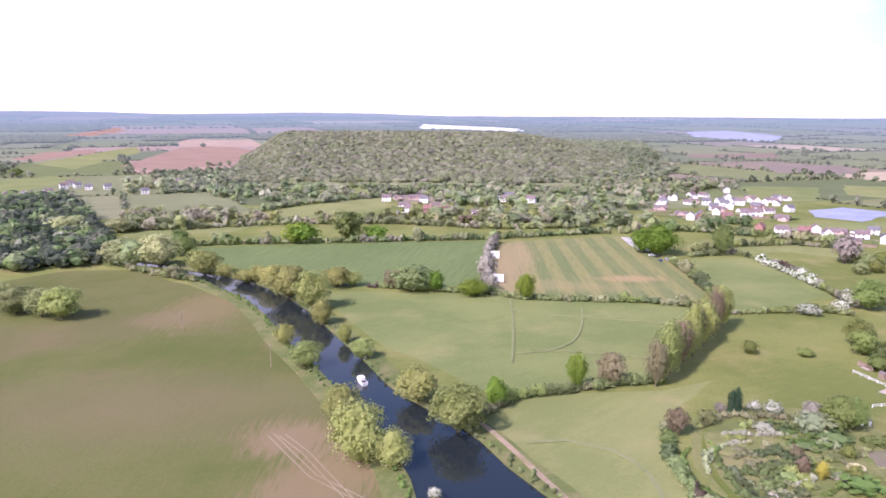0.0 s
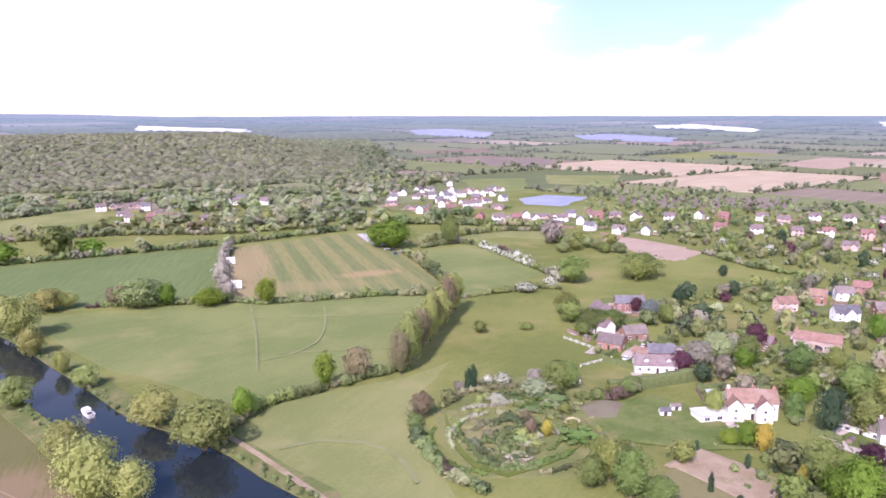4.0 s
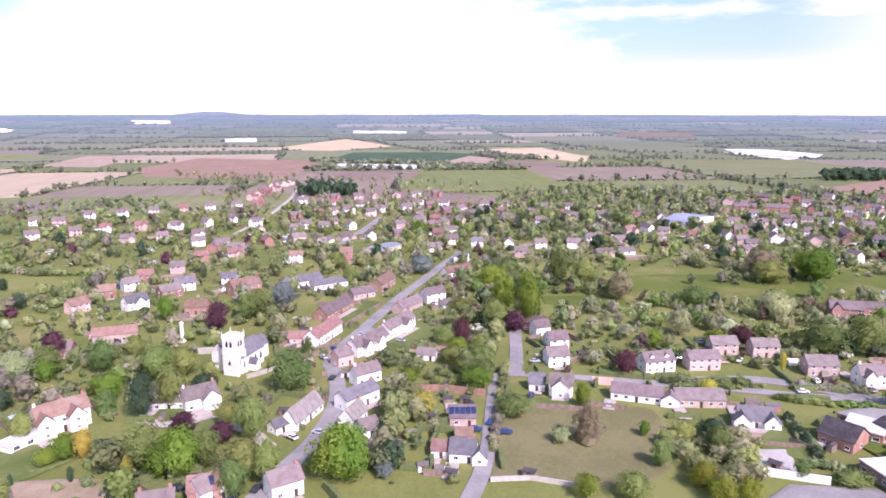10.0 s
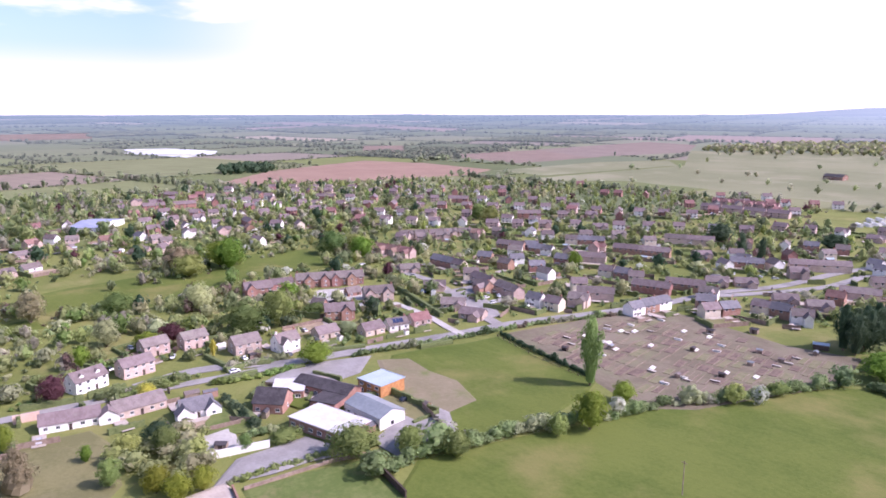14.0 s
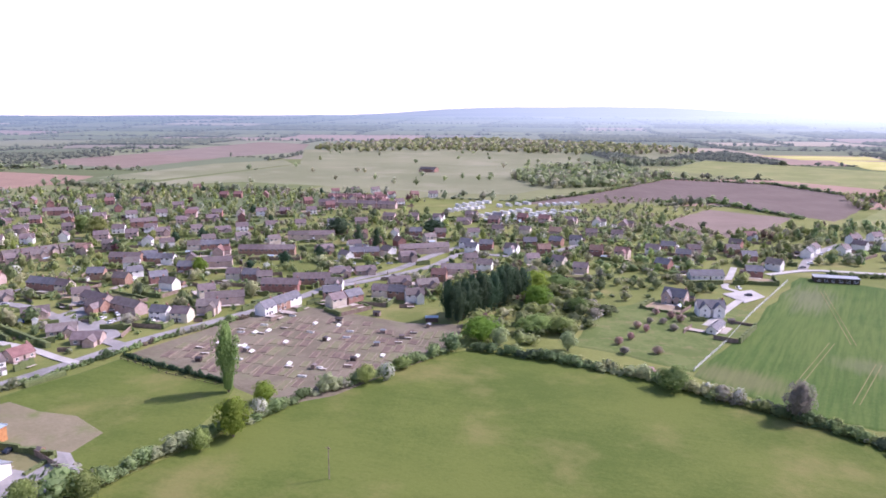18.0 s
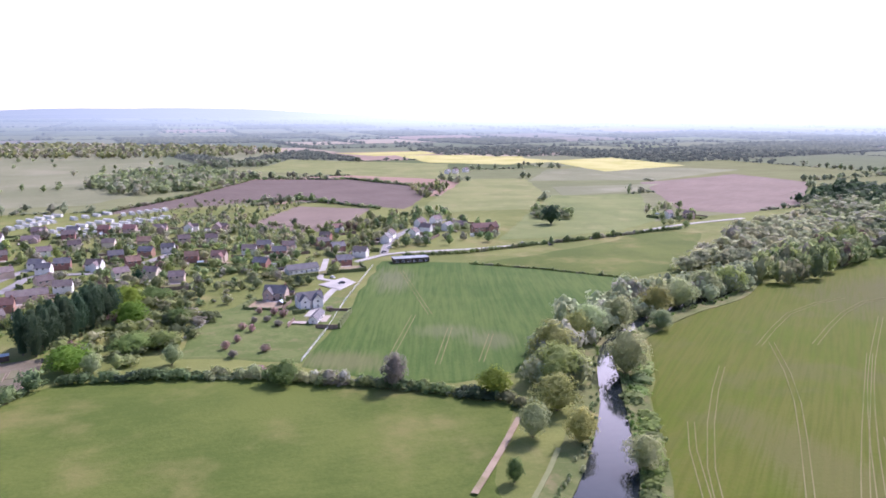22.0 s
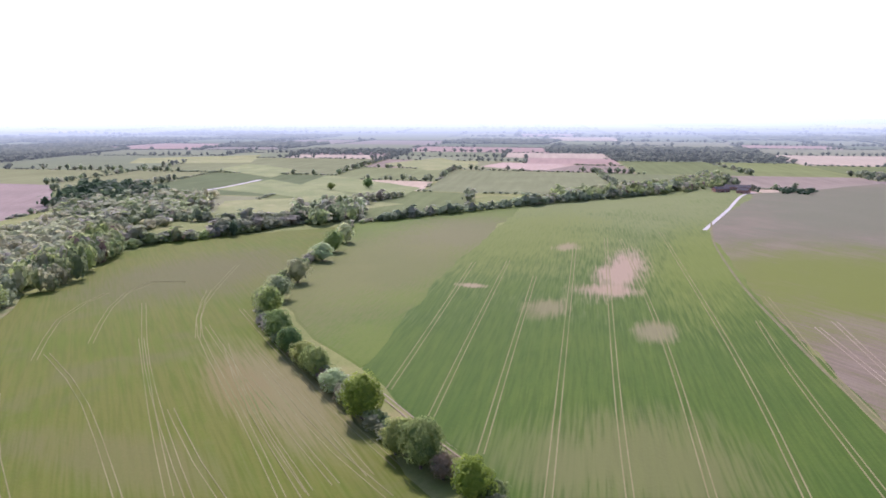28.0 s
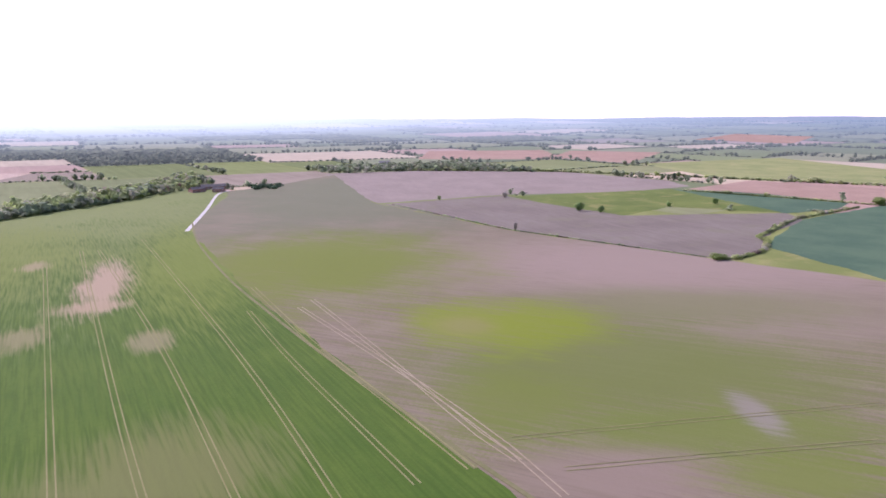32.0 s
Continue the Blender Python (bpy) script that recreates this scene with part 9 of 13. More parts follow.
car(139.2, -23.2, -82.5, 3, 0.55)
car(166.3, 15.3, -82.5, 4, 0.55)
car(166.4, 23.1, -82.5, 4, 0.55)
car(159.6, -97.6, -82.5, 2, 0.55)
car(219.3, 11.4, -82.5, 1, 0.55)
car(243.5, -189.7, 155.5, 0, 0.55)
car(237.6, -188.8, 155.5, 1, 0.55)
car(239.7, -193.7, 215.5, 0, 0.55)
car(232.3, -190.2, 155.5, 0, 0.55)
car(233.1, -184, 275.5, 0, 0.55)
car(225.4, -181.5, 275.5, 0, 0.55)
car(249.3, -191, 275.5, 2, 0.55)
car(259.5, -195.6, 215.5, 1, 0.55)
car(222.1, -184.9, 215.5, 4, 0.55)
car(257.5, -141.5, 215.5, 2, 0.55)
car(258.5, -131.9, 155.5, 1, 0.55)
car(286.2, -175.7, 215.5, 0, 0.55)
car(286.3, -180.5, 215.5, 1, 0.55)
car(206.9, -263.9, 155.5, 0, 0.55)
car(181.5, -302.6, 215.5, 2, 0.55)
car(182.3, -319.9, 215.5, 1, 0.55)
car(250.3, -323.7, 215.5, 0, 0.55)
car(232.3, -53.5, 155.5, 0, 0.55)
car(208.2, -65.8, 275.5, 0, 0.55)
car(323, -172.2, 275.5, 0, 0.55)
car(-116.3, -412.6, -170.2, 2, 0.55)
car(-100.9, -421.1, -170.2, 1, 0.55)
car(175.8, -371.2, 110, 0, 0.55)
car(148.5, -364.8, 30, 2, 0.55)
car(198.9, -311.7, 120, 0, 0.55)
car(188.2, -316.3, 70, 1, 0.55)
car(-18.6, -417.5, 20, 0, 0.55)
car(-25.1, -446.3, 95, 1, 0.55)
car(-29.6, -461.1, 85, 0, 0.55)
car(-14.7, -403.5, 30, 2, 0.55)
car(-36.6, -432.8, 150, 0, 0.55)
car(8, -330.7, 15, 2, 0.55)
car(12.5, -342.4, 120, 0, 0.55)
car(144.1, 382.2, 5, 2, 0.55)
car(146.5, 375, 80, 1, 0.55)
car(142, 386.1, 15, 0, 0.55)
car(141.6, 371.1, 90, 4, 0.55)
BEDS = []


def bed(x, y, yaw, L, W, mat, h, label):
    t_ = thing("vegetable_bed", pose(x, y, 0, 0, 0, yaw), label, "vegetable bed", "allotment beds")
    BEDS.append(1)
    mat = "plots" if mat == "earth" else mat
    put("soil", mesh_of("soil", *box(-L / 2, L / 2, -W / 2, W / 2, 0.0, h), MAT[mat]), t_)
    for s in (-1, 1) if len(BEDS) < 110 else ():
        put("edging_board", mesh_of("edging_board", *box(-L / 2, L / 2, s * W / 2 - 0.06, s * W / 2 + 0.06, 0.0, h + 0.12), MAT["fence_wood"]), t_)
    return t_


MAT["soil"] = surface("dark_tilled_soil", (0.12, 0.085, 0.065), (0.19, 0.14, 0.105), 0.4, 0.95, 8.0, 0.5)
MAT["fleece"] = surface("pale_crop_fleece", (0.60, 0.57, 0.50), (0.72, 0.69, 0.62), 0.4, 0.9, 6.0, 0.1)
MAT["sprout"] = surface("seedling_rows", (0.145, 0.150, 0.070), (0.21, 0.185, 0.11), 0.6, 0.95, 8.0, 0.4)
bed(117.2, -163, -77.1, 5.3, 2.6, "soil", 0.3, "dark tilled vegetable bed")
bed(124.8, -163, -75.9, 6, 2, "soil", 0.3, "dark tilled vegetable bed")
bed(127.9, -160.1, -75.6, 7.2, 2.5, "sprout", 0.3, "vegetable bed with seedling rows")
bed(112.7, -174.6, -73.4, 5.8, 2.1, "sprout", 0.3, "vegetable bed with seedling rows")
bed(116.5, -174.6, -74.3, 7.2, 2.5, "earth", 0.3, "bare dry vegetable bed")
bed(130.2, -168.7, -76.6, 6.3, 2.9, "sprout", 0.3, "vegetable bed with seedling rows")
bed(134.1, -168.7, -76.2, 5.5, 2, "sprout", 0.3, "vegetable bed with seedling rows")
bed(137.9, -168.7, -77.2, 7, 3.3, "soil", 0.3, "dark tilled vegetable bed")
bed(141, -165.8, -71.7, 8, 2.4, "soil", 0.3, "dark tilled vegetable bed")
bed(144.8, -165.8, -76.5, 7.2, 2.4, "plots", 0.3, "dry weedy vegetable bed")
bed(148.6, -165.8, -72.8, 6.6, 2.7, "soil", 0.3, "dark tilled vegetable bed")
bed(155.5, -162.9, -77.3, 7.6, 3, "soil", 0.3, "dark tilled vegetable bed")
bed(159.3, -162.9, -74.4, 6.6, 2.3, "soil", 0.3, "dark tilled vegetable bed")
bed(111.2, -183.3, -74.1, 8, 3, "soil", 0.3, "dark tilled vegetable bed")
bed(115, -183.3, -76.7, 5.4, 2.3, "soil", 0.3, "dark tilled vegetable bed")
bed(118.9, -183.3, -75.3, 6.6, 3, "soil", 0.3, "dark tilled vegetable bed")
bed(121.9, -180.4, -72.4, 8.2, 2.5, "earth", 0.3, "bare dry vegetable bed")
bed(125.8, -180.3, -75.6, 7.8, 2, "plots", 0.3, "dry weedy vegetable bed")
bed(129.6, -180.3, -75.6, 5.4, 2, "soil", 0.3, "dark tilled vegetable bed")
bed(132.6, -177.4, -71.9, 5.1, 2.3, "sprout", 0.3, "vegetable bed with seedling rows")
bed(143.3, -174.5, -75.1, 8, 3.2, "earth", 0.3, "bare dry vegetable bed")
bed(147.2, -174.5, -77.7, 7.2, 3.2, "earth", 0.3, "bare dry vegetable bed")
bed(151, -174.5, -75.4, 8.2, 2, "soil", 0.3, "dark tilled vegetable bed")
bed(154, -171.6, -75.7, 6.9, 2.3, "sprout", 0.3, "vegetable bed with seedling rows")
bed(157.9, -171.6, -76.8, 5.1, 3.2, "sprout", 0.3, "vegetable bed with seedling rows")
bed(164.7, -168.6, -76, 8.1, 2.4, "sprout", 0.3, "vegetable bed with seedling rows")
bed(168.6, -168.6, -75.9, 5.6, 3, "soil", 0.3, "dark tilled vegetable bed")
bed(172.4, -168.6, -72.1, 5.7, 3.3, "soil", 0.3, "dark tilled vegetable bed")
bed(175.5, -165.7, -76.2, 6.6, 2.2, "earth", 0.3, "bare dry vegetable bed")
bed(179.3, -165.7, -74.3, 6, 3, "soil", 0.3, "dark tilled vegetable bed")
bed(110.5, -194.9, -77.6, 6.3, 3.2, "sprout", 0.3, "vegetable bed with seedling rows")
bed(113.6, -192, -76.5, 6.7, 2.3, "sprout", 0.3, "vegetable bed with seedling rows")
bed(117.4, -192, -75.3, 7.6, 2.9, "sprout", 0.3, "vegetable bed with seedling rows")
bed(124.3, -189, -74, 5.3, 2.9, "soil", 0.3, "dark tilled vegetable bed")
bed(128.1, -189, -73.4, 5.5, 3.3, "soil", 0.3, "dark tilled vegetable bed")
bed(132, -189, -77.4, 5.1, 2.1, "plots", 0.3, "dry weedy vegetable bed")
bed(135, -186.1, -72, 6.2, 2.3, "soil", 0.3, "dark tilled vegetable bed")
bed(142.7, -186.1, -76.7, 7.9, 3.2, "earth", 0.3, "bare dry vegetable bed")
bed(149.5, -183.2, -76.6, 8.1, 3.3, "sprout", 0.3, "vegetable bed with seedling rows")
bed(153.4, -183.2, -72.5, 5.8, 2.9, "soil", 0.3, "dark tilled vegetable bed")
bed(156.4, -180.3, -76.3, 5, 3.2, "earth", 0.3, "bare dry vegetable bed")
bed(160.2, -180.2, -73.1, 7.5, 2.7, "soil", 0.3, "dark tilled vegetable bed")
bed(164.1, -180.2, -75, 6.1, 3.1, "fleece", 0.5, "bed under pale crop fleece")
bed(167.1, -177.3, -73.8, 8.1, 3, "soil", 0.3, "dark tilled vegetable bed")
bed(171, -177.3, -71.8, 7.2, 2.9, "soil", 0.3, "dark tilled vegetable bed")
bed(174.8, -177.3, -72.8, 6.2, 2.2, "soil", 0.3, "dark tilled vegetable bed")
bed(177.8, -174.4, -73.3, 8, 2.7, "soil", 0.3, "dark tilled vegetable bed")
bed(181.7, -174.4, -77.2, 5.7, 3.1, "sprout", 0.3, "vegetable bed with seedling rows")
bed(109.1, -203.6, -73.6, 6.1, 3.2, "sprout", 0.3, "vegetable bed with seedling rows")
bed(112.9, -203.6, -76.5, 7.2, 2.6, "soil", 0.3, "dark tilled vegetable bed")
bed(116, -200.7, -74.5, 6.3, 2.7, "soil", 0.3, "dark tilled vegetable bed")
bed(123.6, -200.6, -76.6, 6.3, 2.7, "sprout", 0.3, "vegetable bed with seedling rows")
bed(126.7, -197.7, -77, 8, 2.4, "sprout", 0.3, "vegetable bed with seedling rows")
bed(130.5, -197.7, -75.8, 8.3, 2.3, "soil", 0.3, "dark tilled vegetable bed")
bed(134.3, -197.7, -72, 7.2, 3, "sprout", 0.3, "vegetable bed with seedling rows")
bed(137.4, -194.8, -73.1, 7.6, 2.8, "sprout", 0.3, "vegetable bed with seedling rows")
bed(145, -194.8, -72.2, 6.8, 3, "soil", 0.3, "dark tilled vegetable bed")
bed(148.1, -191.9, -73.4, 5.4, 2.6, "earth", 0.3, "bare dry vegetable bed")
bed(151.9, -191.9, -73.9, 5.4, 2.9, "soil", 0.3, "dark tilled vegetable bed")
bed(155.7, -191.8, -76.8, 5.4, 2.7, "sprout", 0.3, "vegetable bed with seedling rows")
bed(158.8, -188.9, -73, 6.5, 3.2, "earth", 0.3, "bare dry vegetable bed")
bed(162.6, -188.9, -76.5, 7.8, 2.7, "earth", 0.3, "bare dry vegetable bed")
bed(169.5, -186, -77.7, 6.1, 2.8, "soil", 0.3, "dark tilled vegetable bed")
bed(173.3, -186, -75.4, 7, 3.1, "earth", 0.3, "bare dry vegetable bed")
bed(177.2, -186, -75.6, 5.7, 2.4, "sprout", 0.3, "vegetable bed with seedling rows")
bed(180.2, -183.1, -74.9, 6.9, 2.4, "sprout", 0.3, "vegetable bed with seedling rows")
bed(107.6, -212.3, -75.9, 8.2, 2, "plots", 0.3, "dry weedy vegetable bed")
bed(111.5, -212.2, -77.6, 5, 3.1, "soil", 0.3, "dark tilled vegetable bed")
bed(118.3, -209.3, -72.3, 8.1, 3.2, "soil", 0.3, "dark tilled vegetable bed")
bed(122.2, -209.3, -76.5, 5.4, 2.7, "soil", 0.3, "dark tilled vegetable bed")
bed(126, -209.3, -73.7, 5.1, 2.1, "sprout", 0.3, "vegetable bed with seedling rows")
bed(129, -206.4, -75, 7.3, 2.2, "soil", 0.3, "dark tilled vegetable bed")
bed(132.9, -206.4, -75.5, 8.1, 3, "soil", 0.3, "dark tilled vegetable bed")
bed(136.7, -206.4, -75.3, 5.9, 2.6, "soil", 0.3, "dark tilled vegetable bed")
bed(143.6, -203.5, -75.1, 8.4, 2.4, "sprout", 0.3, "vegetable bed with seedling rows")
bed(147.4, -203.4, -76, 7.1, 2, "soil", 0.3, "dark tilled vegetable bed")
bed(150.5, -200.5, -75.5, 6.2, 2.9, "soil", 0.3, "dark tilled vegetable bed")
bed(154.3, -200.5, -75.6, 7.2, 3.2, "plots", 0.3, "dry weedy vegetable bed")
bed(158.1, -200.5, -73.8, 5.6, 2.6, "soil", 0.3, "dark tilled vegetable bed")
bed(168.8, -197.6, -76.9, 8.2, 2.7, "sprout", 0.3, "vegetable bed with seedling rows")
bed(171.9, -194.7, -76.2, 5.4, 2.4, "soil", 0.3, "dark tilled vegetable bed")
bed(175.7, -194.7, -76.3, 6, 2.1, "earth", 0.3, "bare dry vegetable bed")
bed(179.5, -194.7, -74, 6.6, 2.7, "sprout", 0.3, "vegetable bed with seedling rows")
bed(107, -223.8, -76, 7.8, 2.7, "sprout", 0.3, "vegetable bed with seedling rows")
bed(110, -220.9, -75.3, 8.3, 2.9, "sprout", 0.3, "vegetable bed with seedling rows")
bed(113.8, -220.9, -76.7, 7, 2.1, "sprout", 0.3, "vegetable bed with seedling rows")
bed(117.7, -220.9, -75.3, 6.8, 2.2, "soil", 0.3, "dark tilled vegetable bed")
bed(120.7, -218, -73.8, 7.1, 3.2, "earth", 0.3, "bare dry vegetable bed")
bed(124.5, -218, -72.8, 5.1, 2.3, "soil", 0.3, "dark tilled vegetable bed")
bed(128.4, -218, -77.6, 5, 3.3, "soil", 0.3, "dark tilled vegetable bed")
bed(131.4, -215.1, -72.8, 6.1, 2.4, "sprout", 0.3, "vegetable bed with seedling rows")
bed(135.3, -215.1, -73.4, 5.5, 2.8, "plots", 0.3, "dry weedy vegetable bed")
bed(139.1, -215.1, -72.7, 5.7, 3.3, "earth", 0.3, "bare dry vegetable bed")
bed(142.1, -212.2, -77.6, 6.8, 2.9, "soil", 0.3, "dark tilled vegetable bed")
bed(146, -212.1, -74, 6.9, 3, "earth", 0.3, "bare dry vegetable bed")
bed(152.8, -209.2, -76.9, 7.1, 2.1, "earth", 0.3, "bare dry vegetable bed")
bed(156.7, -209.2, -74.5, 7.8, 2.9, "soil", 0.3, "dark tilled vegetable bed")
bed(160.5, -209.2, -74.4, 6.2, 2.8, "earth", 0.3, "bare dry vegetable bed")
bed(167.4, -206.3, -75.2, 8.3, 3, "sprout", 0.3, "vegetable bed with seedling rows")
bed(171.2, -206.3, -77.4, 6.8, 2.9, "sprout", 0.3, "vegetable bed with seedling rows")
bed(174.2, -203.4, -72, 6.7, 2.3, "soil", 0.3, "dark tilled vegetable bed")
bed(178.1, -203.4, -77.6, 7.5, 3, "plots", 0.3, "dry weedy vegetable bed")
bed(137.6, -223.8, -73, 5.1, 3.1, "soil", 0.3, "dark tilled vegetable bed")
bed(144.5, -220.8, -73.7, 5.5, 2.9, "soil", 0.3, "dark tilled vegetable bed")
bed(148.3, -220.8, -75.6, 5.2, 2, "earth", 0.3, "bare dry vegetable bed")
bed(152.2, -220.8, -73.1, 7.5, 2.3, "soil", 0.3, "dark tilled vegetable bed")
bed(159, -217.9, -75.9, 7.3, 2.8, "earth", 0.3, "bare dry vegetable bed")
bed(162.9, -217.9, -72.1, 7.2, 2.1, "earth", 0.3, "bare dry vegetable bed")
bed(165.9, -215, -73.7, 7.8, 2.4, "soil", 0.3, "dark tilled vegetable bed")
bed(169.7, -215, -74.8, 7.2, 2.7, "sprout", 0.3, "vegetable bed with seedling rows")
bed(173.6, -215, -76.9, 7.5, 2.7, "earth", 0.3, "bare dry vegetable bed")
bed(176.6, -212, -74.2, 5, 2.5, "soil", 0.3, "dark tilled vegetable bed")
shed(157.9, -179, -74.7, 2.2, 1.7, 1.8, 0.4, "fence_wood", "metal_roof", "small allotment shed of weathered wood", "shed")
shed(165.4, -164.8, 15.3, 2.2, 1.7, 1.8, 0.4, "dark_wood", "dark_felt", "small allotment shed of weathered wood", "shed")
shed(127.9, -175.4, -74.7, 2.2, 1.7, 1.8, 0.4, "fence_wood", "brown_tile", "small allotment shed of weathered wood", "shed")
shed(126.4, -216.6, 15.3, 2.2, 1.7, 1.8, 0.4, "fence_wood", "metal_roof", "small allotment shed of weathered wood", "shed")
shed(117.2, -214, 15.3, 2.2, 1.7, 1.8, 0.4, "fence_wood", "brown_tile", "small allotment shed of weathered wood", "shed")
shed(114.6, -230, -74.7, 2.2, 1.7, 1.8, 0.4, "fence_wood", "metal_roof", "small allotment shed of weathered wood", "shed")
shed(120.4, -186.9, 15.3, 2.2, 1.7, 1.8, 0.4, "dark_wood", "dark_felt", "small allotment shed of weathered wood", "shed")
shed(121.2, -203.2, 15.3, 2.2, 1.7, 1.8, 0.4, "fence_wood", "metal_roof", "small allotment shed of weathered wood", "shed")
shed(140.5, -200, -74.7, 2.2, 1.7, 1.8, 0.4, "dark_wood", "dark_felt", "small allotment shed of weathered wood", "shed")

def cold_frame(x, y, yaw, k):
    """A low glazed frame on an allotment bed: timber sides and a tilted pane."""
    t_ = thing("cold_frame", pose(x, y, 0, 0, 0, yaw), ("white painted cold frame with a glass lid", "weathered wooden cold frame with a pale lid")[k % 2] + " on an allotment", "cold frame", "allotment cold frames")
    v, f = box(-1.3, 1.3, -0.6, 0.6, 0.25, 0.75)
    put("body", mesh_of("body", [(a, b, c - (0.3 if b < 0 and c > 0.5 else 0)) for a, b, c in v], f, MAT["white_paint" if k % 2 == 0 else "fence_wood"]), t_)
    put("lid", mesh_of("lid", *box(-1.35, 1.35, -0.66, 0.66, 0, 0.05), MAT["fleece"]), t_, pose(0, 0, 0.62, 14))


clutter = random.Random(8)
for k in range(34):
    cold_frame(clutter.uniform(112, 178), clutter.uniform(-222, -166), clutter.choice((15.3, -74.7)) + clutter.uniform(-6, 6), k)


def pole(x, y, h):
    t_ = thing("telegraph_pole", pose(x, y, 0), "wooden telegraph pole in a field", "pole")
    put("shaft", mesh_of("shaft", *tube(0, 0, -0.3, h, 0.14, 0.09, 7), MAT["fence_wood"]), t_)
    put("crossarm", mesh_of("crossarm", *box(-0.7, 0.7, -0.05, 0.05, h - 0.6, h - 0.45), MAT["fence_wood"]), t_)

pole(-80.2, 257, 8.0)
pole(-41.3, 218.3, 8.0)
pole(84.4, -120, 8.0)
pole(210.4, 77.9, 8.0)
pole(196.8, 78.6, 8.0)
house(-789.6, -77.8, -239.4, 15.6, 10, 4.0, 2.5, "brick", "dark_felt", stacks=0, name='barn', words='dark-roofed farm barn among fields')
house(-817.5, -64.1, -258.1, 26.7, 12, 4.0, 2.5, "brick", "dark_felt", stacks=0, name='barn', words='dark-roofed farm barn among fields')
house(-784.3, -55.5, 75.5, 11.9, 8, 4.0, 2.5, "brick", "dark_felt", stacks=0, name='barn', words='dark-roofed farm barn among fields')
house(-1156.7, 179.6, 75, 22.1, 10, 5, 3, "white", "slate", words='white farmhouse among trees')
house(424.3, -854.2, -178.5, 23.3, 14, 5, 3, "brick", "dark_felt", name='barn', words='large dark barn on a golf course', stacks=0)
house(535, -80, -123, 20.7, 40, 3.5, 2.0, "white_paint", "array", name='glasshouse', words='long pale glasshouse among trees', stacks=0)
tree("willow", -48.4, 303.7, 15.5, 20.2, "round", "on the river bank")
tree("willow", -36.2, 285.9, 16.1, 17.8, "round", "on the river bank")
tree("willow", -29.8, 263.4, 10.3, 9.7, "round", "on the river bank")
tree("willow", -40.3, 240.1, 7.8, 8.6, "round", "on the river bank")
tree("willow", -29.8, 216.9, 9.4, 11.9, "round", "on the river bank")
tree("olive", -19.6, 240.7, 7.2, 6.1, "round", "on the river bank")
tree("willow", -12.5, 224.1, 7.7, 8.7, "round", "on the river bank")
tree("willow", 4.1, 188.4, 10.4, 13.7, "round", "on the river bank")
tree("willow", 14.4, 168.3, 13.3, 16.6, "round", "on the river bank")
tree("willow", -15.3, 175.3, 11.3, 12.3, "dome", "on the river bank")
tree("willow", -10, 153.5, 15.8, 15.8, "dome", "on the river bank")
tree("willow", -2.2, 150.7, 9.8, 10.8, "dome", "on the river bank")
tree("bright", 25.9, 182.4, 9.4, 7.2, "tall", "in a meadow")
tree("bright", 51.4, 194.2, 11.8, 7.7, "tall", "in a meadow")
tree("brown", 62.4, 197.6, 10.8, 10.6, "round", "in a meadow")
tree("bright", 54.5, 296.4, 12.2, 10.4, "round", "in a meadow")
tree("bright", 31.8, 303.9, 7.9, 15.6, "dome", "on the river bank")
tree("bright", 16, 312.1, 9.9, 9.2, "round", "on the river bank")
tree("wood", 5.5, 314.2, 12.9, 22.2, "round", "on the river bank")
tree("brown", -1.9, 319.8, 9.4, 13.1, "round", "on the river bank")
tree("willow", -58.6, 324.8, 10.8, 16.2, "round", "on the river bank")
tree("willow", -67.4, 333.8, 8.6, 11.1, "round", "on the river bank")
tree("willow", -97.7, 354.2, 12.8, 19.7, "round", "on the river bank")
tree("willow", -73.7, 335.1, 6.5, 14, "bush", "on the river bank")
tree("willow", -86.4, 348.6, 5.7, 11.7, "bush", "on the river bank")
tree("silver", -125.3, 371.6, 17.3, 25.4, "round", "on the river bank")
tree("silver", -140.3, 374.6, 14.5, 22.7, "round", "on the river bank")
tree("olive", -122, 400.3, 11.5, 16.9, "round", "on the river bank")
tree("willow", -29.4, 323.1, 9.9, 15.9, "round", "on the river bank")
tree("willow", -22.1, 324.9, 7.1, 10.7, "round", "on the river bank")
tree("bright", -63.1, 440.9, 13, 23.7, "dome", "in a meadow")
tree("oak", -32.2, 446.2, 18.9, 21.7, "round", "in a meadow")
tree("bright", -15.3, 446.8, 9.9, 18.8, "dome", "in a meadow")
tree("bright", 147.7, 392, 18.2, 29.1, "dome", "in a meadow")
tree("bright", 140.7, 397, 15.3, 17, "round", "in a meadow")
tree("oak", 183.7, 388.5, 18.7, 13.9, "round", "in a meadow")
tree("olive", 193.3, 272.8, 13.7, 16.4, "round", "in a meadow")
tree("olive", 159.6, 228.6, 9.5, 12, "round", "in a meadow")
tree("may", 164.3, 267, 4.9, 11.3, "bush", "in a meadow")
tree("olive", 117.8, 222.7, 4.8, 6.3, "bush", "in a meadow")
tree("olive", 231.9, 269.2, 12.3, 24.9, "dome", "in a meadow")
tree("grey", 240.7, 363.1, 15.8, 16.2, "round", "in a meadow")
tree("may", 189.5, 277.7, 7.8, 11, "bush", "in a meadow")
tree("may", 178.9, 269.8, 5.5, 9, "bush", "in a meadow")
tree("olive", 135.5, 219.1, 2.7, 7.3, "bush", "in a meadow")
tree("dark", 90.2, 174.4, 8.7, 4, "cone", "in a meadow")
tree("olive", 112.9, 165.1, 9.3, 11.3, "round", "in a meadow")
tree("brown", 69.6, 164.1, 7.5, 7.1, "round", "in a meadow")
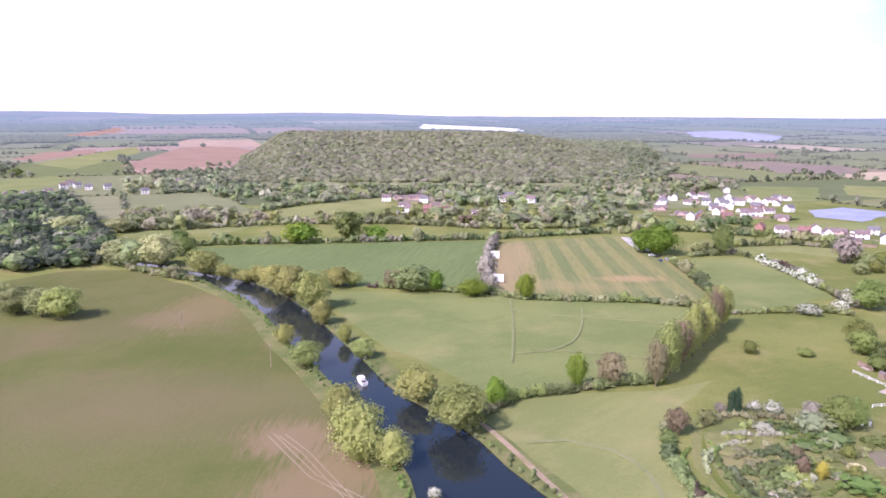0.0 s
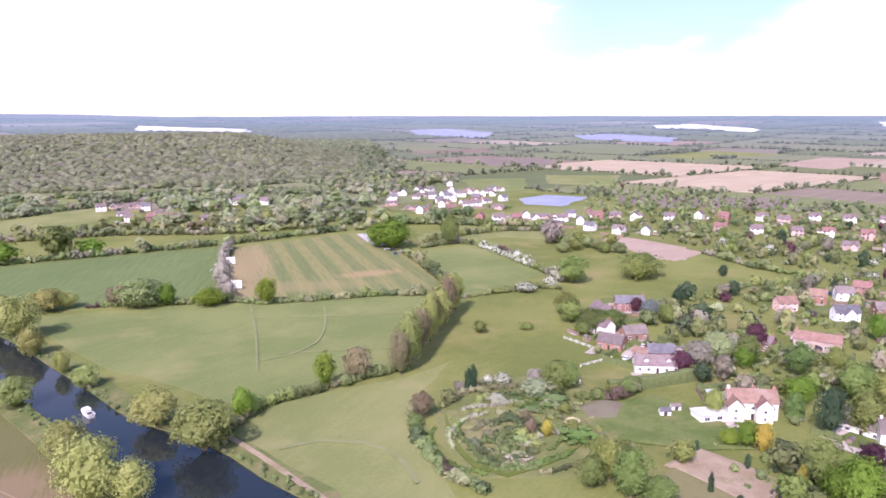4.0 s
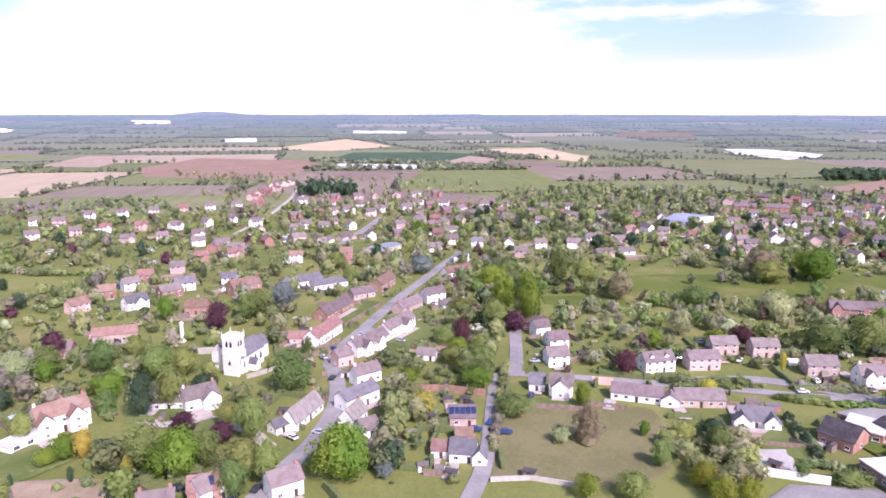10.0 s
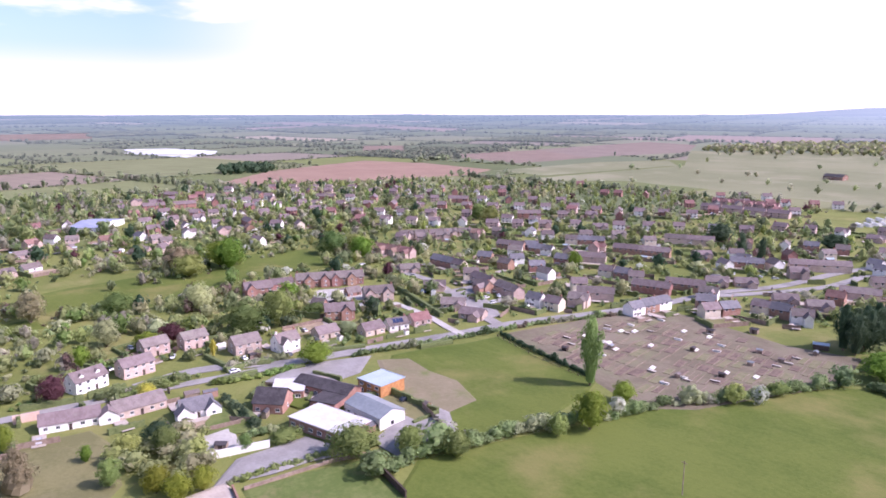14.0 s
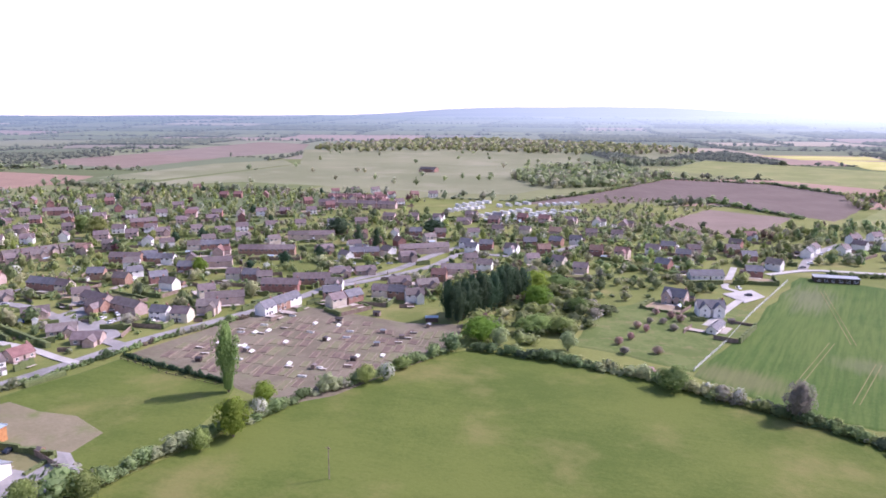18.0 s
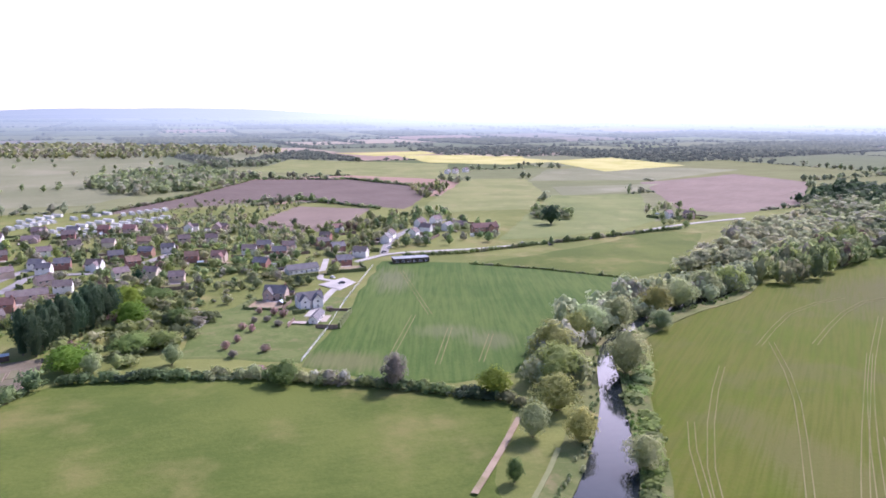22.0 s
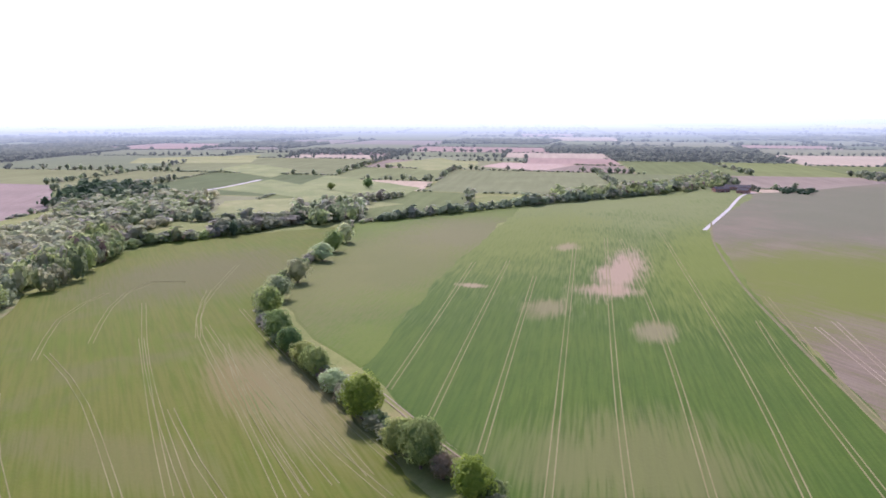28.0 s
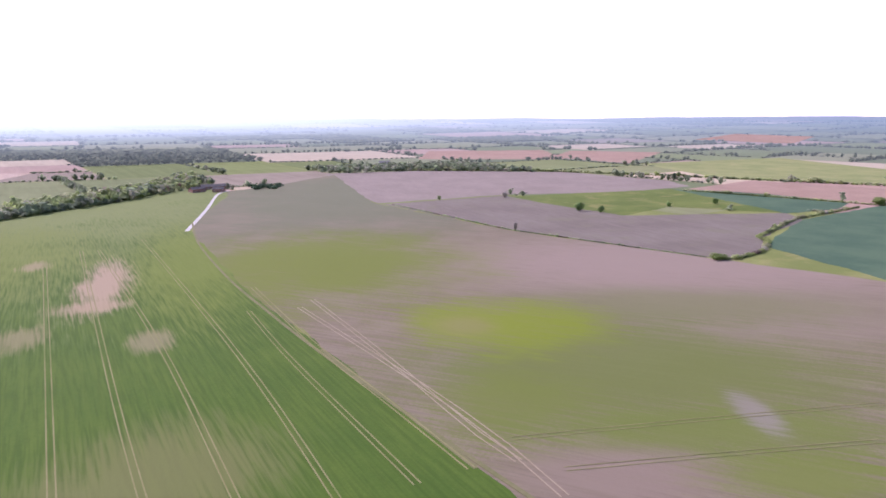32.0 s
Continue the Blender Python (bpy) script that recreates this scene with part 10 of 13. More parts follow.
tree("may", 100.2, 174.4, 3.9, 5.8, "bush", "in a meadow")
tree("grey", 107.5, 168.9, 6.1, 6.2, "tall", "in a meadow")
tree("may", 96.1, 176.5, 3.1, 4.5, "bush", "in a meadow")
tree("olive", 108.9, 162.8, 4.8, 8.4, "bush", "in a meadow")
tree("grey", 86.6, 176.7, 2.7, 4.4, "bush", "in a meadow")
tree("olive", 100.6, 139.7, 3.6, 5.1, "bush", "in a meadow")
tree("brown", 90.6, 143.1, 4.3, 3.9, "bush", "in a meadow")
tree("yellow", 93, 139.8, 4.9, 3.5, "bush", "in a meadow")
tree("olive", 105.3, 149.5, 3.3, 4.8, "bush", "in a meadow")
tree("brown", 93.2, 150.3, 3, 4, "bush", "in a meadow")
tree("olive", 96.3, 123.5, 6.4, 5.6, "tall", "in a meadow")
tree("oak", 100.7, 120.3, 6.3, 7, "round", "in a meadow")
tree("olive", 129.3, 153.2, 5.1, 6.9, "bush", "in a meadow")
tree("olive", 126.1, 155.7, 3.9, 5.1, "bush", "in a meadow")
tree("oak", 155.4, 210.7, 4.5, 7.8, "bush", "in a meadow")
tree("oak", 163, 213.6, 5.6, 11.1, "round", "in a meadow")
tree("olive", 248.2, 366.8, 7.4, 11.4, "bush", "in a meadow")
tree("wood", 247.6, 355, 7.2, 11.2, "bush", "in a meadow")
tree("olive", 260.7, 360.9, 7.3, 11.5, "bush", "in a meadow")
tree("wood", 254.1, 344, 7, 11.1, "bush", "in a meadow")
tree("olive", 242.6, 340.1, 6.9, 10.8, "bush", "in a meadow")
tree("wood", 256.3, 337.4, 6.9, 11, "bush", "in a meadow")
tree("olive", 253.1, 326.1, 6.7, 10.7, "bush", "in a meadow")
tree("wood", 232.3, 337.6, 6.8, 10.6, "bush", "in a meadow")
tree("olive", 272.8, 345.1, 7.1, 11.4, "bush", "in a meadow")
tree("wood", 260, 321.8, 6.6, 10.7, "bush", "in a meadow")
tree("brown", 75.4, 195.2, 15.5, 7.5, "tall", "in a tall field-edge row")
tree("willow", 80.6, 200.4, 18.5, 9.5, "tall", "in a tall field-edge row")
tree("willow", 83.7, 205.6, 17.5, 8.5, "tall", "in a tall field-edge row")
tree("brown", 88.9, 210.8, 16.5, 7.5, "tall", "in a tall field-edge row")
tree("willow", 92, 216.1, 15.5, 9.5, "tall", "in a tall field-edge row")
tree("willow", 97.2, 221.3, 18.5, 8.5, "tall", "in a tall field-edge row")
tree("brown", 100.3, 226.5, 17.5, 7.5, "tall", "in a tall field-edge row")
tree("willow", 105.5, 231.7, 16.5, 9.5, "tall", "in a tall field-edge row")
tree("willow", 108.7, 236.9, 15.5, 8.5, "tall", "in a tall field-edge row")
tree("brown", 113.8, 242.2, 18.5, 7.5, "tall", "in a tall field-edge row")
tree("willow", 117, 247.4, 17.5, 9.5, "tall", "in a tall field-edge row")
tree("willow", 122.1, 252.6, 16.5, 8.5, "tall", "in a tall field-edge row")
hedge([(21.2, 176.6), (30.6, 187.1), (41.2, 190.9), (52, 193.1), (65.5, 197), (78.8, 198.2)], 3.2, 3.5, "olive", "field hedge with blossoming hawthorn")
hedge([(-14.5, 322.3), (25.4, 310.2), (43, 304.7), (53.8, 296.6), (78, 291.7), (102.9, 288.8), (121, 281.3)], 2.6, 3.2, "olive", "hedge along a cricket field")
hedge([(59.2, 432.1), (49.4, 389.3), (42, 341), (41, 312.4)], 6, 5, "grey", "tall twiggy hedge barely in leaf")
hedge([(-127.3, 429.1), (-107.4, 433.6), (-67.3, 436.2), (-28.4, 437.8), (8.8, 442), (58.7, 444.4), (98.2, 456.2), (139.7, 464.5)], 4, 5, "olive", "tall hedge at the far side of a crop field")
hedge([(147.9, 369.8), (143.2, 327.3), (136.9, 293.3), (135.4, 278.4)], 3.5, 4, "olive", "")
hedge([(163.7, 383.5), (192, 390.6), (200.9, 359.3), (196.3, 316.8), (189.5, 277.7)], 3.5, 4, "olive", "hedge dotted with white hawthorn blossom")
hedge([(131.4, 269.8), (152.4, 270.3), (171.7, 271.2), (181, 264.6)], 2.2, 3, "olive", "")
hedge([(195.4, 368.7), (195.5, 337.5), (194.3, 308.3)], 3, 3, "may", "hawthorn hedge in white blossom", tall=0.1)
hedge([(170.8, 400.4), (206.7, 413.2), (240.4, 417.1), (266.9, 401.3)], 4, 4, "olive", "")
hedge([(147.3, 463), (185.1, 475.7), (219.3, 456.2), (275.6, 421.3)], 5, 6, "olive", "")
hedge([(-116.4, 577.3), (-92.8, 615.2), (-50.2, 652.3), (-6, 687.1), (15.7, 706.7)], 5, 7, "wood", "tall hedge with trees")
hedge([(-187.7, 490.9), (-148.8, 493.8), (-78.5, 514.7), (-5.2, 513.1), (64.4, 486.7), (125.5, 487.4)], 5, 7, "wood", "")
hedge([(-205.6, 539.7), (-152.9, 547.4), (-93.1, 535.6)], 6, 8, "wood", "")
hedge([(-60.6, 524), (6.9, 524.1), (67.8, 512.2), (123.9, 515.3)], 7, 9, "olive", "")
hedge([(68.7, 167.1), (63.5, 154.6), (62.1, 140.4), (63, 130.2), (66.3, 123.9)], 2.6, 4, "olive", "ragged garden hedge")
hedge([(76.6, 167.4), (85.8, 173.2), (101.9, 171.2), (116.8, 167)], 1.8, 2.5, "olive", "garden shrub border")
hedge([(84.6, 162.2), (88.6, 166.9), (98.4, 168), (103.4, 162), (98.7, 156.9)], 1.2, 1.8, "bright", "clipped curving garden hedge")
hedge([(72.1, 141.1), (77.5, 143.4), (83.1, 140.3), (81.7, 136.5), (75, 135.7)], 1.2, 1.8, "bright", "clipped curving garden hedge")
hedge([(75.9, 158.7), (73.3, 146.6), (72.4, 130.7), (81.1, 127.1), (89.5, 129.8)], 1.0, 1.6, "bright", "low curving garden hedge")
hedge([(82.8, 150.8), (89.9, 152.6), (90.8, 146.1), (94.6, 142.4), (97.9, 138.2)], 1.5, 2.2, "olive", "garden shrub border")
hedge([(78.6, 145.5), (87.3, 145.3), (89.6, 139)], 1.2, 2, "bright", "low garden hedge")
hedge([(114.6, 156.2), (122.6, 151.1), (130.7, 152.9)], 2, 3, "olive", "garden shrub border")
pond_bed = sheet("flower_bed", [(78.7, 133.7), (81.9, 134.4), (82.9, 132.1), (79.5, 131.3)], MAT["gravel"], 0.3, "round gravel bed with pale stones", "flower bed")
sheet("rubble_plot", [(77.3, 163.6), (83.5, 164.9), (84.5, 158.7), (78.7, 151.6), (74.5, 154)], MAT["orchard"], 0.25, "bare rubble plot in the garden", "field", ragged=1.5)
sheet("gravel_patch", [(111.2, 150), (120.4, 151.5), (122.5, 147.7), (115.1, 141.2), (109.3, 143.9)], MAT["plots"], 0.25, "grey gravel patch on a lawn", "field", ragged=1.5)
tree("wood", -153.9, 285.5, 11.5, 18.6, "round", "in a meadow")
tree("wood", -141.8, 280.9, 11.4, 15.5, "round", "in a meadow")
tree("willow", -132.2, 276.5, 13.5, 17.6, "round", "in a meadow")
tree("wood", -161.8, 290.1, 11.7, 13.6, "round", "in a meadow")
tree("silver", -146.8, 376.4, 15.1, 22.9, "round", "in a meadow")
tree("silver", -126.1, 375.4, 13.6, 19.3, "round", "in a meadow")
tree("oak", -131, 426.7, 11.3, 12.6, "round", "in a meadow")
tree("bright", -58.8, 438.4, 12.4, 21.4, "round", "in a meadow")
tree("dark", -228.9, 446.1, 12.3, 24.2, "round", "in a meadow")
tree("silver", -213.9, 465.6, 14.6, 28.9, "round", "in a meadow")
tree("silver", -186.2, 481.9, 10.3, 20.8, "round", "in a meadow")
tree("oak", -475.5, 917.1, 9.8, 19.8, "round", "in a meadow")
wood([(-351, 644.4), (-311.1, 685), (-230.3, 539.5), (-180.5, 443.9), (-157.2, 376.9), (-185.9, 364.7), (-196.1, 352.5)], 11, 9, "oak", "riverside wood")
# second planting in the darkened leaf colour, painted cloud shade
wood([(-351, 644.4), (-311.1, 685), (-230.3, 539.5), (-180.5, 443.9), (-157.2, 376.9), (-185.9, 364.7), (-196.1, 352.5)], 10, 9, "shade", "riverside wood with cloud shade put into its leaf colour")
hedge([(-138.4, 365), (-116.2, 348.6), (-97.6, 335.9)], 3, 5, "olive", "reedy bank shrubs")
def wooded_hill(x, y):
    r, a = math.hypot(x, y), math.degrees(math.atan2(y, x))
    s = min(1.0, max(0.0, (r - 800.0) / 420.0))
    w = min(1.0, max(0.0, min((a - 69.5) / 13.0, (102.0 - a) / 3.5)))
    return 38.0 * s * s * (3 - 2 * s) * w * w * (3 - 2 * w)


def hill_mesh():
    v, f = [], []
    for i in range(21):
        for k in range(41):
            r, a = 780 + 540 * i / 20, radians(69.5 + 32.5 * k / 40)
            x, y = r * math.cos(a), r * math.sin(a)
            # floor raised by 3.2 to make the dark gaps between crowns shallow
            v.append((x, y, wooded_hill(x, y) + (3.2 if 0 < k < 40 and i else -0.5) if i < 20 else -1.0))
            if i and k:
                q = i * 41 + k
                f.append((q - 42, q - 1, q, q - 41))
    return mesh_of("hill", v, f, MAT["wood_floor"])


# leaf-coloured floor, added to lighten the gaps between the crowns
MAT["wood_floor"] = field_mat("raised_leafy_floor", (0.19, 0.205, 0.10), (0.26, 0.27, 0.15), 0, 1.0)
tagged(put("hill", hill_mesh()), "low hill under woodland", "hill", "", "structure")
# spring leaf whose colour also stands in for haze
wood([(-188, 797.2), (46.1, 798.7), (260, 772.4), (378, 1191.5), (250, 1300), (74.8, 1335), (-150, 1325), (-272, 1290)], 7.6, 7.5, "hazy_hillwood", "broad woodland on a hill in spring leaf, haze put into its colour", hill=wooded_hill)
wood([(-206.9, 750), (-76.3, 777.6), (-41.5, 671.6), (-93.9, 622.6), (-158.7, 653.8)], 11, 8, "wood", "belt of mixed trees in spring leaf", keep=0.5, clear=False)
wood([(-308.9, 822.7), (-189.9, 895.3), (-157.8, 793.4), (-223.2, 753.2), (-270, 716.1)], 11, 9, "silver", "belt of mixed trees in spring leaf", keep=0.5, clear=False)
wood([(11.3, 537.4), (77.2, 582), (166.4, 554.1), (200.2, 515.2), (146.8, 488.5), (41.8, 498.7)], 11, 9, "wood", "belt of mixed trees in spring leaf", keep=0.5, clear=False)
wood([(15.7, 706.7), (134, 736.8), (255.7, 660.1), (190, 567.1), (31.2, 591)], 13, 9, "wood", "belt of mixed trees in spring leaf", keep=0.5, clear=False)
wood([(189.9, 488.2), (256, 504.3), (232.8, 466.3), (180.5, 463.8)], 9, 9, "oak", "belt of mixed trees in spring leaf", keep=0.5, clear=False)
wood([(-215.9, 567.8), (-142, 582.3), (-115.9, 534.8), (-166.7, 486.7), (-183.8, 480)], 10, 8, "wood", "belt of mixed trees in spring leaf", keep=0.5, clear=False)
wood([(275.7, 977.8), (331, 856.5), (346.2, 725.3), (233.8, 664.3), (204.3, 723.2)], 13, 9, "wood", "belt of mixed trees in spring leaf", keep=0.5, clear=False)
wood([(-60.5, 798), (278.8, 720.4), (264.8, 683.9), (-57.2, 751.8)], 9, 4, "olive", "belt of mixed trees in spring leaf", keep=0.5, clear=False)
tree("purple", 186, 217.9, 7.4, 5.7, "round", "in a village garden")
tree("blue", 189.5, 213.4, 7.1, 9.4, "round", "in a village garden")
tree("dark", 209.7, 219.4, 8.3, 6.5, "round", "in a village garden")
tree("olive", 188.1, 201.9, 8.1, 9.1, "round", "in a village garden")
tree("dark", 268.6, 252.5, 6.1, 5.4, "round", "in a village garden")
tree("olive", 226.3, 264.9, 11.3, 18.7, "dome", "in a village garden")
tree("olive", 155.7, 219.5, 8.8, 11.2, "round", "in a village garden")
tree("oak", 156.4, 207.1, 8.6, 13, "round", "in a village garden")
tree("oak", 163.1, 204.1, 8.7, 13, "round", "in a village garden")
tree("oak", 150.4, 204.2, 5.2, 7.6, "bush", "in a village garden")
tree("purple", 195.7, 167.2, 9.2, 8.6, "round", "in a village garden")
tree("oak", 179.4, 156, 10.2, 10, "round", "in a village garden")
tree("bright", 176.5, 154.8, 7.1, 7.9, "round", "in a village garden")
tree("silver", 171.8, 161, 11.1, 11.9, "round", "in a village garden")
tree("grey", 166.1, 163.5, 8, 11.8, "round", "in a village garden")
tree("oak", 186, 142.4, 11.1, 9.8, "round", "in a village garden")
tree("bright", 169.2, 128.4, 7.4, 10.8, "dome", "in a village garden")
tree("olive", 199.5, 140, 8.4, 8.2, "round", "in a village garden")
tree("dark", 157.4, 110.3, 13.6, 8.3, "round", "in a village garden")
tree("olive", 183.7, 122.1, 11.5, 11.2, "round", "in a village garden")
tree("olive", 188.2, 116.3, 9.6, 9.3, "round", "in a village garden")
tree("olive", 165.4, 106.8, 12.1, 10.1, "tall", "in a village garden")
tree("purple", 230.6, 127.6, 12.2, 9.2, "round", "in a village garden")
tree("bright", 240.1, 154.3, 10.8, 7.1, "tall", "in a village garden")
tree("olive", 183.8, 105.3, 7.4, 7.2, "round", "in a village garden")
tree("dark", 178.6, 104.2, 5.4, 8.8, "round", "in a village garden")
tree("oak", 250.1, 120.8, 12.7, 11.5, "round", "in a village garden")
tree("blue", 263.9, 116.3, 11.8, 11.9, "round", "in a village garden")
tree("olive", 247.4, 124.4, 11.5, 9.2, "round", "in a village garden")
tree("oak", 183.5, 79.6, 13.1, 14.4, "dome", "in a village garden")
tree("olive", 151.4, 76.5, 12, 8.9, "round", "in a village garden")
tree("olive", 156.8, 86, 7.9, 6.2, "round", "in a village garden")
tree("purple", 151.9, 95.3, 5.9, 7.8, "round", "in a village garden")
tree("purple", 148.5, 82.9, 6.1, 6.9, "round", "in a village garden")
tree("olive", 131.7, 92.1, 13.1, 10, "tall", "in a village garden")
tree("bright", 131, 83.5, 12.7, 9.7, "round", "in a village garden")
tree("olive", 136.7, 80.8, 10.1, 8.5, "round", "in a village garden")
tree("bright", 130.9, 88.3, 8.7, 8.4, "round", "in a village garden")
tree("olive", 134.3, 70.4, 9.6, 9.5, "round", "in a village garden")
tree("olive", 132.8, 64, 10.7, 6.7, "round", "in a village garden")
tree("oak", 126.2, 68.7, 9.2, 7.8, "round", "in a village garden")
tree("yellow", 129.2, 95.4, 5.9, 3.7, "column", "in a village garden")
tree("dark", 124.8, 106.1, 4.5, 2, "column", "in a village garden")
tree("dark", 109.9, 102.3, 5.5, 2.2, "cone", "in a village garden")
tree("dark", 121.5, 118.3, 3.1, 2.1, "cone", "in a village garden")
tree("dark", 112, 96.1, 2.5, 2.1, "bush", "in a village garden")
tree("bright", 134.4, 115.2, 6.4, 7.7, "round", "in a village garden")
tree("bright", 130.9, 117, 4.7, 6.1, "bush", "in a village garden")
tree("yellow", 135.4, 111.1, 7.9, 5.2, "bush", "in a village garden")
tree("olive", 140.7, 132.2, 7.7, 6.6, "round", "in a village garden")
tree("olive", 96.9, 103.2, 6.5, 7.8, "round", "in a village garden")
tree("olive", 93.5, 115.5, 10.7, 8, "tall", "in a village garden")
tree("olive", 93.3, 108, 11.7, 9.1, "round", "in a village garden")
tree("oak", 88.1, 114.7, 7.8, 6.6, "round", "in a village garden")
tree("olive", 114.2, 115.1, 5.9, 7.2, "bush", "in a village garden")
tree("oak", 159.3, 122, 7.1, 8.6, "cone", "in a village garden")
tree("bright", 137.7, 47.9, 14.1, 13.2, "dome", "in a village garden")
tree("yellow", 174.1, 39, 6.6, 9, "round", "in a village garden")
tree("blue", 159, 43.2, 4.6, 5.2, "round", "in a village garden")
tree("purple", 235.2, 38.1, 9.1, 7.2, "round", "in a village garden")
tree("purple", 251.4, 20.9, 8.6, 9.3, "round", "in a village garden")
tree("bright", 195.4, 47.5, 4.9, 8.6, "bush", "in a village garden")
tree("olive", 213.5, 36.9, 6.7, 9.2, "round", "in a village garden")
tree("oak", 197.6, 26.8, 7.7, 10.2, "round", "in a village garden")
tree("olive", 210.6, 27.7, 8.1, 10.8, "round", "in a village garden")
tree("olive", 230.9, 43.7, 7.3, 7.9, "round", "in a village garden")
tree("blue", 337.2, 74.1, 9.7, 12.4, "round", "in a village garden")
tree("oak", 211.7, 85.6, 7.7, 5.8, "cone", "in a village garden")
tree("purple", 155.3, 159.4, 7.7, 7.5, "round", "in a village garden")
tree("dark", 155.4, 150.7, 6.6, 7.3, "bush", "in a village garden")
tree("olive", 338.3, 118.8, 9.9, 11.7, "round", "in a village garden")
tree("bright", 445.3, 99.9, 9.5, 11, "round", "in a village garden")
tree("olive", 308.8, 102.9, 10.8, 8, "column", "in a village garden")
tree("olive", 116.1, 164.3, 8.5, 7.9, "round", "in a village garden")
tree("dark", 89, 174.7, 7.8, 5, "cone", "in a village garden")
tree("olive", 273.3, 43.6, 6.2, 13.7, "round", "in a village garden")
tree("olive", 255.3, 28.5, 11.3, 12.8, "round", "in a village garden")
tree("oak", 339.3, 32, 9.7, 16.7, "round", "in a village garden")
tree("bright", 314.4, 36.9, 11.4, 15.6, "round", "in a village garden")
tree("oak", 305.1, 24.3, 10.8, 15.1, "round", "in a village garden")
tree("bright", 137.8, 49.7, 12.9, 13.3, "dome", "in a village garden")
tree("purple", 230.8, 36.9, 10.3, 5.9, "round", "in a village garden")
tree("purple", 256, 21.6, 6.6, 5.1, "round", "in a village garden")
tree("bright", 255.9, 16.3, 23.8, 12, "tall", "in a village garden")
tree("bright", 270.9, 27.3, 18.3, 11.3, "tall", "in a village garden")
tree("dark", 270.7, 13.9, 10.3, 4.5, "cone", "in a village garden")
tree("oak", 326.8, 7.2, 19, 11.8, "round", "in a village garden")
tree("olive", 326.6, -4.8, 13.6, 13.4, "round", "in a village garden")
tree("brown", 305.3, -19.5, 12.8, 12.6, "round", "in a village garden")
tree("purple", 213.6, -16.6, 9, 8.4, "round", "in a village garden")
tree("oak", 299.9, -48.8, 8.9, 15, "dome", "in a village garden")
tree("silver", 285.6, -77.4, 11.6, 12.2, "round", "in a village garden")
tree("silver", 258.5, -38.1, 10.4, 10, "round", "in a village garden")
tree("bright", 247.9, -49, 6.4, 9.7, "round", "in a village garden")
tree("purple", 251.1, -58, 7.1, 9.9, "round", "in a village garden")
tree("bright", 241.7, -27.7, 7.3, 6.1, "bush", "in a village garden")
tree("oak", 245.9, -82.6, 11.8, 18.1, "dome", "in a village garden")
tree("olive", 247, -96.4, 14.8, 13.2, "round", "in a village garden")
tree("bright", 280.6, -113.5, 8.3, 10, "tall", "in a village garden")
tree("bright", 201.7, -90, 7.8, 12.3, "dome", "in a village garden")
tree("silver", 225.2, -113.2, 4.9, 8.4, "round", "in a village garden")
tree("yellow", 227.8, -65.3, 6.3, 3.2, "column", "in a village garden")
tree("brown", 165.9, -4.5, 11.3, 10.3, "cone", "in a village garden")
tree("bright", 187.1, -3.5, 7.5, 4.9, "round", "in a village garden")
tree("silver", 164.5, 1.8, 4.5, 5.8, "bush", "in a village garden")
tree("bright", 140.3, -4.2, 5.6, 6.6, "dome", "in a village garden")
tree("olive", 141.7, -13.9, 6, 9, "dome", "in a village garden")
tree("gold", 143.3, -31.9, 6.2, 7.2, "dome", "in a village garden")
tree("gold", 148.8, -28.8, 6.4, 6.8, "dome", "in a village garden")
tree("gold", 144.2, -37.3, 6.0, 6.4, "dome", "in a village garden")
tree("olive", 168.8, -27, 6.4, 7, "round", "in a village garden")
tree("oak", 166.6, -35.2, 6.6, 7.6, "round", "in a village garden")
tree("olive", 156.6, -21.1, 7.2, 5.6, "round", "in a village garden")
tree("dark", 175.4, -35.4, 4.8, 7.8, "round", "in a village garden")
tree("bright", 172.2, -18.7, 4.4, 3.6, "bush", "in a village garden")
tree("oak", 178.1, 14.8, 6.4, 10.9, "dome", "in a village garden")
tree("bright", 219.7, 37.1, 7.6, 9.4, "round", "in a village garden")
tree("olive", 219.6, 29.7, 9.5, 7.5, "round", "in a village garden")
tree("bright", 193.7, 26.8, 7.7, 10.1, "round", "in a village garden")
tree("oak", 139.7, -71, 8, 14.5, "dome", "in a village garden")
tree("olive", 135.4, -84, 6, 7.1, "round", "in a village garden")
tree("olive", 155.9, -60.8, 3.6, 8.8, "bush", "in a village garden")
tree("oak", 156.7, -50.9, 4.7, 3.8, "round", "in a village garden")
tree("yellow", 202.6, -38.8, 4.8, 6, "round", "in a village garden")
tree("dark", 246.3, -135.6, 6.3, 7.9, "tall", "in a village garden")
tree("oak", 253.5, -113.7, 5.4, 11.5, "bush", "in a village garden")
tree("olive", 349, -90.8, 11.6, 17.6, "round", "in a village garden")
tree("bright", 355.1, -112.8, 17.7, 18.2, "dome", "in a village garden")
tree("oak", 360.9, -171.1, 9, 16.2, "round", "in a village garden")
tree("bright", 341.1, -181.9, 12.8, 15.7, "round", "in a village garden")
tree("blue", 339.6, 75, 9.8, 10.2, "round", "in a village garden")
tree("blue", 157.8, 43.5, 4.6, 5.8, "bush", "in a village garden")
tree("blue", 140.3, 39.7, 3.7, 5.3, "bush", "in a village garden")
tree("oak", 138.7, -148.9, 22.8, 9.4, "column", "in a village garden")
tree("bright", 117.9, -127.2, 10.9, 9.7, "round", "in a village garden")
tree("may", 119.2, -138.8, 5.7, 4.8, "round", "in a village garden")
tree("bright", 124.6, -147.4, 6.5, 7.6, "round", "in a village garden")
tree("olive", 119.9, -117.9, 6.1, 5.9, "round", "in a village garden")
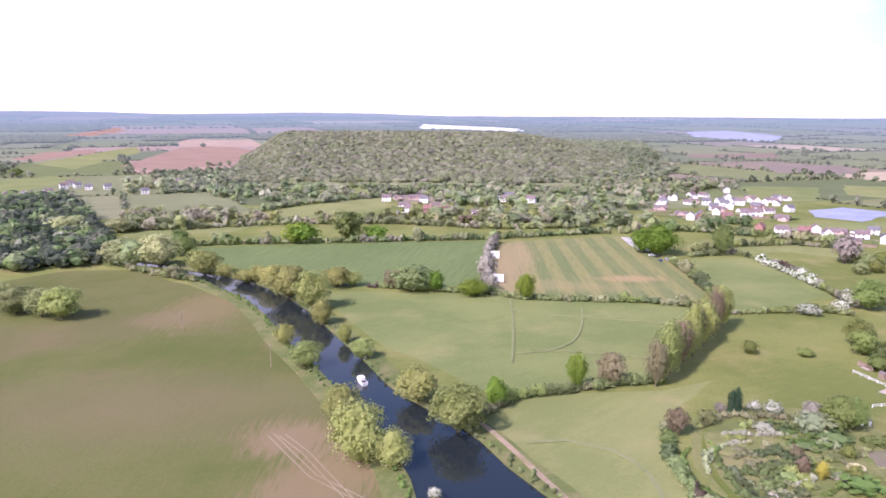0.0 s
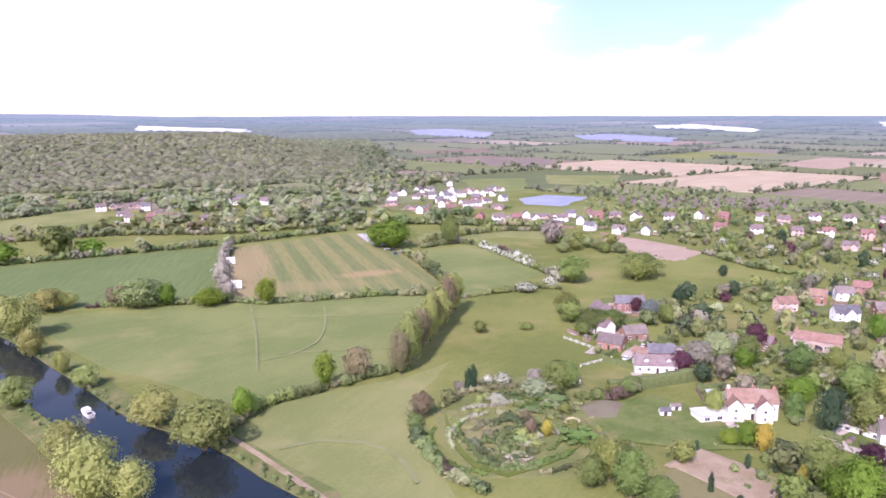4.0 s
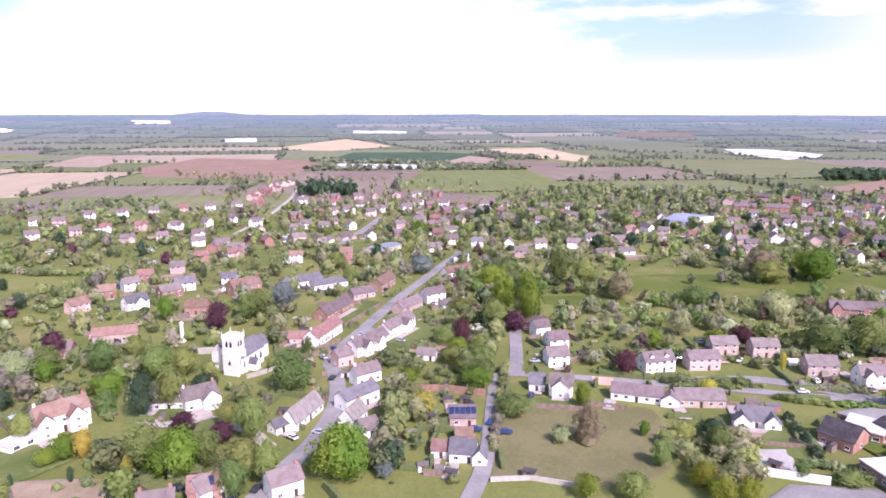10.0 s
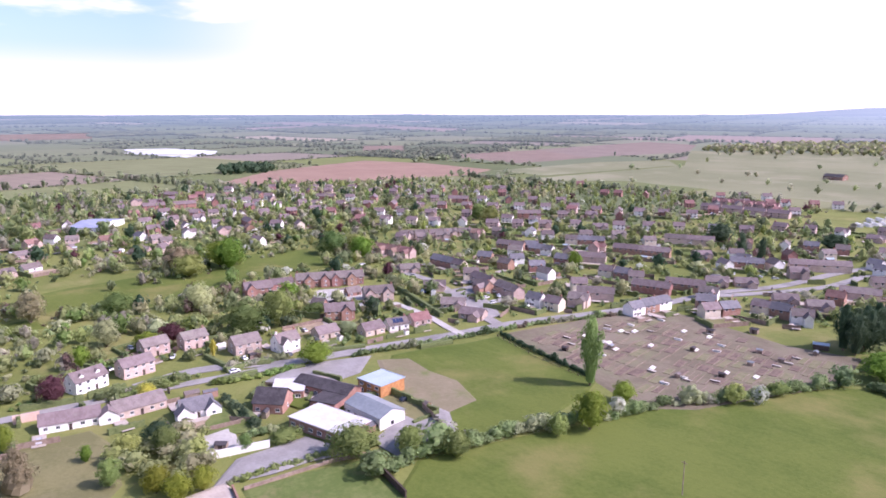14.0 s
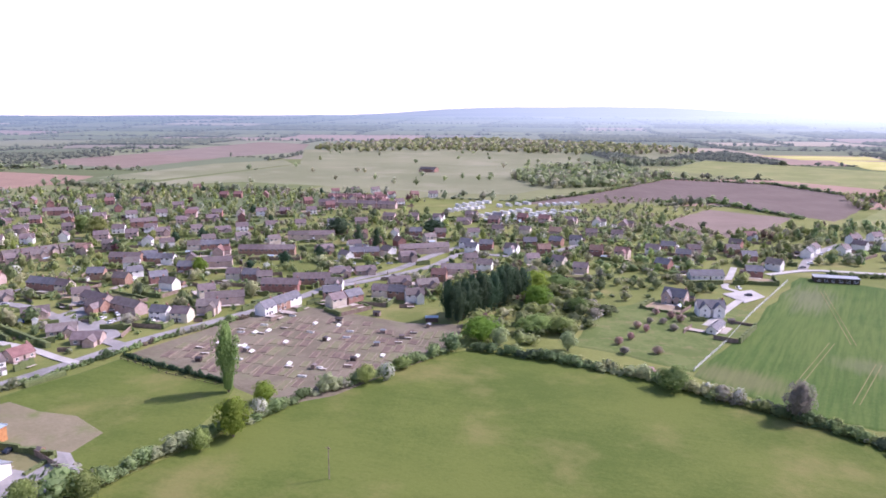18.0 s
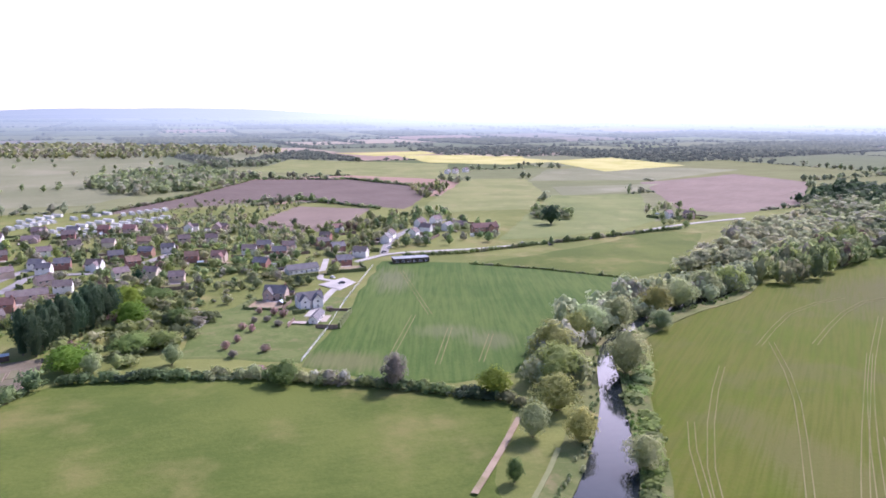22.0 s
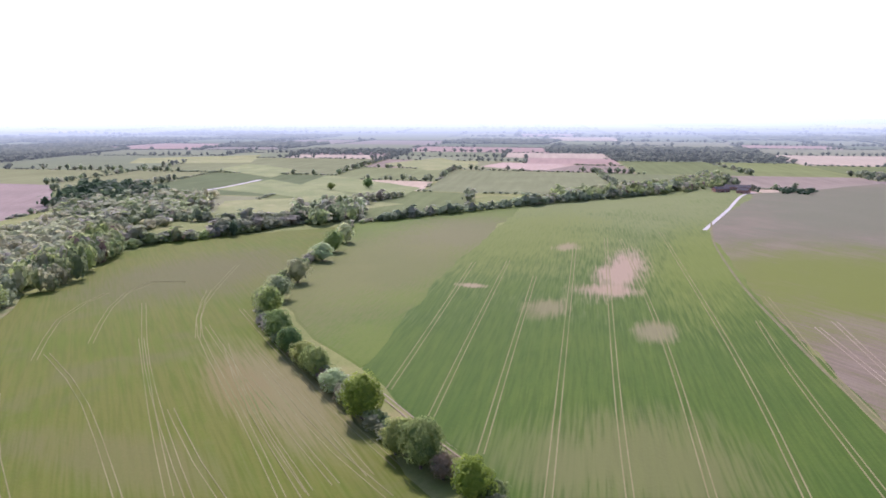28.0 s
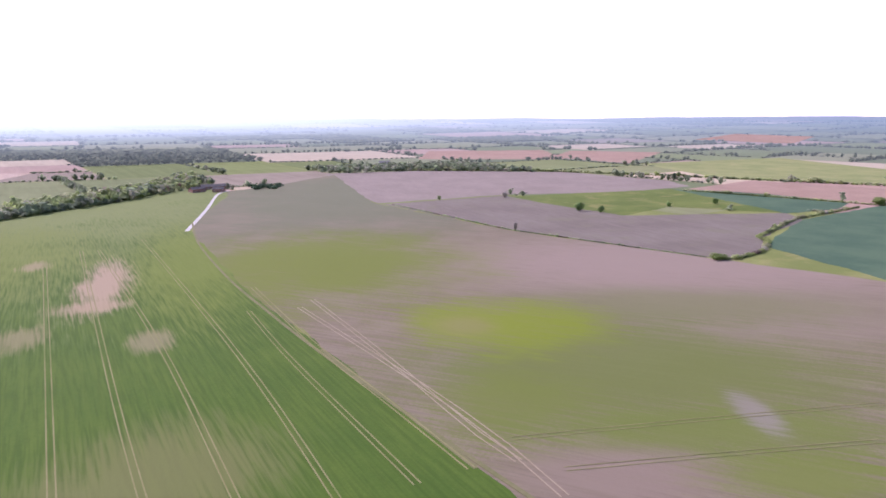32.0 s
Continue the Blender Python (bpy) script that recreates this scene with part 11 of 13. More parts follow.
tree("olive", 133, -82.7, 7, 7.8, "round", "in a village garden")
tree("oak", 125.2, -90.8, 7.1, 8.3, "bush", "in a village garden")
tree("may", 102.2, -176.9, 6.1, 5.2, "bush", "in a village garden")
tree("olive", 106.8, -172.1, 6.1, 6.9, "round", "in a village garden")
tree("olive", 103, -187.7, 3.9, 7.3, "round", "in a village garden")
tree("bright", 90.3, -223.9, 9.5, 16.2, "dome", "in a village garden")
tree("silver", 82.7, -220.8, 7.4, 6.7, "round", "in a village garden")
tree("olive", 76.7, -242.1, 6.7, 14.8, "round", "in a village garden")
tree("oak", 67.2, -244.3, 6.5, 10.6, "round", "in a village garden")
tree("silver", 60.3, -227.1, 7, 6.7, "round", "in a village garden")
tree("bright", 86, -271.8, 10.6, 14.1, "round", "in a village garden")
tree("bright", 94.8, -294.3, 11.4, 17.8, "round", "in a village garden")
tree("oak", 85.5, -304, 8, 15.5, "round", "in a village garden")
tree("oak", 68.4, -271.7, 7.1, 10.2, "round", "in a village garden")
tree("dark", 226.8, -360.9, 14.2, 9, "cone", "in a village garden")
tree("dark", 210.1, -353.9, 14.6, 8.7, "cone", "in a village garden")
tree("dark", 256.9, -384.9, 12.9, 18.7, "dome", "in a village garden")
tree("olive", 390.8, -310.6, 14.1, 16.1, "round", "in a village garden")
tree("olive", 357.4, -187.6, 11.2, 19.6, "round", "in a village garden")
tree("oak", 360, -173.8, 14.1, 16.2, "round", "in a village garden")
tree("bright", 364.1, -110.9, 14, 18.5, "round", "in a village garden")
tree("brown", 366.6, -91.3, 12.2, 18.4, "round", "in a village garden")
tree("oak", 417.3, -321.1, 12.7, 12.7, "round", "in a village garden")
tree("bright", 257.2, -260.8, 9.1, 8.9, "round", "in a village garden")
tree("dark", 202.1, -413.5, 10.6, 18.6, "round", "in a village garden")
tree("dark", 107.4, -241.3, 15.5, 9.0, "column", "in a dense block")
tree("dark", 112.2, -242.8, 17.3, 9.0, "column", "in a dense block")
tree("dark", 105.8, -246.5, 16.1, 9.0, "column", "in a dense block")
tree("dark", 110.6, -247.9, 15.5, 9.0, "column", "in a dense block")
tree("dark", 104.6, -250.2, 16.7, 9.0, "column", "in a dense block")
tree("dark", 109.4, -251.7, 16.1, 9.0, "column", "in a dense block")
tree("dark", 103, -255.3, 17.3, 9.0, "column", "in a dense block")
tree("dark", 107.8, -256.8, 16.7, 9.0, "column", "in a dense block")
tree("dark", 101.9, -259.1, 15.5, 9.0, "column", "in a dense block")
tree("dark", 106.6, -260.6, 17.3, 9.0, "column", "in a dense block")
tree("dark", 100.7, -262.8, 16.1, 9.0, "column", "in a dense block")
tree("dark", 105.5, -264.3, 15.5, 9.0, "column", "in a dense block")
tree("dark", 99.1, -268, 16.7, 9.0, "column", "in a dense block")
tree("dark", 103.9, -269.4, 16.1, 9.0, "column", "in a dense block")
tree("dark", 97.9, -271.7, 17.3, 9.0, "column", "in a dense block")
tree("dark", 102.7, -273.2, 16.7, 9.0, "column", "in a dense block")
tree("dark", 96.3, -276.9, 15.5, 9.0, "column", "in a dense block")
tree("dark", 101.1, -278.3, 17.3, 9.0, "column", "in a dense block")
tree("dark", 95.2, -280.6, 16.1, 9.0, "column", "in a dense block")
tree("dark", 100, -282.1, 15.5, 9.0, "column", "in a dense block")
hedge([(128.3, -71.1), (131.1, -84.6), (128.4, -95.7), (125.9, -111.7), (122.8, -127.1), (119.2, -138.8), (116.7, -155.6), (110.2, -168.5), (103.9, -189.4), (96.1, -210.3)], 3.2, 4.5, "olive", "overgrown hedge between meadow and allotments", rough=0.5)
hedge([(89.5, -213.2), (75.6, -214.3), (55.9, -213.9), (37, -212.1), (19.2, -209.4), (4.1, -203.7), (-11.2, -198.2), (-24.8, -191.3), (-38.5, -185.6)], 2.8, 4, "oak", "dark meadow hedge casting shade", rough=0.45)
hedge([(192.2, -158.5), (169.3, -155.5), (144.2, -154.1)], 1.6, 1.6, "dark", "low dark clipped hedge")
hedge([(201.4, -103.7), (197.6, -129.2), (195, -159.4), (193.3, -177.7), (183.8, -212.7)], 1.8, 2.5, "olive", "roadside hedge")
hedge([(212.7, -84.5), (213.6, -74.4), (212.9, -65.9)], 2, 3, "oak", "")
hedge([(214.3, 20.1), (183.7, 19), (157.3, 17.6)], 2, 2.5, "olive", "lane-side hedge")
hedge([(208.5, -27.2), (212.1, -42.3), (210.5, -52.7)], 1.8, 2.2, "oak", "clipped garden hedge")
hedge([(212.7, -64), (211.5, -76.2), (211.4, -84.2)], 1.8, 2, "oak", "clipped garden hedge")
hedge([(202.3, -57.6), (200.7, -70.5)], 1.8, 3, "bright", "clipped garden hedge")
hedge([(200.6, -73.4), (201.8, -83.2)], 1.8, 3, "bright", "clipped garden hedge")
hedge([(190.2, -56.3), (173.2, -57.3), (166.6, -57.5)], 2.2, 3, "dark", "clipped dark garden hedge")
hedge([(163.5, -54.4), (162.4, -60.4)], 2.2, 3, "oak", "clipped garden hedge")
hedge([(206.5, -29.9), (208.1, -48.6)], 1.6, 2, "olive", "")
hedge([(143.1, -43.1), (144.1, -54.7), (143.2, -65.7), (140.5, -78.2)], 1.4, 2, "olive", "low shrubs along a wall")
hedge([(225.1, 68), (261.7, 69.7), (296.8, 66.5)], 1.2, 2, "olive", "roadside hedge")
hedge([(256.8, 54.8), (255.5, 42)], 2, 2.5, "oak", "clipped garden hedge")
hedge([(302.5, 300.5), (297.1, 259.6), (304.7, 229.3)], 3, 4, "olive", "hedge between meadow and gardens")
hedge([(302.3, 227.5), (267.2, 211.5), (247.1, 209.2)], 3.5, 5, "olive", "")
tree("willow", -58.8, -196.8, 12.9, 19.3, "dome", "on the river bank")
tree("willow", -61.6, -212.7, 14.4, 16.8, "dome", "on the river bank")
tree("willow", -53, -177.3, 10.7, 14.4, "dome", "on the river bank")
tree("silver", -42.5, -162.1, 9.8, 8.9, "dome", "on the river bank")
tree("willow", -53.2, -157.3, 9.8, 9.4, "dome", "on the river bank")
tree("silver", -81.8, -201.4, 15, 14.4, "dome", "on the river bank")
tree("silver", -63.5, -143, 8.8, 9.8, "dome", "on the river bank")
tree("bright", -38.1, -189.9, 8.6, 11.7, "dome", "in a meadow")
tree("grey", -9.9, -198.1, 11.1, 8.5, "round", "in a meadow")
tree("oak", 22.9, -206.7, 7.1, 12.4, "dome", "in a meadow")
tree("pinkmay", 30.6, -214.2, 3.5, 5.1, "bush", "in a meadow")
tree("may", 5, -203.2, 4.8, 4.5, "bush", "in a meadow")
tree("may", 13.7, -206.6, 4.1, 4.2, "bush", "in a meadow")
tree("oak", -33, -140.9, 5.9, 4.7, "round", "on the river bank")
tree("silver", -82, -238.3, 12.9, 14.7, "dome", "on the river bank")
tree("willow", -76, -233.1, 11.6, 12.3, "dome", "on the river bank")
tree("silver", -97.2, -248.9, 12.4, 13.3, "dome", "on the river bank")
tree("willow", -118.1, -264, 12.1, 14.3, "dome", "on the river bank")
tree("silver", -133.1, -273.9, 12.6, 15, "dome", "on the river bank")
tree("silver", -151, -287.6, 12.5, 15.9, "dome", "on the river bank")
tree("willow", -167.5, -296.6, 12.4, 16.7, "dome", "on the river bank")
tree("silver", -112, -244.6, 7.9, 10.3, "dome", "on the river bank")
tree("dark", -140, -498.3, 14.6, 16.7, "round", "on the river bank")
hedge([(69, -217.4), (51.2, -215.7), (30.9, -210.7), (4.2, -202.1), (-17.7, -195.8), (-39.2, -187.5), (-43.2, -180.1)], 2.8, 4, "oak", "dark meadow hedge casting shade", rough=0.4)
hedge([(-26, -393.3), (-64.7, -398.6), (-110.4, -418.8), (-172.5, -444.4), (-224.2, -465.2)], 2.2, 3, "oak", "roadside hedge")
hedge([(-59.6, -368.1), (-92.5, -351.2), (-127.4, -327.2)], 1.2, 1.5, "oak", "low field hedge")
hedge([(-75.6, -179.1), (-89.1, -204.7), (-92.1, -221.8)], 1.5, 6, "bright", "reeds along the bank")
hedge([(-58.5, -126.7), (-63.6, -135.2), (-76.3, -170.6)], 1.6, 5, "bright", "reeds along the bank")
wood([(-52.7, -215.2), (-78.4, -262.5), (-113, -289.9), (-152, -313.5), (-198.1, -327.7), (-181, -298.8), (-129.1, -265.4), (-106.5, -254.3), (-81.8, -231.4), (-62.8, -187.2), (-50.1, -190.9)], 7, 9, "silver", "riverside belt of grey-green willows", keep=0.8)
wood([(-193, -321.9), (-260, -379), (-326, -416.6), (-278.8, -354), (-209.3, -303.4), (-189.5, -302.6)], 7.5, 12, "olive", "poplar copse beside the field")
wood([(-163.5, -337.7), (-256.8, -450.1), (-352.5, -516.7), (-342.8, -438.6), (-265.9, -387.6), (-198.9, -334.9)], 9, 8, "silver", "willow scrub by the river")
wood([(-374.6, -549.7), (-483.1, -613.1), (-510.8, -530.8), (-440.5, -439.5), (-338, -426.2), (-328, -472.7)], 10, 8, "wood", "scrub and trees by the river")
wood([(-389.4, -590), (-522.7, -713.9), (-537.8, -655.5), (-519.4, -575.9), (-403.5, -541.1)], 10, 10, "dark", "dark conifer copse", keep=0.8)
hedge([(-284.1, -361.9), (-314.5, -359), (-326.9, -349.4), (-355, -339.2), (-373.9, -333.7)], 4.5, 7, "olive", "belt of shrubs at a field end")
tree("dark", -352.6, -336.1, 11.3, 7.8, "column", "in a meadow")
tree("dark", -351.7, -334.9, 10, 7, "column", "in a field hedge")
tree("dark", -390.6, -445.9, 8, 9.5, "column", "in a field hedge")
tree("oak", -657.5, -426.9, 11.5, 12.5, "round", "in a field hedge")
tree("oak", -622.4, -451.4, 8.6, 9.8, "round", "in a field hedge")
tree("bright", -148.6, -99.7, 12.6, 12.5, "round", "in a field hedge")
tree("olive", -136.1, -80.1, 9.8, 9.8, "round", "in a field hedge")
tree("oak", -135.8, -74.7, 10.1, 11.1, "round", "in a field hedge")
tree("silver", -160.4, -117.2, 7.4, 10.2, "round", "in a field hedge")
tree("olive", -166.7, -128, 10.5, 8.9, "round", "in a field hedge")
tree("olive", -174.5, -139.8, 8.7, 9.4, "round", "in a field hedge")
tree("oak", -181.1, -150, 10.1, 9.9, "round", "in a field hedge")
tree("oak", -192.9, -165.2, 11.5, 11.9, "round", "in a field hedge")
tree("olive", -213.4, -186.2, 12.7, 13.1, "round", "in a field hedge")
tree("silver", -237.5, -201.4, 11.3, 12.8, "round", "in a field hedge")
tree("silver", -265.3, -213.6, 12.2, 13.3, "round", "in a field hedge")
tree("silver", -313, -234.4, 10.6, 14, "round", "in a field hedge")
tree("olive", -338.3, -244.3, 12.8, 13.5, "round", "in a field hedge")
tree("silver", -366.7, -255.5, 12.9, 13, "round", "in a field hedge")
tree("bright", -124.2, -56.5, 10.5, 10.6, "round", "in a field hedge")
tree("oak", -132.1, -73, 13.1, 10.9, "round", "in a field hedge")
tree("olive", -135.3, -81.7, 9.3, 8.4, "round", "in a field hedge")
tree("bright", -149.2, -100.5, 12.7, 11.6, "round", "in a field hedge")
tree("may", -162.1, -118.9, 6.1, 7.9, "round", "in a field hedge")
tree("olive", -170.3, -133.5, 9.3, 8.1, "round", "in a field hedge")
tree("olive", -182.1, -151.9, 9, 8.8, "round", "in a field hedge")
tree("brown", -129.8, -66, 6.8, 6.6, "round", "in a field hedge")
tree("brown", -156, -110.6, 5.4, 6.6, "bush", "in a field hedge")
hedge([(-124.6, -50.9), (-134.1, -68.9), (-139.1, -83.9), (-155.7, -108.5), (-171.2, -131.9), (-188.3, -159.5), (-209.3, -188.1), (-234.2, -206.7), (-262.8, -220.9), (-320.6, -244.2), (-424.5, -291.8)], 4.0, 5.4, "olive", "grown-out hedge between two crop fields", rough=0.5)
hedge([(-439.6, -292), (-502.6, -268.4), (-592.8, -235.9), (-666.7, -206.6), (-779.2, -159.9), (-898.6, -111.6)], 4, 7, "wood", "long hedge with trees")
hedge([(-285.9, -369.6), (-320.9, -365.6), (-360.8, -350.7), (-410.1, -331.8), (-451.7, -300)], 4, 7, "wood", "")
wood([(-466.3, -376.8), (-513.2, -340.6), (-453.6, -296.1), (-413.3, -313.8), (-416.7, -337.1)], 9, 11, "wood", "small wood at a field corner")
wood([(-266.6, -449.7), (-392.8, -560.7), (-523.7, -599.8), (-512.4, -510), (-364.9, -408.9), (-309.9, -410.7), (-224.8, -381.6)], 10, 7, "silver", "willow scrub by the river", keep=0.7)
tree("oak", -385.3, -443.5, 6.1, 6.6, "round", "in a meadow")
tree("oak", -672, -437.8, 7.6, 9, "round", "in a meadow")
tree("oak", -550.6, 250, 7.6, 9.7, "round", "in open fields")
tree("oak", -536.5, 262.8, 6.1, 6.7, "round", "in open fields")
tree("oak", -562.9, 387.3, 6.1, 6.6, "round", "in open fields")
tree("oak", -558.9, 338.4, 4.5, 5.2, "bush", "in open fields")
tree("oak", -658.6, 154.2, 4.3, 4.3, "bush", "in open fields")
tree("grey", -467.9, 164.5, 6, 3.2, "round", "in open fields")
tree("oak", -519.8, 523.1, 8, 14.1, "round", "in open fields")
tree("grey", -660.9, 220.7, 5.6, 6.7, "round", "in open fields")
tree("olive", -342.9, 240.1, 3.8, 11.5, "bush", "in open fields")
hedge([(-343.3, 238.6), (-342.6, 254.3), (-358.5, 281.1), (-382.2, 303.3), (-402.2, 310.2), (-466.5, 393.8), (-511.3, 493.5)], 1.6, 4, "olive", "field hedge along a ditch")
hedge([(-1079.2, 73.2), (-1006.2, 221.4), (-968.6, 363.1), (-842.2, 504.9), (-754.3, 583.2), (-659.6, 670.1), (-570.5, 671.3)], 3.5, 8, "olive", "far field hedge with trees")
hedge([(-673.3, 424.7), (-583.4, 484), (-515.1, 525.7)], 2, 4, "olive", "")
hedge([(-635.7, 102.9), (-471.5, 160.7), (-346.5, 239)], 0.8, 1.2, "olive", "low grassy field edge")
wood([(-840.8, -26.5), (-838.6, 8.1), (-799.6, 7.6), (-801.2, -22.5)], 7, 4, "dark", "dark copse in the field")
wood([(-784.7, -159.2), (-1002.5, -103.7), (-853.9, -76.8), (-726.3, -127.8), (-630.1, -212.8), (-688.6, -231.8)], 10, 8, "olive", "hedge trees beside a farm")

plain_house(542, 154.2, 134.6, "wb")
plain_house(557.4, 136, 131, "wb")
plain_house(573, 119.4, 302.8, "br")
plain_house(385.5, 269.7, 305.3, "pbw")
plain_house(396.8, 253.4, 309.2, "br")
plain_house(409.3, 235.9, 303.8, "wbw")
plain_house(431, 203.7, 33, "pb")
plain_house(441.1, 183.2, 125.9, "wb")
plain_house(453.6, 168, 299.5, "br")
plain_house(461.9, 151.6, 38.2, "wb")
plain_house(490.4, 109.7, 300.7, "wb")
plain_house(424.7, 126.9, 32.8, "wb")
plain_house(435.2, 110.8, 301.1, "brw")
plain_house(451.9, 81.1, 120.7, "wbw")
plain_house(367.9, 124.2, 298.6, "rr")
plain_house(392.2, 78.9, 293.7, "wb")
plain_house(467.9, 357.5, 318.1, "wbw")
plain_house(483.2, 340.7, 318.8, "brw")
plain_house(498.8, 324.4, 129.6, "cb")
plain_house(514.4, 308.9, 130.7, "rrw")
plain_house(529.8, 293.5, 311, "wb")
plain_house(544.4, 277.4, 139.5, "wb")
plain_house(582.7, 235.5, 312.5, "wb")
plain_house(596.3, 219.3, 316.8, "cb")
plain_house(597.2, 240.9, 29.5, "ws")
plain_house(612.6, 215.7, 304, "brw")
plain_house(621.3, 196.8, 122.1, "pbw")
plain_house(628.5, 182.4, 21.6, "br")
plain_house(637.6, 166.6, 33.9, "pbw")
plain_house(649.4, 148.4, 297.7, "wbw")
plain_house(657.7, 131, 303.4, "brw")
plain_house(548.7, 56.1, 267.2, "rr")
plain_house(549.4, 32.4, 77.6, "pbw")
plain_house(544.5, 12.7, 262.4, "rr")
plain_house(542.5, -0.3, 82.5, "pb")
plain_house(542.9, -19.9, 265.1, "br")
plain_house(539.4, -42.2, 262.4, "rrw")
plain_house(538.4, -61.8, 347.8, "pb")
plain_house(482.3, -13.2, 348.1, "ws")
plain_house(475.1, -56.5, 254.7, "pb")
plain_house(462.6, -120.9, 355.6, "wbw")
plain_house(460.3, -142.8, 354.5, "pbw")
plain_house(458.6, -160.5, 354.3, "rr")
plain_house(452.3, -193.5, 352.2, "cb")
plain_house(500.3, 100.1, 269.9, "rr")
plain_house(505.3, 47.5, 101.3, "wbw")
plain_house(505.9, 24.7, 277.1, "wbw")
plain_house(585.8, 132, 266.6, "wb")
plain_house(588.1, 110.5, 266.9, "pb")
plain_house(584.5, 96.9, 2, "rr")
plain_house(586.9, 75.8, 274.9, "pb")
plain_house(586.8, 57.9, 270.5, "br")
plain_house(586.4, 44.9, 273.4, "rr")
plain_house(582.7, 26.9, 94, "wbw")
plain_house(584.6, 4.9, 268.6, "wb")
plain_house(341.9, -306, 303.7, "ws")
plain_house(236.9, -380.2, 216.7, "rrw")
plain_house(392.9, -329.1, 211.3, "wb")
plain_house(376.6, -340.7, 219.8, "wbw")
plain_house(280.5, -413.1, 213.9, "ws")
plain_house(265.5, -426.5, 213.7, "brw")
plain_house(279.8, -299.4, 299.6, "rrw")
plain_house(402.4, -403.4, 34, "rrw")
plain_house(387.1, -414.9, 212, "br")
plain_house(373.3, -424.8, 305.2, "cb")
plain_house(361.9, -435.6, 44.9, "wbw")
plain_house(347.2, -445.9, 213.8, "brw")
plain_house(332, -459.6, 36.1, "wbw")
plain_house(259.5, -456.6, 10.4, "pbw")
plain_house(242.6, -462.8, 16.7, "pb")
plain_house(223.8, -466.7, 188.4, "wbw")
plain_house(203.7, -467.7, 197.3, "pb")
plain_house(183.6, -474.4, 13.9, "brw")
plain_house(208.1, -491.5, 182.1, "pbw")
plain_house(186.8, -491.5, 181.1, "ws")
plain_house(168.1, -493.6, 180.7, "rr")
plain_house(151.7, -494.2, 359.8, "rrw")
plain_house(132.4, -495.1, 182.4, "pbw")
plain_house(113.9, -496.4, 272.5, "wbw")
plain_house(95, -495.7, 267.4, "pbw")
plain_house(166.5, -437.6, 196.3, "cb")
plain_house(148.3, -441.4, 3, "cb")
plain_house(128.9, -444.9, 7.7, "rrw")
plain_house(106.6, -449.7, 196.3, "br")
plain_house(90.5, -451.6, 190.2, "cb")
wood([(306, 441), (361.6, 347.5), (495.1, 308.7), (575.6, 245.1), (592, 183.1), (614.5, 62.7), (323.7, 24.7), (204.2, 12.6), (159.3, 17), (124.6, 62.4), (115.8, 112.9), (160.3, 152.8), (134.6, 186.4), (191.8, 224.5), (266.5, 233), (310.8, 234), (313.5, 301.6)], 13, 6.2, "olive", "garden trees and shrubs of the village", keep=0.5, spread=0.5, clear=True)
wood([(306, 441), (361.6, 347.5), (495.1, 308.7), (575.6, 245.1), (592, 183.1), (614.5, 62.7), (323.7, 24.7), (204.2, 12.6), (159.3, 17), (124.6, 62.4), (115.8, 112.9), (160.3, 152.8), (134.6, 186.4), (191.8, 224.5), (266.5, 233), (310.8, 234), (313.5, 301.6)], 15, 7.2, "oak", "darker garden trees of the village", keep=0.26, spread=0.5, clear=True)
wood([(306, 441), (361.6, 347.5), (495.1, 308.7), (575.6, 245.1), (592, 183.1), (614.5, 62.7), (323.7, 24.7), (204.2, 12.6), (159.3, 17), (124.6, 62.4), (115.8, 112.9), (160.3, 152.8), (134.6, 186.4), (191.8, 224.5), (266.5, 233), (310.8, 234), (313.5, 301.6)], 18, 6.4, "bright", "fresh green garden trees of the village", keep=0.34, spread=0.5, clear=True)
wood([(306, 441), (361.6, 347.5), (495.1, 308.7), (575.6, 245.1), (592, 183.1), (614.5, 62.7), (323.7, 24.7), (204.2, 12.6), (159.3, 17), (124.6, 62.4), (115.8, 112.9), (160.3, 152.8), (134.6, 186.4), (191.8, 224.5), (266.5, 233), (310.8, 234), (313.5, 301.6)], 20, 6.6, "wood", "dull green garden trees", keep=0.35, spread=0.4, clear=True)
wood([(306, 441), (361.6, 347.5), (495.1, 308.7), (575.6, 245.1), (592, 183.1), (614.5, 62.7), (323.7, 24.7), (204.2, 12.6), (159.3, 17), (124.6, 62.4), (115.8, 112.9), (160.3, 152.8), (134.6, 186.4), (191.8, 224.5), (266.5, 233), (310.8, 234), (313.5, 301.6)], 26, 4.37, "may", "blossoming garden trees", keep=0.28, spread=0.4, clear=True)
wood([(306, 441), (361.6, 347.5), (495.1, 308.7), (575.6, 245.1), (592, 183.1), (614.5, 62.7), (323.7, 24.7), (204.2, 12.6), (159.3, 17), (124.6, 62.4), (115.8, 112.9), (160.3, 152.8), (134.6, 186.4), (191.8, 224.5), (266.5, 233), (310.8, 234), (313.5, 301.6)], 32, 6.11, "purple", "purple-leaved garden trees", keep=0.22, spread=0.4, clear=True)
wood([(306, 441), (361.6, 347.5), (495.1, 308.7), (575.6, 245.1), (592, 183.1), (614.5, 62.7), (323.7, 24.7), (204.2, 12.6), (159.3, 17), (124.6, 62.4), (115.8, 112.9), (160.3, 152.8), (134.6, 186.4), (191.8, 224.5), (266.5, 233), (310.8, 234), (313.5, 301.6)], 5.5, 2.17, "olive", "garden shrubs of the village", keep=0.38, spread=0.6, clear=True)
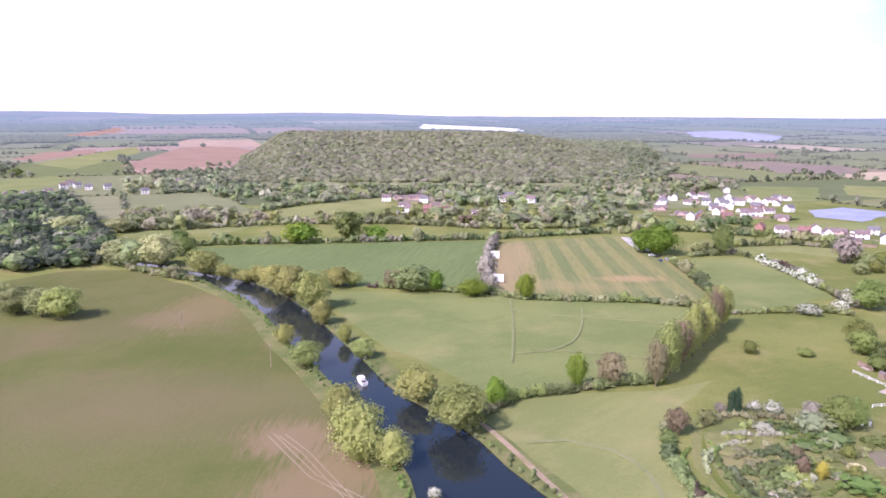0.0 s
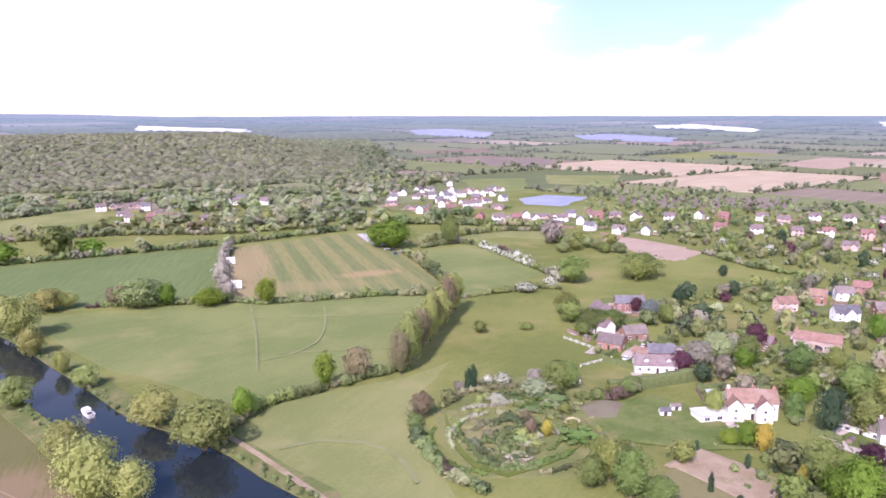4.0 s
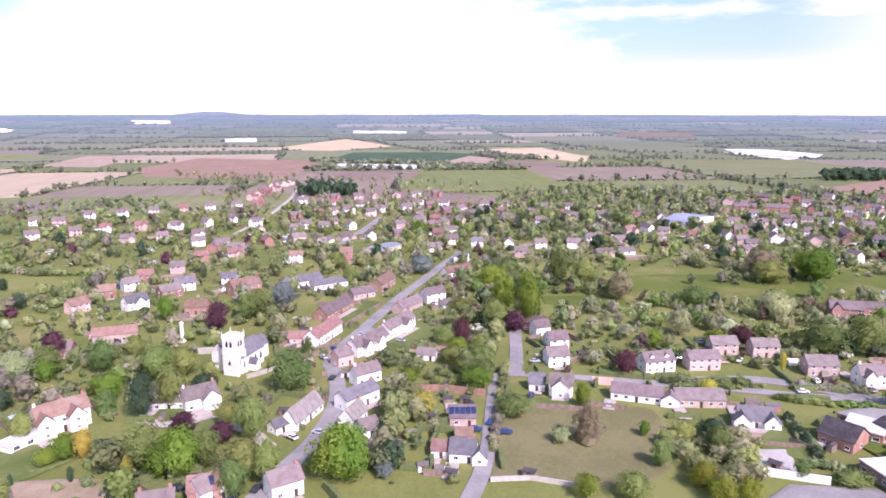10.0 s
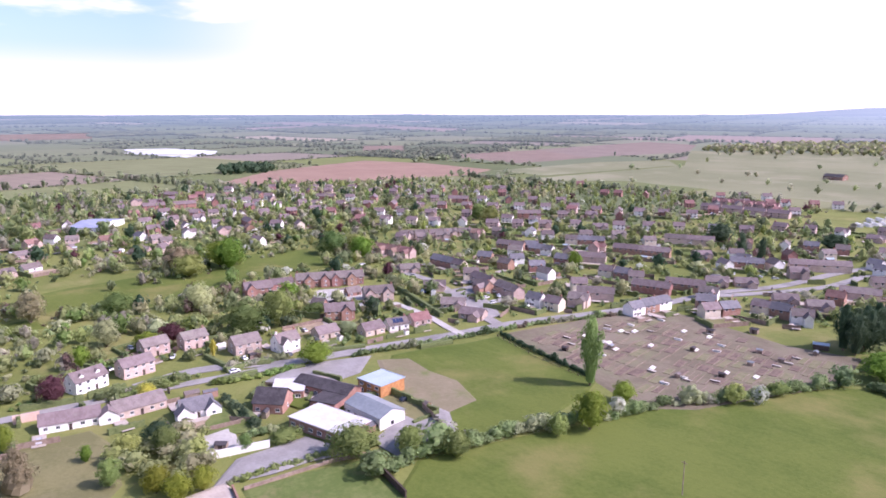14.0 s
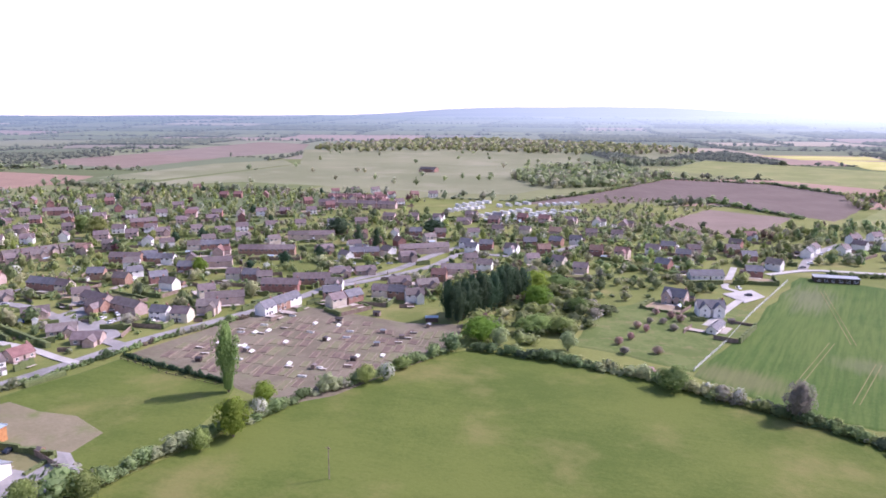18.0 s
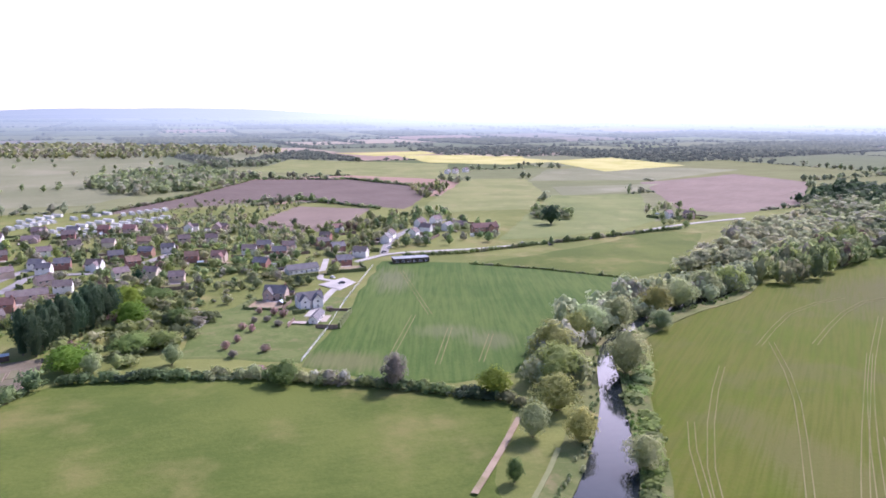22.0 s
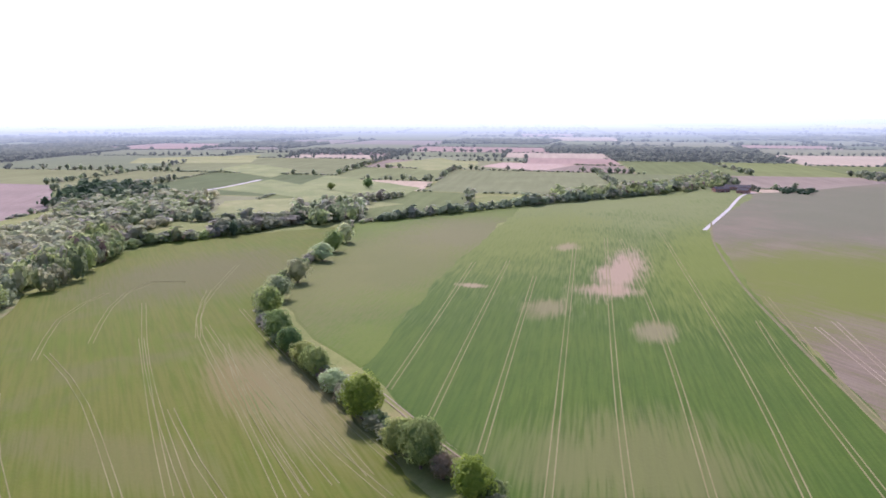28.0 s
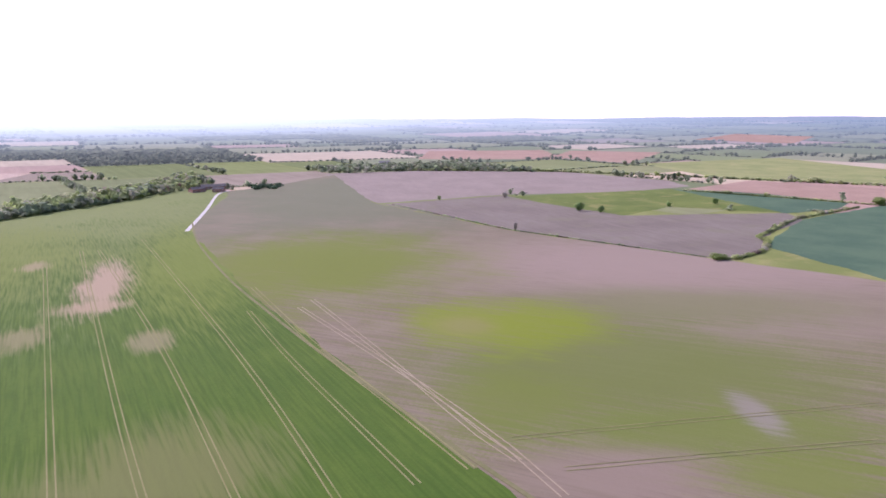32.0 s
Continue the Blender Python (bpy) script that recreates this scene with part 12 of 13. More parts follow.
wood([(306, 441), (361.6, 347.5), (495.1, 308.7), (575.6, 245.1), (592, 183.1), (614.5, 62.7), (323.7, 24.7), (204.2, 12.6), (159.3, 17), (124.6, 62.4), (115.8, 112.9), (160.3, 152.8), (134.6, 186.4), (191.8, 224.5), (266.5, 233), (310.8, 234), (313.5, 301.6)], 8, 2.45, "oak", "dark garden shrubs of the village", keep=0.24, spread=0.6, clear=True)
wood([(306, 441), (361.6, 347.5), (495.1, 308.7), (575.6, 245.1), (592, 183.1), (614.5, 62.7), (323.7, 24.7), (204.2, 12.6), (159.3, 17), (124.6, 62.4), (115.8, 112.9), (160.3, 152.8), (134.6, 186.4), (191.8, 224.5), (266.5, 233), (310.8, 234), (313.5, 301.6)], 24, 7.86, "dark", "dark garden conifers", keep=0.2, spread=0.4, clear=True)
wood([(306, 441), (361.6, 347.5), (495.1, 308.7), (575.6, 245.1), (592, 183.1), (614.5, 62.7), (323.7, 24.7), (204.2, 12.6), (159.3, 17), (124.6, 62.4), (115.8, 112.9), (160.3, 152.8), (134.6, 186.4), (191.8, 224.5), (266.5, 233), (310.8, 234), (313.5, 301.6)], 25, 4.37, "silver", "grey-green garden trees", keep=0.3, spread=0.4, clear=True)
wood([(450.4, 123.6), (617.5, 59.9), (493, -15.2), (702, -77.7), (751.2, -294.1), (649.5, -423), (405.5, -267.8), (407, -188.7), (383.6, -121.5), (370.4, -29.6), (320.7, -23.1), (330.4, -108), (348.4, -125.1), (347.3, -187.9), (359.6, -238.6), (216.4, -147.4), (210.6, -42), (214.3, 21.9), (137.2, 17), (137.8, 50.3), (192.5, 74.6), (272.2, 96.4)], 13, 6.2, "olive", "garden trees and shrubs of the village", keep=0.5, spread=0.5, clear=True)
wood([(450.4, 123.6), (617.5, 59.9), (493, -15.2), (702, -77.7), (751.2, -294.1), (649.5, -423), (405.5, -267.8), (407, -188.7), (383.6, -121.5), (370.4, -29.6), (320.7, -23.1), (330.4, -108), (348.4, -125.1), (347.3, -187.9), (359.6, -238.6), (216.4, -147.4), (210.6, -42), (214.3, 21.9), (137.2, 17), (137.8, 50.3), (192.5, 74.6), (272.2, 96.4)], 15, 7.2, "oak", "darker garden trees of the village", keep=0.26, spread=0.5, clear=True)
wood([(450.4, 123.6), (617.5, 59.9), (493, -15.2), (702, -77.7), (751.2, -294.1), (649.5, -423), (405.5, -267.8), (407, -188.7), (383.6, -121.5), (370.4, -29.6), (320.7, -23.1), (330.4, -108), (348.4, -125.1), (347.3, -187.9), (359.6, -238.6), (216.4, -147.4), (210.6, -42), (214.3, 21.9), (137.2, 17), (137.8, 50.3), (192.5, 74.6), (272.2, 96.4)], 18, 6.4, "bright", "fresh green garden trees of the village", keep=0.34, spread=0.5, clear=True)
wood([(450.4, 123.6), (617.5, 59.9), (493, -15.2), (702, -77.7), (751.2, -294.1), (649.5, -423), (405.5, -267.8), (407, -188.7), (383.6, -121.5), (370.4, -29.6), (320.7, -23.1), (330.4, -108), (348.4, -125.1), (347.3, -187.9), (359.6, -238.6), (216.4, -147.4), (210.6, -42), (214.3, 21.9), (137.2, 17), (137.8, 50.3), (192.5, 74.6), (272.2, 96.4)], 20, 6.6, "wood", "dull green garden trees", keep=0.35, spread=0.4, clear=True)
wood([(450.4, 123.6), (617.5, 59.9), (493, -15.2), (702, -77.7), (751.2, -294.1), (649.5, -423), (405.5, -267.8), (407, -188.7), (383.6, -121.5), (370.4, -29.6), (320.7, -23.1), (330.4, -108), (348.4, -125.1), (347.3, -187.9), (359.6, -238.6), (216.4, -147.4), (210.6, -42), (214.3, 21.9), (137.2, 17), (137.8, 50.3), (192.5, 74.6), (272.2, 96.4)], 26, 4.37, "may", "blossoming garden trees", keep=0.28, spread=0.4, clear=True)
wood([(450.4, 123.6), (617.5, 59.9), (493, -15.2), (702, -77.7), (751.2, -294.1), (649.5, -423), (405.5, -267.8), (407, -188.7), (383.6, -121.5), (370.4, -29.6), (320.7, -23.1), (330.4, -108), (348.4, -125.1), (347.3, -187.9), (359.6, -238.6), (216.4, -147.4), (210.6, -42), (214.3, 21.9), (137.2, 17), (137.8, 50.3), (192.5, 74.6), (272.2, 96.4)], 32, 6.11, "purple", "purple-leaved garden trees", keep=0.22, spread=0.4, clear=True)
wood([(450.4, 123.6), (617.5, 59.9), (493, -15.2), (702, -77.7), (751.2, -294.1), (649.5, -423), (405.5, -267.8), (407, -188.7), (383.6, -121.5), (370.4, -29.6), (320.7, -23.1), (330.4, -108), (348.4, -125.1), (347.3, -187.9), (359.6, -238.6), (216.4, -147.4), (210.6, -42), (214.3, 21.9), (137.2, 17), (137.8, 50.3), (192.5, 74.6), (272.2, 96.4)], 5.5, 2.17, "olive", "garden shrubs of the village", keep=0.38, spread=0.6, clear=True)
wood([(450.4, 123.6), (617.5, 59.9), (493, -15.2), (702, -77.7), (751.2, -294.1), (649.5, -423), (405.5, -267.8), (407, -188.7), (383.6, -121.5), (370.4, -29.6), (320.7, -23.1), (330.4, -108), (348.4, -125.1), (347.3, -187.9), (359.6, -238.6), (216.4, -147.4), (210.6, -42), (214.3, 21.9), (137.2, 17), (137.8, 50.3), (192.5, 74.6), (272.2, 96.4)], 8, 2.45, "oak", "dark garden shrubs of the village", keep=0.24, spread=0.6, clear=True)
wood([(450.4, 123.6), (617.5, 59.9), (493, -15.2), (702, -77.7), (751.2, -294.1), (649.5, -423), (405.5, -267.8), (407, -188.7), (383.6, -121.5), (370.4, -29.6), (320.7, -23.1), (330.4, -108), (348.4, -125.1), (347.3, -187.9), (359.6, -238.6), (216.4, -147.4), (210.6, -42), (214.3, 21.9), (137.2, 17), (137.8, 50.3), (192.5, 74.6), (272.2, 96.4)], 24, 7.86, "dark", "dark garden conifers", keep=0.2, spread=0.4, clear=True)
wood([(450.4, 123.6), (617.5, 59.9), (493, -15.2), (702, -77.7), (751.2, -294.1), (649.5, -423), (405.5, -267.8), (407, -188.7), (383.6, -121.5), (370.4, -29.6), (320.7, -23.1), (330.4, -108), (348.4, -125.1), (347.3, -187.9), (359.6, -238.6), (216.4, -147.4), (210.6, -42), (214.3, 21.9), (137.2, 17), (137.8, 50.3), (192.5, 74.6), (272.2, 96.4)], 25, 4.37, "silver", "grey-green garden trees", keep=0.3, spread=0.4, clear=True)
wood([(765.4, -158.2), (752.5, -278.3), (700.4, -465.8), (559.6, -566.7), (445.6, -601.9), (284.4, -577.1), (303.1, -483.9), (219.4, -456), (172.5, -417.9), (112.4, -456.5), (80, -334), (114.9, -324.7), (121.1, -266.6), (158.3, -239.4), (188.3, -240.5), (206.3, -171.7), (204.6, -120.2), (217.1, -38.9)], 13, 4.9, "olive", "garden trees and shrubs of the village", keep=0.5, spread=0.5, clear=True)
wood([(765.4, -158.2), (752.5, -278.3), (700.4, -465.8), (559.6, -566.7), (445.6, -601.9), (284.4, -577.1), (303.1, -483.9), (219.4, -456), (172.5, -417.9), (112.4, -456.5), (80, -334), (114.9, -324.7), (121.1, -266.6), (158.3, -239.4), (188.3, -240.5), (206.3, -171.7), (204.6, -120.2), (217.1, -38.9)], 15, 5.8, "oak", "darker garden trees of the village", keep=0.26, spread=0.5, clear=True)
wood([(765.4, -158.2), (752.5, -278.3), (700.4, -465.8), (559.6, -566.7), (445.6, -601.9), (284.4, -577.1), (303.1, -483.9), (219.4, -456), (172.5, -417.9), (112.4, -456.5), (80, -334), (114.9, -324.7), (121.1, -266.6), (158.3, -239.4), (188.3, -240.5), (206.3, -171.7), (204.6, -120.2), (217.1, -38.9)], 18, 5.2, "bright", "fresh green garden trees of the village", keep=0.34, spread=0.5, clear=True)
wood([(765.4, -158.2), (752.5, -278.3), (700.4, -465.8), (559.6, -566.7), (445.6, -601.9), (284.4, -577.1), (303.1, -483.9), (219.4, -456), (172.5, -417.9), (112.4, -456.5), (80, -334), (114.9, -324.7), (121.1, -266.6), (158.3, -239.4), (188.3, -240.5), (206.3, -171.7), (204.6, -120.2), (217.1, -38.9)], 22, 4.44, "wood", "dull green garden trees", keep=0.35, spread=0.4, clear=True)
wood([(765.4, -158.2), (752.5, -278.3), (700.4, -465.8), (559.6, -566.7), (445.6, -601.9), (284.4, -577.1), (303.1, -483.9), (219.4, -456), (172.5, -417.9), (112.4, -456.5), (80, -334), (114.9, -324.7), (121.1, -266.6), (158.3, -239.4), (188.3, -240.5), (206.3, -171.7), (204.6, -120.2), (217.1, -38.9)], 26, 3.7, "may", "blossoming garden trees", keep=0.28, spread=0.4, clear=True)
wood([(765.4, -158.2), (752.5, -278.3), (700.4, -465.8), (559.6, -566.7), (445.6, -601.9), (284.4, -577.1), (303.1, -483.9), (219.4, -456), (172.5, -417.9), (112.4, -456.5), (80, -334), (114.9, -324.7), (121.1, -266.6), (158.3, -239.4), (188.3, -240.5), (206.3, -171.7), (204.6, -120.2), (217.1, -38.9)], 32, 5.18, "purple", "purple-leaved garden trees", keep=0.22, spread=0.4, clear=True)
wood([(765.4, -158.2), (752.5, -278.3), (700.4, -465.8), (559.6, -566.7), (445.6, -601.9), (284.4, -577.1), (303.1, -483.9), (219.4, -456), (172.5, -417.9), (112.4, -456.5), (80, -334), (114.9, -324.7), (121.1, -266.6), (158.3, -239.4), (188.3, -240.5), (206.3, -171.7), (204.6, -120.2), (217.1, -38.9)], 5.5, 1.84, "olive", "garden shrubs of the village", keep=0.38, spread=0.6, clear=True)
wood([(765.4, -158.2), (752.5, -278.3), (700.4, -465.8), (559.6, -566.7), (445.6, -601.9), (284.4, -577.1), (303.1, -483.9), (219.4, -456), (172.5, -417.9), (112.4, -456.5), (80, -334), (114.9, -324.7), (121.1, -266.6), (158.3, -239.4), (188.3, -240.5), (206.3, -171.7), (204.6, -120.2), (217.1, -38.9)], 8, 2.08, "oak", "dark garden shrubs of the village", keep=0.24, spread=0.6, clear=True)
wood([(765.4, -158.2), (752.5, -278.3), (700.4, -465.8), (559.6, -566.7), (445.6, -601.9), (284.4, -577.1), (303.1, -483.9), (219.4, -456), (172.5, -417.9), (112.4, -456.5), (80, -334), (114.9, -324.7), (121.1, -266.6), (158.3, -239.4), (188.3, -240.5), (206.3, -171.7), (204.6, -120.2), (217.1, -38.9)], 24, 6.66, "dark", "dark garden conifers", keep=0.2, spread=0.4, clear=True)
wood([(765.4, -158.2), (752.5, -278.3), (700.4, -465.8), (559.6, -566.7), (445.6, -601.9), (284.4, -577.1), (303.1, -483.9), (219.4, -456), (172.5, -417.9), (112.4, -456.5), (80, -334), (114.9, -324.7), (121.1, -266.6), (158.3, -239.4), (188.3, -240.5), (206.3, -171.7), (204.6, -120.2), (217.1, -38.9)], 25, 3.7, "silver", "grey-green garden trees", keep=0.3, spread=0.4, clear=True)
wood([(112.2, -452.7), (82.9, -500.4), (26.3, -502), (-10.5, -530.1), (-63.9, -595.1), (-82.8, -562.1), (-25.3, -417.7), (1.5, -380.8), (17.4, -330.4), (48.2, -318.4), (77.2, -307.1), (94.1, -287.5), (136.4, -326.8), (136.6, -412.9)], 8.5, 3.59, "olive", "garden trees and shrubs", keep=0.62, spread=0.6, clear=True)
wood([(318.4, -469.1), (259.5, -508.5), (123.4, -499.2), (97.5, -590.6), (26.3, -502), (65.1, -433.7), (140.5, -404.1), (214.6, -385.3), (239, -348.4)], 13, 5.46, "oak", "belt of trees behind the houses", keep=0.6, spread=0.4, clear=True)
wood([(182, -554.7), (142.8, -669.8), (35.2, -672.7), (76.8, -513.7), (131.5, -499)], 8, 2.81, "wood", "pale scrub and bushes", keep=0.7, spread=0.6, clear=True)
wood([(239, -348.4), (163.6, -379.1), (55.4, -367.5), (1.5, -376.4), (16.3, -308.9), (46.7, -308), (72.6, -288.2), (137.2, -315.7), (139.8, -254), (167.3, -239.5)], 9, 3.51, "oak", "garden trees among houses", keep=0.55, spread=0.5, clear=True)
wood([(109.3, -327.6), (82.3, -328.5), (57.8, -312.8), (68.6, -271.4), (62.6, -230.4), (91.1, -218.3), (91.1, -270.7)], 9, 4.68, "olive", "old garden trees and shrubs", keep=0.6, spread=0.5, clear=True)
wood([(-10, -503), (-63.9, -595.1), (-82.7, -505.1), (-105.7, -481.3), (-80.8, -428.5), (-25.3, -417.7)], 10, 6, "oak", "trees round far houses", keep=0.6, clear=True)
wood([(327, 16.5), (326.2, -26.2), (349.4, -68), (362.1, -100.1), (336.3, -107.1), (303.7, -104.7), (241, -67.9), (241.7, -27.7), (262.8, 0.5)], 8.5, 4.8, "olive", "orchard shrubs and small trees", keep=0.5, spread=0.5, clear=True)
wood([(658.4, 74.2), (756.5, 0.8), (753.9, -143.6), (491.9, -78.7), (492.8, -31.1), (410.2, -6.1), (470.5, 46)], 11, 8, "oak", "belt of tall trees behind the village", keep=0.75, clear=True)
wood([(653.4, 267.5), (684, 250.1), (660.9, 209.5), (635.8, 205.3), (632.7, 256.7)], 8, 13, "dark", "dark block of conifers")
wood([(943.5, -292.3), (989.2, -345.8), (951, -374.7), (892, -341), (893.1, -284)], 10, 11, "dark", "dark conifer wood")
wood([(580.8, -385.8), (567, -473.9), (518.5, -525.1), (474.1, -465.1), (505.5, -383.1)], 11, 6.24, "olive", "belt of trees beyond the estate", keep=0.8, clear=True)
wood([(287.7, -786.9), (303.5, -957.7), (222, -1030.1), (122.6, -907.2), (146, -800.3), (208.1, -715.8)], 13, 10, "wood", "wood on a rise")
wood([(903.9, -1235.8), (917.2, -1585.6), (802, -1811.4), (565.3, -1783), (246.2, -1617.6), (132.7, -1467.1), (303.7, -1307.1), (617.8, -1337.8), (748.3, -1207.1)], 20, 12, "wood", "long wood below the hills", keep=0.9)
hedge([(126, -881.3), (6.4, -869.5), (-88.6, -748)], 3, 6, "oak", "")
hedge([(97.6, -651.5), (48.4, -668.3), (-18.5, -594.8)], 3, 5, "oak", "")
hedge([(205.9, -584.6), (162.7, -703.2), (124.9, -873.7)], 3, 5, "oak", "")
wood([(-53.4, -750.9), (-96.6, -820.6), (-100.3, -742.3), (-54.7, -635)], 10, 7, "olive", "trees at a farm", keep=0.6, clear=True)
mass("parkland_trees", [(563.9, -786.4, 0), (495.9, -808, 0), (601.3, -1340.7, 0), (546.3, -589, 0), (690.8, -986.3, 0), (295.1, -1138.1, 0), (356.1, -1067.9, 0), (551.9, -1253.2, 0), (344.4, -783.2, 0), (406.5, -799.7, 0), (577.8, -1368.2, 0), (359, -963.2, 0), (797.7, -1194.9, 0), (345.6, -1082.4, 0), (316.5, -806.3, 0), (310.9, -787.4, 0), (434.4, -730.2, 0), (389.6, -696.2, 0), (453.8, -1442.4, 0), (757.8, -938.8, 0), (314.2, -1151.4, 0), (495.4, -1108.5, 0), (515.2, -990.9, 0), (508.6, -810.1, 0), (353.3, -752.4, 0), (319.3, -774, 0), (258.3, -804.2, 0), (530.4, -1257.1, 0), (260.6, -816.1, 0), (310.1, -1033.2, 0), (490.1, -1230.7, 0), (336.1, -1002.1, 0), (783.2, -1151.2, 0), (259.2, -803.9, 0), (533.1, -626.4, 0), (664.5, -1133.5, 0), (475.3, -708.3, 0), (479.4, -1508.6, 0), (618.7, -1359.3, 0), (445.1, -1126.3, 0), (252.5, -815.9, 0), (359.7, -693.3, 0), (760.9, -1151.2, 0), (634.5, -1367.6, 0), (633.5, -842.5, 0)], [(7 + k % 4, 6 + k % 3) for k in range(45)], "wood", "scattered parkland trees on a golf course", "trees", shapes=SMALL)
wood([(482.2, 652.6), (524.2, 482.8), (594.4, 366.4), (430, 265.9), (371.5, 289.1), (326.9, 348), (288.4, 395.8)], 9, 4.29, "olive", "garden trees and shrubs of far houses", keep=0.6, spread=0.5, clear=True)
wood([(858.9, 528), (782.9, 101.7), (575.4, 119.2), (514.4, 274.6)], 13, 5.46, "wood", "belt of trees beyond the village", keep=0.35, spread=0.5, clear=True)
wood([(420.1, 1995.5), (617.2, 1799.5), (389.3, 984), (298.5, 786.3), (169.1, 798.8)], 12, 9, "hazy_hillwood", "broad woodland beside the hill in leaf, haze put into its colour", keep=0.9)
wood([(187.5, -463.1), (154.8, -544.6), (123.2, -568.4), (82.7, -541.8), (34.7, -495.3), (39.2, -440.4), (73.4, -426.2), (139.3, -444.7), (162.6, -401.5)], 5.5, 2.65, "wood", "pale scrub between houses and plough land", keep=0.75, spread=0.6, clear=True)
wood([(151.1, -417), (75.4, -437.6), (21.8, -470.5), (11.6, -392.6), (44.9, -337.8), (91.2, -345.2), (125.2, -345.8)], 7, 3.51, "olive", "garden trees and shrubs of the village edge", keep=0.65, spread=0.6, clear=True)
wood([(25.5, -504.1), (-35.3, -569.8), (-36.1, -463.7), (-5, -384.8), (18.6, -389.8)], 8, 5.46, "olive", "tall garden trees at the village edge", keep=0.65, spread=0.5, clear=True)
wood([(173.8, -24.8), (171.7, -45.8), (149.4, -41.2), (146.4, -23)], 4.6, 4.4, "olive", "clump of garden trees and golden shrubs", keep=0.85, spread=0.4, clear=True)
wood([(219, -5), (218.8, -16), (213.6, -75.1), (210.9, -113.6), (208.4, -112.4), (210.6, -74.1), (213.8, -4.9)], 3, 1.3, "bright", "clipped front garden hedges", keep=0.6, spread=0.3, clear=True)
for ring in range(4):
    reach = 5.5 + 4.6 * ring
    for part_ in range(3):
        arc = [(86 + reach * 1.15 * math.cos(a), 143 + reach * math.sin(a)) for a in np.linspace(part_ * 2.1 + ring * 0.8, part_ * 2.1 + ring * 0.8 + 1.5, 9)]
        hedge(arc, 0.9 + 0.25 * (part_ + ring) % 0.7, 1.5, ("bright", "olive", "silver")[(part_ + ring) % 3], "low curving border of garden shrubs", name="shrub_border")
wood([(84, 165.9), (117.9, 161), (109.7, 142.3), (90.5, 127.1), (72.4, 130.7), (72, 146.9)], 2.8, 1.0, "olive", "low garden shrubs among lawns", keep=0.42, spread=0.7)
wood([(84, 165.9), (117.9, 161), (109.7, 142.3), (90.5, 127.1), (72.4, 130.7), (72, 146.9)], 9, 2.4, "bright", "garden shrubs among lawns", keep=0.3, spread=0.6)
wood([(84.2, 169.7), (135.4, 163.3), (130.2, 156.7), (81.4, 163.9)], 7, 4.5, "silver", "thin garden trees behind the lawns", keep=0.5, spread=0.6)

MAT["clipped"] = surface("clipped_hedge_leaves", (0.085, 0.115, 0.038), (0.160, 0.190, 0.070), 1.6, 0.9, 5.0, 1.0, spread=0.9)


def clipped_hedge(line, h, w):
    """A hedge shorn to straight sides: short lengths with a slightly narrower, uneven top."""
    rng = random.Random(line[0][0])
    pts = resample(line, 1.2)
    vs, fs = [], []
    for i, (x, y) in enumerate(pts):
        (x0, y0), (x1, y1) = pts[max(0, i - 1)], pts[min(len(pts) - 1, i + 1)]
        d = math.hypot(x1 - x0, y1 - y0) or 1.0
        nx, ny = -(y1 - y0) / d * w / 2, (x1 - x0) / d * w / 2
        a, b = h * rng.uniform(0.93, 1.05), rng.uniform(0.9, 1.08)
        vs += [(x + nx * q * b, y + ny * q * b, z) for q, z in ((1, -0.1), (1.04, a * 0.5), (0.9, a * 0.93), (0.6, a), (-0.6, a), (-0.9, a * 0.93), (-1.04, a * 0.5), (-1, -0.1))]
        if i:
            k = 8 * i
            fs += [(k - 8 + j, k - 7 + j, k + 1 + j, k + j) for j in range(7)]
    fs += [tuple(range(8)), tuple(range(len(vs) - 1, len(vs) - 9, -1))]
    return tagged(put("clipped_hedge", mesh_of("clipped_hedge", vs, fs, MAT["clipped"])), "dark green garden hedge clipped to straight sides", "hedge")


clipped_hedge([(195.5, -125.9), (193.9, -138.1)], 1.6, 1.6)
clipped_hedge([(202.2, -74.0), (200.7, -85.7)], 1.5, 1.6)
clipped_hedge([(202.8, -58.1), (201.1, -71.3)], 1.5, 1.6)
clipped_hedge([(227.5, -62.7), (214.7, -65.0), (210.3, -78.2)], 1.5, 1.5)
clipped_hedge([(214.5, -41.5), (211.0, -53.0)], 1.4, 1.5)
clipped_hedge([(184.6, -57.4), (170.7, -58.5)], 1.8, 1.6)
clipped_hedge([(268.7, -161.6), (222.0, -153.0)], 2.0, 1.6)
clipped_hedge([(184.2, -66.9), (178.6, -73.1)], 1.6, 1.6)
clipped_hedge([(125.0, 156.6), (132.4, 154.6)], 3.6, 3.2)
clipped_hedge([(134.8, 155.0), (155.9, 153.6)], 3.6, 3.0)
clipped_hedge([(212.0, -94.8), (206.7, -110.7)], 1.4, 1.5)
clipped_hedge([(210.6, -63.8), (213.3, -77.7)], 1.6, 1.6)
clipped_hedge([(214.3, -42.1), (213.7, -52.7)], 1.6, 1.6)
clipped_hedge([(213.6, -28.2), (211.1, -39.1)], 1.4, 1.5)
clipped_hedge([(203.3, -58.1), (204.2, -71.4)], 1.6, 1.6)
clipped_hedge([(185.0, -55.5), (169.1, -58.4)], 1.8, 1.6)
clipped_hedge([(180.5, 16.2), (184.6, 9.5)], 2.4, 2.6)
clipped_hedge([(255.7, 71.3), (275.7, 59.2)], 1.4, 1.4)
tree("grey", 40.4, -271.5, 2.6, 3.0, "round", "in an orchard lawn")
tree("pinkmay", 40.1, -284.5, 2.9, 3.4, "round", "in an orchard lawn")
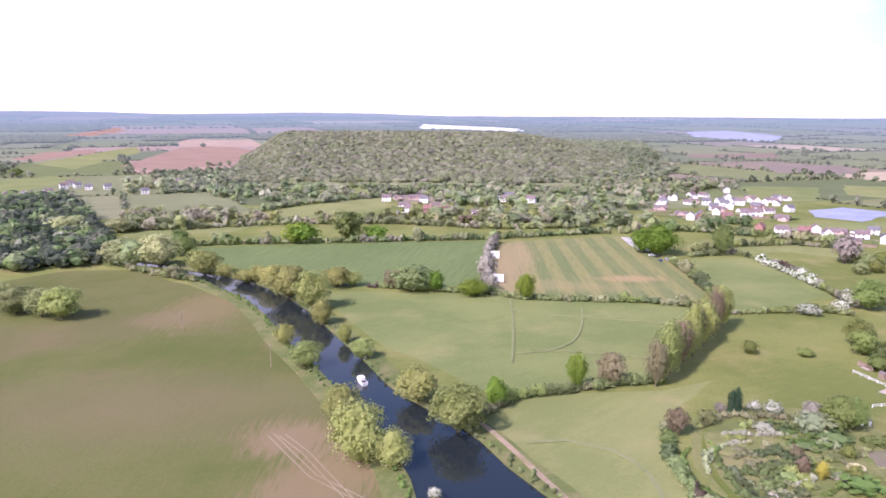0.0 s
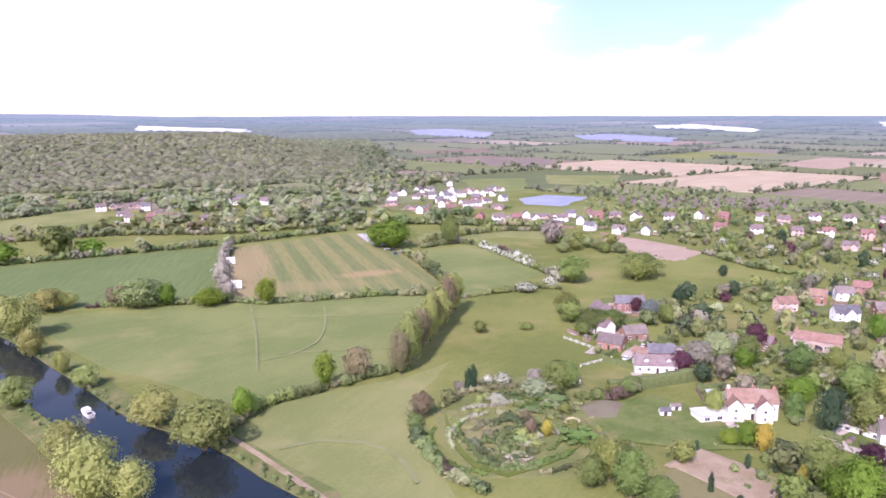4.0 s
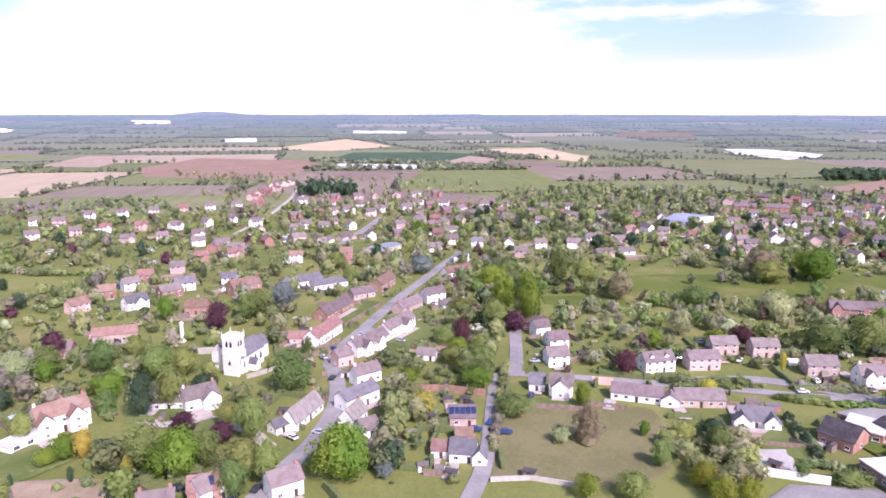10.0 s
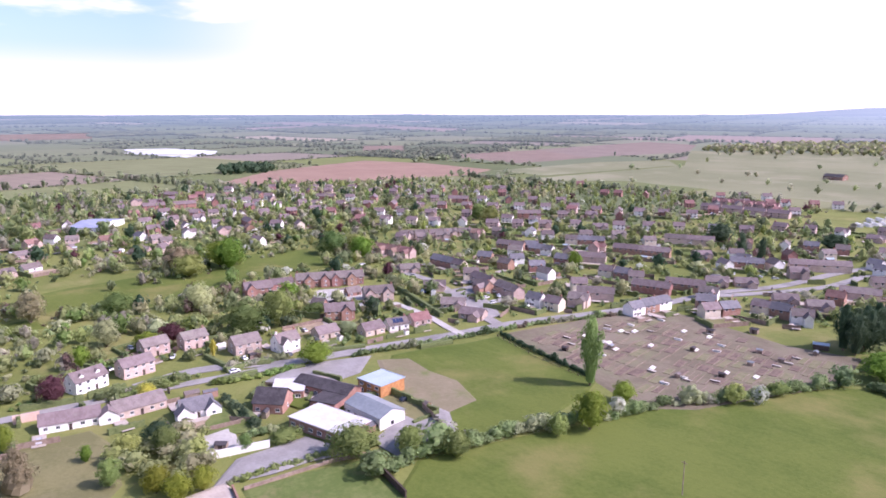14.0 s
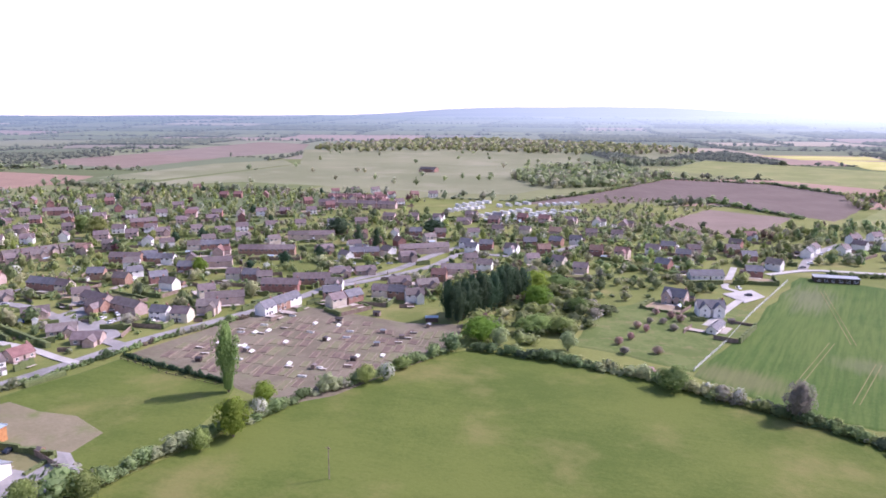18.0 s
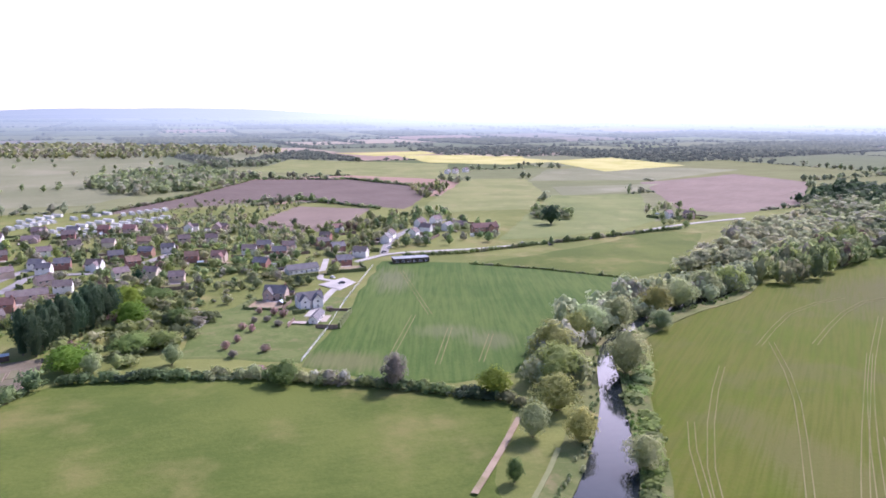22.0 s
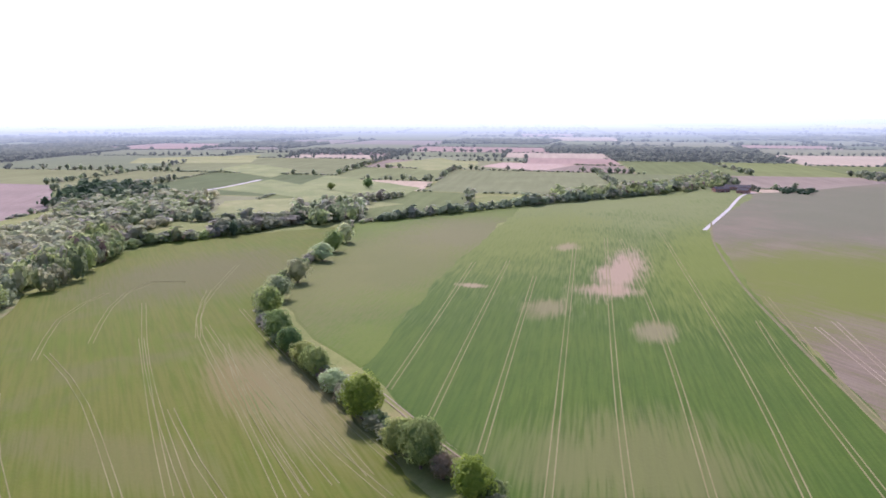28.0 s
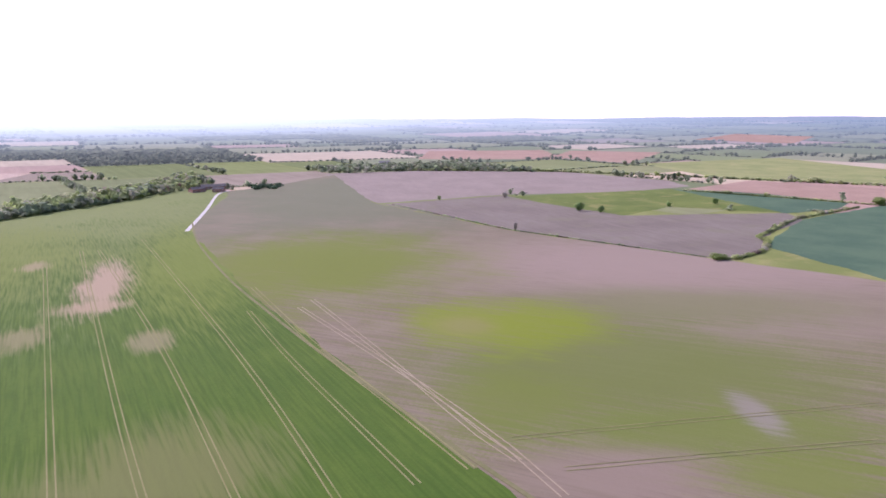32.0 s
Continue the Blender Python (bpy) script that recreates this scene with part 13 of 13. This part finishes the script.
tree("pinkmay", 33.8, -281.7, 3.2, 3.8, "round", "in an orchard lawn")
tree("grey", 30.7, -266.0, 2.6, 4.2, "round", "in an orchard lawn")
tree("pinkmay", 43.1, -248.0, 2.9, 3.0, "round", "in an orchard lawn")
tree("pinkmay", 45.8, -240.5, 3.2, 3.4, "round", "in an orchard lawn")
tree("grey", 42.1, -231.8, 2.6, 3.8, "round", "in an orchard lawn")
tree("pinkmay", 32.0, -236.3, 2.9, 4.2, "round", "in an orchard lawn")
tree("pinkmay", 39.7, -259.8, 3.2, 3.0, "round", "in an orchard lawn")
tree("grey", 35.6, -272.8, 2.6, 3.4, "round", "in an orchard lawn")
tree("pinkmay", 43.5, -262.7, 2.9, 3.8, "round", "in an orchard lawn")
tree("pinkmay", 30.0, -278.4, 3.2, 4.2, "round", "in an orchard lawn")
wood([(93.2, -220.5), (106.4, -250.4), (101.5, -301.3), (71.9, -300.4), (52.6, -268.4), (60.4, -235.4), (74.1, -219.3)], 6.5, 4.6, "olive", "thick garden shrubs and small trees beside conifers", keep=0.75, spread=0.5)
wood([(-134.8, -531.2), (-158.5, -511.6), (-172.2, -557.0), (-146.5, -570.6)], 7, 6.5, "oak", "small copse between fields", spread=0.3)
wood([(-194.0, -320.4), (-218.4, -315.8), (-276.9, -352.5), (-292.9, -376.0), (-253.1, -372.0), (-223.5, -358.8)], 6, 9.5, "olive", "tall poplars in a tight row beside the crop", spread=0.15)
hedge([(-452.0, -285.6), (-521.5, -253.6), (-613.5, -206.5), (-713.7, -144.2), (-923.0, -81.4)], 4.5, 8, "hazy_far_leaf", "hedge grown up into trees between far meadows", rough=0.5, tall=0.3)
hedge([(-273.6, -383.8), (-308.5, -367.1), (-348.0, -348.1), (-415.5, -339.3)], 4.5, 8, "hazy_far_leaf", "hedge grown up into trees between far meadows", rough=0.5, tall=0.3)
hedge([(-362.0, -342.3), (-454.1, -359.4), (-602.3, -353.9)], 4.5, 8, "hazy_far_leaf", "hedge grown up into trees between far meadows", rough=0.5, tall=0.3)
hedge([(-297.6, -374.4), (-337.4, -347.8), (-392.3, -333.1), (-432.7, -333.5)], 4.5, 8, "hazy_far_leaf", "hedge grown up into trees between far meadows", rough=0.5, tall=0.3)
hedge([(-350.3, -448.7), (-388.0, -418.2), (-403.1, -370.0)], 4.5, 8, "hazy_far_leaf", "hedge grown up into trees between far meadows", rough=0.5, tall=0.3)
wood([(-232.8, -563.1), (-274.3, -608.1), (-282.6, -559.9), (-236.0, -471.6), (-215.7, -467.8)], 9, 5.5, "olive", "trees round a roadside farm", keep=0.6, spread=0.4, clear=True)

# ---- the plots round the houses ----
def gardens():
    """Clipped hedges, board fences, drives and lawns of the house plots; each kind joined, for there are many hundreds."""
    rng = random.Random(21)
    lawns = {"lawn": ([], []), "dry_lawn": ([], []), "gravel": ([], []), "earth": ([], []), "lush": ([], [])}
    hv, hf, fv, ff = [], [], [], []
    for n, (x, y, yaw, L, D) in enumerate(PLOTS):
        r = math.hypot(x, y)
        if r > 620:
            continue
        m = pose(x, y, 0, 0, 0, yaw)
        w, d = max(8.0, L / 2 + rng.uniform(2, 4)), D / 2 + rng.uniform(8, 13)
        side = rng.choice((-1, 1))
        for mt, x0, x1, y0, y1 in ((rng.choice(("lawn", "lawn", "dry_lawn", "lush", "earth")), -w, w, side * (D / 2 + 1.5), side * d), ("gravel", -L / 2, -L / 2 + 3.2, -side * D / 2, -side * (D / 2 + 7.5)),
                                   ("gravel", -L * 0.3, L * 0.3, side * D / 2, side * (D / 2 + 2.6))):
            quad = [m @ Vector(q) for q in ((x0, y0, 0), (x1, y0, 0), (x1, y1, 0), (x0, y1, 0))]
            mid = sum(quad, Vector()) / 4
            if any((q.x - a) ** 2 + (q.y - b) ** 2 < (c + 1) ** 2 for q in quad + [mid] for a, b, c in ROADS):
                continue
            if mt != "gravel" and any((mid.x - a) ** 2 + (mid.y - b) ** 2 < 49 for k, (a, b, *_) in enumerate(PLOTS) if k != n):
                continue
            z = 0.36 + 0.0009 * n + (0.005 if mt == "gravel" else 0)
            v, f = lawns[mt]
            k = len(v)
            v += [(q.x, q.y, z) for q in quad]
            f.append((k, k + 1, k + 2, k + 3))
        for (ax, ay), (bx, by) in (((-w, side * D / 2), (-w, side * d)), ((w, side * D / 2), (w, side * d)), ((-w, side * d), (w, side * d)), ((-w, -side * (D / 2 + 6)), (-0.2 * w, -side * (D / 2 + 6)))):
            kind = rng.random()
            if kind < 0.18:
                continue
            a, b = m @ Vector((ax, ay, 0)), m @ Vector((bx, by, 0))
            pts = resample([(a.x, a.y), (b.x, b.y)], 1.7)
            h = rng.uniform(1.2, 2.4) if kind < 0.72 else 1.7
            for (px, py), (qx, qy) in zip(pts, pts[1:]):
                if any((px - u) ** 2 + (py - v_) ** 2 < (c + 0.8) ** 2 for u, v_, c in ROADS) or any((px - u) ** 2 + (py - v_) ** 2 < 20 for u, v_, *_ in PLOTS):
                    continue
                q = pose(px, py, 0, 0, 0, math.degrees(math.atan2(qy - py, qx - px)))
                l2 = math.hypot(qx - px, qy - py) + 0.1
                if kind < 0.72:
                    t2, top = rng.uniform(0.45, 0.7), h * rng.uniform(0.85, 1.15)
                    sh = box(-0.1, l2, -t2, t2, 0, top)
                    sh = ([(vx, vy * (0.75 if vz > 0.5 else 1), vz) for vx, vy, vz in sh[0]], sh[1])
                    vv, ffs = moved(sh, q)
                    hf.extend(tuple(i + len(hv) for i in g) for g in ffs)
                    hv.extend(vv)
                else:
                    vv, ffs = moved(box(0, l2 - 0.12, -0.04, 0.04, 0, h), q)
                    ff.extend(tuple(i + len(fv) for i in g) for g in ffs)
                    fv.extend(vv)
    outbuildings(rng)
    words = {"lawn": "mown garden lawns", "dry_lawn": "pale dry garden lawns", "gravel": "gravel drives and patios of houses", "earth": "dug garden plots", "lush": "green garden lawns"}
    for mt, (v, f) in lawns.items():
        if v:
            tagged(put("garden_ground", mesh_of("garden_ground", v, f, MAT[mt])), words[mt] + " in the village", "garden", "", "stuff")
    tagged(put("garden_hedges", mesh_of("garden_hedges", hv, hf, MAT["clipped"])), "clipped garden hedges between house plots", "hedge", "", "stuff")
    tagged(put("garden_fences", mesh_of("garden_fences", fv, ff, MAT["fence_wood"])), "weathered board fences between house plots", "fence", "", "stuff")


def outbuildings(rng):
    """Garages, sheds, greenhouses and lean-tos at the backs of the plots, and cars on the drives."""
    vs, fs, idx = [], [], []
    names = ["brick", "white", "fence_wood", "dark_felt", "brown_tile", "flat_white", "slate", "dark_wood", "pale_metal"]
    parked = 0
    for n, (x, y, yaw, L, D) in enumerate(PLOTS):
        if math.hypot(x, y) > 640:
            continue
        m = pose(x, y, 0, 0, 0, yaw)
        for k in range(rng.choice((0, 1, 1, 2, 2))):
            l, d, h = rng.uniform(1.8, 5.5), rng.uniform(1.6, 3.0), rng.uniform(1.8, 2.5)
            q = m @ Vector((rng.uniform(-L * 0.7, L * 0.7), rng.choice((-1, 1)) * (D / 2 + rng.uniform(d / 2, 9)), 0))
            if any((q.x - a) ** 2 + (q.y - b) ** 2 < (c + 3) ** 2 for a, b, c in ROADS) or any((q.x - a) ** 2 + (q.y - b) ** 2 < 64 for j, (a, b, *_) in enumerate(PLOTS) if j != n):
                continue
            w, r = rng.choice(((0, 4), (1, 4), (2, 3), (7, 3), (2, 8), (1, 5), (0, 6), (2, 4)))
            mm = pose(q.x, q.y, 0, 0, 0, yaw + rng.choice((0, 90))) @ Matrix.Scale(1 / UNIT, 4)
            for shape, mt in ((gabled(l, d, h, d * 0.3), w), (gable_roof(l, d, h, d * 0.3, 0.15, 0.1), r)):
                v, f = moved(shape, mm)
                fs += [tuple(i + len(vs) for i in g) for g in f]
                idx += [mt] * len(f)
                vs += v
        if math.hypot(x, y) < 430 and rng.random() < 0.55 and parked < 55:
            q = m @ Vector((-L / 2 + 1.6, rng.choice((-1, 1)) * (D / 2 + rng.uniform(3.5, 5.5)), 0))
            if all((q.x - a) ** 2 + (q.y - b) ** 2 > 36 for j, (a, b, *_) in enumerate(PLOTS) if j != n):
                parked += 1
                car(q.x, q.y, yaw + 90, rng.choice((0, 0, 1, 1, 2, 2, 3, 4)), 0.42)
    me = mesh_of("outbuildings", vs, fs, [MAT[q] for q in names])
    me.polygons.foreach_set("material_index", idx)
    tagged(put("outbuildings", me), "garages and sheds in the back gardens", "shed", "", "stuff")


gardens()

far_houses()

# ---- hedgerows, fields and woods of the wider country ----
def bent(x, y):
    """The lie of the far fields: a turned grid, gently bent."""
    u, v = x * 0.951 - y * 0.309, x * 0.309 + y * 0.951
    return u + 45 * math.sin(v / 410 + 1.0) + 22 * math.sin(u / 190 + v / 260), v + 45 * math.sin(u / 370 + 2.0) + 22 * math.sin(v / 170 - u / 300)


def wider_country():
    rng = random.Random(12)
    todo, fields_, lines_ = [(-5200.0, -5200.0, 5200.0, 5200.0)], [], []
    while todo:
        x0, y0, x1, y1 = todo.pop()
        w, h = x1 - x0, y1 - y0
        r = math.hypot(max(x0, -x1, 0.0), max(y0, -y1, 0.0))
        if max(w, h) < (130 + 0.075 * r) * rng.uniform(1.0, 1.9):
            fields_.append((x0, y0, x1, y1))
            continue
        t = rng.uniform(0.36, 0.64)
        if w > h:
            m = x0 + w * t
            todo += [(x0, y0, m, y1), (m, y0, x1, y1)]
            lines_.append((m, y0, m, y1))
        else:
            m = y0 + h * t
            todo += [(x0, y0, x1, m), (x0, m, x1, y1)]
            lines_.append((x0, m, x1, m))
    sheets = {True: ([], []), False: ([], [])}
    spots = []
    for x0, y0, x1, y1 in fields_:
        cx, cy = bent((x0 + x1) / 2, (y0 + y1) / 2)
        r, a = math.hypot(cx, cy), math.degrees(math.atan2(cy, cx)) % 360
        if r < 640 or r > 4850:
            continue
        vs, fs = sheets[r > 1200]
        k = len(vs)
        n = 3
        for i in range(n + 1):
            for j in range(n + 1):
                x, y = bent(x0 + 2 + (x1 - x0 - 4) * i / n, y0 + 2 + (y1 - y0 - 4) * j / n)
                vs.append((x, y, far_rise(math.hypot(x, y)) + 0.03))
        fs += [(k + i * (n + 1) + j, k + (i + 1) * (n + 1) + j, k + (i + 1) * (n + 1) + j + 1, k + i * (n + 1) + j + 1) for i in range(n) for j in range(n)]
        share = 0.34 if 93 < a < 122 else 0.22 if 185 < a < 262 else 0.13
        if r > 760 and rng.random() < share * (1.0 if r > 1300 else 0.12 if 170 < a < 262 else 0.6):
            gap = 13 if r < 1300 else 17 if r < 2400 else 30
            for x in np.arange(x0, x1, gap):
                for y in np.arange(y0, y1, gap):
                    q = bent(x + rng.uniform(-0.4, 0.4) * gap, y + rng.uniform(-0.4, 0.4) * gap)
                    spots.append((*q, gap * rng.uniform(0.95, 1.35), rng.uniform(6.0, 9.5)))
    for x0, y0, x1, y1 in lines_:
        d = math.hypot(x1 - x0, y1 - y0)
        s, kept, wild = 0.0, True, rng.random()
        while s < d:
            x, y = bent(x0 + (x1 - x0) * s / d, y0 + (y1 - y0) * s / d)
            r = math.hypot(x, y)
            step = 7 if r < 1100 else 10 if r < 2300 else 22
            if rng.random() < 0.03:
                kept = rng.random() < 0.8
                wild = rng.random()
            if kept and 640 < r < 4600:
                tall = rng.random() < (0.08 if wild < 0.25 else 0.34 if wild < 0.65 else 0.7)
                if tall:
                    spots.append((x + rng.uniform(-3, 3), y + rng.uniform(-3, 3), rng.uniform(7, 13) * (1 if r < 2300 else 1.7), rng.uniform(5.5, 10.0)))
                else:
                    spots.append((x, y, step * rng.uniform(1.0, 1.4), rng.uniform(1.6, 3.2)))
            s += step * rng.uniform(0.85, 1.15)
    q = np.array(spots)
    ok = np.ones(len(q), bool)
    for poly in FARMED:
        ok &= ~inside(q[:, 0], q[:, 1], poly)
    near = np.hypot(q[:, 0], q[:, 1]) < 820
    for cx, cy, cr in CLEAR:
        if cx * cx + cy * cy > 500 ** 2:
            ok &= ~(near & ((q[:, 0] - cx) ** 2 + (q[:, 1] - cy) ** 2 < (cr + 5) ** 2))
    q = q[ok]
    far = np.hypot(q[:, 0], q[:, 1]) > 1200
    # beyond 1200 leaves and fields carry the haze glow in their material
    for side_, name, mat in ((False, "hedgerows", "hazy_far_leaf"), (True, "backdrop", "haze_leaf")):
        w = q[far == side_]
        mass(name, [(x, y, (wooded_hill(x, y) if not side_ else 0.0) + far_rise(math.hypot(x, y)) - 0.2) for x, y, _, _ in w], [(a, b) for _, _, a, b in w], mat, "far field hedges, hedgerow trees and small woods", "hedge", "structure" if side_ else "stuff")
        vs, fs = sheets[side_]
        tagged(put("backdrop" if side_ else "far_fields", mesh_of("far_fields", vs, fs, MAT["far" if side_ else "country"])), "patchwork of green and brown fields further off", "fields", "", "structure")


wider_country()


# ---- from the plan to metres: the land is laid out by UNIT, cars and caravans keep their own sizes, buildings are scaled to fit the camera's view ----
def to_metres(ob):
    size = {"car": (1, 1, 1), "static_caravan": (1, 1, 1), "shed": (1.05, 1.05, 1), "church": (0.98, 0.98, 1.08), "monument": (1, 1, 1.1), "garden_pavilion": (1, 1, 1), "summerhouse": (1, 1, 1),
            "school_hall": (1.2, 1.2, 1), "school_wing": (1.25, 1.25, 1.05), "school_classroom": (1.2, 1.2, 1), "flat_roofed_building": (1.12, 1.12, 1), "barn": (1.25, 1.25, 1.1)}.get(ob.name.split(".")[0])
    if ob.name.split(".")[0] == "house":
        size = (1.04, 1.04, 1.02) if "group" in ob else (1.06, 1.0, 1.0)
    if size is None:
        size = (UNIT,) * 3
    at = ob.matrix_basis.translation * UNIT
    ob.matrix_world = Matrix.Translation(at) @ ob.matrix_basis.to_3x3().to_4x4() @ Matrix.Diagonal((*size, 1))
    # far land is drawn towards the eye along view rays, inside the clip distance
    if ob.type == "MESH" and ob.name.split(".")[0] in ("backdrop", "field"):
        for v in ob.data.vertices:
            s = 1 - 0.24 * max(0.0, (math.hypot(v.co.x, v.co.y) - 2300.0) / 2630.0)
            if s < 1:
                v.co = Vector((0, 0, 80)) + (v.co - Vector((0, 0, 80))) * s


for ob in list(scene.objects):
    if ob.parent is None and ob.type in ("MESH", "EMPTY", "CURVE"):
        to_metres(ob)
